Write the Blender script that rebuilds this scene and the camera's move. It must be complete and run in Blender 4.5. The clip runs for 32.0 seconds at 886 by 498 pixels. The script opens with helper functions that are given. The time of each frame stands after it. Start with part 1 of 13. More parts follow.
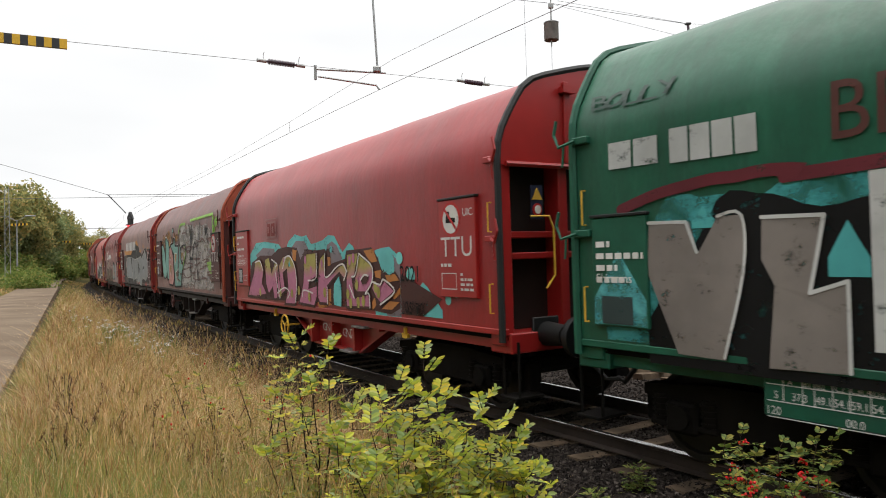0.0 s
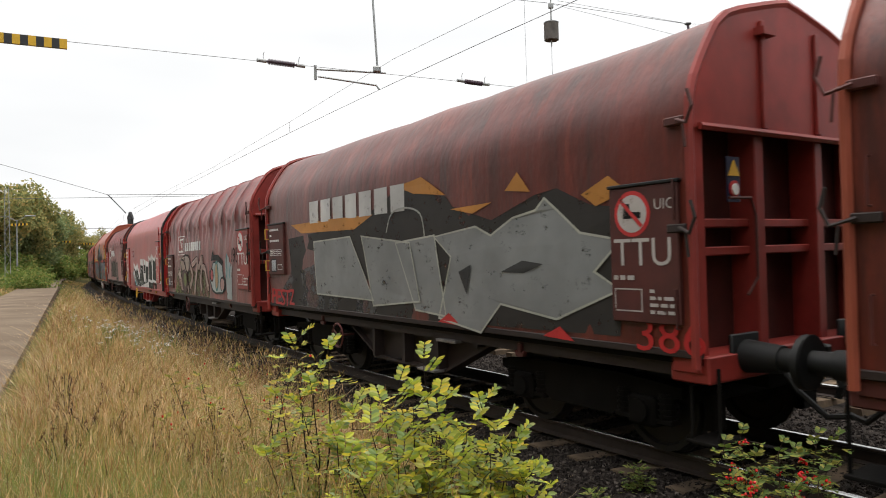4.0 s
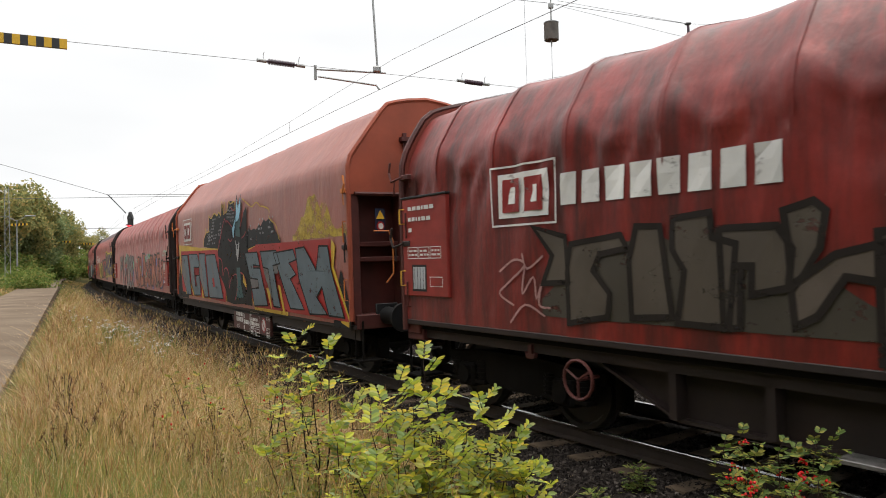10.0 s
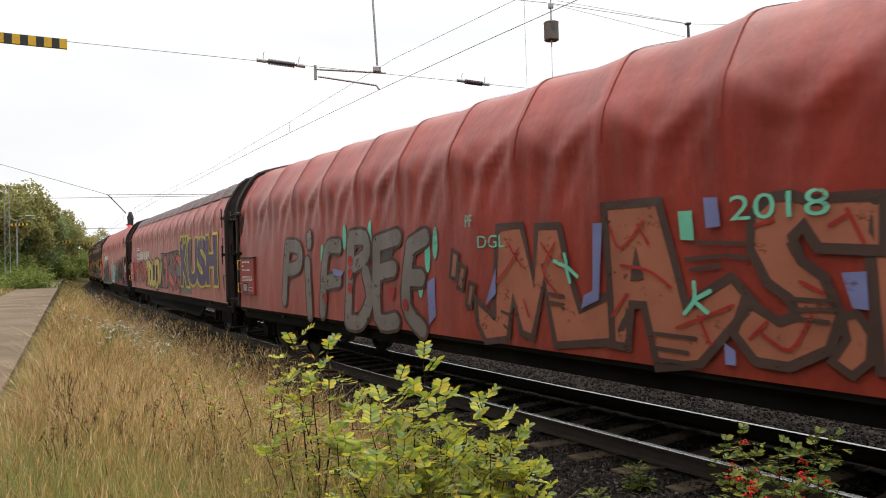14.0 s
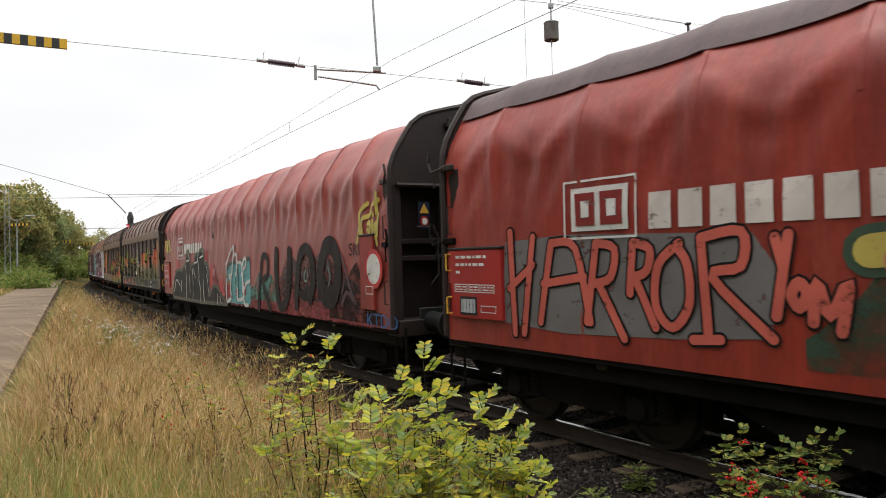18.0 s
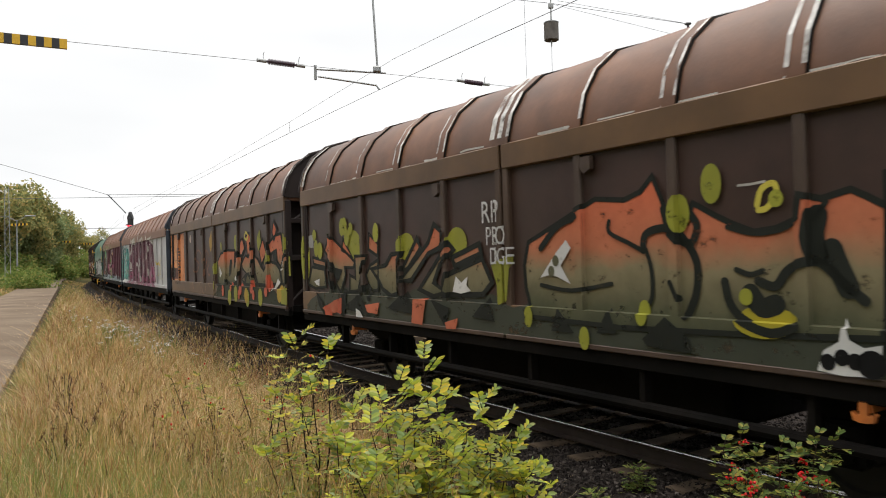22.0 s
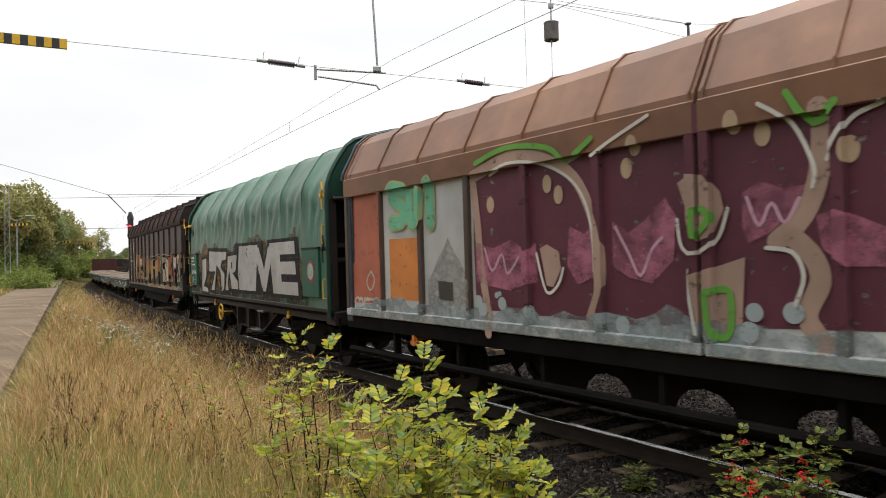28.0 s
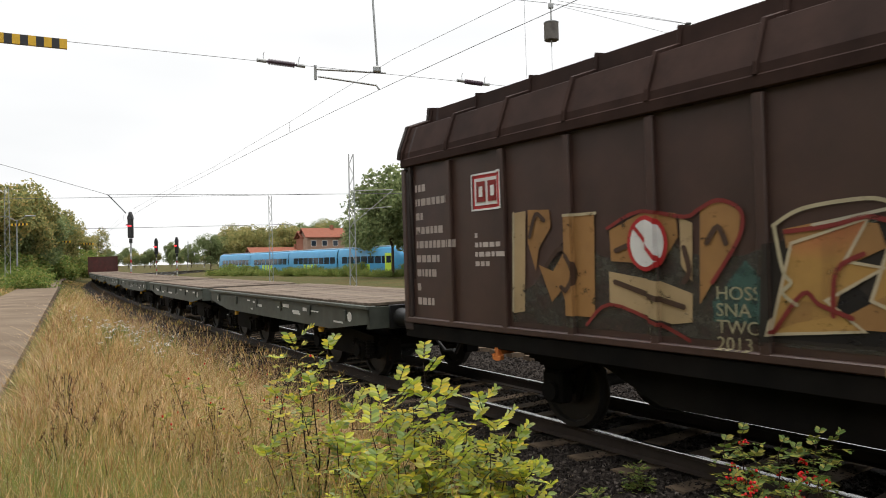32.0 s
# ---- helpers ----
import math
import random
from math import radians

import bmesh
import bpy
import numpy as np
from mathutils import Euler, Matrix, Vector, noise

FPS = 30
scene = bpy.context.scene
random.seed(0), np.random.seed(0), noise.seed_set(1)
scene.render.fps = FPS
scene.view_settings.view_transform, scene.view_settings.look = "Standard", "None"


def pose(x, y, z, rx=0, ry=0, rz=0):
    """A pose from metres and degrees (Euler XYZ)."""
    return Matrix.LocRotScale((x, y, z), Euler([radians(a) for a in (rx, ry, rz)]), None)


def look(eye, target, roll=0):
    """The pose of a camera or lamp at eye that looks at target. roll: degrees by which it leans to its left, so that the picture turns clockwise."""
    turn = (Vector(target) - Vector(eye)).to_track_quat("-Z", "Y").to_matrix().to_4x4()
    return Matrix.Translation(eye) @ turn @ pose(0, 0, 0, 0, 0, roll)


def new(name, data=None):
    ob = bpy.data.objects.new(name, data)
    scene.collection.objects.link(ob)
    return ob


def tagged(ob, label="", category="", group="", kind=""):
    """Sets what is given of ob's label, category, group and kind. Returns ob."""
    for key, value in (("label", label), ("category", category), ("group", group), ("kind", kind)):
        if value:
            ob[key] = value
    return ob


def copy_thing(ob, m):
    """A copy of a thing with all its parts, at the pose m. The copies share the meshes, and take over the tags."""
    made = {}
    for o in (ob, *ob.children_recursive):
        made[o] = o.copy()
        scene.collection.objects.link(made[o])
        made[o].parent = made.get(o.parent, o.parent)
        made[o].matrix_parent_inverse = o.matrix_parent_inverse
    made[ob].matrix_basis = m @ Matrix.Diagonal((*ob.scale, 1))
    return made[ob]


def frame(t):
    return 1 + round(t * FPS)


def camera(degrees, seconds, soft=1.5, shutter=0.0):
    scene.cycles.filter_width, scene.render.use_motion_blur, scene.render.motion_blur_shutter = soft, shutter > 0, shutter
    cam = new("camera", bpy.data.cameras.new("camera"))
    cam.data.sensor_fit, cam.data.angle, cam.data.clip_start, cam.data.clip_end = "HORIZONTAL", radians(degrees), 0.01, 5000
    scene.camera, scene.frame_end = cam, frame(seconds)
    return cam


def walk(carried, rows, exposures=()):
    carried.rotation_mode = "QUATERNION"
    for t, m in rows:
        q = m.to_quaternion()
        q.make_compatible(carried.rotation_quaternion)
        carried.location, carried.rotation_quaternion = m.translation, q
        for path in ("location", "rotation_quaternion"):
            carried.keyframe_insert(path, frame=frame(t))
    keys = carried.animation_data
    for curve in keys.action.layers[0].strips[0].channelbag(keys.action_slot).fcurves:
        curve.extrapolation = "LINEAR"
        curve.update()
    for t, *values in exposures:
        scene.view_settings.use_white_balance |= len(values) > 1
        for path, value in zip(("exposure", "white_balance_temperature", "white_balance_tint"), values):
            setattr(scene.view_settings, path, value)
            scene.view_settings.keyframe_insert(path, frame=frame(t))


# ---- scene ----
# The camera stands still beside the line; rail top is z = 0.
EYE = 1.967
cam = camera(64.2, 32.0, soft=0.95, shutter=0.1)
CAM_POSE = pose(0, 0, EYE, 90.765, 0, 0) @ pose(0, 0, 0, 0, 0, -1.242)
walk(cam, [(0.0, CAM_POSE), (32.0, CAM_POSE)], exposures=[(0.0, 0.1), (32.0, 0.1)])

# ---- the line of the track, in plan ----
TRACK_D, TRACK_PSI, CANT = 6.694, 0.6162, -0.589
BEND_S = [0.0, 10.4, 20.8, 31.2, 43.7, 57.2, 78.0, 104.0, 130.0, 420.0]
BEND_K = [0.00382, 0.00487, 0.0013, -0.00026, 0.00271, -0.0006, 0.00238, 0.0008, 0.004, 0.004]
ST = np.arange(-120.0, 420.0, 0.5)
_k = np.interp(ST, BEND_S, BEND_K)
_k[ST < 0] = 0.002
_psi = -np.concatenate([[0], np.cumsum((_k[1:] + _k[:-1]) / 2 * 0.5)])
_psi += TRACK_PSI - np.interp(0, ST, _psi)
_X = np.concatenate([[0], np.cumsum(-(np.sin(_psi[1:]) + np.sin(_psi[:-1])) / 2 * 0.5)])
_Y = np.concatenate([[0], np.cumsum((np.cos(_psi[1:]) + np.cos(_psi[:-1])) / 2 * 0.5)])
_X += TRACK_D * math.cos(TRACK_PSI) - np.interp(0, ST, _X)
_Y += TRACK_D * math.sin(TRACK_PSI) - np.interp(0, ST, _Y)


def on_track(s, w=0.0):
    """Plan place at s along the line and w to its camera side, and the heading."""
    a = np.interp(s, ST, _psi)
    return np.interp(s, ST, _X) - w * np.cos(a), np.interp(s, ST, _Y) - w * np.sin(a), a


def sw_of(x, y):
    """s and w of plan points (arrays)."""
    x, y = np.atleast_1d(x), np.atleast_1d(y)
    so, wo = np.empty(len(x)), np.empty(len(x))
    for i in range(0, len(x), 2000):
        d2 = (x[i:i + 2000, None] - _X[None, ::2]) ** 2 + (y[i:i + 2000, None] - _Y[None, ::2]) ** 2
        j = d2.argmin(1) * 2
        dx, dy = x[i:i + 2000] - _X[j], y[i:i + 2000] - _Y[j]
        wo[i:i + 2000] = -(dx * np.cos(_psi[j]) + dy * np.sin(_psi[j]))
        so[i:i + 2000] = ST[j] - dx * np.sin(_psi[j]) + dy * np.cos(_psi[j])
    return so, wo


# metres the train has rolled at each whole second
ROLLED = [0.0, 6.389, 12.978, 19.419, 26.083, 32.913, 39.726, 46.479, 53.394, 60.225, 67.08, 73.893, 80.75, 87.655, 94.578, 101.49,
          108.356, 116.131, 123.328, 130.236, 136.932, 143.798, 150.829, 157.997, 165.248, 172.552, 179.876, 187.153, 194.371, 201.534, 208.681, 215.845, 223.057]

# ---- world and light: bright overcast ----
world = bpy.data.worlds.new("overcast")
scene.world = world
world.use_nodes = True
wn, wl = world.node_tree.nodes, world.node_tree.links
wn.clear()
sky = wn.new("ShaderNodeTexSky")
sky.sky_type, sky.sun_disc = "NISHITA", False
sky.sun_elevation, sky.sun_rotation = radians(86), radians(18)
sky.air_density, sky.dust_density = 1.0, 4.0
tc = wn.new("ShaderNodeTexCoord")
cl = wn.new("ShaderNodeTexNoise")
cl.inputs["Scale"].default_value, cl.inputs["Detail"].default_value = 1.3, 4
mp = wn.new("ShaderNodeMapping")
mp.inputs["Scale"].default_value = (1, 1, 3.2)
rampw = wn.new("ShaderNodeValToRGB")
rampw.color_ramp.elements[0].position, rampw.color_ramp.elements[0].color = 0.3, (0.83, 0.845, 0.86, 1)
rampw.color_ramp.elements[1].position, rampw.color_ramp.elements[1].color = 0.66, (1.04, 1.04, 1.035, 1)
mulw = wn.new("ShaderNodeMix")
mulw.data_type = "RGBA"
mulw.inputs["Factor"].default_value = 0.97
sc = wn.new("ShaderNodeVectorMath")
sc.operation = "SCALE"
sc.inputs["Scale"].default_value = 0.12
bg, wo = wn.new("ShaderNodeBackground"), wn.new("ShaderNodeOutputWorld")
bg.inputs["Strength"].default_value = 1.0
wl.new(tc.outputs["Generated"], mp.inputs["Vector"])
wl.new(mp.outputs["Vector"], cl.inputs["Vector"])
wl.new(cl.outputs["Fac"], rampw.inputs["Fac"])
wl.new(sky.outputs["Color"], sc.inputs[0])
wl.new(sc.outputs["Vector"], mulw.inputs["A"])
wl.new(rampw.outputs["Color"], mulw.inputs["B"])
sepz, zen = wn.new("ShaderNodeSeparateXYZ"), wn.new("ShaderNodeMapRange")
zen.inputs["From Min"].default_value, zen.inputs["From Max"].default_value = 0.3, 1.0
zen.inputs["To Min"].default_value, zen.inputs["To Max"].default_value = 1.0, 2.4
wl.new(tc.outputs["Generated"], sepz.inputs["Vector"])
wl.new(sepz.outputs["Z"], zen.inputs["Value"])
wl.new(zen.outputs["Result"], bg.inputs["Strength"])
wl.new(mulw.outputs["Result"], bg.inputs["Color"])
wl.new(bg.outputs["Background"], wo.inputs["Surface"])
sun_data = bpy.data.lights.new("sun", "SUN")
sun_data.energy, sun_data.angle, sun_data.color = 2.6, radians(50), (1, 0.94, 0.86)
sun = new("sun", sun_data)
sun.matrix_world = look((1, 3, 50), (0, 0, 0))


# ---- mesh helpers ----
class Geo:
    """Collects vertices and faces of one mesh."""

    def __init__(self):
        self.v, self.f = [], []

    def add(self, verts, faces):
        n = len(self.v)
        self.v += [tuple(q) for q in verts]
        self.f += [tuple(i + n for i in q) for q in faces]
        return self

    def box(self, x0, x1, y0, y1, z0, z1, c=0.0):
        if c <= 0:
            vs = [(x, y, z) for x in (x0, x1) for y in (y0, y1) for z in (z0, z1)]
            return self.add(vs, [(0, 1, 3, 2), (4, 6, 7, 5), (0, 4, 5, 1), (2, 3, 7, 6), (0, 2, 6, 4), (1, 5, 7, 3)])
        vs, idx = [], {}
        lo, hi = (x0, y0, z0), (x1, y1, z1)
        for sx in (0, 1):
            for sy in (0, 1):
                for sz in (0, 1):
                    sgn = (sx, sy, sz)
                    for ax in range(3):
                        q = [(hi[i] if sgn[i] else lo[i]) + (0 if i == ax else (-c if sgn[i] else c)) for i in range(3)]
                        idx[(sgn, ax)] = len(vs)
                        vs.append(q)
        fs = []
        for ax in range(3):
            a, b = [i for i in range(3) if i != ax]
            for sd in (0, 1):
                ring = []
                for da, db in ((0, 0), (1, 0), (1, 1), (0, 1)):
                    sg = [0, 0, 0]
                    sg[ax], sg[a], sg[b] = sd, da, db
                    ring.append(idx[(tuple(sg), ax)])
                fs.append(ring)
        for ax in range(3):
            a, b = [i for i in range(3) if i != ax]
            for da in (0, 1):
                for db in (0, 1):
                    s0, s1 = [0, 0, 0], [0, 0, 0]
                    s0[a], s0[b], s1[a], s1[b] = da, db, da, db
                    s1[ax] = 1
                    s0, s1 = tuple(s0), tuple(s1)
                    fs.append((idx[(s0, a)], idx[(s1, a)], idx[(s1, b)], idx[(s0, b)]))
        for sx in (0, 1):
            for sy in (0, 1):
                for sz in (0, 1):
                    fs.append([idx[((sx, sy, sz), ax)] for ax in range(3)])
        return self.add(vs, fs)

    def cyl(self, p0, p1, r0, n=10, r1=None, caps=True):
        p0, p1 = Vector(p0), Vector(p1)
        r1 = r0 if r1 is None else r1
        q = (p1 - p0).to_track_quat("Z", "Y")
        vs = []
        for p, r in ((p0, r0), (p1, r1)):
            for i in range(n):
                a = 2 * math.pi * i / n
                vs.append(p + q @ Vector((r * math.cos(a), r * math.sin(a), 0)))
        fs = [(i, (i + 1) % n, n + (i + 1) % n, n + i) for i in range(n)]
        if caps:
            fs += [tuple(range(n))[::-1], tuple(range(n, 2 * n))]
        return self.add(vs, fs)

    def tube(self, pts, r, n=6):
        pts = [Vector(q) for q in pts]
        base = len(self.v)
        vs, fs = [], []
        prev = None
        for i, q in enumerate(pts):
            d = (pts[min(i + 1, len(pts) - 1)] - pts[max(i - 1, 0)])
            rot = d.to_track_quat("Z", "Y") if d.length > 1e-9 else prev
            if prev is not None:
                ax = prev @ Vector((0, 0, 1))
                rot = ax.rotation_difference(d.normalized()) @ prev
            prev = rot
            for k in range(n):
                a = 2 * math.pi * k / n
                vs.append(q + rot @ Vector((r * math.cos(a), r * math.sin(a), 0)))
        for i in range(len(pts) - 1):
            for k in range(n):
                fs.append((i * n + k, i * n + (k + 1) % n, (i + 1) * n + (k + 1) % n, (i + 1) * n + k))
        fs += [tuple(range(n))[::-1], tuple(range(len(vs) - n, len(vs)))]
        return self.add(vs, fs)

    def prism(self, poly, x0, x1):
        """A (y, z) polygon drawn out along x."""
        n = len(poly)
        vs = [(x0, *q) for q in poly] + [(x1, *q) for q in poly]
        fs = [(i, (i + 1) % n, n + (i + 1) % n, n + i) for i in range(n)] + [tuple(range(n))[::-1], tuple(range(n, 2 * n))]
        return self.add(vs, fs)

    def slab(self, poly, y0, y1):
        """An (x, z) polygon drawn out along y."""
        n = len(poly)
        vs = [(q[0], y0, q[1]) for q in poly] + [(q[0], y1, q[1]) for q in poly]
        fs = [(i, (i + 1) % n, n + (i + 1) % n, n + i) for i in range(n)] + [tuple(range(n))[::-1], tuple(range(n, 2 * n))]
        return self.add(vs, fs)

    def grid(self, rows):
        """Rows of points, joined to a sheet."""
        m = len(rows[0])
        vs = [q for r in rows for q in r]
        fs = [(i * m + j, i * m + j + 1, (i + 1) * m + j + 1, (i + 1) * m + j) for i in range(len(rows) - 1) for j in range(m - 1)]
        return self.add(vs, fs)

    def mesh(self, name, material=None, smooth=False):
        me = bpy.data.meshes.new(name)
        me.from_pydata(self.v, [], self.f)
        bm = bmesh.new()
        bm.from_mesh(me)
        bmesh.ops.recalc_face_normals(bm, faces=bm.faces)
        bm.to_mesh(me)
        bm.free()
        if smooth:
            me.polygons.foreach_set("use_smooth", [True] * len(me.polygons))
            me.set_sharp_from_angle(angle=radians(38))
        if material:
            me.materials.append(material)
        return me


def part(name, geo, material, parent, label="", smooth=False):
    me = geo if isinstance(geo, bpy.types.Mesh) else geo.mesh(name, material, smooth)
    ob = new(name, me)
    ob.parent = parent
    return tagged(ob, label)


def thing(name, geo, material, label, category, group="", kind="", smooth=False):
    return tagged(new(name, geo.mesh(name, material, smooth) if geo else None), label, category, group, kind)


# ---- materials ----
def shader(name):
    m = bpy.data.materials.new(name)
    m.use_nodes = True
    b = m.node_tree.nodes["Principled BSDF"]
    b.inputs["Specular IOR Level"].default_value = 0.2
    return m, m.node_tree.nodes, m.node_tree.links, b


def noise_node(nd, lk, scale, detail=4.0, stretch=None, rough=0.55, coords="Object"):
    t = nd.new("ShaderNodeTexCoord")
    n = nd.new("ShaderNodeTexNoise")
    n.inputs["Scale"].default_value, n.inputs["Detail"].default_value, n.inputs["Roughness"].default_value = scale, detail, rough
    if stretch:
        mpn = nd.new("ShaderNodeMapping")
        mpn.inputs["Scale"].default_value = stretch
        lk.new(t.outputs[coords], mpn.inputs["Vector"])
        lk.new(mpn.outputs["Vector"], n.inputs["Vector"])
    else:
        lk.new(t.outputs[coords], n.inputs["Vector"])
    return n


def ramp(nd, lk, fac, stops):
    r = nd.new("ShaderNodeValToRGB")
    e = r.color_ramp.elements
    e[0].position, e[0].color = stops[0][0], (*stops[0][1], 1)
    e[1].position, e[1].color = stops[-1][0], (*stops[-1][1], 1)
    for pos, col in stops[1:-1]:
        e.new(pos).color = (*col, 1)
    lk.new(fac, r.inputs["Fac"])
    return r.outputs["Color"]


def mix(nd, lk, fac, a, b, mode="MIX"):
    m = nd.new("ShaderNodeMix")
    m.data_type, m.blend_type = "RGBA", mode
    for sock, val in ((m.inputs["Factor"], fac), (m.inputs["A"], a), (m.inputs["B"], b)):
        if isinstance(val, (int, float)):
            sock.default_value = val
        elif isinstance(val, tuple):
            sock.default_value = (*val, 1)
        else:
            lk.new(val, sock)
    return m.outputs["Result"]


def bump(nd, lk, bsdf, height, strength=0.3, dist=0.02):
    b = nd.new("ShaderNodeBump")
    b.inputs["Strength"].default_value, b.inputs["Distance"].default_value = strength, dist
    lk.new(height, b.inputs["Height"])
    lk.new(b.outputs["Normal"], bsdf.inputs["Normal"])


def plain(name, col, rough=0.6, metal=0.0, vary=0.25, scale=6.0, bumps=0.1, dirt=None, dirt_amount=0.5):
    """Painted or bare surface with blotches, grain and some dirt."""
    m, nd, lk, b = shader(name)
    n1 = noise_node(nd, lk, scale)
    lo = tuple(c * (1 - vary) for c in col)
    hi = tuple(min(1, c * (1 + vary)) for c in col)
    c = ramp(nd, lk, n1.outputs["Fac"], [(0.3, lo), (0.7, hi)])
    if dirt:
        n2 = noise_node(nd, lk, scale * 0.3, 6, (1, 1, 0.35))
        f = ramp(nd, lk, n2.outputs["Fac"], [(0.42, (0, 0, 0)), (0.72, (dirt_amount,) * 3)])
        c = mix(nd, lk, f, c, dirt)
    lk.new(c, b.inputs["Base Color"])
    b.inputs["Roughness"].default_value, b.inputs["Metallic"].default_value = rough, metal
    b.inputs["Specular IOR Level"].default_value = 0.5 if metal or rough < 0.5 else 0.35 if rough < 0.67 else 0.06
    n3 = noise_node(nd, lk, scale * 12, 3)
    if bumps:
        bump(nd, lk, b, n3.outputs["Fac"], bumps, 0.01)
    return m


def tarp(name, col, dark, streak=0.5, fade=None, rough=0.42, folds=0.3):
    """Woven plastic sheet: blotches, hanging streaks of dirt, fine creases."""
    m, nd, lk, b = shader(name)
    n1 = noise_node(nd, lk, 0.7, 5, (1, 1, 1.2))
    c = ramp(nd, lk, n1.outputs["Fac"], [(0.3, tuple(q * 0.82 for q in col)), (0.7, tuple(min(1, q * 1.15) for q in col))])
    n2 = noise_node(nd, lk, 2.2, 6, (1.6, 1, 0.16), 0.65)
    f = ramp(nd, lk, n2.outputs["Fac"], [(0.40, (0, 0, 0)), (0.68, (streak,) * 3)])
    c = mix(nd, lk, f, c, dark)
    if fade:
        n4 = noise_node(nd, lk, 3.1, 5, (1.2, 1, 0.22), 0.7)
        f2 = ramp(nd, lk, n4.outputs["Fac"], [(0.52, (0, 0, 0)), (0.75, (0.55,) * 3)])
        c = mix(nd, lk, f2, c, fade)
    n5 = noise_node(nd, lk, 22, 7, (1, 1, 0.6), 0.7)
    c = mix(nd, lk, 0.4, c, ramp(nd, lk, n5.outputs["Fac"], [(0.3, (0.55,) * 3), (0.7, (1.0,) * 3)]), "MULTIPLY")
    lk.new(c, b.inputs["Base Color"])
    b.inputs["Roughness"].default_value = rough
    b.inputs["Specular IOR Level"].default_value = 0.38
    b.inputs["Sheen Weight"].default_value, b.inputs["Sheen Roughness"].default_value = 0.13, 0.4
    b.inputs["Sheen Tint"].default_value = (1.0, 0.82, 0.77, 1)
    n3 = noise_node(nd, lk, 1.1, 3, (0.7, 1, 0.55), 0.45)
    n6 = noise_node(nd, lk, 7.0, 6, (1.0, 1, 0.45), 0.6)
    hsum = nd.new("ShaderNodeMath")
    hsum.operation = "MULTIPLY_ADD"
    lk.new(n6.outputs["Fac"], hsum.inputs[0])
    hsum.inputs[1].default_value = 0.22
    hs2 = nd.new("ShaderNodeMath")
    hs2.operation = "MULTIPLY_ADD"
    # sharp diagonal wrinkles where the sheet is pulled over the bows
    n9 = noise_node(nd, lk, 2.6, 2, (1.5, 1, 0.7), 0.4)
    rid = nd.new("ShaderNodeMath")
    rid.operation = "PINGPONG"
    rid.inputs[1].default_value = 0.09
    lk.new(n9.outputs["Fac"], rid.inputs[0])
    lk.new(rid.outputs["Value"], hs2.inputs[0])
    hs2.inputs[1].default_value = 0.35
    lk.new(n3.outputs["Fac"], hs2.inputs[2])
    lk.new(hs2.outputs["Value"], hsum.inputs[2])
    bump(nd, lk, b, hsum.outputs["Value"], folds, 0.1)
    return m


PAINTS = {}


def paint_mat(col, haze=False):
    """Sprayed paint: uneven, worn through in places; haze lets the ground show at random."""
    key = (col, haze)
    if key not in PAINTS:
        fades = isinstance(col[0], tuple)
        base = col[0][1:] if fades else col
        m = plain("sprayed_paint", base, 0.55, 0, 0.18, 1.7, 0.03, tuple(0.5 * c + 0.008 for c in base), 0.3)
        if max(base) < 0.05:
            m.node_tree.nodes["Principled BSDF"].inputs["Specular IOR Level"].default_value = 0.12
        nd, lk = m.node_tree.nodes, m.node_tree.links
        out, b = nd["Material Output"], nd["Principled BSDF"]
        if fades:
            # colours sprayed into one another from the sill upwards, with a soft uneven border
            tc_, sp_, mr_ = nd.new("ShaderNodeTexCoord"), nd.new("ShaderNodeSeparateXYZ"), nd.new("ShaderNodeMapRange")
            mr_.inputs["From Min"].default_value, mr_.inputs["From Max"].default_value = 0.9, 3.4
            nz_, ad_ = noise_node(nd, lk, 1.3, 4), nd.new("ShaderNodeMath")
            ad_.operation = "MULTIPLY_ADD"
            ad_.inputs[1].default_value = 0.5
            lk.new(tc_.outputs["Object"], sp_.inputs["Vector"])
            lk.new(nz_.outputs["Fac"], ad_.inputs[0])
            lk.new(sp_.outputs["Z"], ad_.inputs[2])
            lk.new(ad_.outputs["Value"], mr_.inputs["Value"])
            c_ = ramp(nd, lk, mr_.outputs["Result"], [((z_ + 0.25 - 0.9) / 2.5, q_) for z_, *q_ in col])
            n8 = noise_node(nd, lk, 6.0, 6)
            c_ = mix(nd, lk, 0.35, c_, ramp(nd, lk, n8.outputs["Fac"], [(0.3, (0.65,) * 3), (0.7, (1.15,) * 3)]), "MULTIPLY")
            lk.new(c_, b.inputs["Base Color"])
        n1 = noise_node(nd, lk, 3.2 if haze else 5.0, 7, (1, 1, 1.3), 0.7)
        f = ramp(nd, lk, n1.outputs["Fac"], [(0.40, (0, 0, 0)), (0.66, (0.95,) * 3)] if haze else [(0.58, (0, 0, 0)), (0.70, (0.75,) * 3)])
        tr = nd.new("ShaderNodeBsdfTransparent")
        ms = nd.new("ShaderNodeMixShader")
        lk.new(f, ms.inputs["Fac"])
        lk.new(b.outputs["BSDF"], ms.inputs[1])
        lk.new(tr.outputs["BSDF"], ms.inputs[2])
        lk.new(ms.outputs["Shader"], out.inputs["Surface"])
        PAINTS[key] = m
    return PAINTS[key]


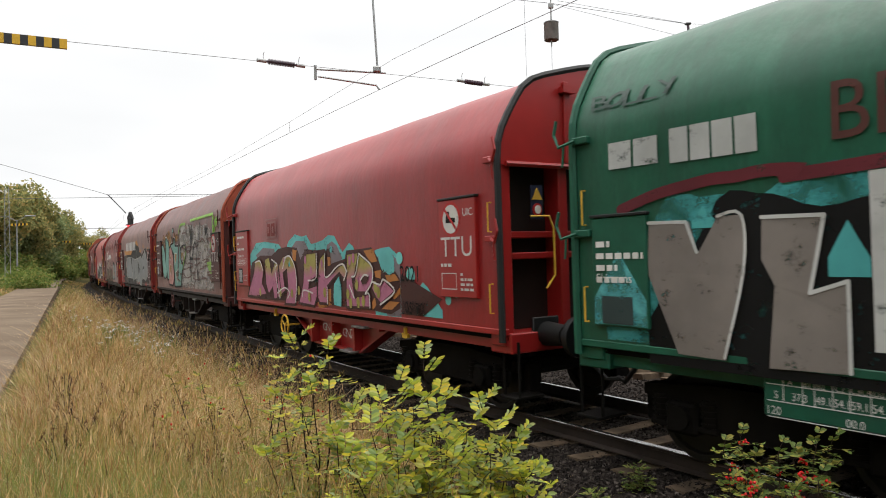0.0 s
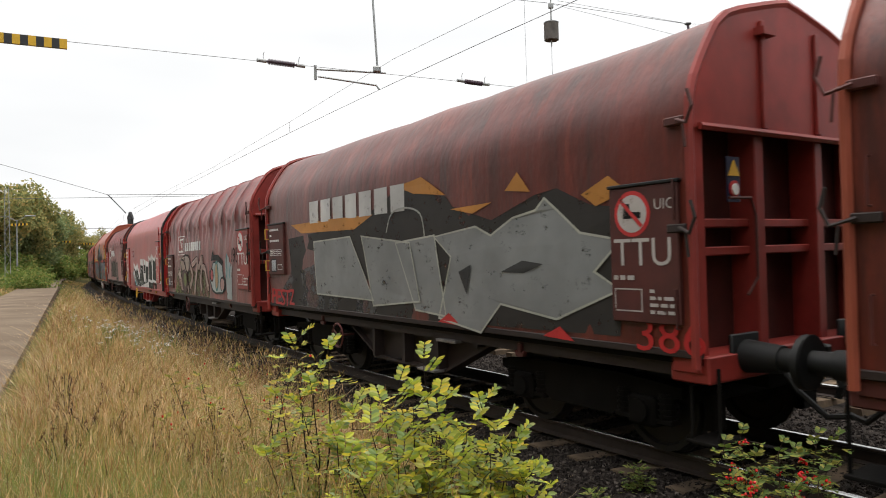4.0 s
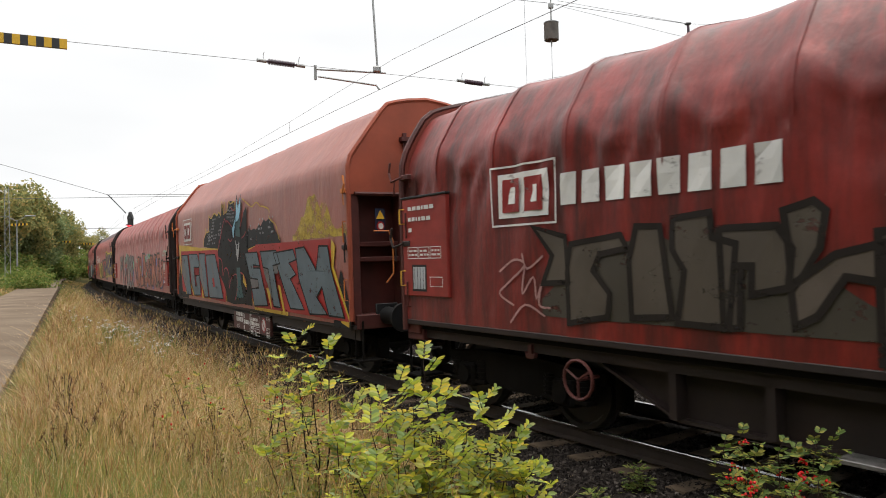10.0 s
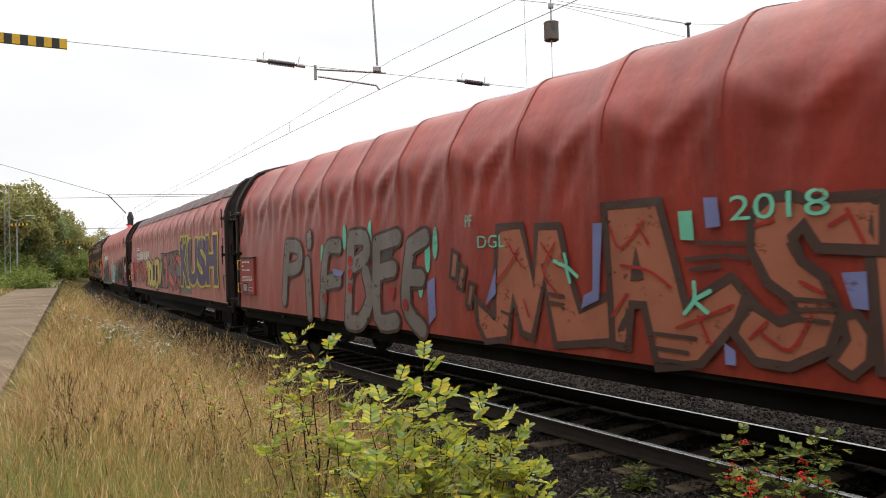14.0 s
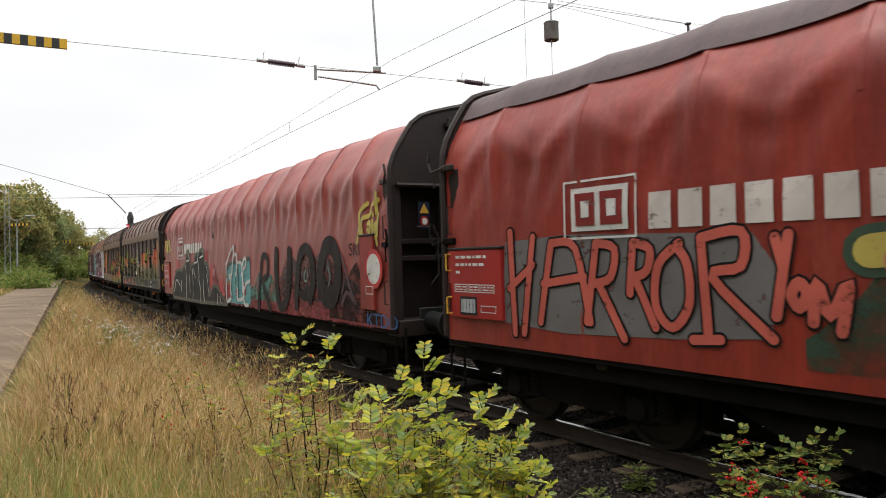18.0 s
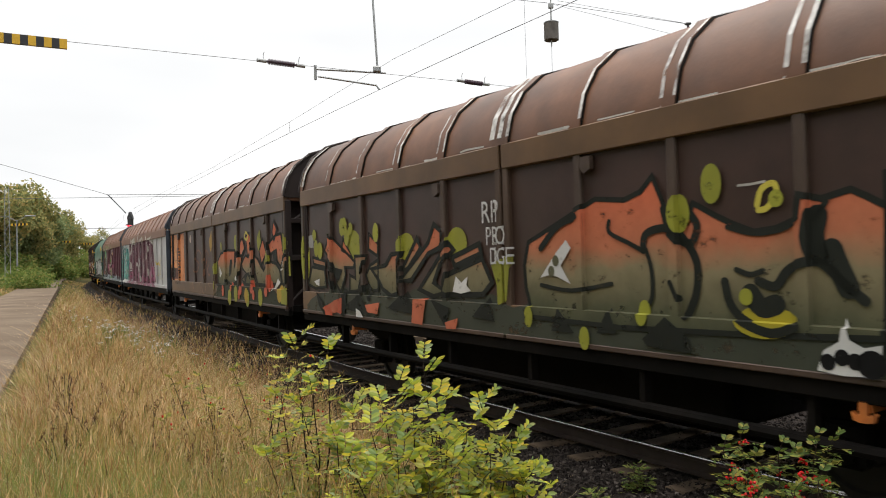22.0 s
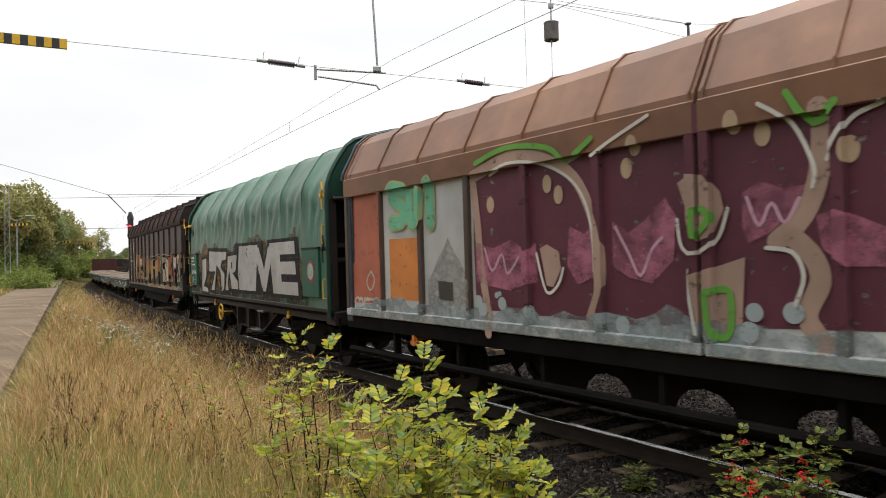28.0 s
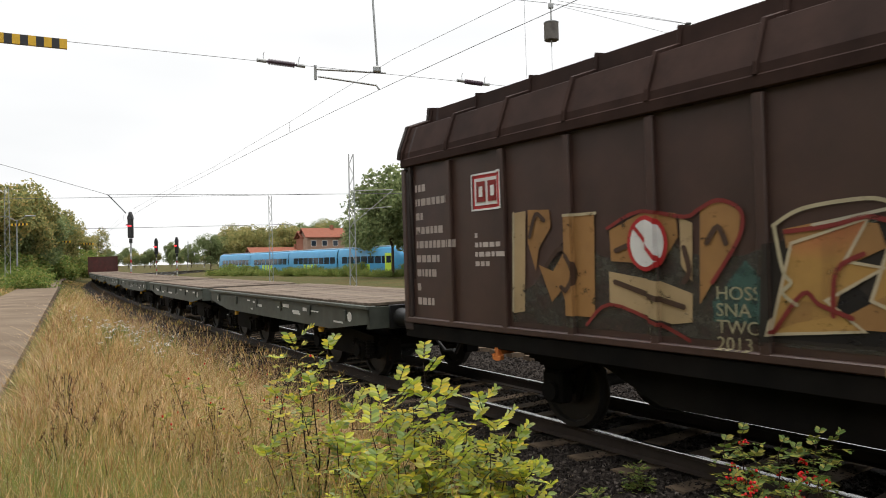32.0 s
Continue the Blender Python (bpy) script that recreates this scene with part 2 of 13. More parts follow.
MAT = dict(
    step_steel=plain("step_steel", (0.2, 0.19, 0.18), 0.5, 0.6, 0.3, 20, 0.2, (0.05, 0.04, 0.035), 0.6),
    # black steel and wheels: base colour lowered to hold the shade under wagons
    steel_black=plain("frame_black_shaded", (0.006, 0.0055, 0.005), 0.75, 0, 0.4, 3, 0.15, (0.02, 0.015, 0.012), 0.4),
    wheel=plain("wheel_steel_shaded", (0.009, 0.008, 0.0075), 0.6, 0.2, 0.3, 5, 0.1, (0.022, 0.016, 0.013), 0.45),
    wheel_rim=plain("wheel_tread", (0.35, 0.33, 0.31), 0.35, 0.9, 0.15, 8, 0.02),
    yellow=plain("yellow_paint", (0.62, 0.36, 0.03), 0.55, 0, 0.2, 6, 0.05, (0.1, 0.07, 0.04), 0.4),
    orange=plain("orange_paint", (0.5, 0.15, 0.03), 0.6, 0, 0.2, 6, 0.05, (0.08, 0.05, 0.03), 0.5),
    red_gloss=plain("red_gloss", (0.31, 0.013, 0.012), 0.38, 0, 0.12, 2, 0.03, (0.12, 0.02, 0.018), 0.5),
    red_mid=plain("red_paint", (0.24, 0.026, 0.02), 0.5, 0, 0.2, 3, 0.05, (0.06, 0.025, 0.02), 0.5),
    red_brown=plain("red_brown_paint", (0.07, 0.016, 0.013), 0.6, 0, 0.25, 3, 0.08, (0.04, 0.026, 0.022), 0.6),
    rust_orange=plain("faded_orange_red", (0.30, 0.062, 0.03), 0.6, 0, 0.2, 2, 0.06, (0.12, 0.04, 0.025), 0.5),
    rust_red=plain("faded_rust_red", (0.2, 0.034, 0.02), 0.62, 0, 0.25, 2, 0.06, (0.07, 0.026, 0.018), 0.6),
    dark_brown=plain("dark_brown_paint", (0.02, 0.0115, 0.010), 0.65, 0, 0.3, 3, 0.1, (0.02, 0.016, 0.014), 0.6),
    green_paint=plain("green_paint", (0.010, 0.085, 0.05), 0.5, 0, 0.2, 3, 0.05, (0.02, 0.05, 0.035), 0.5),
    # darker copy of green_paint: shade on the wagon end is in the colour
    green_dark=plain("shaded_green_paint", (0.006, 0.04, 0.024), 0.5, 0, 0.25, 3, 0.05, (0.012, 0.02, 0.015), 0.6),
    rubber=plain("rubber", (0.010, 0.0105, 0.011), 0.55, 0, 0.2, 4, 0.05),
    grey_green=plain("grey_green_paint", (0.06, 0.068, 0.056), 0.65, 0, 0.25, 4, 0.1, (0.05, 0.04, 0.03), 0.5),
    wall_white=plain("door_pale_grey", (0.5, 0.5, 0.49), 0.5, 0, 0.2, 1.2, 0.06, (0.16, 0.15, 0.15), 0.55),
    sign_blue=plain("sign_blue", (0.012, 0.016, 0.04), 0.5),
    blue_grey=plain("blue_grey_paint", (0.035, 0.045, 0.06), 0.6, 0, 0.3, 3, 0.1, (0.02, 0.018, 0.018), 0.6),
    white=plain("white_marking", (0.62, 0.62, 0.6), 0.6, 0, 0.15, 8, 0.02, (0.3, 0.26, 0.24), 0.4),
    tarp_red=tarp("tarp_clean_red", (0.29, 0.0105, 0.0125), (0.13, 0.012, 0.013), 0.35, (0.33, 0.024, 0.023), 0.36, 0.16),
    tarp_dirty=tarp("tarp_dirty_red", (0.12, 0.018, 0.011), (0.03, 0.013, 0.011), 0.8, (0.26, 0.05, 0.026)),
    tarp_schenker=tarp("tarp_worn_red", (0.19, 0.016, 0.012), (0.024, 0.009, 0.008), 0.9, (0.34, 0.034, 0.022)),
    tarp_orange=tarp("tarp_faded_orange", (0.27, 0.06, 0.036), (0.14, 0.03, 0.022), 0.45, (0.4, 0.15, 0.085)),
    tarp_soft=tarp("tarp_soft_red", (0.27, 0.03, 0.018), (0.1, 0.017, 0.013), 0.5, (0.34, 0.07, 0.046), 0.42, 0.26),
    tarp_green=tarp("tarp_green", (0.011, 0.1, 0.056), (0.014, 0.045, 0.03), 0.5, (0.04, 0.15, 0.095), 0.38, 0.2),
    tarp_green_dirty=tarp("tarp_dirty_green", (0.012, 0.125, 0.068), (0.02, 0.05, 0.032), 0.75, (0.12, 0.19, 0.14), 0.45, 0.35),
    tarp_strip=tarp("tarp_dark_strip", (0.05, 0.022, 0.026), (0.022, 0.012, 0.013), 0.6, (0.09, 0.045, 0.045), 0.6),
    roof_brown=plain("roof_brown", (0.125, 0.054, 0.026), 0.5, 0.0, 0.3, 2, 0.12, (0.045, 0.03, 0.025), 0.6),
    wall_brown=plain("door_brown", (0.042, 0.02, 0.0155), 0.48, 0, 0.3, 2, 0.1, (0.05, 0.027, 0.017), 0.5),
    roof_dark=plain("roof_dark_brown", (0.032, 0.018, 0.0145), 0.68, 0, 0.3, 2, 0.12, (0.016, 0.011, 0.01), 0.5),
    roof_tan=plain("roof_tan", (0.19, 0.092, 0.052), 0.5, 0.0, 0.2, 2, 0.1, (0.09, 0.052, 0.038), 0.6),
    rail_brown=plain("olive_brown_paint", (0.13, 0.068, 0.028), 0.48, 0, 0.3, 1.2, 0.1, (0.05, 0.03, 0.02), 0.7),
    rib_brown=plain("rib_grey_brown", (0.06, 0.042, 0.034), 0.5, 0, 0.3, 2, 0.1, (0.09, 0.05, 0.028), 0.6),
    rail=plain("rail_rust", (0.026, 0.017, 0.013), 0.75, 0.1, 0.3, 5, 0.2),
    rail_top=plain("rail_head", (0.45, 0.45, 0.44), 0.26, 1.0, 0.06, 9, 0.01),
    sleeper=plain("sleeper_concrete", (0.12, 0.088, 0.06), 0.9, 0, 0.35, 5, 0.3, (0.03, 0.023, 0.018), 0.7),
)


def ground_mat():
    m, nd, lk, b = shader("grassy_soil")
    n1 = noise_node(nd, lk, 0.35, 6)
    n2 = noise_node(nd, lk, 6.0, 6)
    c1 = ramp(nd, lk, n1.outputs["Fac"], [(0.3, (0.1, 0.07, 0.032)), (0.5, (0.085, 0.075, 0.03)), (0.7, (0.055, 0.07, 0.022))])
    c2 = ramp(nd, lk, n2.outputs["Fac"], [(0.3, (0.35,) * 3), (0.7, (1.1,) * 3)])
    lk.new(mix(nd, lk, 0.8, c1, c2, "MULTIPLY"), b.inputs["Base Color"])
    b.inputs["Roughness"].default_value = 0.95
    b.inputs["Specular IOR Level"].default_value = 0.05
    bump(nd, lk, b, n2.outputs["Fac"], 0.8, 0.1)
    return m


def ballast_mat():
    m, nd, lk, b = shader("ballast_stone")
    g = nd.new("ShaderNodeNewGeometry")
    c = ramp(nd, lk, g.outputs["Random Per Island"], [(0.0, (0.007, 0.006, 0.0055)), (0.5, (0.022, 0.018, 0.016)), (0.85, (0.045, 0.037, 0.032)), (1.0, (0.1, 0.085, 0.075))])
    n2 = noise_node(nd, lk, 30, 4)
    c = mix(nd, lk, 0.6, c, ramp(nd, lk, n2.outputs["Fac"], [(0.3, (0.5,) * 3), (0.7, (1.1,) * 3)]), "MULTIPLY")
    lk.new(c, b.inputs["Base Color"])
    b.inputs["Roughness"].default_value = 0.9
    b.inputs["Specular IOR Level"].default_value = 0.05
    bump(nd, lk, b, n2.outputs["Fac"], 0.4, 0.02)
    return m


def asphalt_mat():
    m, nd, lk, b = shader("old_asphalt")
    n1, n2 = noise_node(nd, lk, 0.5, 6), noise_node(nd, lk, 40, 3)
    c = ramp(nd, lk, n1.outputs["Fac"], [(0.3, (0.105, 0.0781, 0.0563)), (0.7, (0.182, 0.141, 0.103))])
    c = mix(nd, lk, 0.5, c, ramp(nd, lk, n2.outputs["Fac"], [(0.3, (0.6,) * 3), (0.7, (1.1,) * 3)]), "MULTIPLY")
    lk.new(c, b.inputs["Base Color"])
    b.inputs["Roughness"].default_value = 0.95
    b.inputs["Specular IOR Level"].default_value = 0.04
    bump(nd, lk, b, n2.outputs["Fac"], 0.3, 0.01)
    return m


M_BED = plain("ballast_fines", (0.018, 0.0145, 0.0125), 0.95, 0, 0.6, 24, 0.8, (0.04, 0.033, 0.028), 0.6)
M_GROUND, M_BALLAST, M_ASPHALT = ground_mat(), ballast_mat(), asphalt_mat()

# ---- ground, track bed, path ----
W_PROFILE = [-400, -110, -62, -40, -30, -8.0, -2.6, -2.0, -1.4, 1.4, 1.9, 2.7, 3.4, 4.6, 6.0, 9.6, 14, 30]
Z_PROFILE = [9.0, 6.5, 1.0, 0.0, -0.15, -0.35, -0.5, -0.5, -0.5, -0.5, -0.5, -0.62, -0.5, -0.05, 0.2, 0.25, 0.35, 0.6]


def ground_z(s, w):
    z = np.interp(w, W_PROFILE, Z_PROFILE)
    return z + np.where((w > 2.8) & (w < 6), 0.05 * np.sin(s * 1.7 + w) * np.sin(w * 2.3), 0.0)


def ground_at(x, y):
    s, w = sw_of(x, y)
    return float(ground_z(s, w)[0])


g = Geo()
radii = np.concatenate([[0.0], np.geomspace(0.6, 3000, 150)])
angs = np.linspace(0, 2 * math.pi, 241)
RR, AA = np.meshgrid(radii, angs, indexing="ij")
gx, gy = (RR * np.sin(AA)).ravel(), (RR * np.cos(AA)).ravel()
gs, gw = sw_of(gx, gy)
gz = ground_z(gs, gw)
gz = np.where(RR.ravel() > 450, np.where(gw < 0, 4.0, 0.3), gz)
pts = np.stack([gx, gy, gz], 1).reshape(RR.shape + (3,))
g.grid([[tuple(q) for q in row] for row in pts])
ground = thing("ground", g, M_GROUND, "dry grassy soil beside the railway", "ground", kind="structure", smooth=True)


def strip(pairs, s0, s1, step=2.0):
    """A sheet along the line through (w, z) pairs."""
    geo = Geo()
    rows = []
    for s in np.arange(s0, s1 + 0.01, step):
        row = []
        for w, z in pairs:
            x, y, _ = on_track(s, w)
            row.append((x, y, z))
        rows.append(row)
    return geo.grid(rows)


_rows = []
for k in np.arange(-45, 150, 3.0):
    bend = max(0.0, k - 90) ** 2 * 0.0012
    cx, cy = -6.2 - 0.468 * k + 0.884 * bend, 9.88 + 0.884 * k + 0.468 * bend
    _rows.append([(cx - 0.884 * q, cy - 0.468 * q, z) for q, z in ((-0.05, 0.0), (0.0, 0.262), (1.4, 0.3), (2.8, 0.275), (2.85, 0.0))])
thing("path", Geo().grid(_rows), M_ASPHALT, "cracked grey asphalt service path", "path", kind="structure")
ballast = thing("ballast_bed", strip([(-7.6, -0.7), (-6.6, -0.3), (-3.2, -0.28), (-2.2, -0.26), (-1.45, -0.22), (-0.62, -0.23), (0, -0.25), (0.62, -0.23), (0.95, -0.215), (1.5, -0.21), (1.8, -0.26), (2.6, -0.66)], -60, 330, 1.0),
                M_BED, "dark grey crushed stone ballast", "ballast", kind="structure")


def rail_geo(w, s0=-60, s1=330):
    body_, head = Geo(), Geo()
    sec = [(-0.07, -0.172), (0.07, -0.172), (0.07, -0.16), (0.012, -0.14), (0.012, -0.045), (0.036, -0.035), (0.036, -0.008), (-0.036, -0.008), (-0.036, -0.035), (-0.012, -0.045), (-0.012, -0.14), (-0.07, -0.16)]
    rows = []
    for s in np.arange(s0, s1, 1.5):
        rows.append([(*on_track(s, w + q[0])[:2], q[1] + w * math.sin(radians(CANT)) * 0) for q in sec + sec[:1]])
    body_.grid(rows)
    rows = [[(*on_track(s, w + q)[:2], z) for q, z in ((-0.034, -0.008), (-0.028, 0.0), (0.028, 0.0), (0.034, -0.008))] for s in np.arange(s0, s1, 1.5)]
    head.grid(rows)
    return body_, head


GAUGE = 0.783
for off, nm in ((0.0, "steel rail of the passing track with a polished head"), (-4.6, "steel rail of the second track")):
    for sd in (1, -1):
        b_, h_ = rail_geo(off + sd * GAUGE)
        r_ = thing("rail", b_, MAT["rail"], nm, "rail", "rails", "structure")
        part("rail_head", h_, MAT["rail_top"], r_, "polished running surface")

sl = Geo()
for xa, xb, ha, hb in ((-1.3, -0.45, 0.15, 0.11), (-0.45, 0.45, 0.11, 0.11), (0.45, 1.3, 0.11, 0.15)):
    vs = []
    for y, h in ((xa, ha), (xb, hb)):
        vs += [(-0.14, y, -0.38), (0.14, y, -0.38), (0.105, y, h - 0.326), (-0.105, y, h - 0.326)]
    sl.add(vs, [(0, 1, 2, 3), (7, 6, 5, 4), (0, 4, 5, 1), (1, 5, 6, 2), (2, 6, 7, 3), (3, 7, 4, 0)])
sleeper_mesh = sl.mesh("sleeper", MAT["sleeper"])
track_bed = tagged(new("sleepers"), "concrete sleepers under the rails, stained brown", "sleepers", kind="structure")
for i, s in enumerate(np.arange(-6, 100, 0.63)):
    x, y, a = on_track(s)
    o = new("sleeper", sleeper_mesh)
    o.parent = track_bed
    o.matrix_basis = pose(x, y, random.uniform(-0.012, 0.0), 0, 0, math.degrees(a) + 90 + random.uniform(-1, 1))
for i, s in enumerate(np.arange(-6, 140, 0.63)):
    x, y, a = on_track(s, -4.6)
    if i > 60:
        break
    o = new("sleeper", sleeper_mesh)
    o.parent = track_bed
    o.matrix_basis = pose(x, y, 0, 0, 0, math.degrees(a) + 90)



def stones(rg, n, s0, s1, w0, w1, size, seed):
    """Loose ballast stones lying on the bed."""
    s_ = s0 + (s1 - s0) * rg.uniform(0, 1, n) ** 1.5
    w_ = rg.uniform(w0, w1, n)
    x_, y_, _ = on_track(s_, w_)
    z_ = np.interp(w_, [-7.6, -6.6, -3.2, -2.2, -1.45, -0.62, 0, 0.62, 0.95, 1.5, 1.8, 2.6], [-0.7, -0.3, -0.28, -0.26, -0.22, -0.23, -0.25, -0.23, -0.215, -0.21, -0.26, -0.66])
    c_ = np.stack([x_, y_, z_], 1)
    dirs = np.array([(1, 0, 0), (-1, 0, 0), (0, 1, 0), (0, -1, 0), (0, 0, 1), (0, 0, -1)], float)
    q = rg.normal(0, 1, (n, 3, 3))
    q, _r = np.linalg.qr(q)
    sc_ = size * rg.uniform(0.55, 1.35, (n, 1, 3))
    vs = (dirs[None] * rg.uniform(0.75, 1.2, (n, 6, 1)) * sc_) @ q + c_[:, None, :]
    tri = np.array([(0, 2, 4), (2, 1, 4), (1, 3, 4), (3, 0, 4), (2, 0, 5), (1, 2, 5), (3, 1, 5), (0, 3, 5)])
    fs = (np.arange(n)[:, None, None] * 6 + tri[None]).reshape(-1, 3)
    me = bpy.data.meshes.new("ballast_stones")
    me.from_pydata(vs.reshape(-1, 3).tolist(), [], fs.tolist())
    me.materials.append(M_BALLAST)
    return tagged(new("ballast_stones", me), "loose crushed ballast stones, dark grey", "ballast", kind="stuff")


rs = np.random.default_rng(8)
stones(rs, 30000, 1.0, 24, 0.85, 2.6, 0.026, 1)
stones(rs, 13000, 1.0, 26, -0.72, 0.72, 0.026, 2)
stones(rs, 14000, 2.0, 30, -3.4, -0.9, 0.03, 3)

# ---- the train ----
WAGONS, WHEELSETS = [], []
R_WHEEL = 0.46
HOOD = [(1.477, 1.14), (1.477, 1.7), (1.477, 2.3), (1.477, 2.9), (1.475, 3.12), (1.46, 3.3), (1.41, 3.45), (1.28, 3.68), (1.12, 3.92), (1.02, 4.03), (0.86, 4.11), (0.45, 4.22), (0.06, 4.315), (0.0, 4.32)]


def smooth_profile(pts, n):
    """n + 1 points evenly along a half section given as (y, z), mirrored to a whole one."""
    p_ = np.array(pts)
    d = np.concatenate([[0], np.cumsum(np.hypot(*np.diff(p_, axis=0).T))])
    t = np.linspace(0, d[-1], n + 1)
    half = np.stack([np.interp(t, d, p_[:, 0]), np.interp(t, d, p_[:, 1])], 1)
    return [tuple(q) for q in half] + [(-y, z) for y, z in half[-2::-1]]


class Cover:
    """A tarpaulin over bows; says where its surface lies, for what is painted on it."""

    def __init__(self, x0, x1, profile, bows=0.0, sag=0.0, crease=0.006, seed=0, z_hem=None):
        self.x0, self.x1, self.profile, self.bows, self.sag, self.crease, self.seed = x0, x1, profile, bows, sag, crease, seed
        p_ = np.array(profile)
        self.pz, self.py = p_[:, 1], p_[:, 0]
        self.dx = 0.0

    def shift(self, x, y, z):
        """How far the sheet lies in (-) or out (+) at a place."""
        v = Vector((x * 0.9 + self.seed * 7.3, z * 0.8, self.seed))
        d = self.crease * 2.2 * noise.noise(v) + self.crease * 0.9 * noise.noise(v * 3.1)
        if self.bows:
            f = ((x - self.x0) / self.bows) % 1.0
            dip = math.sin(math.pi * f) ** 0.55
            top = 1 / (1 + math.exp(-(z - 3.35) / 0.12))
            hang = math.exp(-((z - 3.0) / 0.45) ** 2)
            d -= self.sag * dip * (0.8 * top + 0.75 * hang)
            d += self.sag * 0.30 * math.exp(-(min(f, 1 - f) / 0.05) ** 2) * (0.4 + 0.6 * hang)
            for drop, amp in ((0.0, 0.5), (0.3, 0.22), (0.62, 0.1)):
                zc = 3.5 - drop - 0.42 * math.sin(math.pi * f) ** 1.3 + 0.08 * noise.noise(Vector((x * 0.7, drop * 9, self.seed)))
                d += self.sag * amp * math.exp(-((z - zc) / (0.07 if z > zc else 0.16)) ** 2) * dip
            d -= self.sag * 0.25 * math.exp(-(min(f, 1 - f) / 0.09) ** 2) * max(0.0, 1 - abs(z - 2.2) / 0.9)
            fold = math.sin((f - 0.5) * 9 * (1 + 2.0 * max(0.0, 3.5 - z)) + (z - 3.0) * 5 + self.seed)
            d += self.sag * 0.28 * fold * hang * dip
            d += self.sag * 0.10 * math.sin(x * 9 + z * 1.5) * max(0.0, 1 - abs(z - 2.3) / 0.9)
        return d

    def y_at(self, x, z):
        y = float(np.interp(z, self.pz, self.py))
        return y + self.shift(x, y, z)

    def cuts_x(self, a, b):
        st = 0.22 if self.bows else 1.2
        return [q * st for q in range(int(a / st) - 1, int(b / st) + 2) if a < q * st < b]

    def cuts_z(self, a, b):
        st = 0.3
        return [q * st for q in range(int(a / st) - 1, int(b / st) + 2) if a < q * st < b]

    def geo(self, nx, n):
        geo = Geo()
        sec = smooth_profile(self.profile, n)
        nrm = []
        for i, (y, z) in enumerate(sec):
            a, b = sec[max(i - 1, 0)], sec[min(i + 1, len(sec) - 1)]
            d = Vector((b[0] - a[0], b[1] - a[1])).normalized()
            nrm.append((d[1], -d[0]) if i < len(sec) else (0, 1))
        rows = []
        for i in range(nx + 1):
            x = self.x0 + (self.x1 - self.x0) * i / nx
            row = []
            for (y, z), m in zip(sec, nrm):
                s_ = self.shift(x, y, z)
                row.append((x, y + m[0] * s_, z + m[1] * s_))
            rows.append(row)
        return geo.grid(rows)


class Wall:
    """A flat side, for what is painted on it; dx is its origin along the wagon."""

    def __init__(self, y, dx=0.0):
        self.y, self.dx = y, dx

    def cuts_x(self, a, b):
        return []

    def cuts_z(self, a, b):
        return []

    def y_at(self, x, z):
        return self.y


class Ribbed:
    """A wall with upright ribs and rails, for what is painted on it."""
    def __init__(self, base, ribs, proud, low, top, half=0.05, dx=0.0):
        self.base, self.ribs, self.proud, self.low, self.top, self.half, self.dx = base, ribs, proud, low, top, half, dx

    def cuts_x(self, a, b):
        return [q for r in self.ribs for q in (r - self.half - 0.004, r - self.half + 0.004, r + self.half - 0.004, r + self.half + 0.004) if a < q < b]

    def cuts_z(self, a, b):
        return [q for c in (self.low, self.top) for q in (c - 0.004, c + 0.004) if a < q < b]

    def y_at(self, x, z):
        d = max([(self.half - abs(x - r)) for r in self.ribs] + [self.low - z, z - self.top])
        return self.base + (self.proud - self.base) * min(1.0, max(0.0, (d + 0.004) / 0.008))


def mesh_once(store={}):
    return store


MESHES = mesh_once()


def wheelset_mesh():
    if "wheelset" not in MESHES:
        g_ = Geo()
        g_.cyl((0, -1.0, 0), (0, 1.0, 0), 0.075, 10)
        for sd in (1, -1):
            a, b = sd * 0.72, sd * 0.855
            prof_ = [(0.09, a), (0.17, a), (0.2, a + sd * 0.045), (0.38, a + sd * 0.045), (0.40, a), (0.49, a), (0.49, a + sd * 0.03), (0.46, a + sd * 0.04), (0.455, b), (0.40, b), (0.38, b - sd * 0.04), (0.2, b - sd * 0.05), (0.17, b), (0.09, b)]
            rows = []
            for k in range(21):
                t = 2 * math.pi * k / 20
                rows.append([(r * math.sin(t), y, r * math.cos(t)) for r, y in prof_])
            g_.grid(rows)
            for k in range(3):
                t = 2 * math.pi * k / 3
                g_.cyl((0.06 * math.sin(t), b + sd * 0.1, 0.06 * math.cos(t)), (0.06 * math.sin(t), b + sd * 0.13, 0.06 * math.cos(t)), 0.02, 6)
        MESHES["wheelset"] = g_.mesh("wheelset", MAT["wheel"])
    return MESHES["wheelset"]


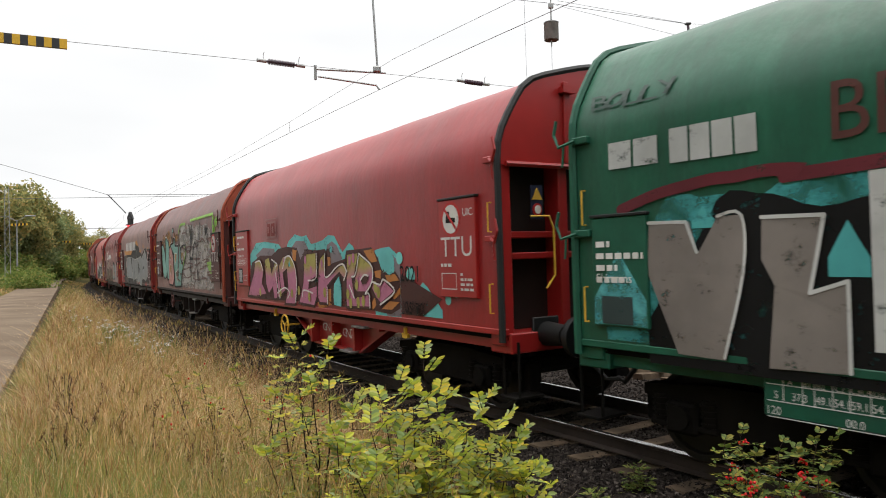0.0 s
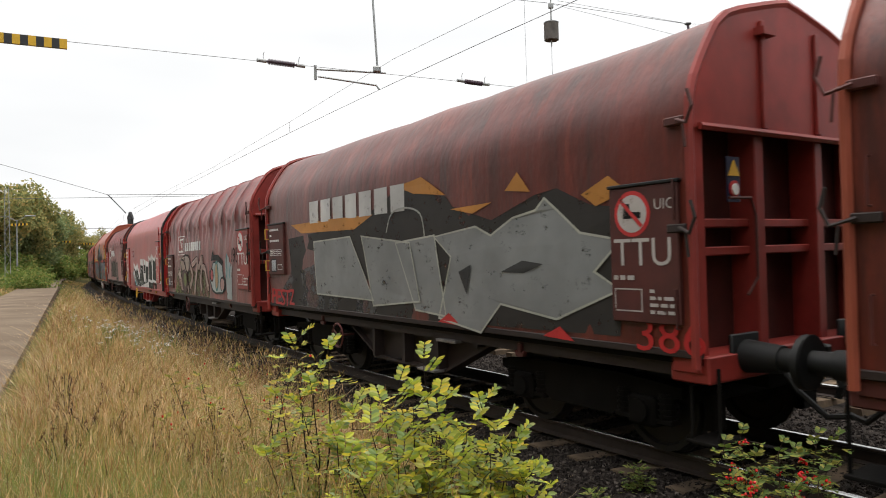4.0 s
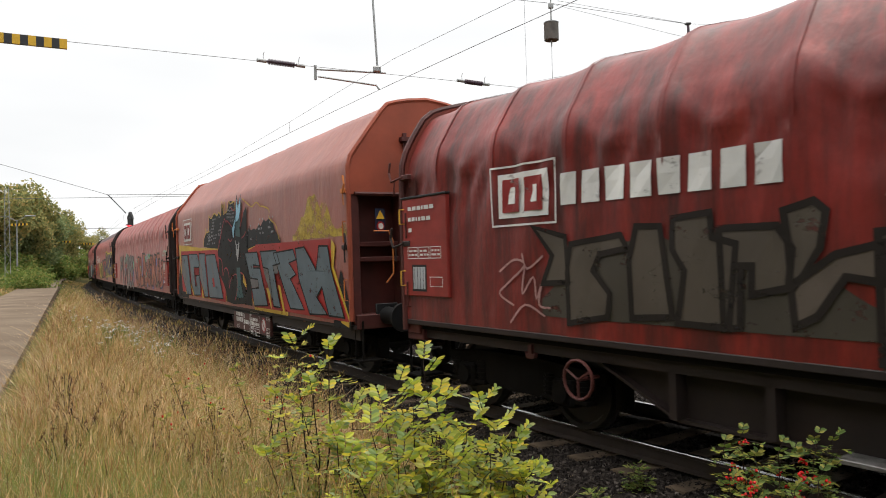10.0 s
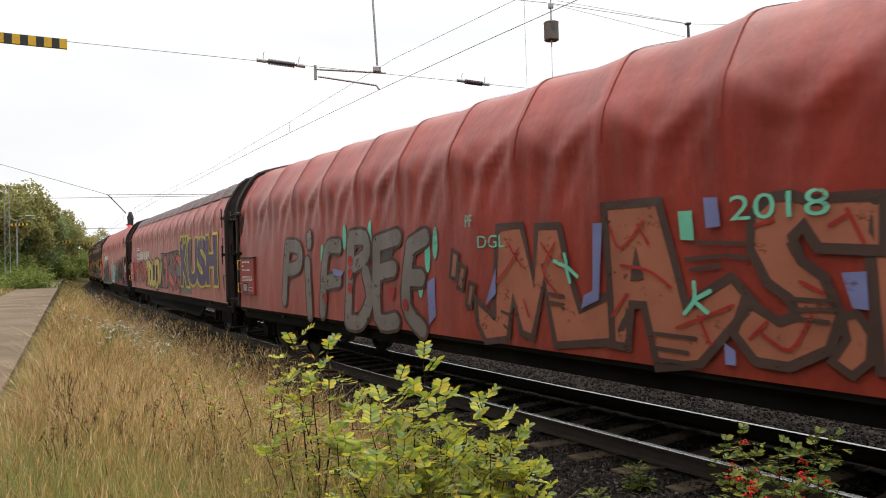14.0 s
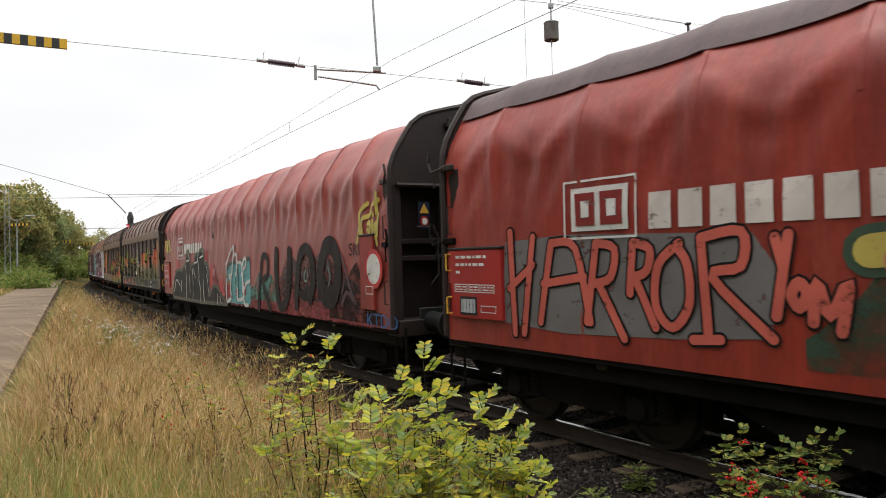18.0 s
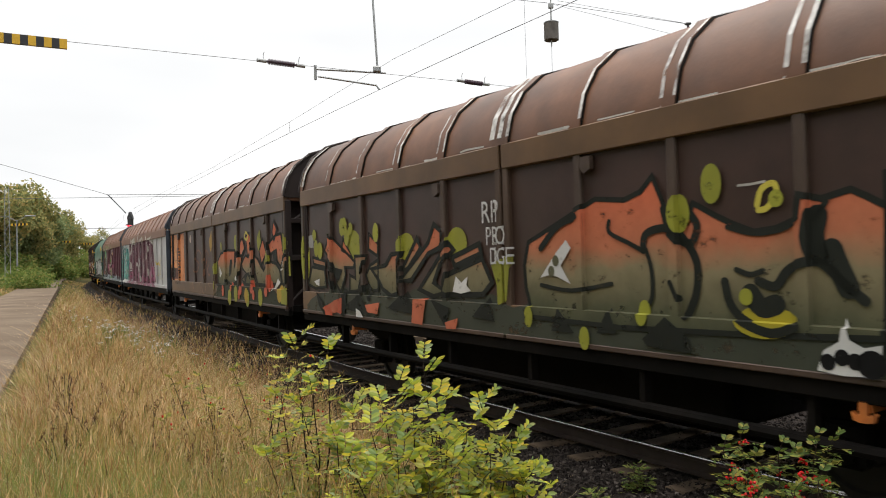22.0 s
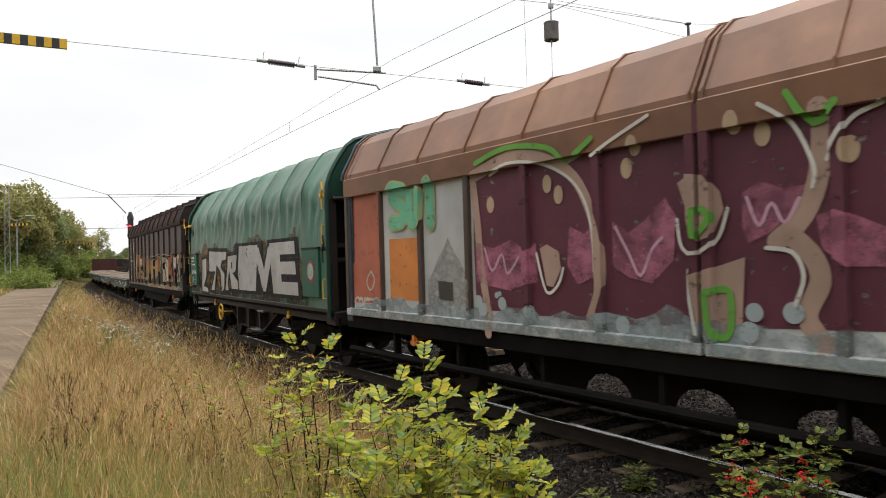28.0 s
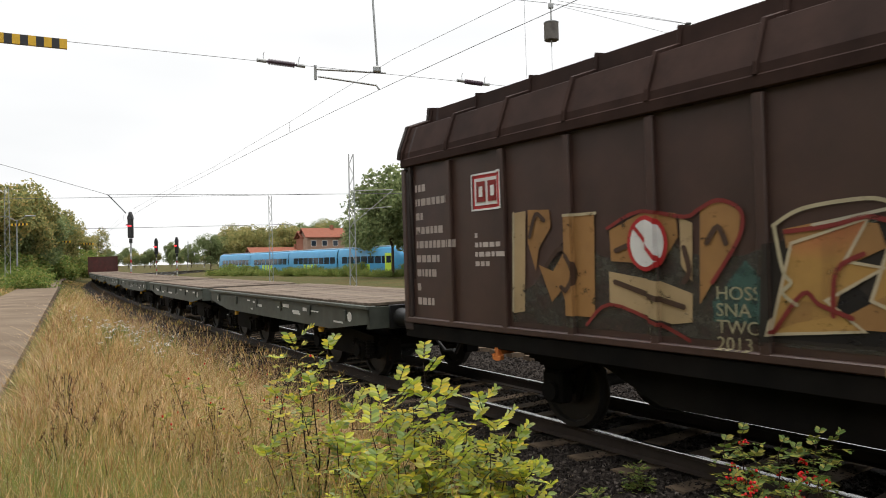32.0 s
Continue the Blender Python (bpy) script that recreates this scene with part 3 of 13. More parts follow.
def bogie_mesh():
    if "bogie" not in MESHES:
        g_ = Geo()
        for sd in (1, -1):
            y0, y1 = sd * 0.93, sd * 1.09
            g_.slab([(-1.35, 0.62), (-1.35, 0.72), (-0.55, 0.78), (0.55, 0.78), (1.35, 0.72), (1.35, 0.62), (0.75, 0.5), (0.45, 0.34), (-0.45, 0.34), (-0.75, 0.5)], y0, y1)
            for ax in (-0.9, 0.9):
                g_.box(ax - 0.17, ax + 0.17, sd * 0.95, sd * 1.16, 0.3, 0.6, 0.03)
                g_.cyl((ax, sd * 1.14, 0.46), (ax, sd * 1.2, 0.46), 0.115, 12)
                for dx in (-0.26, 0.26):
                    g_.cyl((ax + dx, sd * 1.05, 0.4), (ax + dx, sd * 1.05, 0.64), 0.085, 10)
                    for k in range(4):
                        zz = 0.42 + k * 0.055
                        g_.cyl((ax + dx, sd * 1.05, zz), (ax + dx, sd * 1.05, zz + 0.022), 0.1, 10)
                g_.box(ax - 0.36, ax + 0.36, sd * 0.97, sd * 1.13, 0.345, 0.4, 0.01)
                bx = ax + (0.56 if ax > 0 else -0.56)
                g_.box(bx - 0.06, bx + 0.06, sd * 0.66, sd * 0.86, 0.3, 0.66, 0.02)
        g_.box(-0.22, 0.22, -1.0, 1.0, 0.55, 0.8, 0.03)
        g_.box(-1.4, -1.25, -1.0, 1.0, 0.55, 0.7, 0.02)
        g_.box(1.25, 1.4, -1.0, 1.0, 0.55, 0.7, 0.02)
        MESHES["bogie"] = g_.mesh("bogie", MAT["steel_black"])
    return MESHES["bogie"]


def bogie(root, x):
    b_ = part("bogie", bogie_mesh(), None, root, "black steel two-axle bogie, dusty")
    b_.matrix_basis = pose(x, 0, 0)
    for ax in (-0.9, 0.9):
        w_ = part("wheelset", wheelset_mesh(), None, b_)
        w_.location = (ax, 0, R_WHEEL)
        WHEELSETS.append((w_, ax))


def axle(root, x):
    """A single axle with its leaf springs, for two-axle wagons."""
    ax_ = part("axle_beam", Geo().box(x - 0.12, x + 0.12, -0.86, 0.86, 0.86, 0.97, 0.01), MAT["steel_black"], root)
    for sd in (1, -1):
        edge = []
        for k in range(6):
            ln = 0.62 - k * 0.09
            edge += [(ln, 0.865 - k * 0.03), (ln, 0.838 - k * 0.03)]
        part("leaf_spring", Geo().slab([(x + q, z) for q, z in edge] + [(x - q, z) for q, z in edge[::-1]], sd * 0.98, sd * 1.08), MAT["steel_black"], ax_)
        part("axle_box", Geo().box(x - 0.15, x + 0.15, sd * 0.95, sd * 1.15, 0.32, 0.68, 0.03), MAT["steel_black"], ax_)
        part("axle_cap", Geo().cyl((x, sd * 1.13, 0.46), (x, sd * 1.2, 0.46), 0.11, 12), MAT["steel_black"], ax_)
        for e in (1, -1):
            part("axle_guard", Geo().slab([(x + e * 0.45, 1.0), (x + e * 0.22, 0.35), (x + e * 0.17, 0.35), (x + e * 0.17, 1.0)], sd * 0.9, sd * 0.94), MAT["steel_black"], ax_)
    w_ = part("wheelset", wheelset_mesh(), None, ax_)
    w_.location = (x, 0, R_WHEEL)
    WHEELSETS.append((w_, x))


def buffers(root, h, reach=0.62):
    for e in (1, -1):
        for sd in (1, -1):
            g_ = Geo()
            x = e * h
            g_.box(min(x, x + e * 0.04), max(x, x + e * 0.04), sd * 0.88 - 0.2, sd * 0.88 + 0.2, 0.88, 1.26, 0.01)
            g_.cyl((x, sd * 0.88, 1.06), (x + e * reach * 0.62, sd * 0.88, 1.06), 0.15, 14, 0.12)
            g_.cyl((x + e * reach * 0.55, sd * 0.88, 1.06), (x + e * (reach - 0.05), sd * 0.88, 1.06), 0.1, 14)
            g_.cyl((x + e * (reach - 0.05), sd * 0.88, 1.06), (x + e * reach, sd * 0.88, 1.06), 0.23, 18, 0.225)
            part("buffer", g_, MAT["rubber"], root, "black greased steel buffer", True)
        g_ = Geo()
        x = e * h
        g_.box(min(x, x + e * 0.3), max(x, x + e * 0.3), -0.05, 0.05, 0.98, 1.1, 0.02)
        g_.tube([(x + e * 0.28, 0.0, 1.02), (x + e * 0.36, 0, 0.9), (x + e * 0.4, 0, 0.72), (x + e * 0.36, 0.0, 0.62)], 0.035, 6)
        g_.tube([(x, 0.35, 0.95), (x + e * 0.2, 0.36, 0.7), (x + e * 0.42, 0.3, 0.5), (x + e * 0.6, 0.2, 0.52)], 0.028, 6)
        part("coupling", g_, MAT["rubber"], root, "screw coupling and black brake hose")


def wagon_root(name, label, R, L, group="train", category="freight wagon"):
    root = tagged(new(name), label, category, group)
    WAGONS.append((root, (R + L) / 2, (L - R) / 2))
    return root, (L - R) / 2


def handrail(root, pts, r=0.013, mat="yellow", name="handrail"):
    g_ = Geo().tube(pts, r, 6)
    return part(name, g_, MAT[mat], root)


def hook(root, x, y=1.36, z=0.98, mat="yellow"):
    """A cast rope hook under the sill."""
    g_ = Geo()
    out = [(0.03, 0), (0.025, -0.1), (0.055, -0.105), (0.07, -0.08), (0.085, -0.09), (0.065, -0.145), (0.02, -0.155)]
    g_.slab([(x - q, z + r) for q, r in out] + [(x + q, z + r) for q, r in reversed(out)], y - 0.02, y + 0.03)
    g_.box(x - 0.05, x + 0.05, y - 0.2, y, z - 0.08, z + 0.02)
    part("rope_hook", g_, MAT[mat], root)


def coil_wagon(R, L, tarp_mat, end_mat, sill_mat, label, bows=0.0, sag=0.0, crease=0.006, seed=1, belly=True, rail_mat="yellow", hatch_mat=None, wheel_brake=True, name="coil_wagon", z_low=1.14, hood=None, origin=None):
    """Bogie wagon with telescoping tarpaulin hood (camera side is +y, +x trails)."""
    root, h = wagon_root(name, label, R, L)
    hood = hood or HOOD
    cov = Cover(-h + 0.06, h - 0.06, [(hood[0][0], z_low)] + hood[1:], bows, sag, crease, seed)
    cov.dx = 0.0 if origin is None else origin - (R + L) / 2
    part("tarpaulin", cov.geo(int(h * 2 / 0.085) if bows else int(h * 2 / 0.4), 46 if bows else 26), MAT[tarp_mat], root, smooth=True)
    if bows:
        # welded seams over the bows
        half_ = smooth_profile([(hood[0][0], z_low)] + hood[1:], 46)
        xb_ = cov.x0 + bows
        while xb_ < cov.x1 - 0.2:
            rows_ = [[(xb_ + dx, y + (0.004 + cov.shift(xb_ + dx, y, z)) * (1 if y > 0 else -1) * min(1, abs(y)), z + (0.006 + cov.shift(xb_ + dx, y, z)) * max(0.0, min(1, (z - 3.3) / 0.5))) for y, z in half_ if z > 3.0] for dx in (-0.025, 0.025)]
            part("seam", Geo().grid(rows_), MAT[tarp_mat], root, smooth=True)
            xb_ += bows
    # sill and fishbelly
    for sd in (1, -1):
        g_ = Geo()
        g_.box(-h, h, sd * 1.38 if z_low < 1 else sd * 1.40, sd * 1.46 if z_low < 1 else sd * 1.49, z_low - 0.06, z_low + 0.01, 0.008)
        g_.slab([(-h, z_low - 0.24), (h, z_low - 0.24), (h, z_low - 0.06), (-h, z_low - 0.06)], sd * 1.3, sd * 1.36)
        part("side_sill", g_, MAT[sill_mat], root)
        if belly:
            g_ = Geo()
            g_.slab([(-2.25, 0.96), (-1.08, 0.45), (0.85, 0.46), (1.95, 0.96)], sd * 1.16, sd * 1.2)
            g_.slab([(-2.25, 0.94), (-1.08, 0.43), (0.85, 0.44), (1.95, 0.94), (1.95, 0.97), (0.86, 0.475), (-1.07, 0.465), (-2.25, 0.97)], sd * 1.08, sd * 1.3)
            belly_ = part("underframe_belly", g_, MAT[sill_mat], root)
            for x in (-1.9, -0.99, -0.08, 0.86):
                lo_ = 0.47 if -1.0 < x < 0.9 else 0.86
                part("gusset", Geo().slab([(x - 0.04, 0.98), (x - 0.04, lo_), (x + 0.04, lo_), (x + 0.04, 0.98)], sd * 1.18, sd * 1.36), MAT[sill_mat], belly_)
            for xa, zz in ((-0.62, 0.46), (-1.13, 0.9)):
                part("step_board", Geo().box(xa - 0.46, xa, sd * 1.22, sd * 1.46, zz - 0.02, zz + 0.015, 0.005), MAT["step_steel"], belly_)
    if not belly and seed not in (8, 9):
        a_, b_ = -h + 4.4, h - 4.4
        bot = [(a_ - 0.8, z_low - 0.2), (a_, 0.42), (b_, 0.42), (b_ + 0.8, z_low - 0.2)]
        top = [(b_ + 0.8, z_low - 0.25)]
        for k in range(int((b_ - a_) / 1.15), -1, -1):
            xc = a_ + 0.3 + k * 1.15
            if xc + 0.35 < b_:
                top += [(xc + 0.34 * math.cos(t), z_low - 0.27 - 0.2 * math.sin(t)) for t in np.linspace(0, math.pi, 8)]
        for sd in (1, -1):
            part("truss_beam", Geo().slab(bot + top + [(a_ - 0.8, z_low - 0.25)], sd * 1.2, sd * 1.25), MAT[sill_mat], root)
            part("beam_flange", Geo().box(a_ - 0.1, b_ + 0.1, sd * 1.14, sd * 1.3, 0.39, 0.42), MAT[sill_mat], root)
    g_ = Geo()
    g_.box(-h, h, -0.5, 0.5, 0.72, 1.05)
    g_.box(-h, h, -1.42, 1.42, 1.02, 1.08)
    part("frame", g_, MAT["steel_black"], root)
    for e in (1, -1):
        end_wall(root, e, h, end_mat, seed, hood)
    for x in (-h + 1.85, h - 1.85):
        bogie(root, x)
    buffers(root, h)
    # fittings on the camera side
    for e in (1, -1):
        x = e * (h - 0.05)
        for za in (2.45, 1.5):
            handrail(root, [(x - e * 0.12, 1.49, za + 0.17), (x - e * 0.12, 1.54, za + 0.17), (x - e * 0.12, 1.54, za - 0.17), (x - e * 0.12, 1.49, za - 0.17)], 0.011, rail_mat)
        handrail(root, [(x + e * 0.12, 1.1, 2.45), (x + e * 0.16, 0.85, 2.45), (x + e * 0.16, 0.78, 2.3), (x + e * 0.16, 0.78, 1.75), (x + e * 0.14, 0.9, 1.6)], 0.014, rail_mat)
        latch(root, x, 3.12, e, sill_mat if sill_mat in ("red_gloss", "green_paint") else rail_mat)
        latch(root, x, 2.2, e, sill_mat)
        g_ = Geo()
        g_.box(x - 0.16, x + 0.16, 1.0, 1.42, 0.34, 0.37, 0.005)
        g_.tube([(x - 0.14, 1.35, 1.0), (x - 0.14, 1.35, 0.36)], 0.018)
        g_.tube([(x + 0.14, 1.35, 1.0), (x + 0.14, 1.35, 0.36)], 0.018)
        part("step", g_, MAT["steel_black"], root)
        hook(root, e * (h - 2.5), 1.36, 0.99, rail_mat)
    if wheel_brake and belly:
        g_ = Geo()
        ring = [(1.9 + 0.2 * math.cos(t), 1.5, 0.72 + 0.2 * math.sin(t)) for t in np.linspace(0, 2 * math.pi, 17)]
        g_.tube(ring, 0.018, 6)
        for t in (0.5, 2.6, 4.7):
            g_.tube([(1.9, 1.5, 0.72), (1.9 + 0.2 * math.cos(t), 1.5, 0.72 + 0.2 * math.sin(t))], 0.014, 5)
        g_.tube([(1.9, 1.5, 0.72), (1.9, 1.2, 0.72)], 0.02, 6)
        part("brake_wheel", g_, MAT[rail_mat], root)
    return root, cov, h


def latch(root, x, z, e, mat):
    """Folding hood lock: curved lever on a bracket."""
    g_ = Geo()
    g_.box(x - e * 0.2 if e > 0 else x, x if e > 0 else x + 0.2, 1.47, 1.54, z - 0.04, z + 0.035, 0.01)
    g_.tube([(x - e * 0.05, 1.55, z), (x + e * 0.1, 1.62, z - 0.05), (x + e * 0.16, 1.62, z + 0.08), (x + e * 0.12, 1.62, z + 0.22)], 0.017, 6)
    g_.tube([(x + e * 0.05, 1.6, z - 0.05), (x + e * 0.07, 1.6, z - 0.25)], 0.012, 6)
    part("hood_lock", g_, MAT[mat], root)


def sign_plate(root, e, x, y, z):
    """Overhead-wire warning: yellow triangle above a red ring."""
    def flat(pts):
        g2 = Geo()
        g2.prism(pts, min(x, x + e * 0.012), max(x, x + e * 0.012))
        return g2
    base = part("warning_sign", flat([(y - 0.09, z - 0.2), (y + 0.09, z - 0.2), (y + 0.09, z + 0.2), (y - 0.09, z + 0.2)]), MAT["sign_blue"], root, "dark blue plate with yellow triangle")
    x = x + e * 0.012
    part("triangle", flat([(y - 0.075, z + 0.03), (y + 0.075, z + 0.03), (y, z + 0.17)]), MAT["yellow"], base)
    part("ring", flat([(y + 0.07 * math.cos(t), z - 0.09 + 0.08 * math.sin(t)) for t in np.linspace(0, 2 * math.pi, 12, endpoint=False)]), MAT["red_gloss"], base)
    x = x + e * 0.012
    part("disc", flat([(y + 0.045 * math.cos(t), z - 0.09 + 0.052 * math.sin(t)) for t in np.linspace(0, 2 * math.pi, 10, endpoint=False)]), MAT["white"], base)


def end_wall(root, e, h, mat, seed, hood):
    """End of the hood: plate above, recessed braced wall below."""
    x = e * h
    g_ = Geo()
    sec = smooth_profile([q for q in hood if q[1] >= 2.9], 12)
    poly = [(y * 0.985, z) for y, z in sec if z >= 3.05]
    poly = [(1.455, 3.05)] + poly + [(-1.455, 3.05)]
    g_.prism(poly, min(x - e * 0.05, x), max(x - e * 0.05, x))
    # rolled edge all round
    edge = [(x - e * 0.02, y * 1.01, z + 0.02) for y, z in sec]
    part("end_hood", g_, MAT[mat], root)
    hem_ = Geo().tube([(x - e * 0.02, 1.49, 1.0)] + edge + [(x - e * 0.02, -1.49, 1.0)], 0.042, 6)
    part("end_hem", hem_, MAT[{"red_gloss": "rubber", "rust_red": "red_brown"}.get(mat, mat)], root)
    g_ = Geo()
    xi = x - e * 0.3
    g_.box(min(xi, xi - e * 0.04), max(xi, xi - e * 0.04), -1.4, 1.4, 1.0, 3.1)
    # darker colour than the hood, to paint in the shade of the recess
    part("end_panel", g_, MAT[mat if mat == "green_paint" else "red_brown" if mat in ("rust_red", "red_mid", "rust_orange") else "dark_brown"], root)
    g_ = Geo()
    for y in (-1.38, -0.5, 0.5, 1.38):
        ya, yb = y - 0.07, y + 0.07
        g_.box(min(xi, x - e * 0.02), max(xi, x - e * 0.02), ya, yb, 0.95, 3.1, 0.012)
    for z in (1.0, 1.95, 2.2):
        g_.box(min(xi, x - e * 0.1), max(xi, x - e * 0.1), -1.35, 1.35, z, z + 0.08, 0.01)
    g_.tube([(x + e * 0.02, 1.4, 3.06), (x + e * 0.02, -1.4, 3.06)], 0.035, 6)
    g_.box(min(x - e * 0.35, x + e * 0.05), max(x - e * 0.35, x + e * 0.05), -1.42, 1.42, 0.86, 1.1, 0.015)
    g_.box(min(x + 0.0, x + e * 0.1), max(x + 0.0, x + e * 0.1), 0.35, 0.55, 3.95, 4.02)
    for y in (-0.45, 0.45):
        g_.box(min(x, x + e * 0.035), max(x, x + e * 0.035), y - 0.035, y + 0.035, 3.1, 4.1, 0.008)
    sign_plate(root, e, x + e * 0.004, 0.95, 2.62)
    # most posts also take a darker colour for shade in the narrow gap
    part("end_frame", g_, MAT[mat if mat in ("red_gloss", "green_paint", "red_mid") else "red_brown" if mat in ("rust_orange", "rust_red") else "dark_brown"], root)


TALL = [(1.477, 0.92), (1.477, 1.7), (1.477, 2.6), (1.477, 3.3), (1.475, 3.56), (1.455, 3.62), (1.1, 4.1), (0.78, 4.52), (0.7, 4.57), (0.35, 4.64), (0.0, 4.68)]
# wagons in running order: ends of the body along the train, in metres
W = []
W.append(coil_wagon(-5.45, 5.05, "tarp_green", "green_paint", "green_paint", "green tarpaulin-hooded coil wagon covered in graffiti", seed=1))
W.append(coil_wagon(6.14, 16.74, "tarp_red", "red_gloss", "red_gloss", "bright red tarpaulin-hooded coil wagon with pink and turquoise graffiti", seed=2))
W.append(coil_wagon(17.9, 28.5, "tarp_dirty", "rust_orange", "dark_brown", "grimy brown-red coil wagon with silver and turquoise graffiti", seed=3, crease=0.012, rail_mat="red_brown"))
W.append(coil_wagon(29.65, 40.25, "tarp_dirty", "red_mid", "dark_brown", "dirty dark red coil wagon with grey graffiti", seed=4, crease=0.01, rail_mat="red_brown"))
W.append(coil_wagon(41.4, 52.0, "tarp_schenker", "red_mid", "dark_brown", "worn red coil wagon with streaked tarpaulin and figure graffiti", bows=1.35, sag=0.075, seed=5, rail_mat="red_brown", z_low=1.03))
W.append(coil_wagon(53.15, 63.75, "tarp_red", "red_gloss", "red_gloss", "clean bright red coil wagon with black and white graffiti", seed=6, z_low=1.02))
W.append(coil_wagon(65.0, 75.5, "tarp_schenker", "rust_red", "dark_brown", "faded red coil wagon with creased tarpaulin and dark graffiti", bows=1.2, sag=0.08, seed=7, rail_mat="red_brown"))
W.append(coil_wagon(77.1, 90.97, "tarp_orange", "rust_orange", "dark_brown", "faded orange-red hooded wagon with blue-grey letters and yellow flames", seed=8, belly=False, rail_mat="orange", z_low=0.92, hood=TALL, origin=84.225))
W.append(coil_wagon(92.5, 110.81, "tarp_soft", "dark_brown", "steel_black", "long tarpaulin wagon, soft red, with brick-red graffiti", z_low=0.96, bows=1.35, sag=0.065, seed=9, belly=False, rail_mat="dark_brown", origin=101.91))
W.append(coil_wagon(112.08, 130.68, "tarp_soft", "dark_brown", "steel_black", "long faded red tarpaulin wagon with yellow, grey and purple graffiti", z_low=0.96, bows=1.35, sag=0.06, seed=10, belly=False, rail_mat="dark_brown", origin=121.75))
W.append(coil_wagon(131.93, 149.86, "tarp_soft", "dark_brown", "steel_black", "long red tarpaulin wagon with scalloped roof and black graffiti", z_low=0.96, bows=1.3, sag=0.068, seed=11, belly=False, rail_mat="dark_brown", origin=140.95))


def slide_wagon(R, L, mids, door_mats, roof_mat, end_mat, frame_mat, label, seed=1, ribs=5, boxed=False, two_axle=False, edge_white=False, facet=False, rail_mat=None, rib_mat=None, origin=None):
    """Sliding-wall van: doors with ribs, curved or folded roof."""
    root, h = wagon_root("sliding_wall_wagon", label, R, L)
    if boxed:
        half = [(1.47, 3.36), (1.46, 3.46), (1.32, 3.82), (0.97, 3.94), (0.95, 4.12), (0.5, 4.17), (0.0, 4.19)]
    else:
        half = [(1.46, 3.26), (1.45, 3.34), (1.38, 3.6), (1.2, 3.88), (0.9, 4.12), (0.45, 4.26), (0.0, 4.3)]
    if facet:
        half = [(1.46, 3.26), (1.45, 3.36), (1.18, 3.86), (0.98, 4.02), (0.0, 4.28)]
    whole = half + [(-y, z) for y, z in half[-2::-1]]
    edges = [-h] + mids + [h]
    rib_at = []
    for i in range(len(edges) - 1):
        a, b = edges[i] + 0.02, edges[i + 1] - 0.02
        g_ = Geo()
        g_.prism(whole + [(-1.3, 3.2), (1.3, 3.2)], a, b)
        roof = part("roof", g_, MAT[roof_mat], root, smooth=not (facet or boxed))
        n = max(3, int(round((b - a) / 1.15)))
        rk = random.Random(seed * 10 + i)
        for k in range(n + 1):
            x = a + 0.05 + (b - a - 0.1) * k / n
            if not edge_white:
                part("roof_rib", Geo().tube([(x, y * 1.005, z + 0.012) for y, z in whole], 0.014 if facet else 0.03, 5), MAT[roof_mat], roof)
                continue
            # folded seam: raised band, dark groove, peeled white paint along both edges
            hw = 0.075
            rows_ = [[(x + dx, y * (1 + up / 1.45), z + up) for y, z in whole] for dx, up in ((-hw, 0.0), (-hw, 0.022), (hw, 0.022), (hw, 0.0))]
            part("roof_rib", Geo().grid(rows_), MAT[roof_mat], roof, smooth=True)
            part("groove", Geo().tube([(x - hw - 0.012, y * 1.006, z + 0.006) for y, z in whole], 0.014, 4), MAT["steel_black"], roof)
            for dx in (-hw + 0.005, hw - 0.005):
                if rk.random() < (0.92 if k in (0, n) else 0.62):
                    wd = rk.uniform(0.012, 0.022) * (2.2 if k in (0, n) else 1.0)
                    top_ = rk.randint(3, 6)
                    strip_ = [[(x + dx + q, y * 1.019 + 0.002, z + 0.026) for y, z in half[1:top_ + 1]] for q in (-wd, wd)]
                    me_ = Geo().grid(strip_).mesh("peeled_paint")
                    me_.materials.append(paint_mat((0.62, 0.6, 0.57), True))
                    part("peeled_paint", me_, None, roof)
        for sd in (1, -1):
            g_ = Geo()
            g_.box(a, b, sd * 1.37, sd * 1.42, 1.12, 3.27)
            door = part("sliding_wall", g_, MAT[door_mats[i] if sd > 0 else door_mats[i]], root)
            for k in range(ribs + 1):
                x = a + 0.05 + (b - a - 0.1) * k / ribs
                g_ = Geo().box(x - 0.05, x + 0.05, sd * 1.40, sd * 1.475, 1.12, 3.24, 0.012)
                if sd > 0:
                    rib_at.append(x)
                part("rib", g_, MAT[rib_mat or door_mats[i]], door)
            g_ = Geo()
            g_.box(a, b, sd * 1.40, sd * 1.485, 3.0 if not boxed else 3.26, 3.29 if not boxed else 3.38, 0.012)
            part("door_rail", g_, MAT[rail_mat or roof_mat], door)
            g_ = Geo().box(a, b, sd * 1.40, sd * 1.476, 1.1, 1.43 if edge_white else 1.22 if not boxed else 1.18, 0.012)
            part("lower_rail", g_, MAT[rail_mat or door_mats[i]], door)
            if edge_white:
                part("lower_ledge", Geo().box(a, b, sd * 1.40, sd * 1.49, 1.04, 1.095, 0.008), MAT[rib_mat], door)
                for xe in (a + 1.35, b - 1.35):
                    part("lifting_lug", Geo().slab([(xe - 0.07, 2.97), (xe + 0.07, 2.97), (xe + 0.07, 2.86), (xe + 0.02, 2.8), (xe - 0.07, 2.84)], sd * 1.44, sd * 1.5), MAT[rib_mat], door)
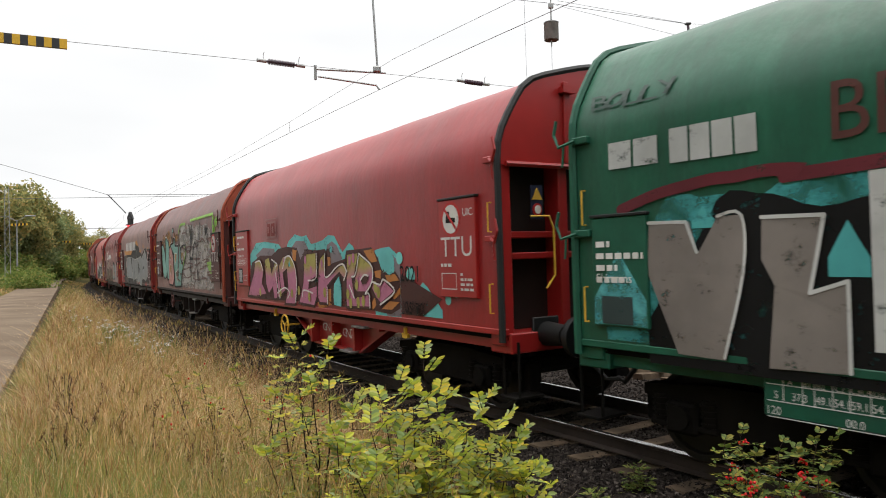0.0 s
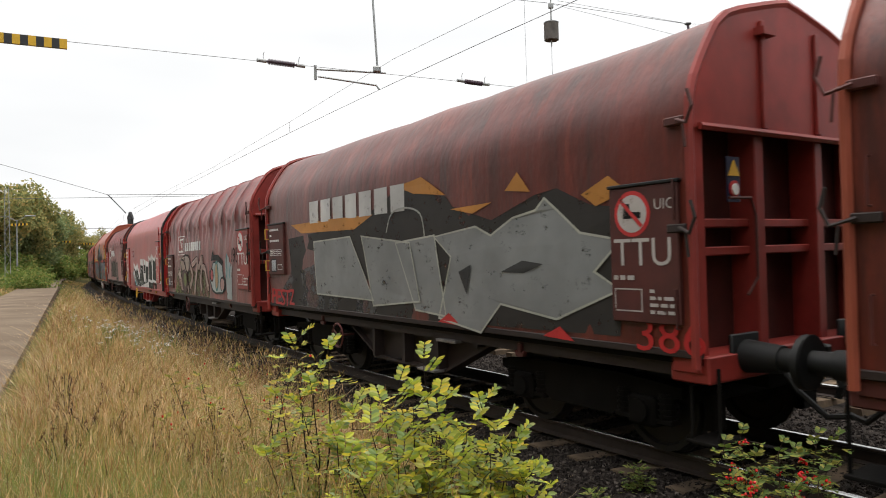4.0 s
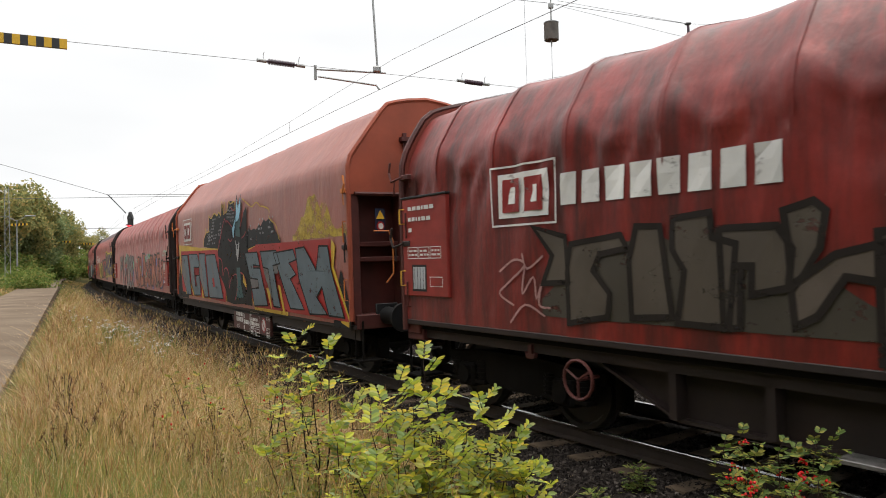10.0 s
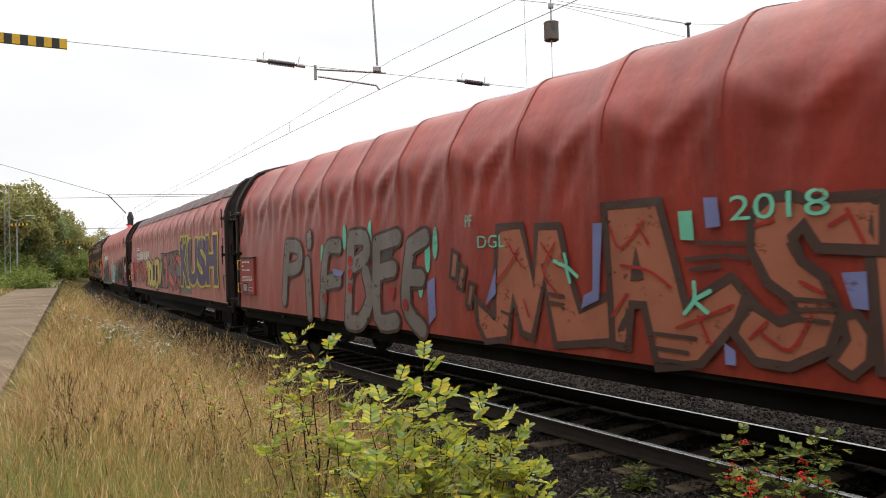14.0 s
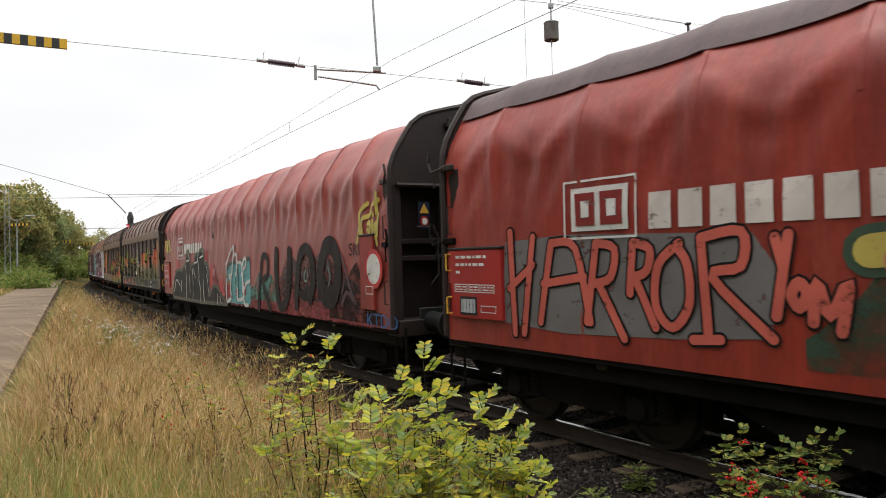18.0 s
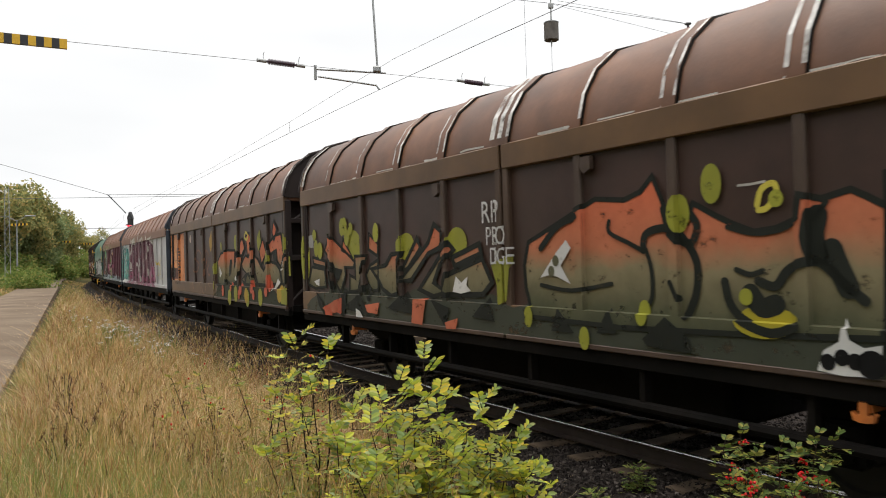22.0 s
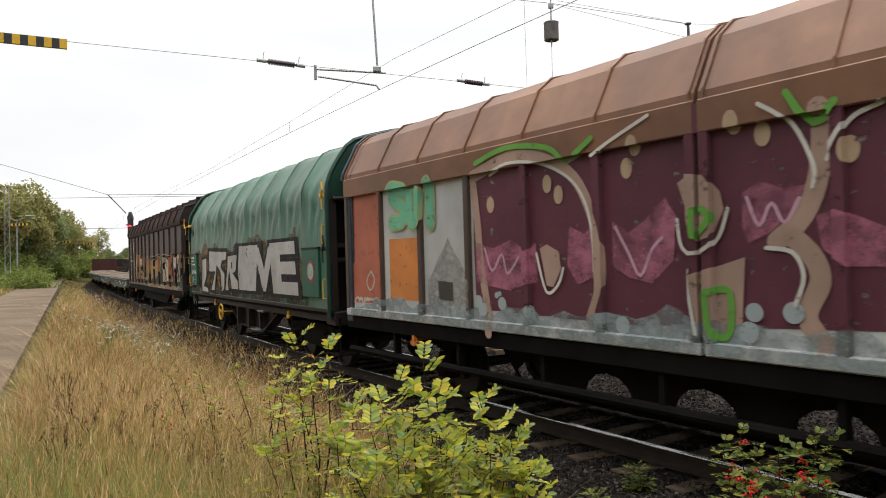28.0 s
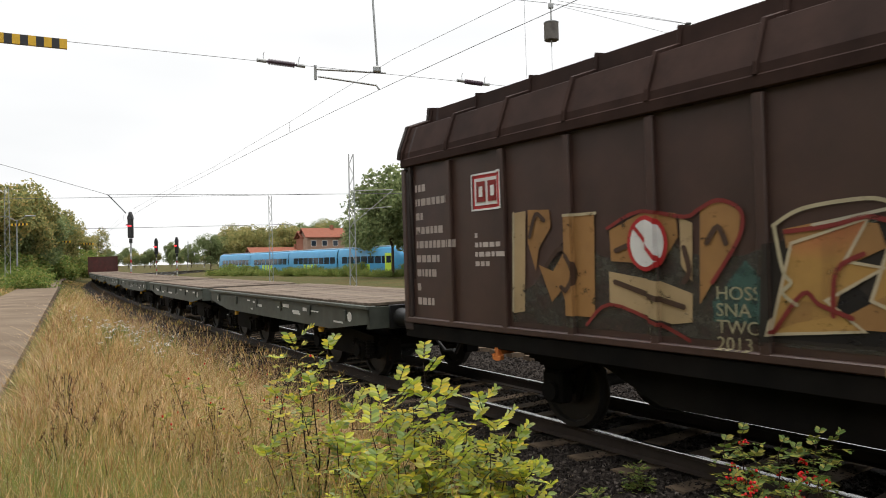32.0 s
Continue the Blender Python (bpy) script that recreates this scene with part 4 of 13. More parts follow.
    for e in (1, -1):
        x = e * h
        g_ = Geo()
        g_.prism(whole + [(-1.4, 1.05), (1.4, 1.05)], min(x - e * 0.25, x - e * 0.2), max(x - e * 0.25, x - e * 0.2))
        g_.prism([(y, z) for y, z in whole], min(x, x - e * 0.04), max(x, x - e * 0.04))
        ew_ = part("end_wall", g_, MAT[end_mat], root)
        for y in (-1.4, -0.48, 0.48, 1.4):
            part("post", Geo().box(min(x, x - e * 0.2), max(x, x - e * 0.2), y - 0.06, y + 0.06, 1.0, 3.2, 0.01), MAT[end_mat], ew_)
        for z in (2.0, 2.75):
            part("beam", Geo().box(min(x, x - e * 0.19), max(x, x - e * 0.19), -1.4, 1.4, z, z + 0.1, 0.01), MAT[end_mat], ew_)
        part("rim", Geo().tube([(x, y * 1.01, z + 0.02) for y, z in whole], 0.035, 5), MAT[end_mat], ew_)
        g_ = Geo()
        for ya, yb in ((-1.35, -0.5), (1.35, 0.5)):
            part("brace", Geo().tube([(x - e * 0.03, ya, 2.75), (x - e * 0.03, yb, 3.4)], 0.03, 6), MAT[end_mat], ew_)
            part("brace", Geo().tube([(x - e * 0.03, ya, 1.2), (x - e * 0.03, yb, 2.0)], 0.03, 6), MAT[end_mat], ew_)
        g_.tube([(x + e * 0.02, 0.9, 1.3), (x + e * 0.06, 0.9, 1.4), (x + e * 0.06, 0.9, 2.1), (x + e * 0.06, 0.65, 2.15), (x + e * 0.06, 0.65, 1.4)], 0.016, 6)
        part("handrail", g_, MAT[end_mat], root)
        sign_plate(root, e, x + e * 0.002, 0.55, 3.62)
    g_ = Geo()
    g_.box(-h, h, -1.35, 1.35, 0.98, 1.1)
    g_.box(-h, h, 1.36, 1.45, 0.9, 1.09, 0.01)
    g_.box(-h, h, -1.45, -1.36, 0.9, 1.09, 0.01)
    g_.box(-h, h, -0.4, 0.4, 0.7, 1.0)
    part("frame", g_, MAT[frame_mat], root)
    if two_axle:
        for x in (-h + 2.6, h - 2.6):
            axle(root, x)
        g_ = Geo()
        g_.slab([(-h + 3.4, 0.9), (-h + 4.2, 0.55), (h - 4.2, 0.55), (h - 3.4, 0.9)], 1.22, 1.28)
        part("truss", g_, MAT["steel_black"], root)
    else:
        axle(root, -h + 2.3)
        axle(root, h - 2.3)
        if facet:
            edge = [(-h + 3.6, 0.93), (-h + 4.0, 0.5)]
            for xc in np.arange(-h + 4.6, h - 4.0, 1.15):
                edge += [(xc - 0.34 * math.cos(t), 0.5 + 0.26 * math.sin(t)) for t in np.linspace(0, math.pi, 7)]
            edge += [(h - 4.0, 0.5), (h - 3.6, 0.93)]
            for sd in (1, -1):
                part("scalloped_beam", Geo().slab(edge, sd * 1.16, sd * 1.2), MAT["steel_black"], root)
        else:
            # one plain near-black block stands in for the brake gear
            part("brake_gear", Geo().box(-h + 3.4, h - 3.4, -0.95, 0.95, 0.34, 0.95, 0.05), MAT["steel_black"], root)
        g_ = Geo()
        g_.tube([(-h, 1.38, 0.55), (h, 1.38, 0.55)], 0.05, 8)
        for x in np.arange(-h + 0.8, h, 1.6):
            g_.box(x - 0.03, x + 0.03, 1.3, 1.4, 0.55, 0.95)
        part("door_guide_tube", g_, MAT["steel_black"], root)
    buffers(root, h)
    hook(root, h - 2.0, 1.42, 0.92, "orange")
    hook(root, -h + 2.0, 1.42, 0.92, "orange")
    side = Ribbed(1.42, rib_at, 1.478, 1.43 if edge_white else 1.22 if not boxed else 1.18, 3.0 if not boxed else 3.26, 0.05, 0.0 if origin is None else origin - (R + L) / 2)
    return root, side, h


def mid_of(R, L, m):
    return [m - (R + L) / 2]


W.append(slide_wagon(151.15, 163.08, mid_of(151.15, 163.08, 157.08), ["wall_brown", "wall_brown"], "roof_brown", "dark_brown", "steel_black", "brown sliding-wall wagon with ribbed curved roof and orange-olive graffiti", 1, 5, edge_white=True, rail_mat="rail_brown", rib_mat="rib_brown", origin=157.25))
W.append(slide_wagon(163.93, 176.07, mid_of(163.93, 176.07, 170.0), ["wall_brown", "wall_brown"], "roof_brown", "dark_brown", "steel_black", "brown sliding-wall wagon with orange panels and olive graffiti", 2, 5, edge_white=True, rail_mat="rail_brown", rib_mat="rib_brown", origin=170.15))
W.append(slide_wagon(177.2, 190.8, mid_of(177.2, 190.8, 184.0), ["wall_white", "wall_white"], "roof_tan", "blue_grey", "steel_black", "grey sliding-wall wagon with purple graffiti and tan roof", 3, 6, facet=True))
W.append(slide_wagon(191.3, 204.7, mid_of(191.3, 204.7, 198.0), ["wall_white", "wall_white"], "roof_tan", "blue_grey", "steel_black", "sliding-wall wagon with plum-coloured bubble graffiti and tan roof", 4, 6, facet=True, rib_mat="rib_brown"))
W.append(coil_wagon(205.3, 216.3, "tarp_green_dirty", "green_dark", "dark_brown", "dirty green tarpaulin coil wagon with silver graffiti and brown haze", bows=1.25, sag=0.06, seed=12, rail_mat="yellow"))
W.append(slide_wagon(217.8, 231.5, mid_of(217.8, 231.5, 225.0), ["wall_brown", "wall_brown"], "roof_dark", "dark_brown", "steel_black", "dark brown sliding-wall van with ochre graffiti", 5, 6, boxed=True, two_axle=True))


def flat_wagon(R, L, seed):
    root, h = wagon_root("flat_wagon", "empty grey-green flat wagon with worn plank deck", R, L)
    rnd = random.Random(seed)
    g_ = Geo()
    for sd in (1, -1):
        g_.slab([(-h, 0.98), (-h + 1.6, 0.8), (h - 1.6, 0.8), (h, 0.98), (h, 1.24), (-h, 1.24)], sd * 1.36, sd * 1.42)
        g_.box(-h, h, sd * 1.3, sd * 1.47, 1.2, 1.26, 0.01)
    for e in (1, -1):
        g_.box(min(e * h, e * (h - 0.08)), max(e * h, e * (h - 0.08)), -1.42, 1.42, 0.9, 1.24)
    part("frame", g_, MAT["grey_green"], root)
    g_ = Geo().box(-h + 0.1, h - 0.1, -0.5, 0.5, 0.75, 1.18)
    part("centre_beam", g_, MAT["steel_black"], root)
    plank = Geo().box(-0.1, 0.1, -1.4, 1.4, -0.025, 0.025, 0.006).mesh("deck_plank", M_PLANK)
    n = int((2 * h - 0.1) / 0.21)
    for k in range(n):
        o = part("deck_plank", plank, None, root)
        o.matrix_basis = pose(-h + 0.15 + k * 0.21, 0, 1.275 + rnd.uniform(-0.006, 0.006), rnd.uniform(-0.2, 0.2), 0, rnd.uniform(-0.4, 0.4))
    for k in range(6):
        x = -h + 0.9 + k * (2 * h - 1.8) / 5
        g_ = Geo().box(x - 0.05, x + 0.05, 1.42, 1.46, 0.98, 1.16, 0.015)
        part("stake_pocket", g_, MAT["grey_green"], root)
    for k in range(14):
        x, zz, ln = -h + 0.7 + rnd.uniform(0, 2 * h - 1.6), rnd.uniform(0.9, 1.12), rnd.uniform(0.08, 0.4)
        part("marking", Geo().box(x, x + ln, 1.42, 1.424, zz, zz + rnd.uniform(0.02, 0.07)), MAT["white"], root)
    for e in (1, -1):
        part("marking_disc", Geo().cyl((e * (h - 0.75), 1.41, 1.05), (e * (h - 0.75), 1.425, 1.05), 0.08, 14), MAT["white"], root)
    for x in (-h + 1.9, h - 1.9):
        bogie(root, x)
    buffers(root, h)
    for e in (1, -1):
        hook(root, e * (h - 2.2), 1.34, 0.84, "yellow")
    return root, Wall(1.42), h


M_PLANK = plain("deck_wood", (0.15, 0.12, 0.095), 0.9, 0, 0.5, 3, 0.3, (0.08, 0.06, 0.05), 0.6)
for k in range(7):
    W.append(flat_wagon(232.65 + 11.13 * k, 242.63 + 11.13 * k, k))


def gondola(R, L, z1, mat, label):
    root, h = wagon_root("gondola_wagon", label, R, L)
    for sd in (1, -1):
        g_ = Geo().box(-h, h, sd * 1.38, sd * 1.44, 1.1, z1)
        for x in np.linspace(-h, h, 11):
            g_.box(x - 0.06, x + 0.06, sd * 1.4, sd * 1.52, 1.0, z1)
        g_.box(-h, h, sd * 1.36, sd * 1.5, z1 - 0.1, z1 + 0.02)
        part("side_wall", g_, MAT[mat], root)
    for e in (1, -1):
        g_ = Geo().box(min(e * h, e * (h - 0.08)), max(e * h, e * (h - 0.08)), -1.4, 1.4, 1.0, z1)
        for y in (-1.3, -0.45, 0.45, 1.3):
            g_.box(min(e * h, e * (h + 0.07)), max(e * h, e * (h + 0.07)), y - 0.06, y + 0.06, 1.0, z1)
        part("end_wall", g_, MAT[mat], root)
    part("floor", Geo().box(-h, h, -1.4, 1.4, 1.0, 1.15), MAT["steel_black"], root)
    for x in (-h + 2, h - 2):
        bogie(root, x)
    buffers(root, h)


gondola(310.6, 322.5, 3.0, "red_brown", "rusty red open gondola wagon at the tail of the flats")
gondola(323.7, 335.5, 1.7, "red_brown", "low red-brown open wagon")
gondola(336.7, 348.5, 3.1, "dark_brown", "dark brown open wagon far down the train")

# ---- paint, plates and lettering on the wagons ----
GLYPHS = {}


def glyph(ch, off):
    """Outline of a built-in font letter as flat points and faces."""
    key = (ch, round(off, 3))
    if key not in GLYPHS:
        cu = bpy.data.curves.new("letter", "FONT")
        cu.body, cu.offset, cu.resolution_u = ch, off, 3
        ob = bpy.data.objects.new("letter", cu)
        me = bpy.data.meshes.new_from_object(ob)
        bm = bmesh.new()
        bm.from_mesh(me)
        bmesh.ops.triangulate(bm, faces=bm.faces)
        long_ = [e for e in bm.edges if e.calc_length() > 0.22]
        if long_:
            bmesh.ops.subdivide_edges(bm, edges=long_, cuts=2)
            bmesh.ops.triangulate(bm, faces=bm.faces)
        bm.verts.index_update()
        GLYPHS[key] = (np.array([v.co[:2] for v in bm.verts]).reshape(-1, 2), [tuple(v.index for v in f.verts) for f in bm.faces])
        bm.free()
        bpy.data.objects.remove(ob)
        bpy.data.curves.remove(cu)
        bpy.data.meshes.remove(me)
    return GLYPHS[key]


def lay(root, surf, pts, faces, col, lift, name, label="", haze=False):
    """Puts flat (x, z) shapes onto a side, cut where the side has folds or ribs so that the paint follows it."""
    bm = bmesh.new()
    vs = [bm.verts.new((float(x_) + surf.dx, 0.0, float(z_))) for x_, z_ in pts]
    for f in faces:
        try:
            bm.faces.new([vs[i] for i in f])
        except ValueError:
            pass
    xs, zs = [v.co.x for v in vs], [v.co.z for v in vs]
    for ax, cuts in ((0, surf.cuts_x(min(xs), max(xs))), (2, surf.cuts_z(min(zs), max(zs)))):
        for c in cuts:
            at, nm = [0, 0, 0], [0, 0, 0]
            at[ax], nm[ax] = c, 1
            bmesh.ops.bisect_plane(bm, geom=bm.verts[:] + bm.edges[:] + bm.faces[:], dist=1e-5, plane_co=at, plane_no=nm)
    bm.verts.index_update()
    P_ = [(v.co.x, surf.y_at(v.co.x, v.co.z) + lift, v.co.z) for v in bm.verts]
    F_ = [tuple(v.index for v in f.verts) for f in bm.faces]
    bm.free()
    me = bpy.data.meshes.new(name)
    me.from_pydata(P_, [], F_)
    if me.polygons and sum(q.normal.y for q in me.polygons) < 0:
        me.flip_normals()
    me.materials.append(paint_mat(col, haze))
    ob = new(name, me)
    ob.parent = root
    return tagged(ob, label)


def word(w, txt, a, b, fill, line=None, lift=0.012, fat=0.05, line_fat=0.035, tilt=0.0, wob=0.06, over=1.12, split=None, seed=1, name="graffiti"):
    """Painted letters between the lower left corner a and the upper right corner b (x, z)."""
    root, surf, _ = w
    fat, line_fat = fat * 0.38, line_fat * 0.8
    rg = random.Random(seed)
    n = len(txt)
    cw_ = (a[0] - b[0]) / n
    layers = [(fat + line_fat, line, lift)] if line else []
    layers += [(fat, fill, lift + 0.004)]
    cells = []
    for i, ch in enumerate(txt):
        cx = a[0] - cw_ * (i + 0.5)
        hw = cw_ * 0.5 * over * rg.uniform(0.92, 1.08)
        dz = (b[1] - a[1]) * wob
        z0, z1 = a[1] + rg.uniform(-dz, dz), b[1] + rg.uniform(-dz, dz)
        cells.append((ch, cx, hw, z0, z1, rg.uniform(-1, 1) * tilt))
    for off, col, lf in layers:
        for ch, cx, hw, z0, z1, tl in cells:
            if ch == " ":
                continue
            g0, _f = glyph(ch, fat)
            lo, hi = g0.min(0), g0.max(0)
            gv, gf = glyph(ch, off)
            u = (gv - lo) / (hi - lo)
            zz = z0 + u[:, 1] * (z1 - z0)
            xx = cx + hw - u[:, 0] * 2 * hw - (u[:, 1] - 0.5) * tl
            P_ = list(zip(xx, zz))
            lay(root, surf, P_, gf, col, lf, name + "_letter" if col == fill else name + "_outline")
            if split and col == fill:
                zc = a[1] + (b[1] - a[1]) * split[0]
                keep = [f for f in gf if sum(P_[q][1] for q in f) / len(f) > zc]
                if keep:
                    lay(root, surf, P_, keep, split[1], lf + 0.003, name + "_letter")


def text(w, txt, x, z, h, col, lift=0.012, width=0.62, name="lettering", surf=None):
    """Plain lettering that starts at x and runs towards the front."""
    root, sf, _ = w
    gv, gf = glyph(txt, 0.0)
    k_ = h / 0.69
    lay(root, surf or sf, [(x - q[0] * k_ * width / 0.62, z + q[1] * k_) for q in gv], gf, col, lift, name)


def poly(w, pts, col, lift=0.012, name="graffiti"):
    root, surf, _ = w
    lay(root, surf, pts, [tuple(range(len(pts)))], col, lift, name)


def outline(w, pts, width, col, lift=0.018, name="graffiti_outline"):
    """A painted edge round a shape, mitred at the corners."""
    root, surf, _ = w
    p_ = [np.array(q, float) for q in pts]
    n = len(p_)
    if n == 2:
        return stroke(w, pts, width, col, lift, name)
    P_, F_ = [], []
    for i in range(n):
        d0, d1 = p_[i] - p_[i - 1], p_[(i + 1) % n] - p_[i]
        d0, d1 = d0 / (np.linalg.norm(d0) + 1e-9), d1 / (np.linalg.norm(d1) + 1e-9)
        m = np.array([-d0[1] - d1[1], d0[0] + d1[0]])
        m = m / (np.linalg.norm(m) + 1e-9)
        k = width / 2 / max(0.5, abs(float(m @ np.array([-d1[1], d1[0]]))))
        P_ += [tuple(p_[i] + m * k), tuple(p_[i] - m * k)]
        j = (i + 1) % n
        F_.append((2 * i, 2 * i + 1, 2 * j + 1, 2 * j))
    lay(root, surf, P_, F_, col, lift, name)


def shape(w, pts, fill, line=None, width=0.03, lift=0.02):
    """One painted letter or patch with a drawn edge."""
    poly(w, pts, fill, lift, "graffiti_letter")
    if line:
        outline(w, pts, width, line, lift + 0.004)


def below(pts, z):
    """The part of a shape that lies under a height."""
    res = []
    for (xa, za), (xb, zb) in zip(pts, pts[1:] + pts[:1]):
        if za <= z:
            res.append((xa, za))
        if (za <= z) != (zb <= z):
            t = (z - za) / (zb - za)
            res.append((xa + (xb - xa) * t, z))
    return res


def wild(w, a, b, n, low, high, line, split=0.5, seed=1, lift=0.012, width=0.05, slit=None, light=None):
    """Angular spiky letters, high colour above, low colour below, with dark slits and light edges."""
    rg = random.Random(seed)
    cell, hz = (a[0] - b[0]) / n, b[1] - a[1]
    for i in range(n):
        x0, x1 = a[0] - cell * (i - 0.08), a[0] - cell * (i + 1.1)
        m = rg.choice((3, 4, 5))
        lean = rg.uniform(-0.25, 0.25) * cell
        top = []
        for k in range(m + 1):
            t = k / m
            zt = 0.98 + rg.uniform(0, 0.14) if (k + i) % 2 == 0 else rg.uniform(0.6, 0.85)
            top.append((x0 + (x1 - x0) * t + lean, a[1] + hz * zt))
        bot = []
        for k in range(m, -1, -1):
            t = k / m
            zt = rg.uniform(-0.04, 0.06) if (k + i) % 2 == 0 else rg.uniform(0.05, 0.25)
            bot.append((x0 + (x1 - x0) * t - lean, a[1] + hz * zt))
        side = [(x1 + rg.uniform(-0.1, 0.25) * cell, a[1] + hz * rg.uniform(0.4, 0.6))]
        pts = top + side + bot + [(x0 - rg.uniform(-0.1, 0.25) * cell, a[1] + hz * rg.uniform(0.4, 0.6))]
        poly(w, pts, high, lift, "graffiti_letter")
        for q, c in ((split + 0.12, tuple((u + v) / 2 for u, v in zip(low, high))), (split, low)):
            lower = below(pts, a[1] + hz * (q + rg.uniform(-0.05, 0.05)))
            if len(lower) > 2:
                lift += 0.0012
                poly(w, lower, c, lift, "graffiti_letter")
        lift -= 0.0024
        outline(w, pts, width, line, lift + 0.006)
        for k in range(rg.choice((1, 2, 2))):
            xc, zc = x0 + (x1 - x0) * rg.uniform(0.25, 0.75), a[1] + hz * rg.uniform(0.3, 0.7)
            dx, dz = cell * rg.uniform(0.06, 0.14), hz * rg.uniform(0.1, 0.2)
            tl = rg.uniform(-0.2, 0.2) * cell
            poly(w, [(xc + dx, zc - dz), (xc - dx, zc - dz * 0.7), (xc - dx * 0.4 + tl, zc + dz), (xc + dx * 0.6 + tl, zc + dz * 0.8)], slit or line, lift + 0.007, "graffiti_shadow")
        if light:
            stroke(w, [(q[0] - 0.04, q[1] - 0.06) for q in top[:3]], width * 0.45, light, lift + 0.009)


def cloud(w, a, b, col, lift=0.006, rough=0.18, seed=1, freq=1.6, name="graffiti_haze", bottom=0.0, haze=True):
    """A sprayed patch with a bumpy upper edge, from lower left a to upper right b."""
    root, surf, _ = w
    n = max(8, int((a[0] - b[0]) / 0.12))
    P_, F_ = [], []
    for i in range(n + 1):
        t = i / n
        x_ = a[0] + (b[0] - a[0]) * t
        nz = noise.noise(Vector((x_ * freq, seed * 3.7, 0))) + 0.5 * noise.noise(Vector((x_ * freq * 2.7, seed * 1.3, 4)))
        edge = min(1.0, min(t, 1 - t) * n * 0.12 + 0.25)
        top = a[1] + (b[1] - a[1]) * edge * (1 - rough * 0.6 + rough * nz)
        bot = a[1] + bottom * noise.noise(Vector((x_ * freq * 1.2, seed, 9)))
        for k in range(5):
            P_.append((x_, bot + (top - bot) * k / 4))
    for i in range(n):
        for k in range(4):
            F_.append((i * 5 + k, i * 5 + k + 1, i * 5 + k + 6, i * 5 + k + 5))
    lay(root, surf, P_, F_, col, lift, name, "", haze)


def stroke(w, pts, width, col, lift=0.016, name="graffiti_line", closed=False):
    """A brush or marker line through points."""
    root, surf, _ = w
    p_ = [np.array(q, float) for q in pts]
    if closed:
        p_ = p_ + [p_[0], p_[1]]
    fine = []
    for i in range(len(p_) - 1):
        a_, b_, c_, d_ = p_[max(i - 1, 0)], p_[i], p_[i + 1], p_[min(i + 2, len(p_) - 1)]
        for k in range(4):
            t = k / 4
            fine.append(0.5 * (2 * b_ + (c_ - a_) * t + (2 * a_ - 5 * b_ + 4 * c_ - d_) * t * t + (3 * b_ - a_ - 3 * c_ + d_) * t ** 3))
    fine.append(p_[-1])
    P_, F_ = [], []
    for i, q in enumerate(fine):
        d_ = fine[min(i + 1, len(fine) - 1)] - fine[max(i - 1, 0)]
        nn = np.array([-d_[1], d_[0]]) / (np.linalg.norm(d_) + 1e-9) * width / 2
        P_ += [tuple(q + nn), tuple(q - nn)]
    F_ = [(2 * i, 2 * i + 1, 2 * i + 3, 2 * i + 2) for i in range(len(fine) - 1)]
    if not closed:
        for i, sg in ((0, -1), (len(fine) - 1, 1)):
            e_ = (np.array(P_[2 * i]) - np.array(P_[2 * i + 1])) / 2
            f_ = np.array([e_[1], -e_[0]]) * sg
            k_ = len(P_)
            P_ += [tuple(fine[i] + e_ * math.cos(t) + f_ * math.sin(t)) for t in (0.5, 1.05, 1.57, 2.09, 2.64)]
            F_.append((2 * i, k_, k_ + 1, k_ + 2, k_ + 3, k_ + 4, 2 * i + 1))
    lay(root, surf, P_, F_, col, lift, name)


def piece(w, strokes, width, fill, line=None, edge=0.05, lift=0.014, shine=None):
    """A letter drawn with a fat cap: dark edge, colour over it, a thin highlight beside the middle."""
    if line:
        for q in strokes:
            stroke(w, q, width + 2 * edge, line, lift, "graffiti_outline")
    for q in strokes:
        stroke(w, q, width, fill, lift + 0.005, "graffiti_letter")
    if shine:
        for q in strokes:
            stroke(w, [(x_ + width * 0.28, z_ + width * 0.25) for x_, z_ in q], width * 0.12, shine, lift + 0.009)


def rect(w, a, b, col, lift=0.012, name="marking"):
    poly(w, [(a[0], a[1]), (b[0], a[1]), (b[0], b[1]), (a[0], b[1])], col, lift, name)


def frame_rect(w, a, b, width, col, lift=0.012, name="marking"):
    x0, x1, z0, z1 = a[0], b[0], min(a[1], b[1]), max(a[1], b[1])
    root, surf, _ = w
    P_ = [(x0, z0), (x1, z0), (x1, z1), (x0, z1), (x0 - width, z0 + width), (x1 + width, z0 + width), (x1 + width, z1 - width), (x0 - width, z1 - width)]
    lay(root, surf, P_, [(0, 1, 5, 4), (1, 2, 6, 5), (2, 3, 7, 6), (3, 0, 4, 7)], col, lift, name)


def disc(w, c, r, col, lift=0.014, rz=None, name="graffiti_dot", n=16):
    rz = rz or r
    poly(w, [(c[0] + r * math.cos(t), c[1] + rz * math.sin(t)) for t in np.linspace(0, 2 * math.pi, n, endpoint=False)], col, lift, name)


WHITE, BLACKP, DUST = (0.60, 0.59, 0.57), (0.009, 0.0088, 0.0092), (0.42, 0.38, 0.36)


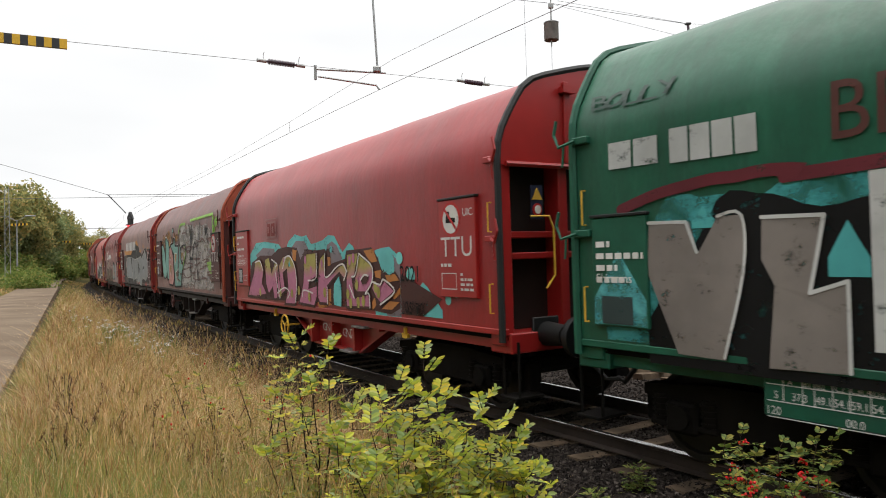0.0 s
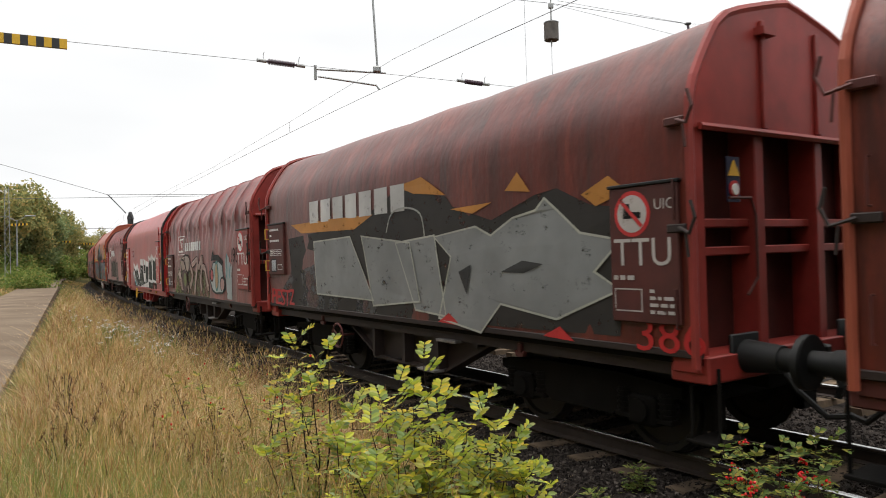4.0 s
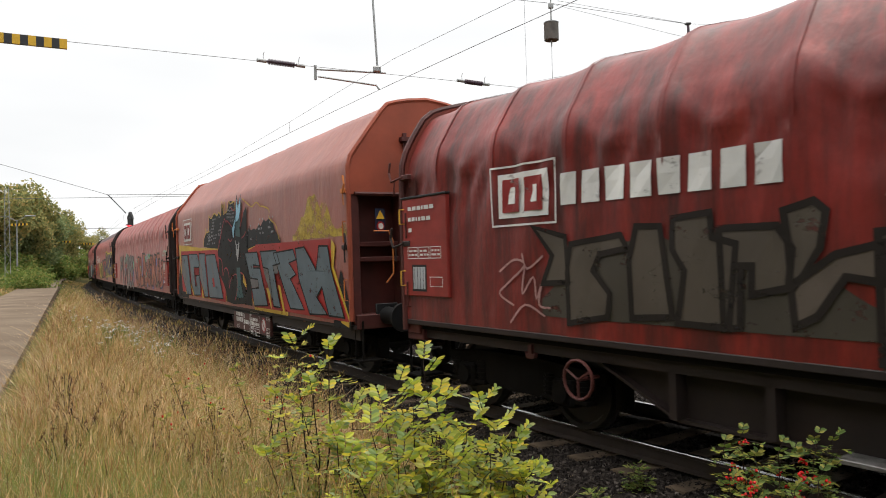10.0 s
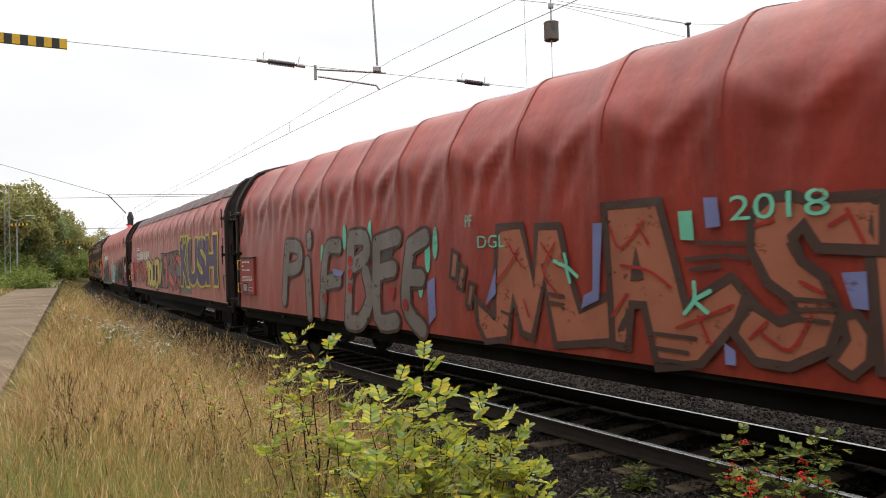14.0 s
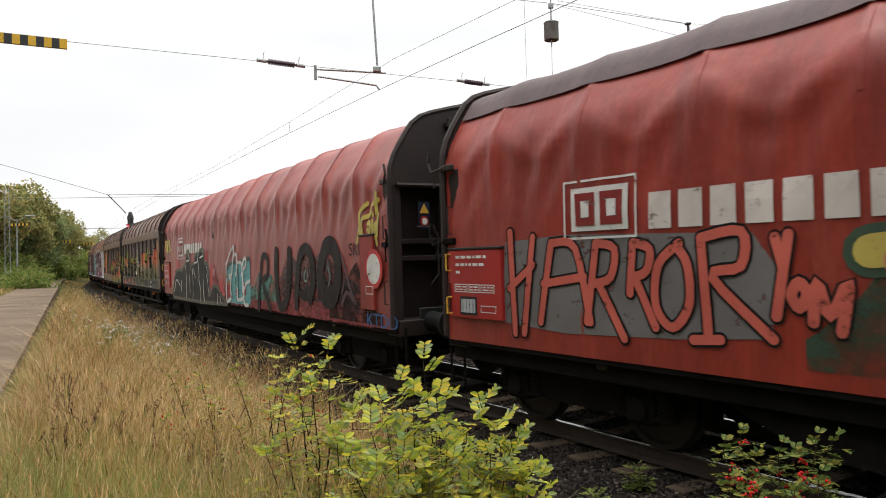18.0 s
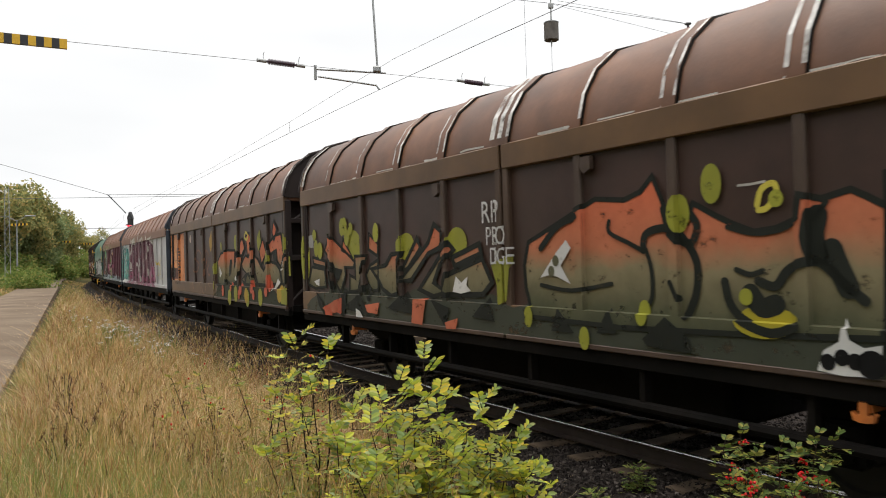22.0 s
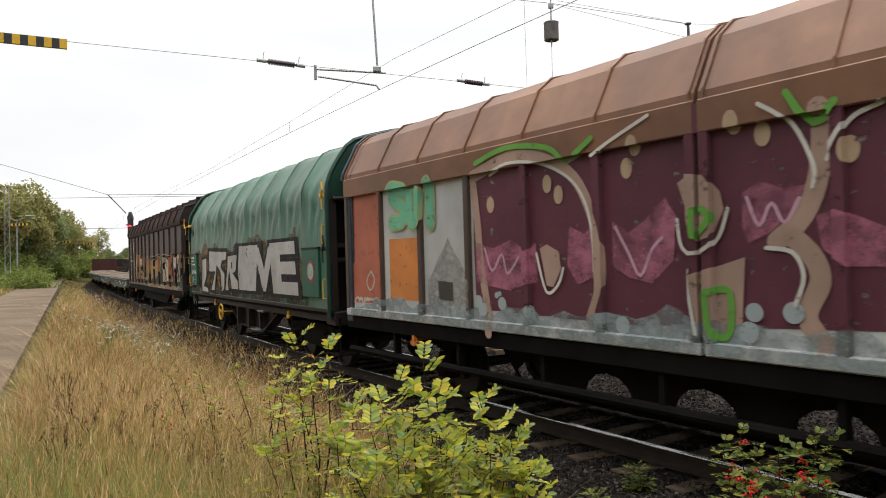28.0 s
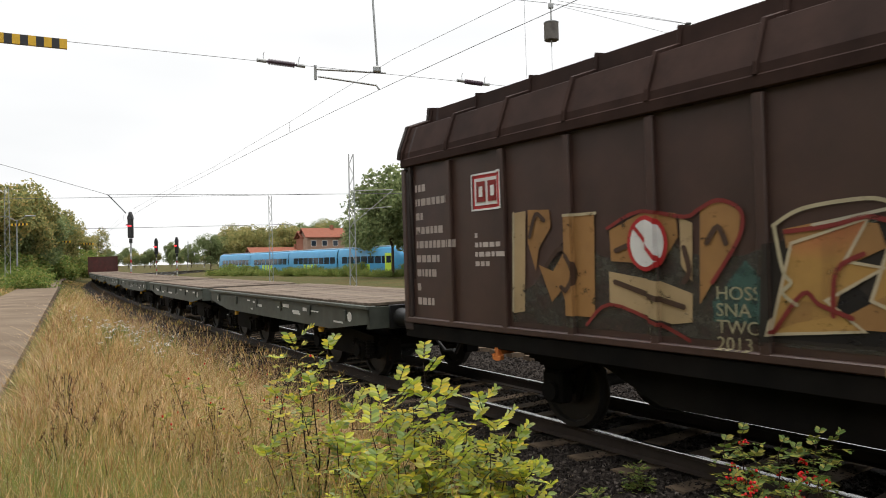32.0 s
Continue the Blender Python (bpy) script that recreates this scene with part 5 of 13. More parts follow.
def emblem(w, a, b, col, inner=(0.2, 0.016, 0.014)):
    """Framed sign drawn as plain shapes: pale field with two red blocks."""
    dx, dz = (a[0] - b[0]), (b[1] - a[1])
    frame_rect(w, (a[0] + dx * 0.04, a[1] - dz * 0.05), (b[0] - dx * 0.04, b[1] + dz * 0.05), 0.022, col, 0.018, "emblem")
    rect(w, (a[0] - dx * 0.08, a[1] + dz * 0.1), (b[0] + dx * 0.08, b[1] - dz * 0.1), col, 0.018, "emblem")
    for f0, f1 in ((0.16, 0.46), (0.54, 0.84)):
        rect(w, (a[0] - dx * f0, a[1] + dz * 0.2), (a[0] - dx * f1, b[1] - dz * 0.2), inner, 0.026, "emblem")
        rect(w, (a[0] - dx * (f0 + 0.1), a[1] + dz * 0.35), (a[0] - dx * (f1 - 0.08), b[1] - dz * 0.35), col, 0.034, "emblem")


def blocks(w, a, b, n, col, gap=0.22, lift=0.013):
    """Company name as plain upright blocks."""
    cw_ = (a[0] - b[0]) / n
    for i in range(n):
        x_ = a[0] - i * cw_
        rect(w, (x_, a[1]), (x_ - cw_ * (1 - gap), b[1]), col, lift, "name_block")


def bars(w, a, b, rows, col, seed=1, fill=0.55, lift=0.012):
    """Small lettering that cannot be read: rows of bars."""
    rg = random.Random(seed)
    ht = (b[1] - a[1]) / rows
    for r in range(rows):
        z0 = b[1] - (r + 1) * ht + ht * (1 - fill) * 0.5
        x_ = a[0]
        while x_ > b[0] + 0.02:
            ln = min(x_ - b[0], rg.uniform(0.035, 0.11))
            rect(w, (x_, z0), (x_ - ln, z0 + ht * fill), col, lift, "small_lettering")
            x_ -= ln + 0.025
            if rg.random() < 0.15:
                break


def plate(w, a, b, mat, name="hatch_plate", thick=0.035, grab=True):
    """A flat plate standing off the side; returns it as a side to letter on."""
    root, surf, _ = w
    x0, x1 = min(a[0], b[0]) + surf.dx, max(a[0], b[0]) + surf.dx
    z0, z1 = min(a[1], b[1]), max(a[1], b[1])
    y = max(surf.y_at(x_, z_) for x_ in (x0, x1) for z_ in (z0, z1)) + 0.01
    p_ = part(name, Geo().box(x0, x1, y - 0.03, y + thick, z0, z1, 0.01), MAT[mat], root)
    part("plate_edge", Geo().box(x0 - 0.015, x1 + 0.015, y - 0.03, y + thick + 0.012, z1, z1 + 0.03, 0.006), MAT["rubber"], p_)
    return (root, Wall(y + thick, surf.dx), 0)


def ttu_plate(w, a, b, mat, dim=False):
    q = plate(w, a, b, mat)
    wd, ht = a[0] - b[0], b[1] - a[1]
    c_ = WHITE if not dim else DUST
    cx, cz, r = a[0] - wd * 0.36, a[1] + ht * 0.8, wd * 0.27
    disc(q, (cx, cz), r, (0.45, 0.03, 0.03), 0.004, None, "prohibition_sign", 24)
    disc(q, (cx, cz), r * 0.82, c_, 0.007, None, "prohibition_sign", 24)
    poly(q, [(cx + r * 0.5, cz - r * 0.2), (cx - r * 0.5, cz - r * 0.2), (cx - r * 0.5, cz + r * 0.05), (cx + r * 0.1, cz + r * 0.1), (cx + r * 0.1, cz + r * 0.45), (cx + r * 0.4, cz + r * 0.45)], BLACKP, 0.01, "pictogram")
    poly(q, [(cx + r * 0.62, cz + r * 0.5), (cx + r * 0.5, cz + r * 0.62), (cx - r * 0.62, cz - r * 0.5), (cx - r * 0.5, cz - r * 0.62)], (0.45, 0.03, 0.03), 0.013, "prohibition_sign")
    text(q, "UIC", a[0] - wd * 0.68, a[1] + ht * 0.82, ht * 0.075, c_, 0.005)
    text(q, "TTU", a[0] - wd * 0.06, a[1] + ht * 0.42, ht * 0.2, c_, 0.005, 0.62 * wd * 0.8 / (ht * 0.2 / 0.69 * 1.75))
    bars(q, (a[0] - wd * 0.06, a[1] + ht * 0.3), (b[0] + wd * 0.08, a[1] + ht * 0.36), 1, c_, 3)
    frame_rect(q, (a[0] - wd * 0.06, a[1] + ht * 0.08), (a[0] - wd * 0.48, a[1] + ht * 0.25), 0.012, c_, 0.005)
    bars(q, (a[0] - wd * 0.6, a[1] + ht * 0.06), (b[0] + wd * 0.06, a[1] + ht * 0.26), 4, c_, 4, 0.5)


def number_plate_panel(w, a, b, mat, type_text=None):
    """Hatch at the trailing end with running number bars, tables and a paper pocket."""
    q = plate(w, a, b, mat)
    wd, ht = a[0] - b[0], b[1] - a[1]
    bars(q, (a[0] - wd * 0.16, a[1] + ht * 0.62), (b[0] + wd * 0.25, a[1] + ht * 0.95), 3, WHITE, 5, 0.36)
    frame_rect(q, (a[0] - wd * 0.62, a[1] + ht * 0.1), (a[0] - wd * 0.9, a[1] + ht * 0.2), 0.01, WHITE, 0.005)
    if type_text:
        text(q, type_text, a[0] - wd * 0.16, a[1] + ht * 0.53, ht * 0.06, WHITE, 0.005, 0.5)
    for k in range(3):
        frame_rect(q, (a[0] - wd * (0.12 + 0.26 * k), a[1] + ht * 0.38), (a[0] - wd * (0.36 + 0.26 * k), a[1] + ht * 0.5), 0.01, WHITE, 0.005)
        bars(q, (a[0] - wd * (0.15 + 0.26 * k), a[1] + ht * 0.40), (a[0] - wd * (0.34 + 0.26 * k), a[1] + ht * 0.48), 2, WHITE, 6 + k, 0.5, 0.005)
    px0, px1, pz0, pz1 = a[0] - wd * 0.22, a[0] - wd * 0.55, a[1] + ht * 0.05, a[1] + ht * 0.32
    rect(q, (px0, pz0), (px1, pz1), (0.03, 0.03, 0.032), 0.006, "paper_pocket")
    rect(q, (px0 - 0.03, pz0 + 0.03), (px1 + 0.03, pz1 - 0.03), (0.38, 0.40, 0.42), 0.01, "paper_sheet")
    for k in range(1, 5):
        x_ = px0 + (px1 - px0) * k / 5
        rect(q, (x_ + 0.005, pz0), (x_ - 0.005, pz1), (0.03, 0.03, 0.032), 0.014, "pocket_wire")
    for z_ in (0.18, 0.82):
        zz = a[1] + ht * z_
        xh = a[0] - 0.04 + q[1].dx
        handrail(w[0], [(xh, q[1].y, zz + 0.1), (xh, q[1].y + 0.07, zz + 0.1), (xh, q[1].y + 0.07, zz - 0.1), (xh, q[1].y, zz - 0.1)], 0.012, "yellow", "grab_handle")



w = W[0]
cloud(w, (4.86, 1.17), (-5.2, 2.62), (0.05, 0.30, 0.30), 0.006, 0.12, 2)
GREYP = (0.19, 0.165, 0.15)
cloud(w, (4.36, 1.00), (-5.2, 2.55), BLACKP, 0.010, 0.1, 12, 1.6, "graffiti_shadow", 0, False)
for pts_, hi_ in (([(4.31, 2.26), (3.89, 2.25), (3.81, 1.98), (3.62, 2.28), (3.39, 2.28), (3.39, 1.82), (3.58, 1.10), (4.04, 1.11), (4.14, 1.36), (4.34, 1.82)], [(4.31, 2.26), (3.92, 2.25), (3.82, 1.99)]), ([(3.24, 2.26), (2.75, 2.24), (2.88, 1.66), (2.61, 1.77), (2.61, 1.10), (3.21, 1.08), (3.15, 1.72), (3.25, 1.92)], [(3.24, 2.25), (2.76, 2.24), (2.88, 1.67), (2.61, 1.76), (2.61, 1.11)])):
    poly(w, pts_, GREYP, 0.024, "graffiti_letter")
    for a_, b_ in zip(hi_[:-1], hi_[1:]):
        outline(w, [a_, b_], 0.03, (0.5, 0.5, 0.49), 0.029)
stroke(w, [(3.62, 2.28), (3.41, 2.28), (3.40, 1.83), (3.59, 1.12)], 0.025, (0.5, 0.5, 0.49), 0.029)
word(w, "E", ((2.44, 1.17)[0], 1.3), (-4.9, 2.5), GREYP, (0.5, 0.5, 0.49), 0.016, 0.12, 0.02, 0, 0.0, 1.0)
cloud(w, (3.87, 2.19), (3.65, 2.46), (0.07, 0.36, 0.36), 0.014, 0.1, 3, 1.6, "graffiti_drip", 0, False)
cloud(w, (2.75, 1.79), (2.46, 2.36), (0.07, 0.36, 0.36), 0.014, 0.1, 4, 1.6, "graffiti_drip", 0, False)
stroke(w, [(4.63, 2.40), (4.24, 2.51), (3.91, 2.56), (3.66, 2.59), (3.45, 2.59), (3.21, 2.61), (2.90, 2.59), (2.58, 2.57), (-3.5, 2.95)], 0.1, (0.11, 0.012, 0.02), 0.02)
blocks(w, (4.76, 2.79), (4.17, 3.04), 2, (0.42, 0.43, 0.42), 0.1)
blocks(w, (4.07, 2.77), (3.24, 3.07), 4, (0.42, 0.43, 0.42), 0.1)
text(w, "BF", (2.73, 2.77)[0], (2.73, 2.77)[1], 0.42, (0.07, 0.02, 0.015), 0.016, 0.55)
word(w, "BoLLy", (5.02, 3.39), (4.01, 3.54), (0.03, 0.055, 0.045), None, 0.014, 0.0, 0, 0.1, 0.1)
q = plate(w, (4.98, 1.30), (4.33, 2.34), "green_paint")
cloud(q, ((4.96, 1.32)[0], (4.96, 1.32)[1]), (4.34, 2.32), (0.10, 0.40, 0.42), 0.004, 0.05, 5)
bars(q, (4.92, 1.69), (4.36, 2.14), 4, WHITE, 2, 0.5, 0.01)
text(q, "Shimmns", (4.92, 1.72)[0], (4.92, 1.72)[1], 0.085, WHITE, 0.012, 0.6)
rect(q, (4.86, 1.33), (4.49, 1.59), (0.03, 0.05, 0.05), 0.012, "paper_pocket")
board_top = (3.29, 1.01)[1]
board = plate((w[0], Wall(1.4), 0), (3.30, 0.70), (-4.9, (3.29, 1.03)[1]), "green_paint", "load_table_board")
for z_ in (-0.06, -0.19, -0.315):
    rect(board, ((3.27, 0.86)[0], board_top + z_), (-4.8, board_top + z_ + 0.008), WHITE, 0.006, "table_line")
for x_ in ((3.14, 0.92)[0], (2.99, 0.94)[0], (2.90, 0.95)[0], (2.77, 0.97)[0], (2.65, 0.99)[0], (2.51, 1.01)[0], (2.40, 1.02)[0]):
    rect(board, (x_, board_top - 0.19), (x_ - 0.008, board_top - 0.0), WHITE, 0.008, "table_line")
for t_, x_ in (("A", (3.10, 0.93)[0]), ("B1", (2.98, 0.94)[0]), ("B2", (2.88, 0.96)[0]), ("C2", (2.75, 0.98)[0]), ("C3C4", (2.64, 0.99)[0]), ("D2", (2.49, 1.01)[0])):
    text(board, t_, x_, board_top - 0.05, 0.045, WHITE, 0.009, 0.55)
for t_, x_ in (("S", (3.21, 0.91)[0]), ("37.3", (3.07, 0.93)[0]), ("49.1", (2.89, 0.95)[0]), ("54.1", (2.76, 0.97)[0]), ("59.1", (2.64, 0.99)[0]), ("54.1", (2.50, 1.01)[0])):
    text(board, t_, x_, board_top - 0.165, 0.06, WHITE, 0.009, 0.5)
text(board, "120", (3.28, 0.86)[0], board_top - 0.29, 0.065, WHITE, 0.009, 0.55)
text(board, "00.0", (2.68, 0.94)[0], board_top - 0.295, 0.06, WHITE, 0.009, 0.55)

w = W[1]
SORBET = ((1.1, 0.44, 0.15, 0.25), (1.72, 0.44, 0.15, 0.25), (1.92, 0.36, 0.31, 0.08), (2.4, 0.34, 0.32, 0.07))
poly(w, [(4.11, 2.15), (3.62, 2.41), (3.01, 2.42), (2.20, 2.35), (1.84, 2.17), (1.60, 2.39), (1.27, 2.51), (0.91, 2.45), (0.67, 2.47), (0.45, 2.30), (0.24, 2.31), (-0.09, 2.35), (-0.34, 2.43), (-0.59, 2.41), (-0.81, 2.23), (-0.93, 2.12), (-1.19, 2.27), (-1.34, 2.21), (-1.47, 2.02), (-1.44, 1.44), (4.02, 1.31)], (0.12, 0.47, 0.47), 0.006)
poly(w, [(0.08, 2.06), (-0.32, 2.27), (-0.50, 2.32), (-0.69, 2.25), (-0.92, 2.03), (-0.73, 1.88), (-0.23, 1.88)], (0.2, 0.165, 0.185), 0.009)
poly(w, [(1.50, 2.23), (1.22, 2.38), (0.77, 2.36), (0.55, 2.19), (0.79, 2.01), (1.40, 2.02)], (0.2, 0.165, 0.185), 0.009)
poly(w, [(3.64, 2.14), (3.17, 2.29), (2.46, 2.26), (2.34, 2.04), (3.49, 1.98)], (0.2, 0.165, 0.185), 0.009)
poly(w, [(-2.12, 2.13), (-2.35, 2.16), (-2.59, 2.17), (-2.91, 2.02), (-2.89, 1.14), (-2.09, 1.13)], (0.12, 0.47, 0.47), 0.006)
poly(w, [(-2.19, 2.02), (-2.43, 2.08), (-2.67, 2.07), (-2.91, 1.93), (-2.89, 1.16), (-2.48, 1.15), (-2.32, 1.49)], (0.2, 0.165, 0.185), 0.009)
cloud(w, (-2.91, 1.2), (-4.0, 2.0), (0.12, 0.47, 0.47), 0.006, 0.4, 7, haze=False)
cloud(w, (-2.91, 1.2), (-3.5, 1.8), (0.2, 0.165, 0.185), 0.009, 0.3, 8, haze=False)
disc(w, (-2.59, 1.93), 0.16, (0.12, 0.47, 0.47), 0.012, 0.17)
disc(w, (-2.4, 1.96), 0.16, (0.12, 0.47, 0.47), 0.012, 0.17)
disc(w, (-2.7, 1.85), 0.05, (0.12, 0.47, 0.47), 0.012, 0.06)
disc(w, (-0.24, 2.23), 0.05, (0.12, 0.47, 0.47), 0.012, 0.06)
disc(w, (-0.46, 2.18), 0.05, (0.12, 0.47, 0.47), 0.012, 0.06)
poly(w, [(4.35, 1.19), (3.98, 1.97), (3.33, 2.13), (2.61, 2.12), (2.21, 2.25), (1.72, 2.28), (1.18, 2.25), (0.98, 2.01), (0.93, 2.22), (0.16, 2.18), (-0.43, 2.20), (-0.45, 1.93), (-0.73, 1.97), (-1.02, 2.01), (-1.09, 2.15), (-1.63, 2.16), (-2.01, 2.18), (-2.25, 2.00), (-2.46, 1.79), (-2.77, 1.81), (-2.90, 1.70), (-2.89, 1.28), (-2.60, 1.18), (-1.95, 1.21), (-1.20, 1.20), (-0.49, 1.22), (1.12, 1.22), (2.79, 1.19)], (0.055, 0.014, 0.012), 0.012)
poly(w, [(-2.91, 1.78), (-4.01, 1.45), (-3.51, 1.2), (-2.91, 1.2)], (0.055, 0.014, 0.012), 0.012)
poly(w, [(-0.31, 2.05), (-0.44, 2.04), (-0.44, 1.91), (-0.32, 1.89)], (0.44, 0.17, 0.04), 0.016)
poly(w, [(1.39, 2.22), (1.18, 2.20), (1.24, 1.99), (1.38, 2.02)], (0.44, 0.17, 0.04), 0.016)
poly(w, [(0.13, 1.88), (-0.03, 1.91), (-0.00, 1.71), (0.11, 1.68)], (0.44, 0.17, 0.04), 0.016)
poly(w, [(-0.29, 1.49), (-0.43, 1.50), (-0.42, 1.28), (-0.29, 1.28)], (0.44, 0.17, 0.04), 0.016)
poly(w, [(0.20, 1.24), (-0.20, 1.31), (-0.46, 1.23), (0.12, 1.12)], (0.44, 0.17, 0.04), 0.016)
poly(w, [(-1.74, 2.13), (-2.08, 2.15), (-2.21, 1.96), (-1.98, 1.94)], (0.44, 0.17, 0.04), 0.016)
poly(w, [(-2.11, 1.81), (-2.34, 1.83), (-2.31, 1.70), (-2.13, 1.72)], (0.44, 0.17, 0.04), 0.016)
poly(w, [(-2.46, 1.75), (-2.77, 1.77), (-2.88, 1.68), (-2.54, 1.65)], (0.44, 0.17, 0.04), 0.016)
poly(w, [(-2.31, 1.24), (-2.57, 1.37), (-2.87, 1.37), (-2.64, 1.25)], (0.44, 0.17, 0.04), 0.016)
poly(w, [(-2.65, 1.45), (-2.90, 1.58), (-2.90, 1.49), (-2.72, 1.40)], (0.44, 0.17, 0.04), 0.016)
poly(w, [(-2.00, 1.34), (-2.10, 1.42), (-2.14, 1.29), (-2.00, 1.21)], (0.44, 0.17, 0.04), 0.016)
poly(w, [(3.67, 1.65), (3.48, 1.69), (3.48, 1.53), (3.65, 1.50)], (0.44, 0.17, 0.04), 0.016)
poly(w, [(2.82, 1.89), (2.68, 1.97), (2.65, 1.82), (2.79, 1.74)], (0.44, 0.17, 0.04), 0.016)
poly(w, [(1.63, 1.82), (1.49, 1.85), (1.46, 1.69), (1.58, 1.65)], (0.44, 0.17, 0.04), 0.016)
poly(w, [(0.02, 1.62), (-0.10, 1.63), (-0.07, 1.40), (0.03, 1.42)], (0.44, 0.17, 0.04), 0.016)
poly(w, [(-1.21, 1.26), (-1.65, 1.31), (-1.75, 1.24), (-1.38, 1.22)], (0.44, 0.17, 0.04), 0.016)
shape(w, [(4.31, 1.23), (3.83, 1.73), (3.68, 2.00), (3.33, 2.03), (3.09, 1.82), (3.24, 1.54), (2.96, 1.30), (3.69, 1.22)], SORBET, (0.055, 0.014, 0.012), 0.05, 0.02)
shape(w, [(3.03, 2.05), (2.74, 2.10), (2.62, 1.78), (2.37, 2.00), (2.18, 1.95), (2.04, 1.24), (2.49, 1.21), (2.57, 1.45), (2.83, 1.30), (2.99, 1.51)], SORBET, (0.055, 0.014, 0.012), 0.05, 0.02)
shape(w, [(2.30, 1.22), (2.19, 1.89), (1.91, 2.10), (1.50, 2.14), (1.23, 1.89), (1.14, 1.56), (1.28, 1.15), (1.86, 1.14), (1.65, 1.48), (1.71, 1.82), (1.92, 1.75), (1.79, 1.40)], SORBET, (0.055, 0.014, 0.012), 0.05, 0.02)
shape(w, [(1.09, 1.19), (0.86, 1.57), (0.79, 2.01), (0.64, 2.14), (0.18, 2.15), (0.18, 1.69), (0.53, 1.61), (0.56, 1.50), (0.17, 1.56), (0.18, 1.34), (0.33, 1.16)], SORBET, (0.055, 0.014, 0.012), 0.05, 0.02)
shape(w, [(0.17, 1.34), (0.09, 1.88), (0.00, 2.05), (-0.22, 2.14), (-0.20, 1.71), (-0.52, 1.78), (-0.79, 1.90), (-1.02, 1.94), (-1.12, 1.78), (-1.04, 1.64), (-0.82, 1.77), (-0.51, 1.65), (-0.30, 1.54), (-0.29, 1.23), (0.08, 1.23)], SORBET, (0.055, 0.014, 0.012), 0.05, 0.02)
shape(w, [(-1.05, 1.31), (-1.12, 2.10), (-1.56, 2.12), (-1.44, 1.75), (-1.31, 1.70), (-1.40, 1.39), (-1.91, 1.47), (-1.96, 1.24), (-1.08, 1.21)], SORBET, (0.055, 0.014, 0.012), 0.05, 0.02)
shape(w, [(-1.59, 2.09), (-1.78, 2.01), (-2.02, 1.92), (-2.09, 1.76), (-2.01, 1.60), (-1.81, 1.47), (-1.46, 1.46), (-1.37, 1.63), (-1.46, 1.88)], SORBET, (0.055, 0.014, 0.012), 0.05, 0.02)
shape(w, [(-2.05, 1.65), (-2.33, 1.62), (-2.44, 1.69), (-2.77, 1.52), (-2.30, 1.31), (-2.14, 1.40), (-2.00, 1.54)], SORBET, (0.055, 0.014, 0.012), 0.05, 0.02)
poly(w, [(-1.62, 1.68), (-1.77, 1.74), (-1.93, 1.72), (-1.84, 1.62), (-1.71, 1.60)], (0.055, 0.014, 0.012), 0.03)
poly(w, [(-0.54, 1.39), (-0.58, 1.58), (-0.79, 1.72), (-0.88, 1.52), (-0.86, 1.21), (-0.56, 1.23)], (0.12, 0.47, 0.47), 0.022)
poly(w, [(1.63, 1.89), (1.55, 2.02), (1.49, 1.89)], (0.12, 0.47, 0.47), 0.022)
stroke(w, [(1.79, 2.06), (1.50, 2.09), (1.25, 1.89), (1.16, 1.59), (1.23, 1.20)], 0.03, (0.62, 0.6, 0.58), 0.034)
stroke(w, [(1.92, 1.85), (1.73, 2.06)], 0.03, (0.62, 0.6, 0.58), 0.034)
stroke(w, [(2.25, 1.35), (1.82, 1.47), (1.54, 1.38), (1.66, 1.27)], 0.03, (0.62, 0.6, 0.58), 0.034)
stroke(w, [(0.14, 2.12), (0.18, 1.69), (0.57, 1.63)], 0.03, (0.62, 0.6, 0.58), 0.034)
stroke(w, [(0.87, 1.32), (0.82, 1.44), (0.54, 1.43), (0.36, 1.40)], 0.03, (0.62, 0.6, 0.58), 0.034)
stroke(w, [(-0.24, 2.10), (-0.20, 1.74), (-0.37, 1.72), (-0.73, 1.88), (-0.99, 1.92), (-1.11, 1.80), (-1.01, 1.66)], 0.03, (0.62, 0.6, 0.58), 0.034)
stroke(w, [(-0.99, 1.93), (-1.14, 1.80)], 0.03, (0.62, 0.6, 0.58), 0.034)
stroke(w, [(-1.59, 2.06), (-1.46, 1.76), (-1.31, 1.72)], 0.03, (0.62, 0.6, 0.58), 0.034)
stroke(w, [(-1.60, 2.09), (-2.02, 1.91), (-2.08, 1.74), (-1.99, 1.59), (-1.81, 1.47)], 0.03, (0.62, 0.6, 0.58), 0.034)
stroke(w, [(-1.64, 1.67), (-1.77, 1.75), (-1.92, 1.74)], 0.03, (0.62, 0.6, 0.58), 0.034)
stroke(w, [(-1.22, 1.58), (-1.39, 1.38)], 0.03, (0.62, 0.6, 0.58), 0.034)
stroke(w, [(-2.06, 1.65), (-2.33, 1.61), (-2.44, 1.69), (-2.76, 1.52), (-2.30, 1.31)], 0.03, (0.62, 0.6, 0.58), 0.034)
stroke(w, [(-1.81, 1.46), (-1.94, 1.45), (-1.95, 1.25)], 0.03, (0.62, 0.6, 0.58), 0.034)
stroke(w, [(2.58, 2.04), (2.22, 1.93), (2.36, 1.82), (2.11, 1.25)], 0.03, (0.62, 0.6, 0.58), 0.034)
stroke(w, [(-0.30, 1.52), (-0.29, 1.24)], 0.03, (0.62, 0.6, 0.58), 0.034)
stroke(w, [(3.65, 1.98), (3.30, 2.01), (3.12, 1.82)], 0.03, (0.62, 0.6, 0.58), 0.034)
disc(w, (2.07, 1.36), 0.06, (0.34, 0.3, 0.07), 0.03, 0.09)
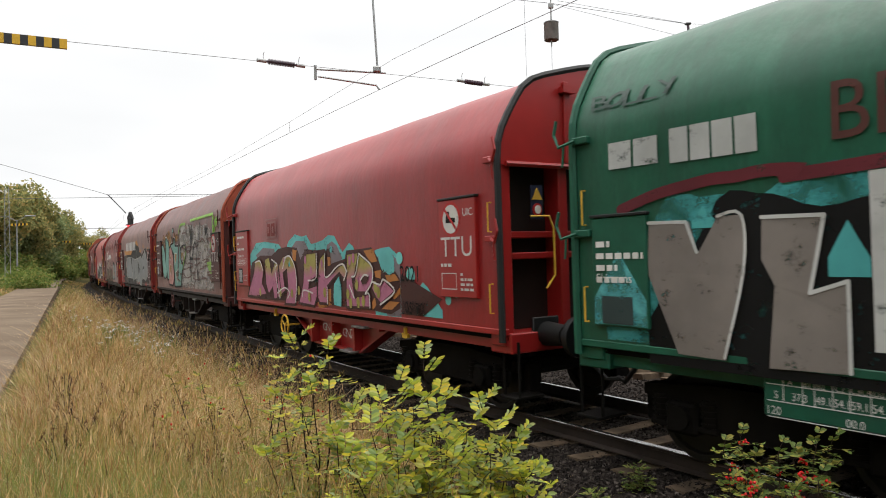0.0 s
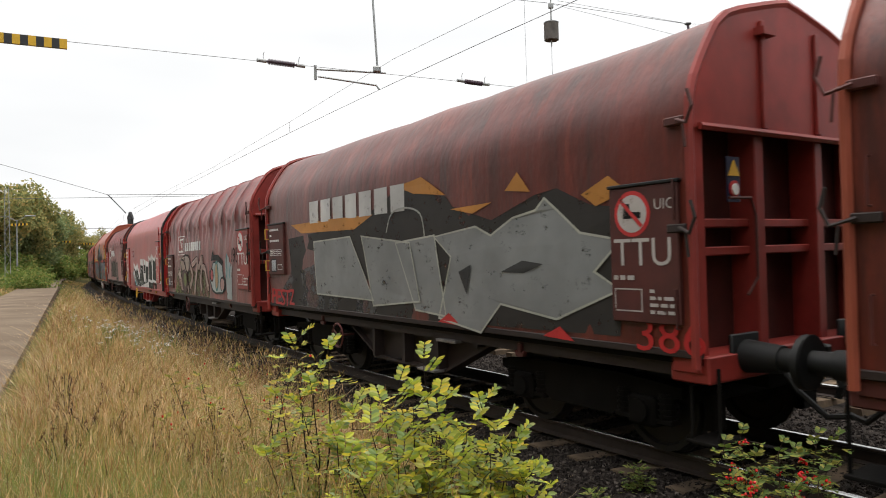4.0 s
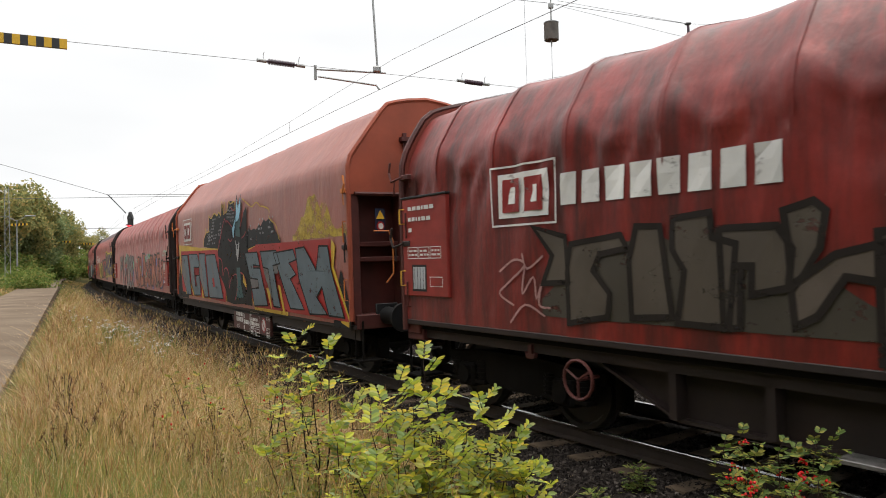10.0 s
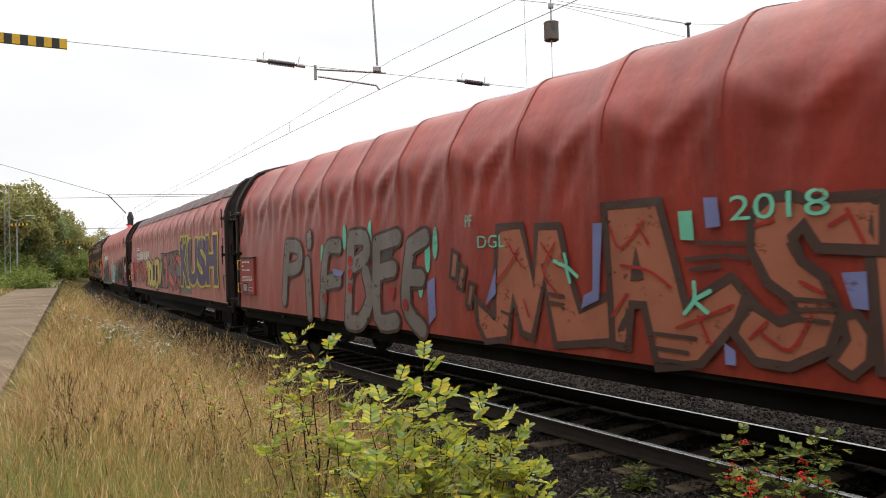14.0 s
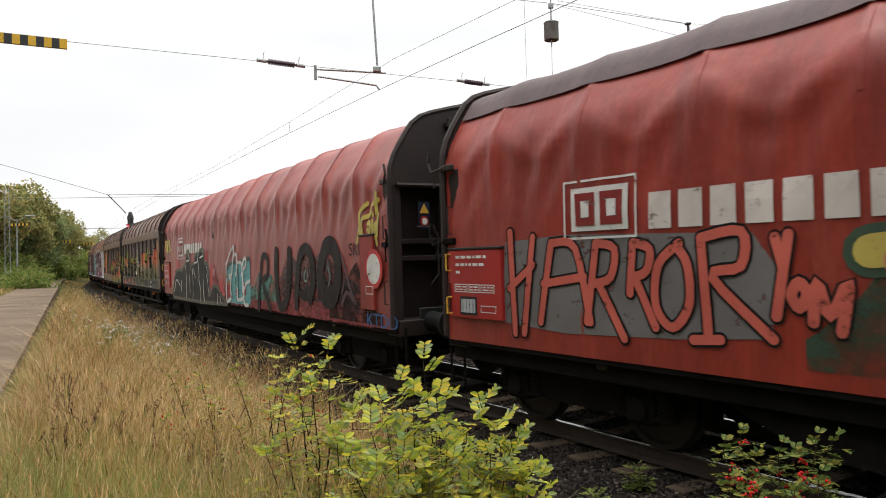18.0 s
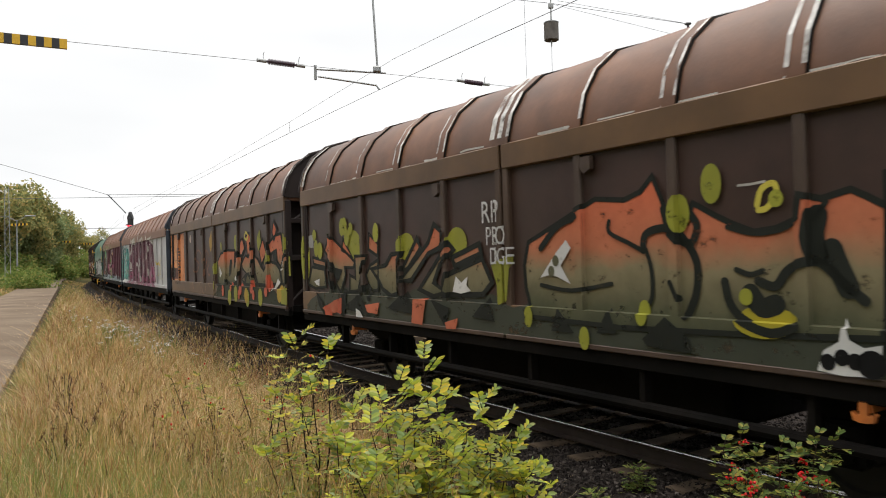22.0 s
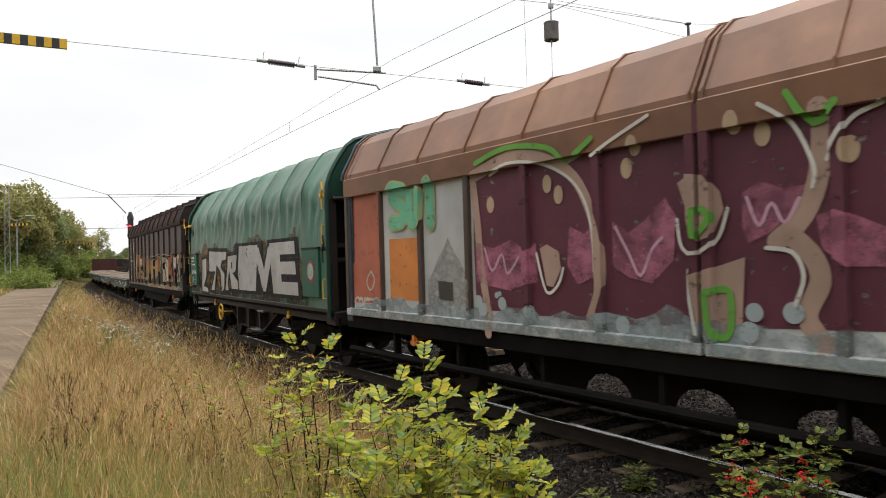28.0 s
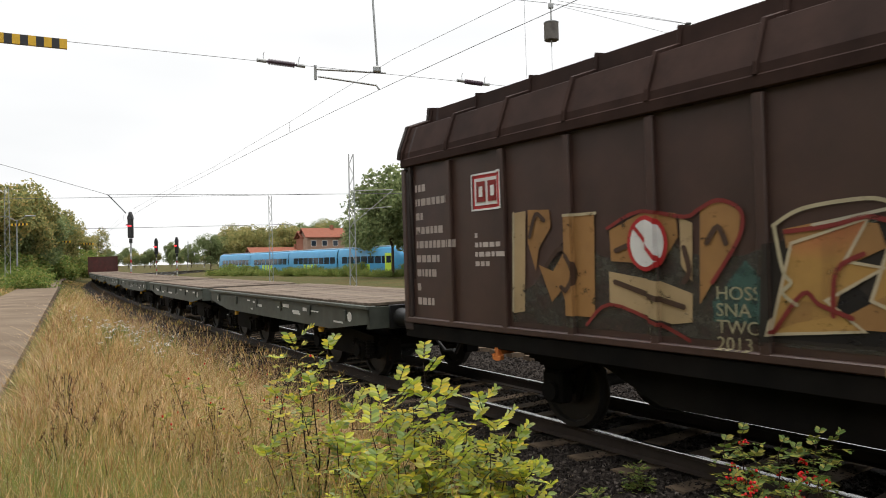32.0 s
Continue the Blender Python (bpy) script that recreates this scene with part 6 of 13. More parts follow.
disc(w, (1.43, 1.37), 0.06, (0.34, 0.3, 0.07), 0.03, 0.09)
disc(w, (0.54, 1.33), 0.06, (0.34, 0.3, 0.07), 0.03, 0.09)
disc(w, (-0.17, 1.43), 0.06, (0.34, 0.3, 0.07), 0.03, 0.09)
disc(w, (-1.15, 1.43), 0.06, (0.34, 0.3, 0.07), 0.03, 0.09)
disc(w, (-1.24, 1.29), 0.06, (0.34, 0.3, 0.07), 0.03, 0.09)
disc(w, (-1.52, 1.31), 0.06, (0.34, 0.3, 0.07), 0.03, 0.09)
disc(w, (-1.71, 1.34), 0.06, (0.34, 0.3, 0.07), 0.03, 0.09)
disc(w, (-2.15, 1.57), 0.06, (0.34, 0.3, 0.07), 0.03, 0.09)
disc(w, (-2.24, 1.49), 0.06, (0.34, 0.3, 0.07), 0.03, 0.09)
disc(w, (-1.48, 1.59), 0.06, (0.34, 0.3, 0.07), 0.03, 0.09)
disc(w, (1.06, 1.43), 0.06, (0.34, 0.3, 0.07), 0.03, 0.09)
disc(w, (3.37, 1.34), 0.06, (0.34, 0.3, 0.07), 0.03, 0.09)
disc(w, (0.7, 2.01), 0.05, (0.46, 0.16, 0.27), 0.03, 0.08)
disc(w, (0.43, 1.82), 0.05, (0.46, 0.16, 0.27), 0.03, 0.08)
disc(w, (-1.24, 1.98), 0.05, (0.46, 0.16, 0.27), 0.03, 0.08)
disc(w, (-1.38, 2.02), 0.05, (0.46, 0.16, 0.27), 0.03, 0.08)
disc(w, (-0.07, 1.94), 0.05, (0.46, 0.16, 0.27), 0.03, 0.08)
disc(w, (1.85, 1.99), 0.05, (0.46, 0.16, 0.27), 0.03, 0.08)
text(w, "2021", (-2.91, 1.67)[0], (-2.91, 1.67)[1], 0.22, BLACKP, 0.02, 0.55)
word(w, "NoksAVitox", (-3.00, 1.22), (-3.58, 1.39), BLACKP, None, 0.02, 0.0)
for x_, z_, r_ in ((-4.2, 1.9, 0.1), (-4.35, 1.6, 0.12), (-4.15, 1.45, 0.07), (-2.9, 2.0, 0.09), (-3.2, 1.75, 0.12)):
    disc(w, (x_, z_), r_, (0.16, 0.55, 0.52), 0.010)
emblem(w, (2.95, 2.44), (2.24, 2.87), (0.30, 0.13, 0.13))
ttu_plate(w, (-4.03, 1.49), (-4.85, 2.72), "red_gloss")
number_plate_panel(w, (5.03, 1.45), (4.15, 2.70), "red_gloss", "Shimmns-ttu")
for x_, z_ in ((0.3, 0.72), (-0.55, 0.68)):
    word(w, "GNZ", (x_, z_), (x_ - 0.45, z_ + 0.14), DUST, None, -0.13, 0.0)

w = W[2]
cloud(w, (3.82, 2.74), (-0.51, 3.23), (0.22, 0.10, 0.02), 0.005, 0.5, 5)
cloud(w, (0.47, 1.24), (-4.21, 3.18), (0.3, 0.27, 0.25), 0.008, 0.1, 9)
for z_ in (0.0, 0.35, 0.7, 1.05, 1.4):
    cloud(w, ((0.47, 1.24)[0], 1.3 + z_), ((-4.21, 3.18)[0], 1.72 + z_), (0.36, 0.33, 0.31), 0.010 + 0.001 * z_, 0.15, 9 + z_, 2.6)
poly(w, [(2.52, 2.68), (2.31, 2.85), (1.97, 2.89), (2.03, 2.67), (2.28, 2.56)], (0.26, 0.13, 0.03), 0.01)
poly(w, [(1.32, 2.75), (1.08, 2.92), (0.93, 2.93), (1.01, 2.72)], (0.26, 0.13, 0.03), 0.01)
poly(w, [(0.33, 2.44), (-0.15, 2.55), (-0.44, 2.56), (-0.52, 2.42), (-0.24, 2.07), (0.04, 2.05), (0.31, 2.11)], (0.26, 0.13, 0.03), 0.01)
poly(w, [(3.38, 2.61), (3.28, 2.81), (3.20, 2.52)], (0.26, 0.13, 0.03), 0.01)
poly(w, [(0.56, 2.99), (0.37, 3.19), (0.11, 3.26), (-0.18, 3.27), (-1.67, 3.13), (-1.61, 1.48), (0.19, 1.34), (-0.03, 1.78), (-0.29, 2.02), (-0.56, 2.37), (-0.47, 2.56), (-0.15, 2.61), (0.46, 2.50)], (0.33, 0.31, 0.29), 0.009)
shape(w, [(3.96, 2.68), (3.56, 2.71), (3.30, 2.46), (3.20, 2.03), (3.11, 2.48), (3.03, 2.86), (2.84, 2.92), (2.55, 2.78), (2.46, 2.48), (2.58, 1.46), (2.91, 1.43), (2.98, 1.89), (3.04, 1.53), (3.50, 1.48), (3.81, 1.67), (3.92, 2.12)], (0.14, 0.29, 0.25), BLACKP, 0.06, 0.016)
shape(w, [(2.57, 1.35), (2.49, 2.35), (2.33, 2.56), (1.98, 2.60), (1.72, 2.43), (1.51, 2.18), (1.49, 1.47), (1.80, 1.26), (2.49, 1.28)], (0.38, 0.18, 0.16), BLACKP, 0.06, 0.02)
shape(w, [(2.03, 2.64), (1.49, 2.70), (1.40, 2.89), (1.28, 2.80), (1.25, 2.60), (0.76, 2.58), (0.46, 2.61), (0.33, 2.44), (0.30, 2.11), (0.01, 2.02), (-0.02, 1.88), (0.20, 1.63), (0.30, 1.26), (1.38, 1.23), (1.39, 2.29), (1.76, 2.48)], (0.14, 0.29, 0.25), BLACKP, 0.06, 0.024)
shape(w, [(1.25, 2.33), (0.94, 2.34), (1.01, 2.10), (1.20, 1.98)], (0.26, 0.13, 0.03), (0.5, 0.48, 0.45), 0.03, 0.034)
shape(w, [(1.13, 1.71), (0.61, 1.83), (0.84, 1.38)], (0.1, 0.045, 0.025), (0.5, 0.48, 0.45), 0.03, 0.034)
shape(w, [(2.21, 2.17), (2.04, 2.30), (1.89, 2.19), (2.08, 2.12)], (0.26, 0.13, 0.03), (0.5, 0.48, 0.45), 0.03, 0.03)
shape(w, [(2.23, 1.95), (1.95, 1.99), (1.86, 1.88), (2.01, 1.59), (2.22, 1.75)], (0.26, 0.13, 0.03), (0.5, 0.48, 0.45), 0.03, 0.03)
shape(w, [(1.79, 3.21), (1.57, 3.20), (1.53, 2.89), (1.74, 2.87)], (0.14, 0.29, 0.25), BLACKP, 0.03, 0.012)
shape(w, [(1.66, 3.06), (1.46, 3.07), (1.48, 2.86), (1.66, 2.83)], (0.36, 0.17, 0.15), BLACKP, 0.03, 0.016)
stroke(w, [(3.01, 2.91), (2.84, 2.95), (2.52, 2.81)], 0.025, (0.55, 0.53, 0.5), 0.024)
stroke(w, [(1.40, 2.92), (1.26, 2.83), (1.20, 2.63), (0.76, 2.64)], 0.025, (0.55, 0.53, 0.5), 0.024)
stroke(w, [(2.03, 2.69), (1.75, 2.73)], 0.025, (0.55, 0.53, 0.5), 0.024)
stroke(w, [(0.27, 2.41), (0.26, 2.13), (-0.00, 2.06)], 0.025, (0.55, 0.53, 0.5), 0.024)
stroke(w, [(-1.09, 3.21), (-1.26, 2.75), (-1.20, 2.16), (-1.30, 1.49)], 0.085, BLACKP, 0.03)
stroke(w, [(-1.47, 3.13), (-1.27, 2.77)], 0.085, BLACKP, 0.03)
stroke(w, [(-1.21, 2.15), (-1.63, 2.13)], 0.085, BLACKP, 0.03)
stroke(w, [(-1.67, 2.52), (-1.62, 2.41)], 0.085, BLACKP, 0.03)
stroke(w, [(-0.47, 2.47), (-0.61, 2.35), (-0.51, 2.19), (-0.24, 2.02), (-0.21, 1.92)], 0.05, BLACKP, 0.03)
stroke(w, [(0.33, 2.49), (-0.15, 2.57), (-0.45, 2.57), (-0.58, 2.46)], 0.05, BLACKP, 0.03)
stroke(w, [(0.59, 2.98), (0.37, 3.21), (0.05, 3.26), (-0.20, 3.25), (-0.50, 3.25)], 0.08, (0.2, 0.4, 0.05), 0.028)
stroke(w, [(-0.44, 2.52), (-0.55, 2.37), (-0.43, 2.20), (-0.10, 2.00), (-0.02, 1.83)], 0.08, (0.2, 0.4, 0.05), 0.028)
poly(w, [(0.71, 2.98), (0.52, 2.97), (0.62, 1.59), (0.78, 1.58)], (0.05, 0.02, 0.018), 0.036)
stroke(w, [(-1.25, 3.31), (-3.07, 3.31), (-4.18, 3.32)], 0.08, (0.2, 0.4, 0.05), 0.03)
stroke(w, [(-4.25, 3.29), (-4.28, 2.68), (-3.98, 2.49), (-4.26, 2.33), (-4.19, 2.03), (-3.52, 1.99)], 0.08, (0.2, 0.4, 0.05), 0.03)
poly(w, [(-3.40, 1.92), (-4.22, 2.08), (-4.28, 1.82), (-4.10, 1.68), (-3.83, 1.68)], (0.2, 0.4, 0.05), 0.012)
disc(w, (-4.59, 3.1), 0.1, (0.2, 0.4, 0.05), 0.014, 0.13)
disc(w, (-4.3, 2.3), 0.1, (0.2, 0.4, 0.05), 0.014, 0.13)
disc(w, (-4.36, 2.89), 0.1, (0.2, 0.4, 0.05), 0.014, 0.13)
stroke(w, [(-2.66, 3.16), (-2.49, 2.72), (-2.25, 2.28), (-2.28, 1.51)], 0.06, BLACKP, 0.03)
stroke(w, [(-1.58, 3.04), (-1.37, 2.48)], 0.06, BLACKP, 0.03)
stroke(w, [(-2.18, 2.44), (-1.88, 2.61), (-1.53, 2.22)], 0.06, BLACKP, 0.03)
poly(w, [(-3.49, 3.06), (-3.58, 2.97), (-3.75, 2.97), (-3.62, 2.87), (-3.72, 2.75), (-3.52, 2.81), (-3.36, 2.74), (-3.39, 2.89), (-3.25, 3.00), (-3.44, 2.97)], BLACKP, 0.024)
disc(w, (-4.31, 3.20), 0.06, (0.2, 0.4, 0.04)); disc(w, (-4.54, 3.06), 0.11, (0.2, 0.4, 0.04)); disc(w, (-4.16, 2.08), 0.08, (0.2, 0.4, 0.04))
rg2 = random.Random(5)
for k in range(46):
    x_, z_ = rg2.uniform(-3.6, 1.6), rg2.uniform(1.5, 3.0)
    stroke(w, [(x_, z_), (x_ - rg2.uniform(0.15, 0.5), z_ + rg2.uniform(-0.05, 0.05)), (x_ - rg2.uniform(0.5, 0.9), z_ + rg2.uniform(-0.1, 0.1))], rg2.uniform(0.015, 0.05), (0.09, 0.028, 0.022), 0.024, "worn_streak")
ttu_plate(w, (-4.13, 1.49), (-5.04, 2.77), "red_brown", True)
number_plate_panel(w, (4.90, 1.53), (3.96, 2.82), "red_brown")

w = W[3]
poly(w, [(3.93, 1.06), (4.12, 2.43), (2.24, 2.52), (1.17, 2.54), (-0.24, 3.00), (-1.51, 2.78), (-1.66, 2.64), (-2.47, 2.42), (-3.26, 2.65), (-3.61, 2.69), (-4.09, 2.48), (-4.57, 2.42), (-4.43, 1.21), (-1.51, 1.16)], (0.035, 0.032, 0.03), 0.006)
poly(w, [(-0.24, 3.03), (-0.92, 3.10), (-1.51, 2.80), (-0.70, 2.89)], (0.4, 0.17, 0.03), 0.012)
poly(w, [(-1.62, 2.61), (-2.49, 2.63), (-2.10, 2.52)], (0.4, 0.17, 0.03), 0.012)
poly(w, [(-2.74, 2.74), (-2.98, 2.93), (-3.19, 2.69)], (0.4, 0.17, 0.03), 0.012)
poly(w, [(-3.97, 2.59), (-4.34, 2.74), (-4.58, 2.58), (-4.17, 2.46)], (0.4, 0.17, 0.03), 0.012)
poly(w, [(3.95, 2.69), (2.22, 2.70), (0.52, 2.68), (1.18, 2.48), (3.44, 2.51)], (0.4, 0.17, 0.03), 0.012)
shape(w, [(2.84, 2.33), (1.35, 2.37), (0.56, 1.36), (2.72, 1.40)], (0.19, 0.195, 0.195), (0.35, 0.35, 0.3), 0.025, 0.014)
shape(w, [(0.92, 2.36), (-0.59, 2.21), (-0.84, 1.40), (0.57, 1.28)], (0.19, 0.195, 0.195), (0.35, 0.35, 0.3), 0.025, 0.014)
shape(w, [(-0.18, 2.22), (-1.24, 2.29), (-1.45, 1.23), (-0.71, 1.28)], (0.19, 0.195, 0.195), (0.35, 0.35, 0.3), 0.025, 0.014)
shape(w, [(-1.23, 2.27), (-2.16, 2.36), (-2.46, 2.24), (-2.87, 2.42), (-3.28, 2.48), (-3.43, 2.60), (-3.95, 2.21), (-4.48, 2.12), (-4.13, 1.82), (-4.45, 1.65), (-3.56, 1.32), (-2.61, 1.44), (-2.22, 1.08), (-1.28, 1.20), (-1.62, 2.00)], (0.19, 0.195, 0.195), (0.35, 0.35, 0.3), 0.025, 0.014)
poly(w, [(-2.63, 1.81), (-3.03, 1.94), (-3.39, 1.90), (-3.06, 1.80)], (0.04, 0.04, 0.04), 0.024)
poly(w, [(-1.79, 1.81), (-2.06, 1.90), (-1.95, 1.53)], (0.04, 0.04, 0.04), 0.024)
stroke(w, [(0.09, 2.39), (-0.07, 2.65), (-0.49, 2.71), (-0.88, 2.60), (-0.99, 2.30)], 0.025, (0.3, 0.3, 0.28), 0.02)
poly(w, [(-1.27, 1.15), (-1.52, 1.28), (-1.78, 1.13)], (0.4, 0.02, 0.02), 0.02)
poly(w, [(-3.34, 1.13), (-3.61, 1.25), (-3.82, 1.11)], (0.4, 0.02, 0.02), 0.02)
text(w, "386", -4.61, 1.11, 0.3, (0.42, 0.02, 0.02), 0.016, 0.75)
blocks(w, (3.01, 2.67), (-0.55, 3.06), 7, (0.45, 0.44, 0.43), 0.2)
ttu_plate(w, (-4.38, 1.36), (-5.16, 2.60), "red_brown", True)
number_plate_panel(w, (5.17, 1.73), (4.29, 2.74), "red_brown")
cloud(w, (4.73, 1.09), (0.5, 2.0), (0.06, 0.06, 0.062), 0.005, 0.2, 6)
word(w, "PESTZ", (5.08, 1.13), (3.87, 1.43), (0.42, 0.02, 0.02), None, 0.016, 0.02)

w = W[4]
emblem(w, (3.27, 2.30), (2.34, 2.85), WHITE)
blocks(w, (2.26, 2.38), (-0.05, 2.64), 8, WHITE, 0.25)
cloud(w, (3.96, 1.03), (-1.06, 2.17), (0.085, 0.085, 0.03), 0.005, 0.35, 5)
piece(w, [[(2.73, 2.06), (3.09, 1.63), (2.59, 1.22)], [(2.54, 2.12), (1.88, 2.13), (2.08, 1.71), (1.77, 1.16)], [(1.56, 1.96), (1.12, 1.64), (1.51, 1.29)], [(1.10, 1.96), (0.42, 2.10), (0.70, 1.50), (0.86, 1.12)], [(0.28, 1.88), (-0.22, 2.15), (0.05, 1.52), (-0.06, 1.26)], [(-0.24, 1.89), (-0.54, 1.81), (-0.94, 1.30)]], 0.17, (0.3, 0.2, 0.17), (0.03, 0.014, 0.013), 0.03, 0.014, (0.4, 0.33, 0.3))
cloud(w, (4.00, 1.02), (2.92, 1.65), (0.1, 0.12, 0.03), 0.006, 0.5, 7)
poly(w, [(3.10, 2.01), (2.85, 2.21), (2.41, 2.25), (2.34, 1.99), (2.91, 1.96)], (0.1, 0.12, 0.03), 0.010)
shape(w, [(2.91, 2.08), (2.72, 2.13), (2.42, 2.10), (2.22, 1.95), (2.02, 1.74), (2.03, 1.64), (2.27, 1.79), (2.60, 1.75), (2.82, 1.87)], (0.28, 0.2, 0.16), (0.02, 0.012, 0.012), 0.05, 0.02)
shape(w, [(3.44, 1.64), (3.19, 1.74), (3.11, 1.84), (3.07, 1.75), (2.85, 1.70), (2.83, 1.50), (3.05, 1.47), (3.22, 1.57)], (0.38, 0.3, 0.25), (0.03, 0.015, 0.012), 0.03, 0.02)
shape(w, [(2.80, 1.61), (2.60, 1.57), (2.32, 1.34), (1.99, 1.22), (1.99, 1.12), (2.84, 1.12), (2.89, 1.30)], (0.3, 0.2, 0.17), (0.02, 0.012, 0.012), 0.05, 0.02)
disc(w, (2.28, 1.45), 0.42, (0.05, 0.014, 0.016), 0.028, 0.36); disc(w, (2.20, 1.49), 0.24, (0.11, 0.13, 0.035), 0.032, 0.22)
shape(w, [(2.31, 2.22), (2.17, 2.26), (1.68, 2.24), (1.50, 2.05), (1.70, 1.69), (1.97, 1.76), (2.18, 2.03)], (0.3, 0.23, 0.19), (0.02, 0.012, 0.012), 0.06, 0.022)
for pts_ in ([(3.86, 1.27), (3.86, 1.73), (3.71, 2.08), (3.50, 2.10), (3.37, 1.88), (3.33, 1.45)], [(3.35, 1.88), (3.23, 2.11), (3.05, 2.17), (2.90, 2.12)], [(4.23, 1.88), (4.00, 1.78), (3.91, 1.62)], [(4.22, 1.29), (4.01, 1.52), (3.91, 1.57)]):
    stroke(w, pts_, 0.05, (0.26, 0.19, 0.17), 0.014)
poly(w, [(-1.24, 1.82), (-1.56, 2.03), (-2.24, 2.06), (-2.56, 1.93), (-2.63, 1.67), (-2.84, 1.57), (-2.80, 1.31), (-2.56, 1.19), (-1.82, 1.16), (-1.39, 1.21), (-1.08, 1.51), (-1.06, 1.76)], (0.03, 0.04, 0.042), 0.012)
poly(w, [(-1.28, 1.79), (-1.59, 1.99), (-2.23, 2.01), (-2.51, 1.91), (-2.58, 1.64), (-2.77, 1.54), (-2.75, 1.33), (-2.53, 1.24), (-1.84, 1.21), (-1.45, 1.27), (-1.18, 1.54)], (0.32, 0.36, 0.36), 0.016)
poly(w, [(-1.25, 2.04), (-1.49, 2.36), (-1.66, 2.21), (-2.17, 2.21), (-2.66, 2.01), (-2.56, 1.93), (-2.17, 2.05), (-1.56, 2.06)], (0.012, 0.012, 0.012), 0.02)
disc(w, (-1.92, 1.65), 0.24, (0.05, 0.16, 0.15), 0.02, 0.42); disc(w, (-1.92, 1.64), 0.17, (0.36, 0.24, 0.13), 0.024, 0.33)
disc(w, (-1.37, 1.67), 0.2, (0.02, 0.02, 0.02), 0.02, 0.2); disc(w, (-1.39, 1.67), 0.15, (0.3, 0.05, 0.05), 0.024, 0.15)
disc(w, (-2.54, 1.44), 0.26, (0.02, 0.02, 0.02), 0.02, 0.2); disc(w, (-2.55, 1.44), 0.2, (0.34, 0.2, 0.18), 0.024, 0.15)
poly(w, [(-2.84, 1.72), (-2.89, 2.08), (-3.08, 2.20), (-3.19, 2.12), (-3.19, 1.98), (-3.30, 2.02), (-3.35, 1.88), (-3.46, 1.95), (-3.53, 1.88), (-3.43, 1.73), (-3.43, 1.07), (-2.97, 1.07), (-2.90, 1.42)], (0.30, 0.33, 0.33), 0.014)
stroke(w, [(-3.08, 2.20), (-2.98, 2.03), (-3.03, 1.78), (-2.93, 1.62)], 0.06, (0.10, 0.25, 0.26), 0.02)
stroke(w, [(-3.36, 1.95), (-3.24, 1.78), (-3.26, 1.63)], 0.05, (0.10, 0.25, 0.26), 0.02)
text(w, "1958", (-3.36, 2.00)[0], (-3.36, 2.00)[1], 0.36, (0.025, 0.012, 0.012), 0.016, 0.58)
ttu_plate(w, (-4.10, 1.36), (-5.1, 2.75), "red_mid")
number_plate_panel(w, (5.06, 1.18), (4.16, 2.28), "red_brown")

w = W[5]
number_plate_panel(w, (5.25, 1.03), (4.19, 2.77), "red_gloss", "Shimmns-ttu")
emblem(w, (3.18, 2.24), (2.41, 2.76), (0.36, 0.25, 0.25))
cloud(w, (2.79, 1.01), (-3.84, 1.69), (0.018, 0.026, 0.02), 0.005, 0.25, 5)
INK = (0.016, 0.022, 0.017)
for pts_ in ([(2.82, 2.14), (2.06, 1.88), (1.65, 2.09), (0.77, 1.54), (0.75, 1.89), (0.51, 1.88), (0.50, 2.24), (-0.27, 2.22), (-0.49, 1.61), (-0.46, 2.23), (-0.98, 2.19), (-1.00, 1.88), (-1.06, 1.53), (-1.03, 2.15), (-1.73, 2.11), (-1.74, 1.55), (-1.82, 1.54), (-1.83, 1.77), (-2.15, 1.79), (-1.94, 2.09), (-2.45, 1.91), (-2.90, 2.08), (-2.87, 1.03), (-1.75, 1.05), (1.64, 1.03), (2.78, 1.59)],):
    poly(w, pts_, WHITE, 0.018, "graffiti_outline")
for pts_ in ([(2.78, 1.89), (1.99, 1.68), (1.65, 1.85), (0.80, 1.32), (0.81, 1.04), (1.70, 1.05)], [(0.75, 1.62), (0.52, 1.63), (0.47, 1.98), (-0.27, 1.95), (-0.49, 1.26), (-0.97, 1.27), (-0.99, 1.65), (-0.51, 1.64), (-0.51, 1.72), (-0.99, 1.70), (-1.05, 1.27), (-1.10, 1.92), (-1.74, 1.90), (-1.72, 1.28), (0.81, 1.03)], [(-0.52, 1.99), (-0.97, 1.96), (-0.96, 1.71), (-0.51, 1.73)], [(-1.85, 1.55), (-2.17, 1.55), (-2.73, 1.03), (-1.84, 1.06)], [(-2.01, 1.83), (-2.49, 1.67), (-2.90, 1.83), (-2.87, 1.03), (-2.73, 1.03)]):
    poly(w, pts_, INK, 0.024, "graffiti_letter")
for x_ in (-1.9, -2.9, -3.9):
    shape(w, [(x_, 1.35), (x_ - 0.1, 2.3), (x_ - 0.5, 2.15), (x_ - 0.9, 2.35), (x_ - 0.95, 1.3)], INK, WHITE, 0.1, 0.024)
for pts_ in ([(1.64, 1.07), (1.46, 1.25), (1.31, 1.09), (1.05, 1.08), (0.61, 1.26), (0.35, 1.11), (0.01, 1.31), (-0.18, 1.18), (-0.36, 1.14), (-0.72, 1.43), (-1.03, 1.22), (-1.30, 1.38), (-1.49, 1.26)], [(0.37, 1.76), (-0.01, 1.83), (-0.27, 1.71)], [(1.73, 1.61), (1.29, 1.43), (0.89, 1.37)], [(-0.58, 1.32), (-0.90, 1.05)], [(-1.22, 1.33), (-1.62, 1.04)], [(0.04, 1.71), (0.06, 1.19)], [(1.64, 1.82), (1.66, 1.07)]):
    stroke(w, pts_, 0.022, WHITE, 0.03)
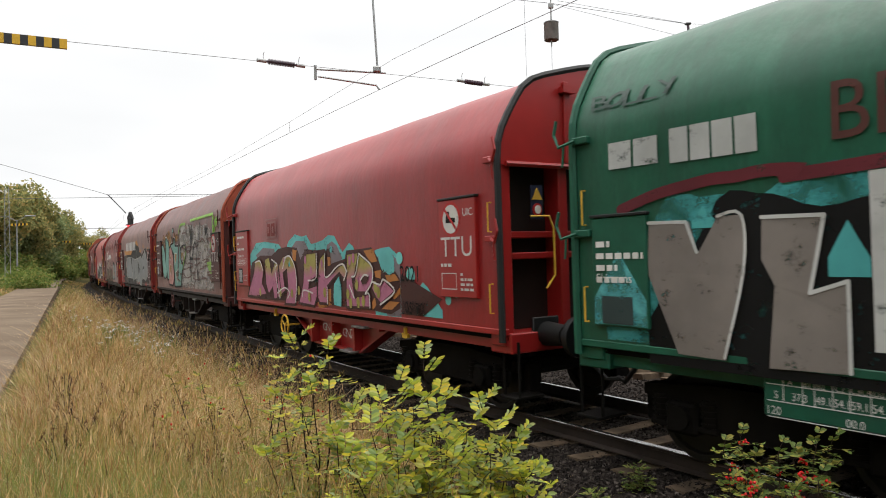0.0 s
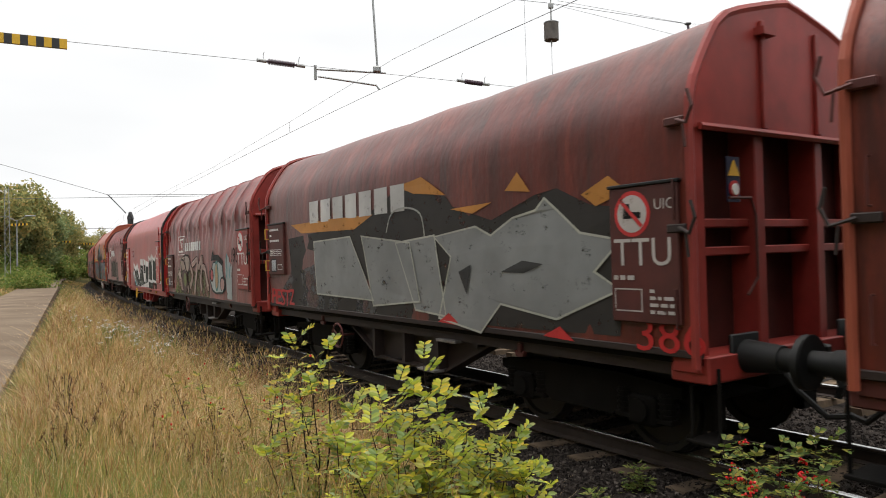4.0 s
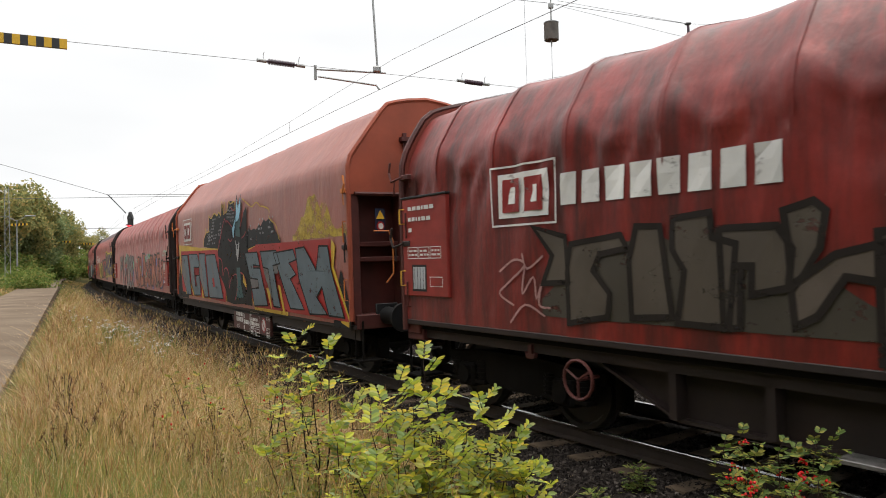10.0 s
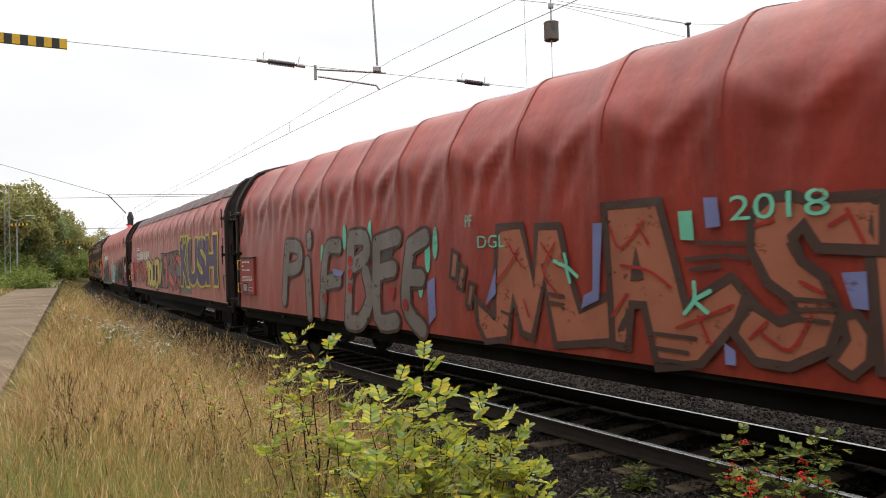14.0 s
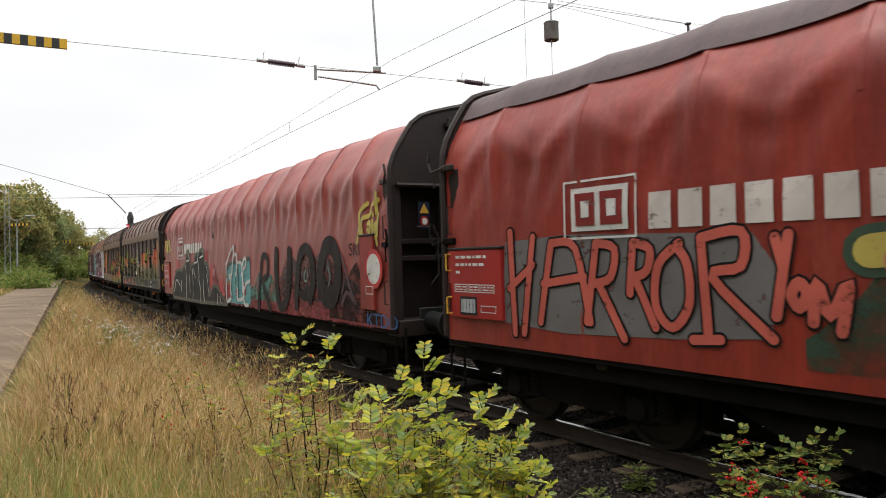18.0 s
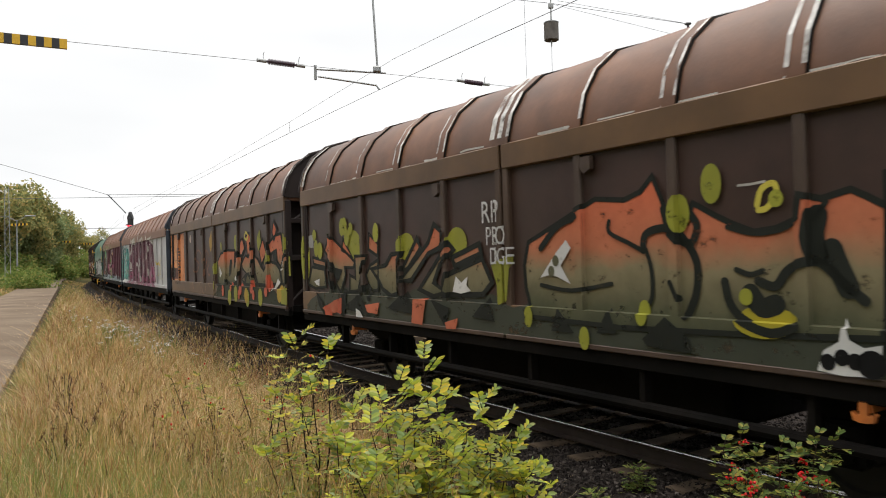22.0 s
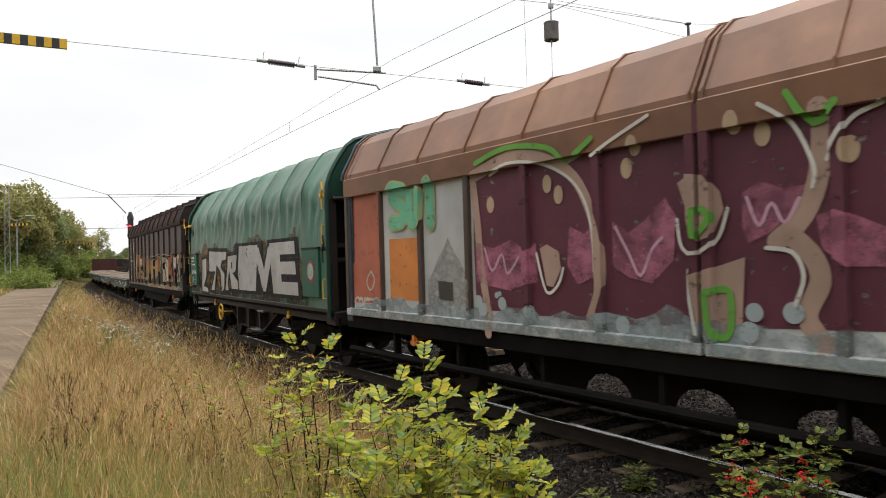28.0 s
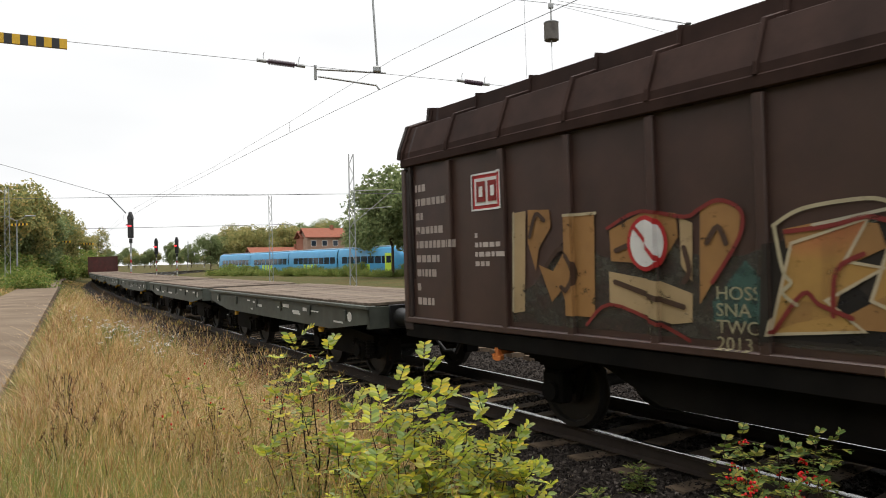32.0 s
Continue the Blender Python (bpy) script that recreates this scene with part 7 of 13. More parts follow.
stroke(w, [(3.01, 1.66), (2.83, 1.51), (1.70, 1.03)], 0.08, (0.15, 0.42, 0.44), 0.02)
word(w, "SVB", (4.04, 1.05), (2.92, 1.62), (0.26, 0.12, 0.11), None, 0.014, 0.0)
ttu_plate(w, (-3.93, 1.28), (-4.67, 2.84), "red_gloss")

w = W[6]
emblem(w, (3.18, 2.36), (2.20, 2.99), WHITE)
blocks(w, (2.10, 2.51), (-0.39, 2.84), 8, WHITE, 0.25)
cloud(w, (2.42, 1.34), (-1.02, 2.14), (0.05, 0.042, 0.032), 0.006, 0.15, 9, haze=False)
cloud(w, (-0.98, 1.1), (-2.1, 2.1), (0.05, 0.042, 0.032), 0.006, 0.15, 9, haze=False)
shape(w, [(2.51, 2.30), (2.04, 2.18), (2.00, 1.71), (2.39, 1.69), (2.24, 1.99)], (0.075, 0.06, 0.046), (0.02, 0.016, 0.014), 0.06, 0.014)
shape(w, [(1.96, 2.10), (1.29, 2.17), (1.21, 2.04), (1.57, 1.99), (1.66, 1.83), (1.44, 1.61), (1.48, 1.38), (2.00, 1.29), (2.02, 1.82)], (0.075, 0.06, 0.046), (0.02, 0.016, 0.014), 0.06, 0.014)
shape(w, [(1.10, 2.24), (0.85, 2.23), (0.73, 1.42), (1.18, 1.39), (1.19, 1.93)], (0.075, 0.06, 0.046), (0.02, 0.016, 0.014), 0.06, 0.014)
shape(w, [(0.71, 2.29), (0.33, 2.32), (0.31, 2.11), (0.10, 2.05), (0.18, 1.36), (0.68, 1.37), (0.59, 1.83), (0.72, 2.02)], (0.075, 0.06, 0.046), (0.02, 0.016, 0.014), 0.06, 0.014)
shape(w, [(0.25, 2.18), (-0.26, 2.18), (-0.37, 2.00), (-0.33, 1.70), (-0.03, 1.64), (-0.04, 1.87), (0.06, 1.87), (0.08, 1.37), (0.23, 1.35)], (0.075, 0.06, 0.046), (0.02, 0.016, 0.014), 0.06, 0.014)
shape(w, [(-0.31, 2.29), (-0.54, 2.35), (-0.63, 2.27), (-0.58, 2.00), (-0.35, 1.66), (-0.34, 2.04)], (0.075, 0.06, 0.046), (0.02, 0.016, 0.014), 0.06, 0.014)
shape(w, [(-0.35, 1.72), (-0.69, 1.95), (-1.01, 2.02), (-1.01, 1.75), (-0.76, 1.79), (-0.55, 1.50), (-0.38, 1.41)], (0.09, 0.07, 0.055), (0.02, 0.016, 0.014), 0.06, 0.014)
shape(w, [(-0.98, 2.1), (-1.78, 2.15), (-1.98, 1.3), (-0.98, 1.2)], (0.075, 0.06, 0.046), (0.02, 0.016, 0.014), 0.06, 0.014)
stroke(w, [(3.12, 1.82), (2.86, 1.95), (2.67, 1.89), (2.97, 1.69), (3.13, 1.56), (2.89, 1.44)], 0.025, (0.36, 0.2, 0.19), 0.016)
stroke(w, [(2.71, 2.01), (2.63, 1.85), (2.39, 1.98)], 0.025, (0.36, 0.2, 0.19), 0.016)
stroke(w, [(2.67, 1.89), (2.73, 1.57), (2.54, 1.76), (2.50, 1.52), (2.41, 1.70), (2.46, 1.46), (2.29, 1.43)], 0.025, (0.36, 0.2, 0.19), 0.016)
stroke(w, [(2.94, 1.24), (2.69, 1.45), (2.38, 1.34)], 0.025, (0.36, 0.2, 0.19), 0.016)
for k in range(5):
    z_ = 2.65 - k * 0.3
    stroke(w, [(-1.05, z_), (-1.2, z_ + 0.1), (-1.35, z_ - 0.02), (-1.2, z_ - 0.14), (-1.05, z_ - 0.1), (-1.38, z_ - 0.2)], 0.025, (0.32, 0.19, 0.18), 0.016)
ttu_plate(w, (-4.10, 1.49), (-4.92, 2.74), "red_brown", True)
number_plate_panel(w, (5.19, 1.48), (4.12, 2.81), "red_mid")

w = W[7]
YEL, FIRE, STEELB, STEELG = (0.46, 0.30, 0.02), (0.30, 0.012, 0.010), (0.085, 0.115, 0.135), (0.115, 0.105, 0.105)
cloud(w, (6.86, 0.93), (5.15, 2.33), (0.012, 0.012, 0.013), 0.013, 0.2, 3, 1.6, "graffiti_ground", 0, False)
cloud(w, (6.72, 1.01), (-1.11, 2.29), YEL, 0.008, 0.04, 3)
cloud(w, (6.73, 2.11), (2.31, 2.49), (0.4, 0.27, 0.03), 0.006, 0.3, 6)
poly(w, [(6.51, 2.60), (3.59, 2.45), (1.43, 2.37), (1.44, 2.14), (5.98, 2.23), (6.02, 1.55), (5.34, 1.05), (5.50, 1.04), (6.19, 1.68)], YEL, 0.016)
poly(w, [(6.09, 2.39), (3.09, 2.32), (1.44, 2.31), (1.48, 1.03), (5.34, 1.03), (6.12, 1.65)], FIRE, 0.02)
poly(w, [(6.21, 2.39), (1.48, 2.34), (0.71, 1.26), (0.72, 0.98), (6.02, 1.12)], FIRE, 0.02)
poly(w, [(-2.17, 2.38), (-4.07, 2.36), (-4.02, 0.91), (-1.79, 0.92), (-1.16, 1.60), (-1.19, 2.28)], YEL, 0.014)
poly(w, [(-2.17, 2.38), (-4.07, 2.34), (-4.03, 0.99), (-1.80, 0.98), (-1.16, 1.71), (-1.18, 2.23)], FIRE, 0.02)
poly(w, [(-1.97, 2.38), (-6.31, 2.36), (-6.34, 1.82), (-7.02, 0.98), (-4.29, 0.99), (-1.88, 1.02)], FIRE, 0.02)
poly(w, [(-6.36, 2.35), (-6.50, 2.23), (-6.42, 1.89), (-7.02, 1.05), (-7.00, 0.89), (-6.68, 0.95), (-6.22, 1.82)], YEL, 0.018)
cloud(w, (-6.34, 0.86), (-7.07, 2.33), (0.012, 0.012, 0.013), 0.012, 0.2, 5, 1.6, "graffiti_ground", 0, False)
cloud(w, (-4.38, 2.39), (-6.96, 3.44), (0.42, 0.3, 0.03), 0.008, 0.6, 21)
for pts_ in ([(-2.68, 1.43), (-2.92, 1.42), (-3.05, 1.00), (-2.98, 1.01)], [(-3.49, 1.52), (-3.64, 1.50), (-3.91, 0.93), (-3.78, 0.95)], [(4.91, 1.46), (4.37, 1.05), (4.54, 1.05)], [(3.36, 1.37), (3.06, 1.00), (3.26, 1.02)], [(2.59, 1.37), (2.36, 0.99), (2.43, 1.00)]):
    poly(w, pts_, YEL, 0.026)
cloud(w, (-0.91, 2.30), (-3.69, 3.05), (0.02, 0.02, 0.022), 0.011, 0.35, 12, 2.4, "graffiti_skyline", 0, False)
rg2 = random.Random(8)
for k in range(60):
    bx = rg2.choice([2.6, 2.1, 1.4, -0.6, -1.3, -2.2, -2.9])
    x_, z_ = bx - rg2.randint(0, 3) * 0.1, 2.5 + rg2.randint(0, 4) * 0.1
    rect(w, (x_, z_), (x_ - 0.055, z_ + 0.045), (0.25, 0.25, 0.26), 0.0145, "painted_window")
for pts_ in ([(6.01, 2.26), (5.15, 2.25), (4.72, 1.06), (5.30, 1.04), (6.04, 1.74)], [(4.98, 2.28), (3.79, 2.26), (3.57, 2.04), (3.54, 1.88), (4.34, 1.88), (4.17, 1.32), (3.94, 1.33), (4.15, 1.63), (3.55, 1.64), (3.46, 1.08), (4.33, 1.05), (4.69, 1.38)], [(3.54, 2.27), (2.83, 2.26), (2.91, 2.07), (2.54, 1.06), (2.95, 1.04), (3.54, 1.62)], [(2.78, 2.22), (1.67, 2.22), (0.90, 1.07), (2.38, 1.05), (2.48, 1.16)],
             [(-1.18, 2.21), (-2.13, 2.21), (-2.29, 1.90), (-1.80, 1.93), (-1.81, 1.86), (-2.29, 1.86), (-2.78, 1.06), (-1.81, 1.01), (-1.66, 1.39), (-2.16, 1.42), (-2.11, 1.61), (-1.55, 1.63)], [(-2.34, 2.22), (-3.46, 2.22), (-3.66, 1.95), (-3.23, 1.91), (-3.63, 1.06), (-3.20, 1.06), (-2.91, 1.84), (-2.52, 1.88)], [(-3.27, 2.17), (-4.45, 2.22), (-4.60, 2.02), (-4.18, 1.96), (-4.58, 1.74), (-4.25, 1.65), (-5.00, 1.08), (-4.21, 1.07)], [(-4.58, 2.23), (-5.07, 2.25), (-5.66, 1.82), (-5.82, 2.25), (-6.21, 2.24), (-6.34, 1.82), (-6.84, 1.04), (-6.18, 1.04), (-5.91, 1.53), (-5.64, 1.34), (-6.12, 1.05), (-5.28, 1.02), (-4.73, 1.66)]):
    shape(w, pts_, STEELB, BLACKP, 0.03, 0.03)
for pts_ in ([(5.98, 2.23), (5.37, 1.69), (5.34, 1.08), (6.00, 1.75)], [(3.52, 2.19), (3.18, 1.73), (2.94, 1.06), (3.48, 1.57)], [(4.96, 2.22), (4.59, 1.71), (4.37, 1.11), (4.67, 1.38)], [(-1.20, 2.17), (-1.57, 1.63), (-2.11, 1.61), (-2.16, 1.43), (-1.67, 1.41), (-1.47, 1.72)], [(-3.23, 1.91), (-3.59, 1.93), (-3.52, 1.75), (-3.31, 1.74)], [(-2.35, 2.18), (-2.52, 1.89), (-2.93, 1.84), (-3.20, 1.09), (-2.61, 1.73)], [(2.11, 1.98), (1.97, 2.00), (1.83, 1.59), (1.95, 1.56)]):
    poly(w, pts_, STEELG, 0.0325, "graffiti_letter")
poly(w, [(2.06, 1.60), (1.84, 1.58), (1.77, 1.35), (1.96, 1.34)], FIRE, 0.036)
poly(w, [(3.06, 2.46), (2.94, 2.69), (2.74, 2.80), (2.59, 2.85), (2.35, 2.86), (2.31, 3.30), (2.06, 3.20), (1.71, 3.32), (1.43, 3.24), (1.20, 3.31), (0.99, 3.20), (0.93, 3.53), (0.84, 3.53), (0.69, 3.22), (0.38, 3.29), (0.22, 3.53), (-0.28, 3.48), (-0.32, 3.25), (-0.21, 2.88), (-0.15, 2.66), (1.28, 2.33)], (0.02, 0.02, 0.023), 0.011)
for (bx, bz), nc, nr in zip([(2.01, 3.14), (1.43, 3.16), (0.22, 3.43), (2.49, 2.84), (0.44, 3.28)], (5, 4, 5, 4, 3), (7, 6, 6, 4, 3)):
    for i_ in range(nc):
        for j_ in range(nr):
            if (i_ * 3 + j_ * 5) % 7:
                rect(w, (bx - 0.085 * i_ - 0.02 * j_, bz - 0.085 * j_), (bx - 0.085 * i_ - 0.02 * j_ - 0.045, bz - 0.085 * j_ + 0.045), (0.2, 0.2, 0.21), 0.0145, "painted_window")
stroke(w, [(3.06, 2.46), (2.94, 2.69), (2.74, 2.80), (2.72, 2.96), (2.59, 2.84), (2.35, 2.86)], 0.03, YEL, 0.02)
stroke(w, [(2.33, 2.87), (2.31, 3.30)], 0.03, YEL, 0.02)
stroke(w, [(2.31, 3.30), (2.06, 3.20), (1.71, 3.32), (1.43, 3.24), (1.20, 3.31), (0.99, 3.20)], 0.03, YEL, 0.02)
stroke(w, [(0.99, 3.20), (0.93, 3.53), (0.84, 3.53), (0.69, 3.22)], 0.03, YEL, 0.02)
stroke(w, [(0.69, 3.23), (0.61, 3.57), (0.56, 3.28), (0.38, 3.29), (0.22, 3.53), (0.06, 3.45), (-0.28, 3.48), (-0.32, 3.27)], 0.03, YEL, 0.02)
poly(w, [(1.40, 2.28), (1.28, 2.44), (0.97, 2.79), (0.57, 3.10), (0.36, 2.97), (0.05, 2.94), (-0.16, 2.84), (-0.41, 2.94), (-0.69, 2.94), (-0.85, 2.83), (-1.10, 3.15), (-1.36, 3.29), (-1.28, 1.03), (-0.14, 0.97), (0.56, 1.01), (0.64, 1.26), (0.96, 1.51), (1.31, 1.71), (1.32, 2.10)], BLACKP, 0.024)
cloud(w, (-1.0, 1.0), (-1.6, 3.3), BLACKP, 0.022, 0.2, 13, 1.1, "graffiti_figure", 0, False)
stroke(w, [(1.40, 2.28), (0.98, 2.74), (0.87, 2.86), (0.63, 3.08), (0.57, 3.10), (0.42, 3.00), (0.33, 3.04), (-0.16, 2.83)], 0.03, (0.3, 0.02, 0.03), 0.03)
stroke(w, [(0.00, 3.36), (-0.18, 3.28), (-0.33, 3.25)], 0.03, (0.3, 0.02, 0.03), 0.03)
stroke(w, [(1.29, 2.13), (1.00, 2.04), (0.92, 1.67), (0.75, 1.83), (0.52, 1.85), (0.35, 1.68), (0.33, 1.36), (0.15, 1.59), (-0.17, 1.69), (-0.41, 1.67), (-0.38, 1.29), (-0.17, 1.07)], 0.03, (0.3, 0.02, 0.03), 0.03)
stroke(w, [(-0.77, 1.75), (-0.98, 1.71), (-1.17, 1.59), (-1.21, 1.36)], 0.03, (0.3, 0.02, 0.03), 0.03)
stroke(w, [(-0.81, 2.83), (-1.07, 3.16), (-1.26, 3.43)], 0.03, (0.3, 0.02, 0.03), 0.03)
stroke(w, [(0.31, 2.59), (0.12, 2.52), (0.01, 2.55)], 0.03, (0.3, 0.02, 0.03), 0.03)
stroke(w, [(-0.95, 2.57), (-1.12, 2.61), (-1.26, 2.69)], 0.03, (0.3, 0.02, 0.03), 0.03)
poly(w, [(-0.40, 1.87), (-0.74, 1.87), (-0.76, 1.49), (-0.92, 1.17), (-0.25, 1.10), (-0.41, 1.47)], (0.012, 0.065, 0.07), 0.029)
poly(w, [(-0.39, 2.97), (-0.82, 3.04), (-0.78, 2.59), (-0.35, 2.64)], (0.012, 0.065, 0.07), 0.029)
shape(w, [(-0.07, 2.83), (-0.16, 2.88), (-0.42, 3.10), (-0.49, 3.17), (-0.47, 3.33), (-0.54, 3.60), (-0.66, 3.37), (-0.74, 3.37), (-0.90, 3.61), (-0.91, 3.27), (-0.78, 3.05), (-0.62, 2.97), (-0.44, 2.96), (-0.29, 2.76), (-0.24, 2.58), (-0.13, 2.61)], (0.27, 0.52, 0.68), BLACKP, 0.03, 0.033)
stroke(w, [(-0.26, 3.03), (-0.37, 2.87)], 0.025, BLACKP, 0.042)
stroke(w, [(-0.39, 3.12), (-0.51, 2.95)], 0.025, BLACKP, 0.042)
poly(w, [(-0.35, 2.56), (-0.44, 2.43), (-0.62, 2.43), (-0.72, 2.51), (-0.68, 2.26), (-0.56, 2.00), (-0.43, 2.18)], (0.36, 0.36, 0.36), 0.034)
disc(w, (-0.55, 2.37), 0.05, BLACKP, 0.038, 0.06)
poly(w, [(-1.00, 1.71), (-1.06, 1.69), (-1.24, 1.48), (-1.21, 1.40), (-0.95, 1.52)], YEL, 0.032)
poly(w, [(-1.06, 1.69), (-1.17, 1.64), (-1.24, 1.48)], FIRE, 0.036)
emblem(w, (5.73, 2.61), (4.56, 3.32), WHITE)
for pts_ in ([(-1.08, 3.48), (-1.54, 3.31), (-1.82, 3.24), (-2.16, 3.31), (-2.42, 3.21), (-2.61, 3.19), (-3.03, 3.09), (-3.04, 2.91), (-3.43, 2.76), (-3.57, 2.62), (-3.67, 2.44)],):
    stroke(w, pts_, 0.03, YEL, 0.03)
board = plate((w[0], Wall(1.36), 0), ((0.54, 0.38)[0], (-2.36, 0.37)[1]), ((-2.38, 0.92)[0], (0.52, 0.78)[1]), "red_brown", "load_table_board")
text(board, "R 75m", (-2.13, 0.76)[0], (-2.13, 0.76)[1] - 0.06, 0.09, WHITE, 0.006, 0.5)
text(board, "KIJLS", (0.23, 0.42)[0], (0.23, 0.42)[1] - 0.02, 0.09, WHITE, 0.006, 0.5)
bars(board, (0.27, 0.54), (-0.29, 0.81), 2, WHITE, 5, 0.8, 0.006)
for a_, b_ in (((-0.36, 0.35), (-0.86, 0.80)), ((-0.93, 0.50), (-1.63, 0.84)), ((-0.92, 0.32), (-1.19, 0.62)), ((-2.13, 0.33), (-2.36, 0.54)), ((-1.24, 0.31), (-1.63, 0.47))):
    frame_rect(board, a_, b_, 0.012, WHITE, 0.006)
    bars(board, (a_[0] - 0.03, a_[1] + 0.02), (b_[0] + 0.03, b_[1] - 0.02), 3, WHITE, 4, 0.7, 0.008)
disc(board, (-1.95, 0.59), 0.17, (0.3, 0.02, 0.02), 0.006, None, "prohibition_sign", 20); disc(board, (-1.95, 0.59), 0.13, WHITE, 0.01, None, "prohibition_sign", 20)
stroke(board, [((-1.95, 0.59)[0] + 0.1, (-1.95, 0.59)[1] + 0.1), (-1.95, 0.59), ((-1.95, 0.59)[0] - 0.1, (-1.95, 0.59)[1] - 0.1)], 0.03, (0.3, 0.02, 0.02), 0.014, "prohibition_sign")

w = W[8]
BRICKP, ASHP, FADEDP = (0.33, 0.11, 0.065), (0.15, 0.13, 0.12), (0.06, 0.032, 0.027)
piece(w, [[(6.00, 1.23), (5.77, 2.25)], [(5.76, 2.30), (5.18, 2.23), (5.21, 1.91), (5.74, 1.82)], [(4.68, 2.43), (4.69, 2.32)], [(4.79, 1.96), (4.73, 1.02)], [(4.16, 1.08), (3.94, 2.12), (3.43, 2.23)], [(4.03, 1.60), (3.47, 1.66)], [(2.95, 2.27), (3.12, 0.98)], [(2.94, 2.35), (2.46, 2.33), (2.44, 2.06), (2.91, 1.90)], [(2.46, 1.79), (2.33, 1.38), (2.66, 1.01), (3.08, 0.97)], [(2.08, 2.14), (2.09, 1.11), (1.53, 1.08)], [(2.07, 2.23), (1.45, 2.31)], [(2.04, 1.79), (1.58, 1.85)], [(1.07, 2.08), (1.22, 1.33), (0.81, 1.01)], [(1.06, 2.16), (0.68, 2.28)], [(1.13, 1.72), (0.80, 1.72)]], 0.24, ASHP, FADEDP, 0.05, 0.014, None)
poly(w, [(2.36, 2.16), (1.49, 2.23), (1.68, 1.90), (2.22, 1.85)], (0.05, 0.05, 0.05), 0.011)
disc(w, (2.29, 2.38), 0.07, (0.10, 0.42, 0.30), 0.012, 0.22)
disc(w, (0.42, 2.19), 0.07, (0.10, 0.42, 0.30), 0.012, 0.22)
disc(w, (0.62, 2.01), 0.07, (0.10, 0.42, 0.30), 0.012, 0.22)
disc(w, (3.2, 2.37), 0.07, (0.10, 0.42, 0.30), 0.012, 0.22)
disc(w, (4.14, 2.06), 0.07, (0.10, 0.42, 0.30), 0.012, 0.22)
disc(w, (0.81, 1.66), 0.07, (0.10, 0.42, 0.30), 0.012, 0.22)
disc(w, (2.97, 1.97), 0.08, (0.3, 0.02, 0.02), 0.03, 0.09)
disc(w, (2.98, 1.76), 0.08, (0.3, 0.02, 0.02), 0.03, 0.09)
disc(w, (4.0, 1.33), 0.08, (0.3, 0.02, 0.02), 0.03, 0.09)
disc(w, (1.62, 1.49), 0.08, (0.3, 0.02, 0.02), 0.03, 0.09)
disc(w, (1.22, 1.33), 0.08, (0.3, 0.02, 0.02), 0.03, 0.09)
disc(w, (3.0, 1.53), 0.08, (0.3, 0.02, 0.02), 0.03, 0.09)
poly(w, [(0.64, 1.66), (0.45, 1.74), (0.45, 1.21), (0.63, 1.08)], (0.16, 0.17, 0.34), 0.012)
poly(w, [(3.68, 1.85), (3.24, 1.81), (3.35, 1.71), (3.64, 1.73)], (0.16, 0.17, 0.34), 0.026)
shape(w, [(0.02, 2.09), (-0.13, 2.03), (-0.06, 1.71), (0.08, 1.74)], (0.3, 0.12, 0.08), FADEDP, 0.05, 0.014)
shape(w, [(-0.16, 1.90), (-0.29, 1.85), (-0.20, 1.57), (-0.08, 1.60)], (0.3, 0.12, 0.08), FADEDP, 0.05, 0.014)
shape(w, [(-0.36, 1.68), (-0.47, 1.64), (-0.37, 1.36), (-0.27, 1.39)], (0.3, 0.12, 0.08), FADEDP, 0.05, 0.014)
shape(w, [(-0.48, 1.47), (-0.83, 1.28), (-0.94, 2.34), (-1.38, 2.34), (-1.57, 1.73), (-1.64, 2.31), (-2.00, 2.30), (-2.11, 1.88), (-2.28, 1.43), (-2.73, 1.61), (-2.90, 1.40), (-2.74, 1.14), (-1.90, 1.03), (-1.75, 1.70), (-1.54, 1.08), (-1.35, 1.12), (-1.21, 1.50), (-1.09, 1.03), (-0.65, 0.96), (-0.49, 1.19)], BRICKP, FADEDP, 0.08, 0.014)
shape(w, [(-2.65, 2.46), (-3.31, 2.46), (-3.57, 1.53), (-4.02, 1.78), (-4.22, 1.58), (-3.70, 1.03), (-3.25, 0.95), (-3.11, 1.51), (-2.96, 1.51), (-2.90, 1.10), (-2.71, 1.11)], BRICKP, FADEDP, 0.08, 0.018)
poly(w, [(-3.03, 2.06), (-3.12, 1.75), (-2.95, 1.73)], FADEDP, 0.026)
shape(w, [(-5.21, 2.35), (-4.88, 2.36), (-4.70, 2.35), (-4.55, 2.41), (-4.37, 2.40), (-4.22, 2.28), (-4.20, 2.01), (-4.34, 1.74), (-4.52, 1.62), (-4.56, 1.49), (-4.43, 1.44), (-4.14, 1.60), (-4.03, 1.32), (-4.22, 1.11), (-4.50, 1.10), (-4.81, 1.26), (-4.90, 1.51), (-4.78, 1.79), (-4.62, 1.91), (-4.56, 2.09), (-4.65, 2.17), (-4.75, 2.00), (-5.20, 1.97)], BRICKP, FADEDP, 0.08, 0.022)
shape(w, [(-4.90, 1.51), (-5.01, 1.53), (-5.10, 1.40), (-5.08, 1.20), (-4.96, 1.09), (-4.82, 1.18), (-4.93, 1.35)], BRICKP, FADEDP, 0.06, 0.02)
poly(w, [(-4.51, 2.04), (-4.60, 2.08), (-4.62, 1.94), (-4.56, 1.94)], FADEDP, 0.03)
poly(w, [(-2.50, 2.30), (-2.63, 2.30), (-2.60, 2.05), (-2.55, 1.54), (-2.30, 1.44), (-2.35, 1.58), (-2.47, 1.63)], (0.16, 0.17, 0.34), 0.03)
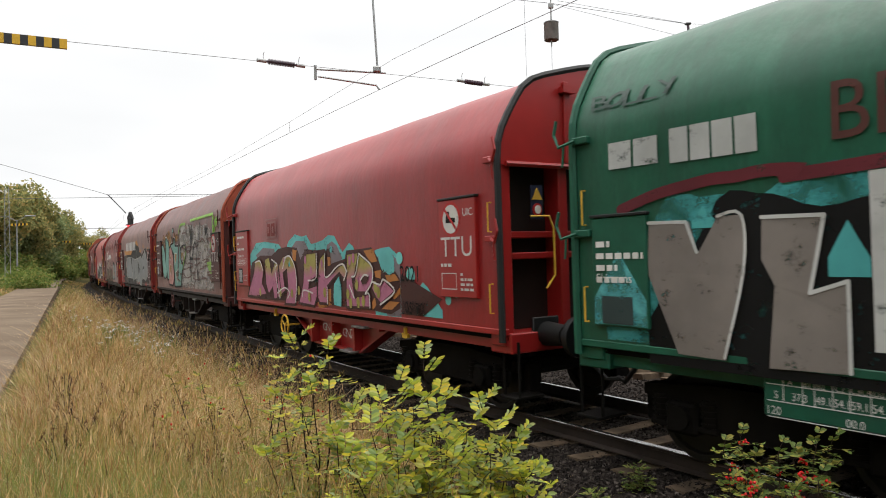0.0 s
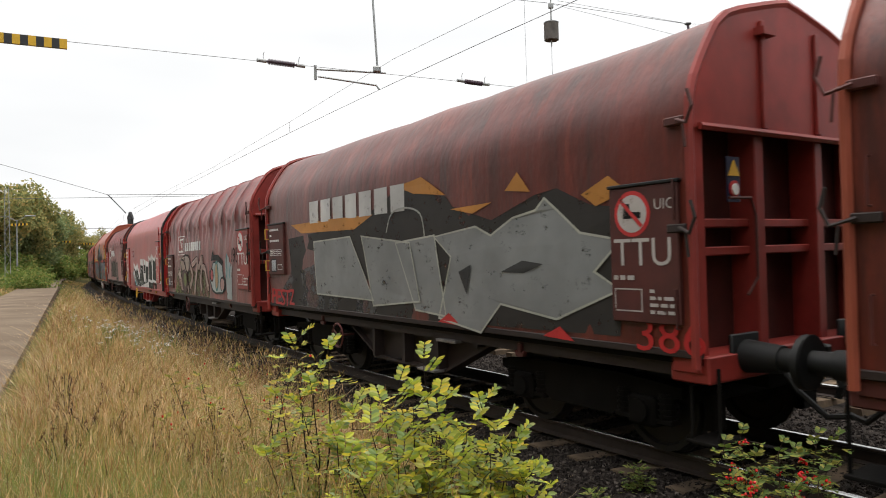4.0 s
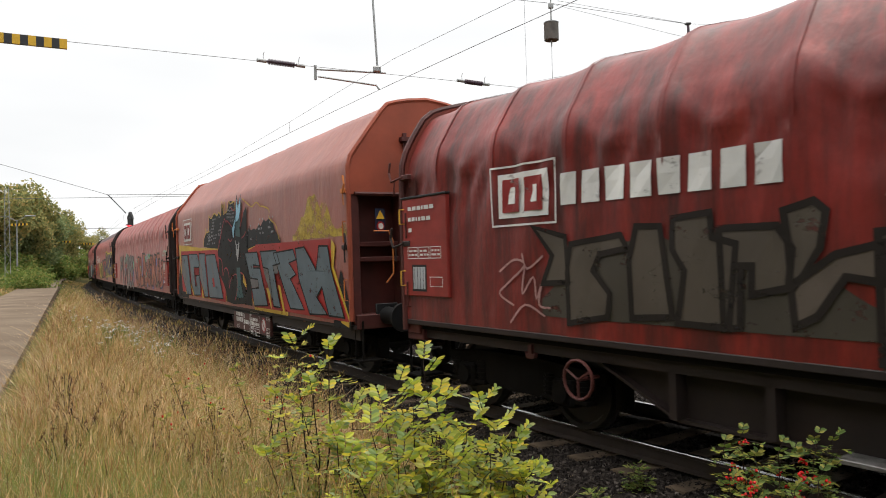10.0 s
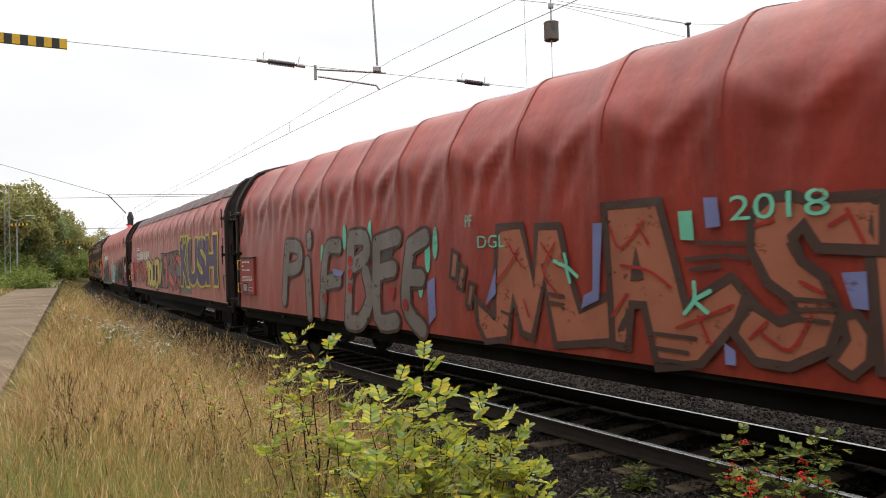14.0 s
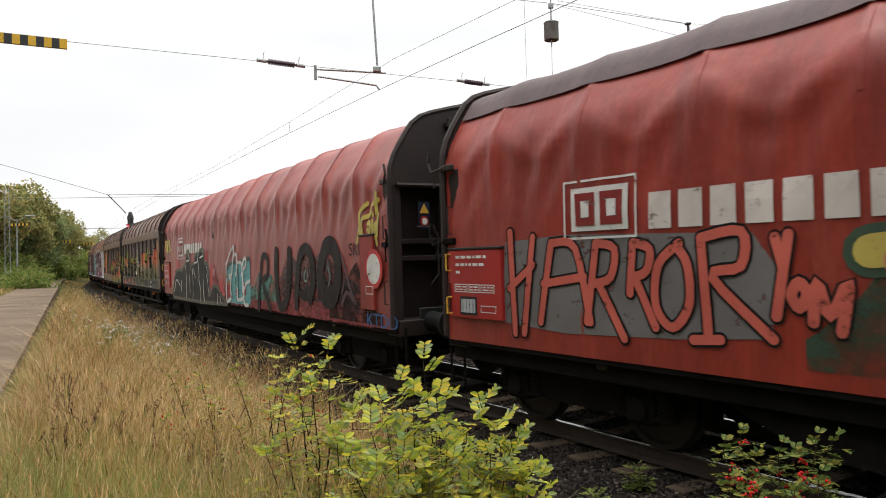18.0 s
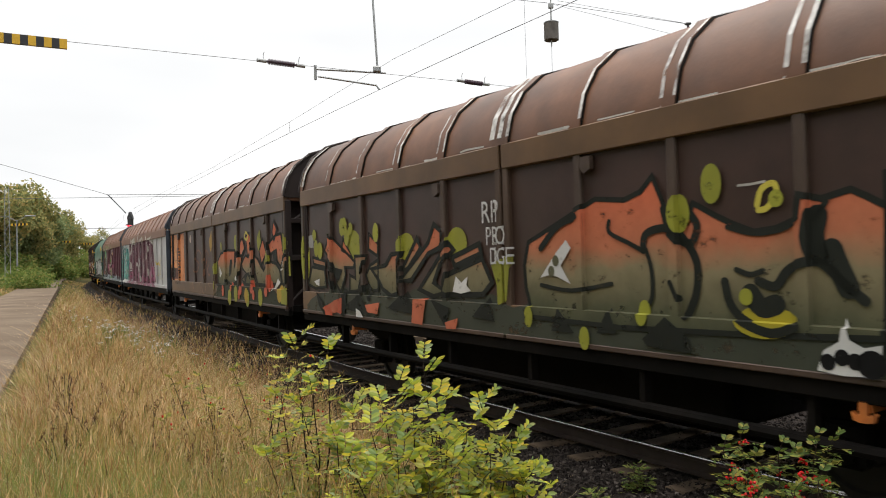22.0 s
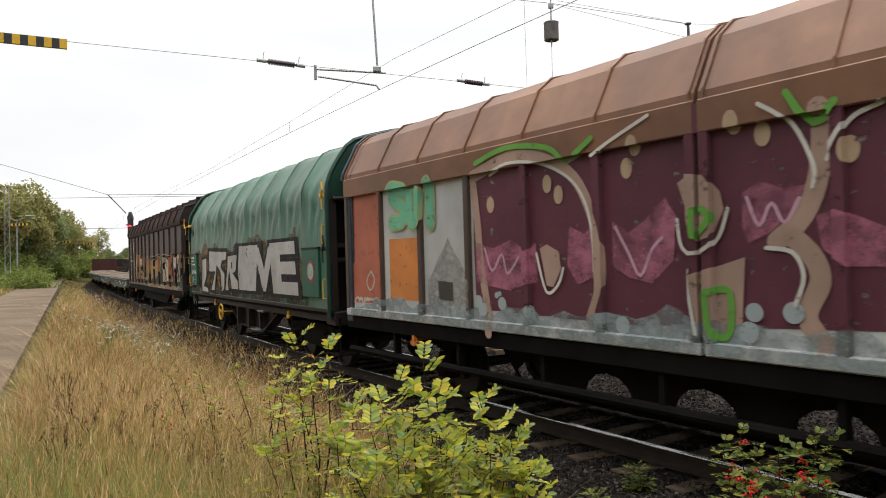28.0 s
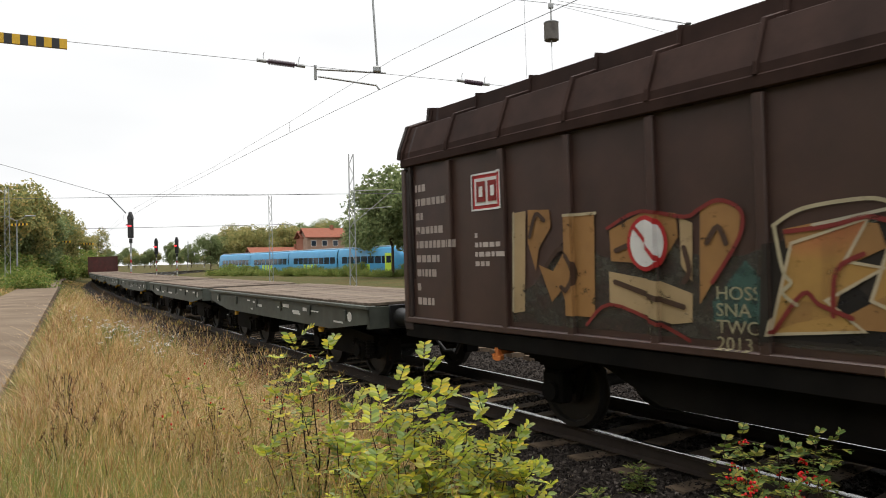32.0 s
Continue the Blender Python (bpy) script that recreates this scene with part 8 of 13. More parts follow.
poly(w, [(-3.52, 2.35), (-3.66, 2.35), (-3.68, 2.09), (-3.54, 2.10)], (0.13, 0.42, 0.29), 0.03)
poly(w, [(-3.78, 2.45), (-3.92, 2.44), (-3.94, 2.20), (-3.80, 2.19)], (0.16, 0.17, 0.34), 0.03)
poly(w, [(-4.91, 1.82), (-5.08, 1.83), (-5.09, 1.56), (-4.98, 1.57)], (0.16, 0.17, 0.34), 0.032)
poly(w, [(-3.95, 1.24), (-4.05, 1.18), (-4.05, 1.06), (-3.96, 1.06)], (0.16, 0.17, 0.34), 0.03)
poly(w, [(-0.92, 1.87), (-0.90, 1.55), (-0.69, 1.41), (-0.79, 1.62)], (0.16, 0.17, 0.34), 0.03)
stroke(w, [(-3.71, 2.07), (-4.16, 2.05)], 0.035, FADEDP, 0.034)
stroke(w, [(-3.59, 1.93), (-3.93, 1.95)], 0.035, FADEDP, 0.034)
stroke(w, [(-3.64, 1.84), (-3.92, 1.87)], 0.035, FADEDP, 0.034)
stroke(w, [(-3.98, 1.96), (-4.18, 1.93)], 0.035, FADEDP, 0.034)
stroke(w, [(-3.23, 1.26), (-3.68, 1.25)], 0.035, FADEDP, 0.034)
stroke(w, [(-3.25, 1.13), (-3.59, 1.12)], 0.035, FADEDP, 0.034)
stroke(w, [(-3.25, 1.03), (-3.50, 1.03)], 0.035, FADEDP, 0.034)
stroke(w, [(-4.54, 1.62), (-4.86, 1.61)], 0.035, FADEDP, 0.034)
stroke(w, [(-4.56, 1.54), (-4.86, 1.55)], 0.035, FADEDP, 0.034)
stroke(w, [(-4.60, 1.47), (-4.81, 1.46)], 0.035, FADEDP, 0.034)
stroke(w, [(-1.00, 1.35), (-1.20, 1.30)], 0.035, FADEDP, 0.034)
stroke(w, [(-1.04, 1.19), (-1.14, 1.13)], 0.035, FADEDP, 0.034)
stroke(w, [(-1.84, 1.58), (-2.06, 1.56)], 0.035, FADEDP, 0.034)
stroke(w, [(-1.83, 1.49), (-2.05, 1.47)], 0.035, FADEDP, 0.034)
stroke(w, [(-1.14, 2.15), (-1.38, 1.88)], 0.03, (0.3, 0.02, 0.015), 0.034)
stroke(w, [(-1.34, 2.08), (-1.13, 1.85), (-0.91, 1.69)], 0.03, (0.3, 0.02, 0.015), 0.034)
stroke(w, [(-1.73, 2.13), (-1.98, 1.88)], 0.03, (0.3, 0.02, 0.015), 0.034)
stroke(w, [(-1.95, 2.12), (-1.76, 1.82), (-1.97, 1.58)], 0.03, (0.3, 0.02, 0.015), 0.034)
stroke(w, [(-1.41, 1.50), (-1.50, 1.32)], 0.03, (0.3, 0.02, 0.015), 0.034)
stroke(w, [(-2.72, 2.26), (-2.85, 2.04), (-3.14, 2.29)], 0.03, (0.3, 0.02, 0.015), 0.034)
stroke(w, [(-2.85, 1.88), (-3.18, 1.83), (-3.43, 1.68)], 0.03, (0.3, 0.02, 0.015), 0.034)
stroke(w, [(-2.72, 1.39), (-2.91, 1.61)], 0.03, (0.3, 0.02, 0.015), 0.034)
stroke(w, [(-3.19, 2.08), (-3.07, 2.25)], 0.03, (0.3, 0.02, 0.015), 0.034)
stroke(w, [(-3.48, 1.33), (-3.77, 1.44), (-4.04, 1.55)], 0.03, (0.3, 0.02, 0.015), 0.034)
stroke(w, [(-3.71, 1.44), (-3.82, 1.21)], 0.03, (0.3, 0.02, 0.015), 0.034)
stroke(w, [(-4.28, 1.34), (-4.51, 1.23), (-4.69, 1.50)], 0.03, (0.3, 0.02, 0.015), 0.034)
stroke(w, [(-4.61, 1.75), (-4.78, 1.67)], 0.03, (0.3, 0.02, 0.015), 0.034)
stroke(w, [(-4.26, 2.19), (-4.41, 2.22)], 0.03, (0.3, 0.02, 0.015), 0.034)
stroke(w, [(-4.18, 1.29), (-4.33, 1.43)], 0.03, (0.3, 0.02, 0.015), 0.034)
stroke(w, [(-4.96, 2.27), (-5.07, 2.03)], 0.03, (0.3, 0.02, 0.015), 0.034)
stroke(w, [(-4.84, 2.16), (-4.96, 2.23)], 0.03, (0.3, 0.02, 0.015), 0.034)
stroke(w, [(-2.09, 2.00), (-2.11, 1.88), (-1.94, 1.93)], 0.04, (0.16, 0.5, 0.36), 0.038)
stroke(w, [(-2.11, 1.88), (-2.27, 1.77)], 0.04, (0.16, 0.5, 0.36), 0.038)
stroke(w, [(-2.11, 1.87), (-2.16, 1.71)], 0.04, (0.16, 0.5, 0.36), 0.038)
stroke(w, [(-3.67, 1.73), (-3.67, 1.58), (-3.57, 1.46)], 0.04, (0.16, 0.5, 0.36), 0.038)
stroke(w, [(-3.67, 1.58), (-3.83, 1.66)], 0.04, (0.16, 0.5, 0.36), 0.038)
stroke(w, [(-3.67, 1.57), (-3.80, 1.48)], 0.04, (0.16, 0.5, 0.36), 0.038)
text(w, "2018", -4.02, 2.24, 0.2, (0.16, 0.5, 0.36), 0.038, 0.9)
text(w, "PF", -0.28, 2.37, 0.15, (0.16, 0.5, 0.36), 0.02, 0.5)
text(w, "DGL", -0.53, 2.1, 0.15, (0.16, 0.5, 0.36), 0.02, 0.8)
shape(w, [(-5.08, 2.32), (-5.45, 2.35), (-5.51, 1.90), (-5.96, 2.39), (-6.32, 2.34), (-5.93, 1.82), (-6.48, 1.21), (-6.09, 1.13), (-5.63, 1.57), (-5.51, 1.15), (-5.15, 1.15)], BRICKP, FADEDP, 0.08, 0.018)
shape(w, [(-6.51, 2.41), (-7.18, 2.40), (-7.21, 2.21), (-6.90, 2.18), (-6.88, 1.93), (-7.08, 1.91), (-7.07, 1.75), (-6.87, 1.73), (-6.87, 1.34), (-6.63, 1.29), (-6.47, 1.74)], BRICKP, FADEDP, 0.08, 0.014)
shape(w, [(-7.54, 2.06), (-7.72, 2.17), (-7.97, 2.12), (-8.07, 1.95), (-7.93, 1.76), (-8.03, 1.50), (-7.90, 1.26), (-7.61, 1.13), (-7.10, 1.09), (-6.91, 1.24), (-7.44, 1.35), (-7.69, 1.55), (-7.45, 1.68), (-7.61, 1.84), (-7.80, 1.89), (-7.74, 1.99)], BRICKP, FADEDP, 0.08, 0.018)
poly(w, [(-6.36, 2.24), (-6.50, 2.26), (-6.50, 1.97), (-6.30, 1.93)], (0.16, 0.17, 0.34), 0.024)
poly(w, [(-7.91, 1.43), (-8.05, 1.40), (-7.99, 1.27), (-7.88, 1.29)], (0.16, 0.17, 0.34), 0.03)
poly(w, [(-7.55, 1.17), (-7.69, 1.21), (-7.66, 1.01), (-7.56, 0.99)], (0.16, 0.17, 0.34), 0.03)
poly(w, [(-5.33, 1.13), (-5.65, 1.15), (-5.59, 1.01), (-5.33, 1.02)], (0.16, 0.17, 0.34), 0.02)
stroke(w, [(-6.61, 2.12), (-6.81, 1.89)], 0.03, (0.3, 0.02, 0.015), 0.03)
stroke(w, [(-5.40, 2.15), (-5.64, 1.81)], 0.03, (0.3, 0.02, 0.015), 0.03)
stroke(w, [(-7.59, 1.96), (-7.89, 2.09)], 0.03, (0.3, 0.02, 0.015), 0.03)
stroke(w, [(-7.62, 1.34), (-7.92, 1.49)], 0.03, (0.3, 0.02, 0.015), 0.03)
stroke(w, [(-5.92, 2.21), (-6.15, 2.05)], 0.03, (0.3, 0.02, 0.015), 0.03)
stroke(w, [(-7.18, 1.22), (-7.43, 1.16)], 0.03, (0.3, 0.02, 0.015), 0.03)
text(w, "LLOYD", -7.73, 2.29, 0.2, (0.16, 0.5, 0.36), 0.018, 0.7)
text(w, "GIP", -6.35, 1.09, 0.2, (0.2, 0.3, 0.2), 0.03, 0.6)
q = plate(w, (-8.22, 1.22), (-9.04, 2.08), "red_mid")
disc(q, (-8.43, 1.89), 0.24, (0.3, 0.05, 0.04), 0.004, None, "prohibition_sign", 20); disc(q, (-8.43, 1.89), 0.19, (0.42, 0.36, 0.3), 0.008, None, "prohibition_sign", 20)
bars(q, (-8.26, 1.31), (-8.81, 1.40), 1, WHITE, 3, 0.9, 0.006)
frame_rect(q, (-8.31, 1.49), (-8.60, 1.66), 0.015, WHITE, 0.006)
number_plate_panel(w, (8.62, 1.27), (7.71, 2.08), "red_mid")

w = W[9]
cloud(w, (4.33, 1.09), (0.14, 2.16), (0.03, 0.055, 0.035), 0.006, 0.2, 5, haze=True)
piece(w, [[(3.86, 1.97), (3.10, 2.04)], [(3.50, 2.13), (3.55, 1.26)], [(3.11, 1.88), (2.70, 1.88), (2.74, 1.30), (3.15, 1.28), (3.11, 1.83)], [(2.45, 2.07), (2.47, 1.28), (1.94, 1.28)], [(1.56, 2.05), (1.00, 2.05), (1.04, 1.28), (1.61, 1.22), (1.57, 2.02)], [(0.76, 2.04), (0.71, 1.28), (0.21, 2.00)]], 0.24, (0.4, 0.31, 0.07), (0.03, 0.055, 0.035), 0.07, 0.014, None)
disc(w, (3.41, 1.39), 0.05, (0.42, 0.14, 0.1), 0.026, 0.09)
disc(w, (2.92, 1.33), 0.05, (0.42, 0.14, 0.1), 0.026, 0.09)
disc(w, (2.39, 1.35), 0.05, (0.42, 0.14, 0.1), 0.026, 0.09)
disc(w, (1.5, 1.89), 0.05, (0.42, 0.14, 0.1), 0.026, 0.09)
disc(w, (1.41, 1.25), 0.05, (0.42, 0.14, 0.1), 0.026, 0.09)
disc(w, (1.04, 1.68), 0.05, (0.42, 0.14, 0.1), 0.026, 0.09)
disc(w, (0.72, 1.42), 0.05, (0.42, 0.14, 0.1), 0.026, 0.09)
disc(w, (0.45, 1.69), 0.05, (0.42, 0.14, 0.1), 0.026, 0.09)
disc(w, (2.43, 1.89), 0.05, (0.42, 0.14, 0.1), 0.026, 0.09)
disc(w, (3.72, 1.9), 0.05, (0.42, 0.14, 0.1), 0.026, 0.09)
poly(w, [(0.27, 2.40), (-0.99, 2.39), (-1.78, 2.41), (-2.81, 2.44), (-3.48, 2.40), (-3.44, 1.15), (-2.29, 1.18), (0.24, 1.09), (0.15, 1.70)], (0.115, 0.095, 0.1), 0.006)
cloud(w, (-3.46, 1.05), (-5.2, 2.75), (0.115, 0.095, 0.1), 0.006, 0.08, 6, haze=False)
shape(w, [(-0.34, 2.29), (-0.85, 2.30), (-1.13, 1.23), (-0.80, 1.11), (-0.71, 1.77), (-0.38, 1.82), (-0.31, 1.35), (-0.22, 1.11), (-0.04, 1.17), (-0.01, 1.51), (-0.24, 1.63)], (0.44, 0.075, 0.055), BLACKP, 0.035, 0.012)
shape(w, [(-1.39, 2.38), (-1.45, 2.03), (-1.51, 1.70), (-1.85, 1.60), (-2.23, 1.34), (-2.05, 1.03), (-1.83, 1.22), (-1.33, 1.39)], (0.44, 0.075, 0.055), BLACKP, 0.035, 0.012)
shape(w, [(-2.15, 2.37), (-2.38, 2.22), (-2.54, 2.04), (-2.83, 2.33), (-3.47, 2.22), (-3.46, 1.86), (-3.13, 1.98), (-2.80, 2.11), (-2.63, 1.94), (-2.77, 1.13), (-2.49, 1.14), (-2.53, 1.56), (-2.44, 1.95), (-2.06, 2.21)], (0.44, 0.075, 0.055), BLACKP, 0.035, 0.012)
shape(w, [(-3.04, 1.46), (-3.13, 1.54), (-3.35, 1.57), (-3.45, 1.47), (-3.42, 1.21), (-3.26, 1.02), (-3.11, 1.17)], (0.44, 0.075, 0.055), BLACKP, 0.035, 0.012)
poly(w, [(-0.37, 1.99), (-0.47, 2.07), (-0.71, 2.05), (-0.76, 1.96), (-0.62, 1.88), (-0.42, 1.89)], (0.13, 0.1, 0.1), 0.022)
stroke(w, [(0.19, 1.13), (0.12, 1.57), (-0.12, 1.88), (-0.26, 2.12)], 0.03, BLACKP, 0.024)
stroke(w, [(-1.02, 2.34), (-1.15, 2.09), (-1.35, 1.98), (-1.55, 2.06), (-1.69, 2.36)], 0.03, BLACKP, 0.024)
stroke(w, [(-2.14, 2.16), (-2.21, 1.87), (-2.43, 1.65)], 0.03, BLACKP, 0.024)
stroke(w, [(-2.77, 1.31), (-2.91, 1.41), (-3.03, 1.33)], 0.03, BLACKP, 0.024)
stroke(w, [(-3.00, 1.60), (-3.12, 1.44)], 0.03, BLACKP, 0.024)
stroke(w, [(-3.44, 1.62), (-3.31, 1.45)], 0.03, BLACKP, 0.024)
stroke(w, [(-3.11, 1.38), (-3.19, 1.20), (-3.30, 1.22), (-3.36, 1.36)], 0.03, BLACKP, 0.024)
stroke(w, [(0.23, 2.39), (-0.99, 2.37), (-1.78, 2.40), (-2.81, 2.43), (-3.48, 2.39)], 0.03, BLACKP, 0.024)
stroke(w, [(-3.10, 2.16), (-3.14, 2.03), (-3.19, 2.01)], 0.04, (0.05, 0.06, 0.04), 0.024)
stroke(w, [(-3.33, 2.19), (-3.39, 2.10), (-3.44, 2.14)], 0.04, (0.05, 0.06, 0.04), 0.024)
word(w, "KUSH", (-3.6, 1.35), (-8.6, 2.8), (0.055, 0.03, 0.09), (0.45, 0.38, 0.04), 0.02, 0.13, 0.05, 0.1, 0.05, 1.1, None, 7)
poly(w, [(7.73, 2.15), (6.79, 2.20), (4.74, 2.14), (4.54, 1.87), (4.58, 1.30), (5.46, 1.23), (6.83, 1.18), (7.83, 1.24)], (0.13, 0.12, 0.12), 0.006)
piece(w, [[(7.63, 2.26), (7.59, 1.13)], [(7.26, 2.19), (7.44, 1.14)], [(7.66, 1.63), (7.27, 1.89)], [(6.98, 2.12), (7.17, 1.28)], [(6.96, 2.12), (6.64, 2.05), (6.46, 1.32)], [(7.11, 1.69), (6.53, 1.77)], [(6.36, 2.10), (6.50, 1.32)], [(6.36, 2.10), (6.14, 2.04), (6.19, 1.77), (6.41, 1.70)], [(6.34, 1.70), (6.04, 1.19)], [(5.91, 2.09), (5.96, 1.62)], [(5.91, 2.09), (5.72, 2.03), (5.76, 1.83), (5.92, 1.77)], [(5.89, 1.76), (5.68, 1.32)], [(5.41, 2.07), (5.63, 1.88), (5.67, 1.52), (5.50, 1.33), (5.32, 1.54), (5.33, 1.88), (5.44, 2.05)], [(5.19, 2.11), (5.14, 1.26)], [(5.29, 1.24), (5.03, 1.26)], [(5.19, 2.11), (4.82, 2.15), (4.83, 1.87), (5.09, 1.78), (4.57, 1.30)], [(4.54, 2.09), (4.48, 1.87)], [(4.43, 2.11), (4.54, 1.48)], [(4.42, 1.66), (4.36, 1.75), (4.30, 1.66), (4.36, 1.55), (4.42, 1.64)], [(4.26, 1.45), (4.23, 1.75), (4.14, 1.50), (4.01, 1.75), (4.06, 1.39)]], 0.085, (0.44, 0.09, 0.065), BLACKP, 0.022, 0.014, None)
emblem(w, (6.76, 2.17), (5.89, 2.71), WHITE)
blocks(w, (5.72, 2.21), (3.22, 2.54), 8, (0.5, 0.45, 0.42), 0.25)
number_plate_panel(w, (8.78, 1.25), (7.77, 2.08), "red_gloss")
top_strip = Cover(-9.2, 9.2, [(1.25, 3.76), (1.145, 3.925), (1.035, 4.05), (0.865, 4.13), (0.45, 4.24), (0.06, 4.335), (0.0, 4.34)], 1.35, 0.05, 0.006, 10)
part("roof_strip", top_strip.geo(120, 8), MAT["tarp_strip"], w[0], "dark weathered strip along the roof", True)

w = W[10]
cloud(w, (7.51, 0.94), (-8.3, 1.9), (0.22, 0.03, 0.04), 0.004, 0.6, 8, 1.4)
SOOT, PINKL = (0.026, 0.025, 0.023), (0.42, 0.17, 0.17)
shape(w, [(6.69, 1.71), (6.56, 2.14), (6.35, 2.21), (6.19, 2.09), (6.02, 1.67)], (0.42, 0.05, 0.05), PINKL, 0.03, 0.008)
shape(w, [(2.60, 2.09), (2.50, 2.30), (2.37, 2.39), (2.27, 2.28), (2.36, 2.05)], (0.42, 0.05, 0.05), PINKL, 0.03, 0.008)
shape(w, [(2.13, 1.40), (1.99, 1.79), (1.79, 2.01), (1.63, 1.93), (1.76, 1.57), (1.47, 1.39), (2.02, 1.23)], (0.42, 0.05, 0.05), PINKL, 0.03, 0.008)
shape(w, [(1.13, 1.12), (1.04, 1.36), (0.87, 1.60), (0.68, 1.63), (0.58, 1.39), (0.45, 1.18)], (0.42, 0.05, 0.05), PINKL, 0.03, 0.008)
shape(w, [(4.20, 2.05), (4.05, 2.24), (3.84, 2.12), (3.99, 1.89)], (0.42, 0.05, 0.05), PINKL, 0.03, 0.008)
disc(w, (1.59, 1.76), 0.1, PINKL, 0.008, 0.13)
disc(w, (2.06, 1.95), 0.1, PINKL, 0.008, 0.13)
disc(w, (5.07, 2.23), 0.1, PINKL, 0.008, 0.13)
disc(w, (5.79, 2.26), 0.1, PINKL, 0.008, 0.13)
emblem(w, (6.41, 2.17), (5.55, 2.79), WHITE)
blocks(w, (5.34, 2.31), (2.90, 2.60), 8, WHITE, 0.25)
shape(w, [(7.28, 1.00), (7.02, 1.52), (6.52, 1.79), (6.11, 1.81), (5.82, 1.76), (5.53, 1.90), (5.22, 1.97), (5.06, 2.30), (4.72, 2.43), (4.54, 2.30), (4.49, 2.06), (4.41, 1.83), (4.21, 2.01), (3.96, 1.97), (3.81, 2.20), (3.56, 2.30), (3.33, 2.25), (3.15, 2.36), (2.87, 2.41), (2.70, 2.33), (2.64, 2.09), (2.58, 1.99), (2.33, 1.99), (2.17, 1.82), (2.13, 1.43), (2.05, 1.11), (1.82, 1.26), (1.63, 1.38), (1.28, 1.37), (0.96, 1.27), (0.67, 1.09), (0.19, 0.98), (0.21, 0.93), (3.13, 0.87), (7.17, 0.87)], SOOT, (0.085, 0.08, 0.055), 0.1, 0.016)
stroke(w, [(5.22, 1.94), (5.03, 1.64), (5.09, 0.93)], 0.045, (0.55, 0.54, 0.5), 0.03)
stroke(w, [(4.19, 1.82), (4.06, 1.50), (4.13, 0.96)], 0.045, (0.55, 0.54, 0.5), 0.03)
stroke(w, [(3.35, 2.07), (3.26, 1.67), (3.29, 1.51), (3.10, 1.18), (3.15, 0.92)], 0.045, (0.55, 0.54, 0.5), 0.03)
stroke(w, [(2.76, 1.51), (2.74, 1.27), (2.66, 0.92)], 0.045, (0.55, 0.54, 0.5), 0.03)
stroke(w, [(4.99, 2.07), (4.50, 2.11), (4.70, 2.31)], 0.045, (0.55, 0.54, 0.5), 0.03)
stroke(w, [(3.88, 2.00), (3.44, 2.06), (3.48, 2.22)], 0.045, (0.55, 0.54, 0.5), 0.03)
stroke(w, [(3.11, 2.16), (2.73, 2.22), (2.81, 2.34)], 0.045, (0.55, 0.54, 0.5), 0.03)
stroke(w, [(2.34, 1.89), (2.28, 1.75), (2.38, 1.59)], 0.045, (0.55, 0.54, 0.5), 0.03)
stroke(w, [(2.30, 1.56), (2.21, 1.30), (2.11, 1.08)], 0.045, (0.55, 0.54, 0.5), 0.03)
stroke(w, [(7.09, 1.42), (6.98, 1.08), (6.65, 1.43), (6.31, 1.42), (6.04, 1.26)], 0.045, (0.55, 0.54, 0.5), 0.03)
stroke(w, [(5.84, 1.45), (5.84, 1.13)], 0.045, (0.55, 0.54, 0.5), 0.03)
stroke(w, [(4.53, 1.61), (4.52, 1.09)], 0.045, (0.55, 0.54, 0.5), 0.03)
stroke(w, [(3.96, 1.82), (3.79, 1.57)], 0.045, (0.55, 0.54, 0.5), 0.03)
stroke(w, [(1.10, 1.17), (1.14, 0.91)], 0.045, (0.55, 0.54, 0.5), 0.03)
stroke(w, [(0.89, 1.10), (0.78, 0.93)], 0.045, (0.55, 0.54, 0.5), 0.03)
poly(w, [(0.22, 1.81), (-0.16, 1.98), (-0.50, 2.02), (-0.86, 1.98), (-1.19, 2.04), (-1.85, 2.07), (-1.82, 1.03), (-0.87, 0.98), (0.19, 0.99), (0.20, 1.41)], (0.10, 0.3, 0.31), 0.012)
cloud(w, (-1.85, 0.98), (-1.9, 2.05), (0.10, 0.3, 0.31), 0.012, 0.25, 5, haze=False)
poly(w, [(0.17, 1.48), (-0.24, 1.43), (-0.12, 1.12), (0.16, 1.09)], (0.27, 0.022, 0.02), 0.018)
poly(w, [(-0.63, 1.30), (-0.85, 1.42), (-0.88, 1.10), (-0.68, 1.17)], (0.27, 0.022, 0.02), 0.018)
poly(w, [(-1.21, 1.48), (-1.58, 1.51), (-1.49, 1.21), (-1.25, 1.22)], (0.27, 0.022, 0.02), 0.018)
poly(w, [(0.14, 1.51), (-0.23, 1.55), (-0.22, 1.45), (0.14, 1.45)], (0.25, 0.13, 0.02), 0.02)
poly(w, [(-0.58, 1.45), (-0.62, 1.59), (-0.69, 1.62), (-0.73, 1.53), (-0.66, 1.46)], (0.05, 0.07, 0.06), 0.02)
stroke(w, [(0.20, 1.81), (-0.16, 1.95), (-0.60, 1.99), (-0.85, 1.83), (-0.93, 1.60), (-0.86, 1.29), (-0.90, 1.11)], 0.09, (0.03, 0.07, 0.07), 0.02)
stroke(w, [(-0.91, 1.99), (-1.40, 2.05), (-1.83, 2.08)], 0.09, (0.03, 0.07, 0.07), 0.02)
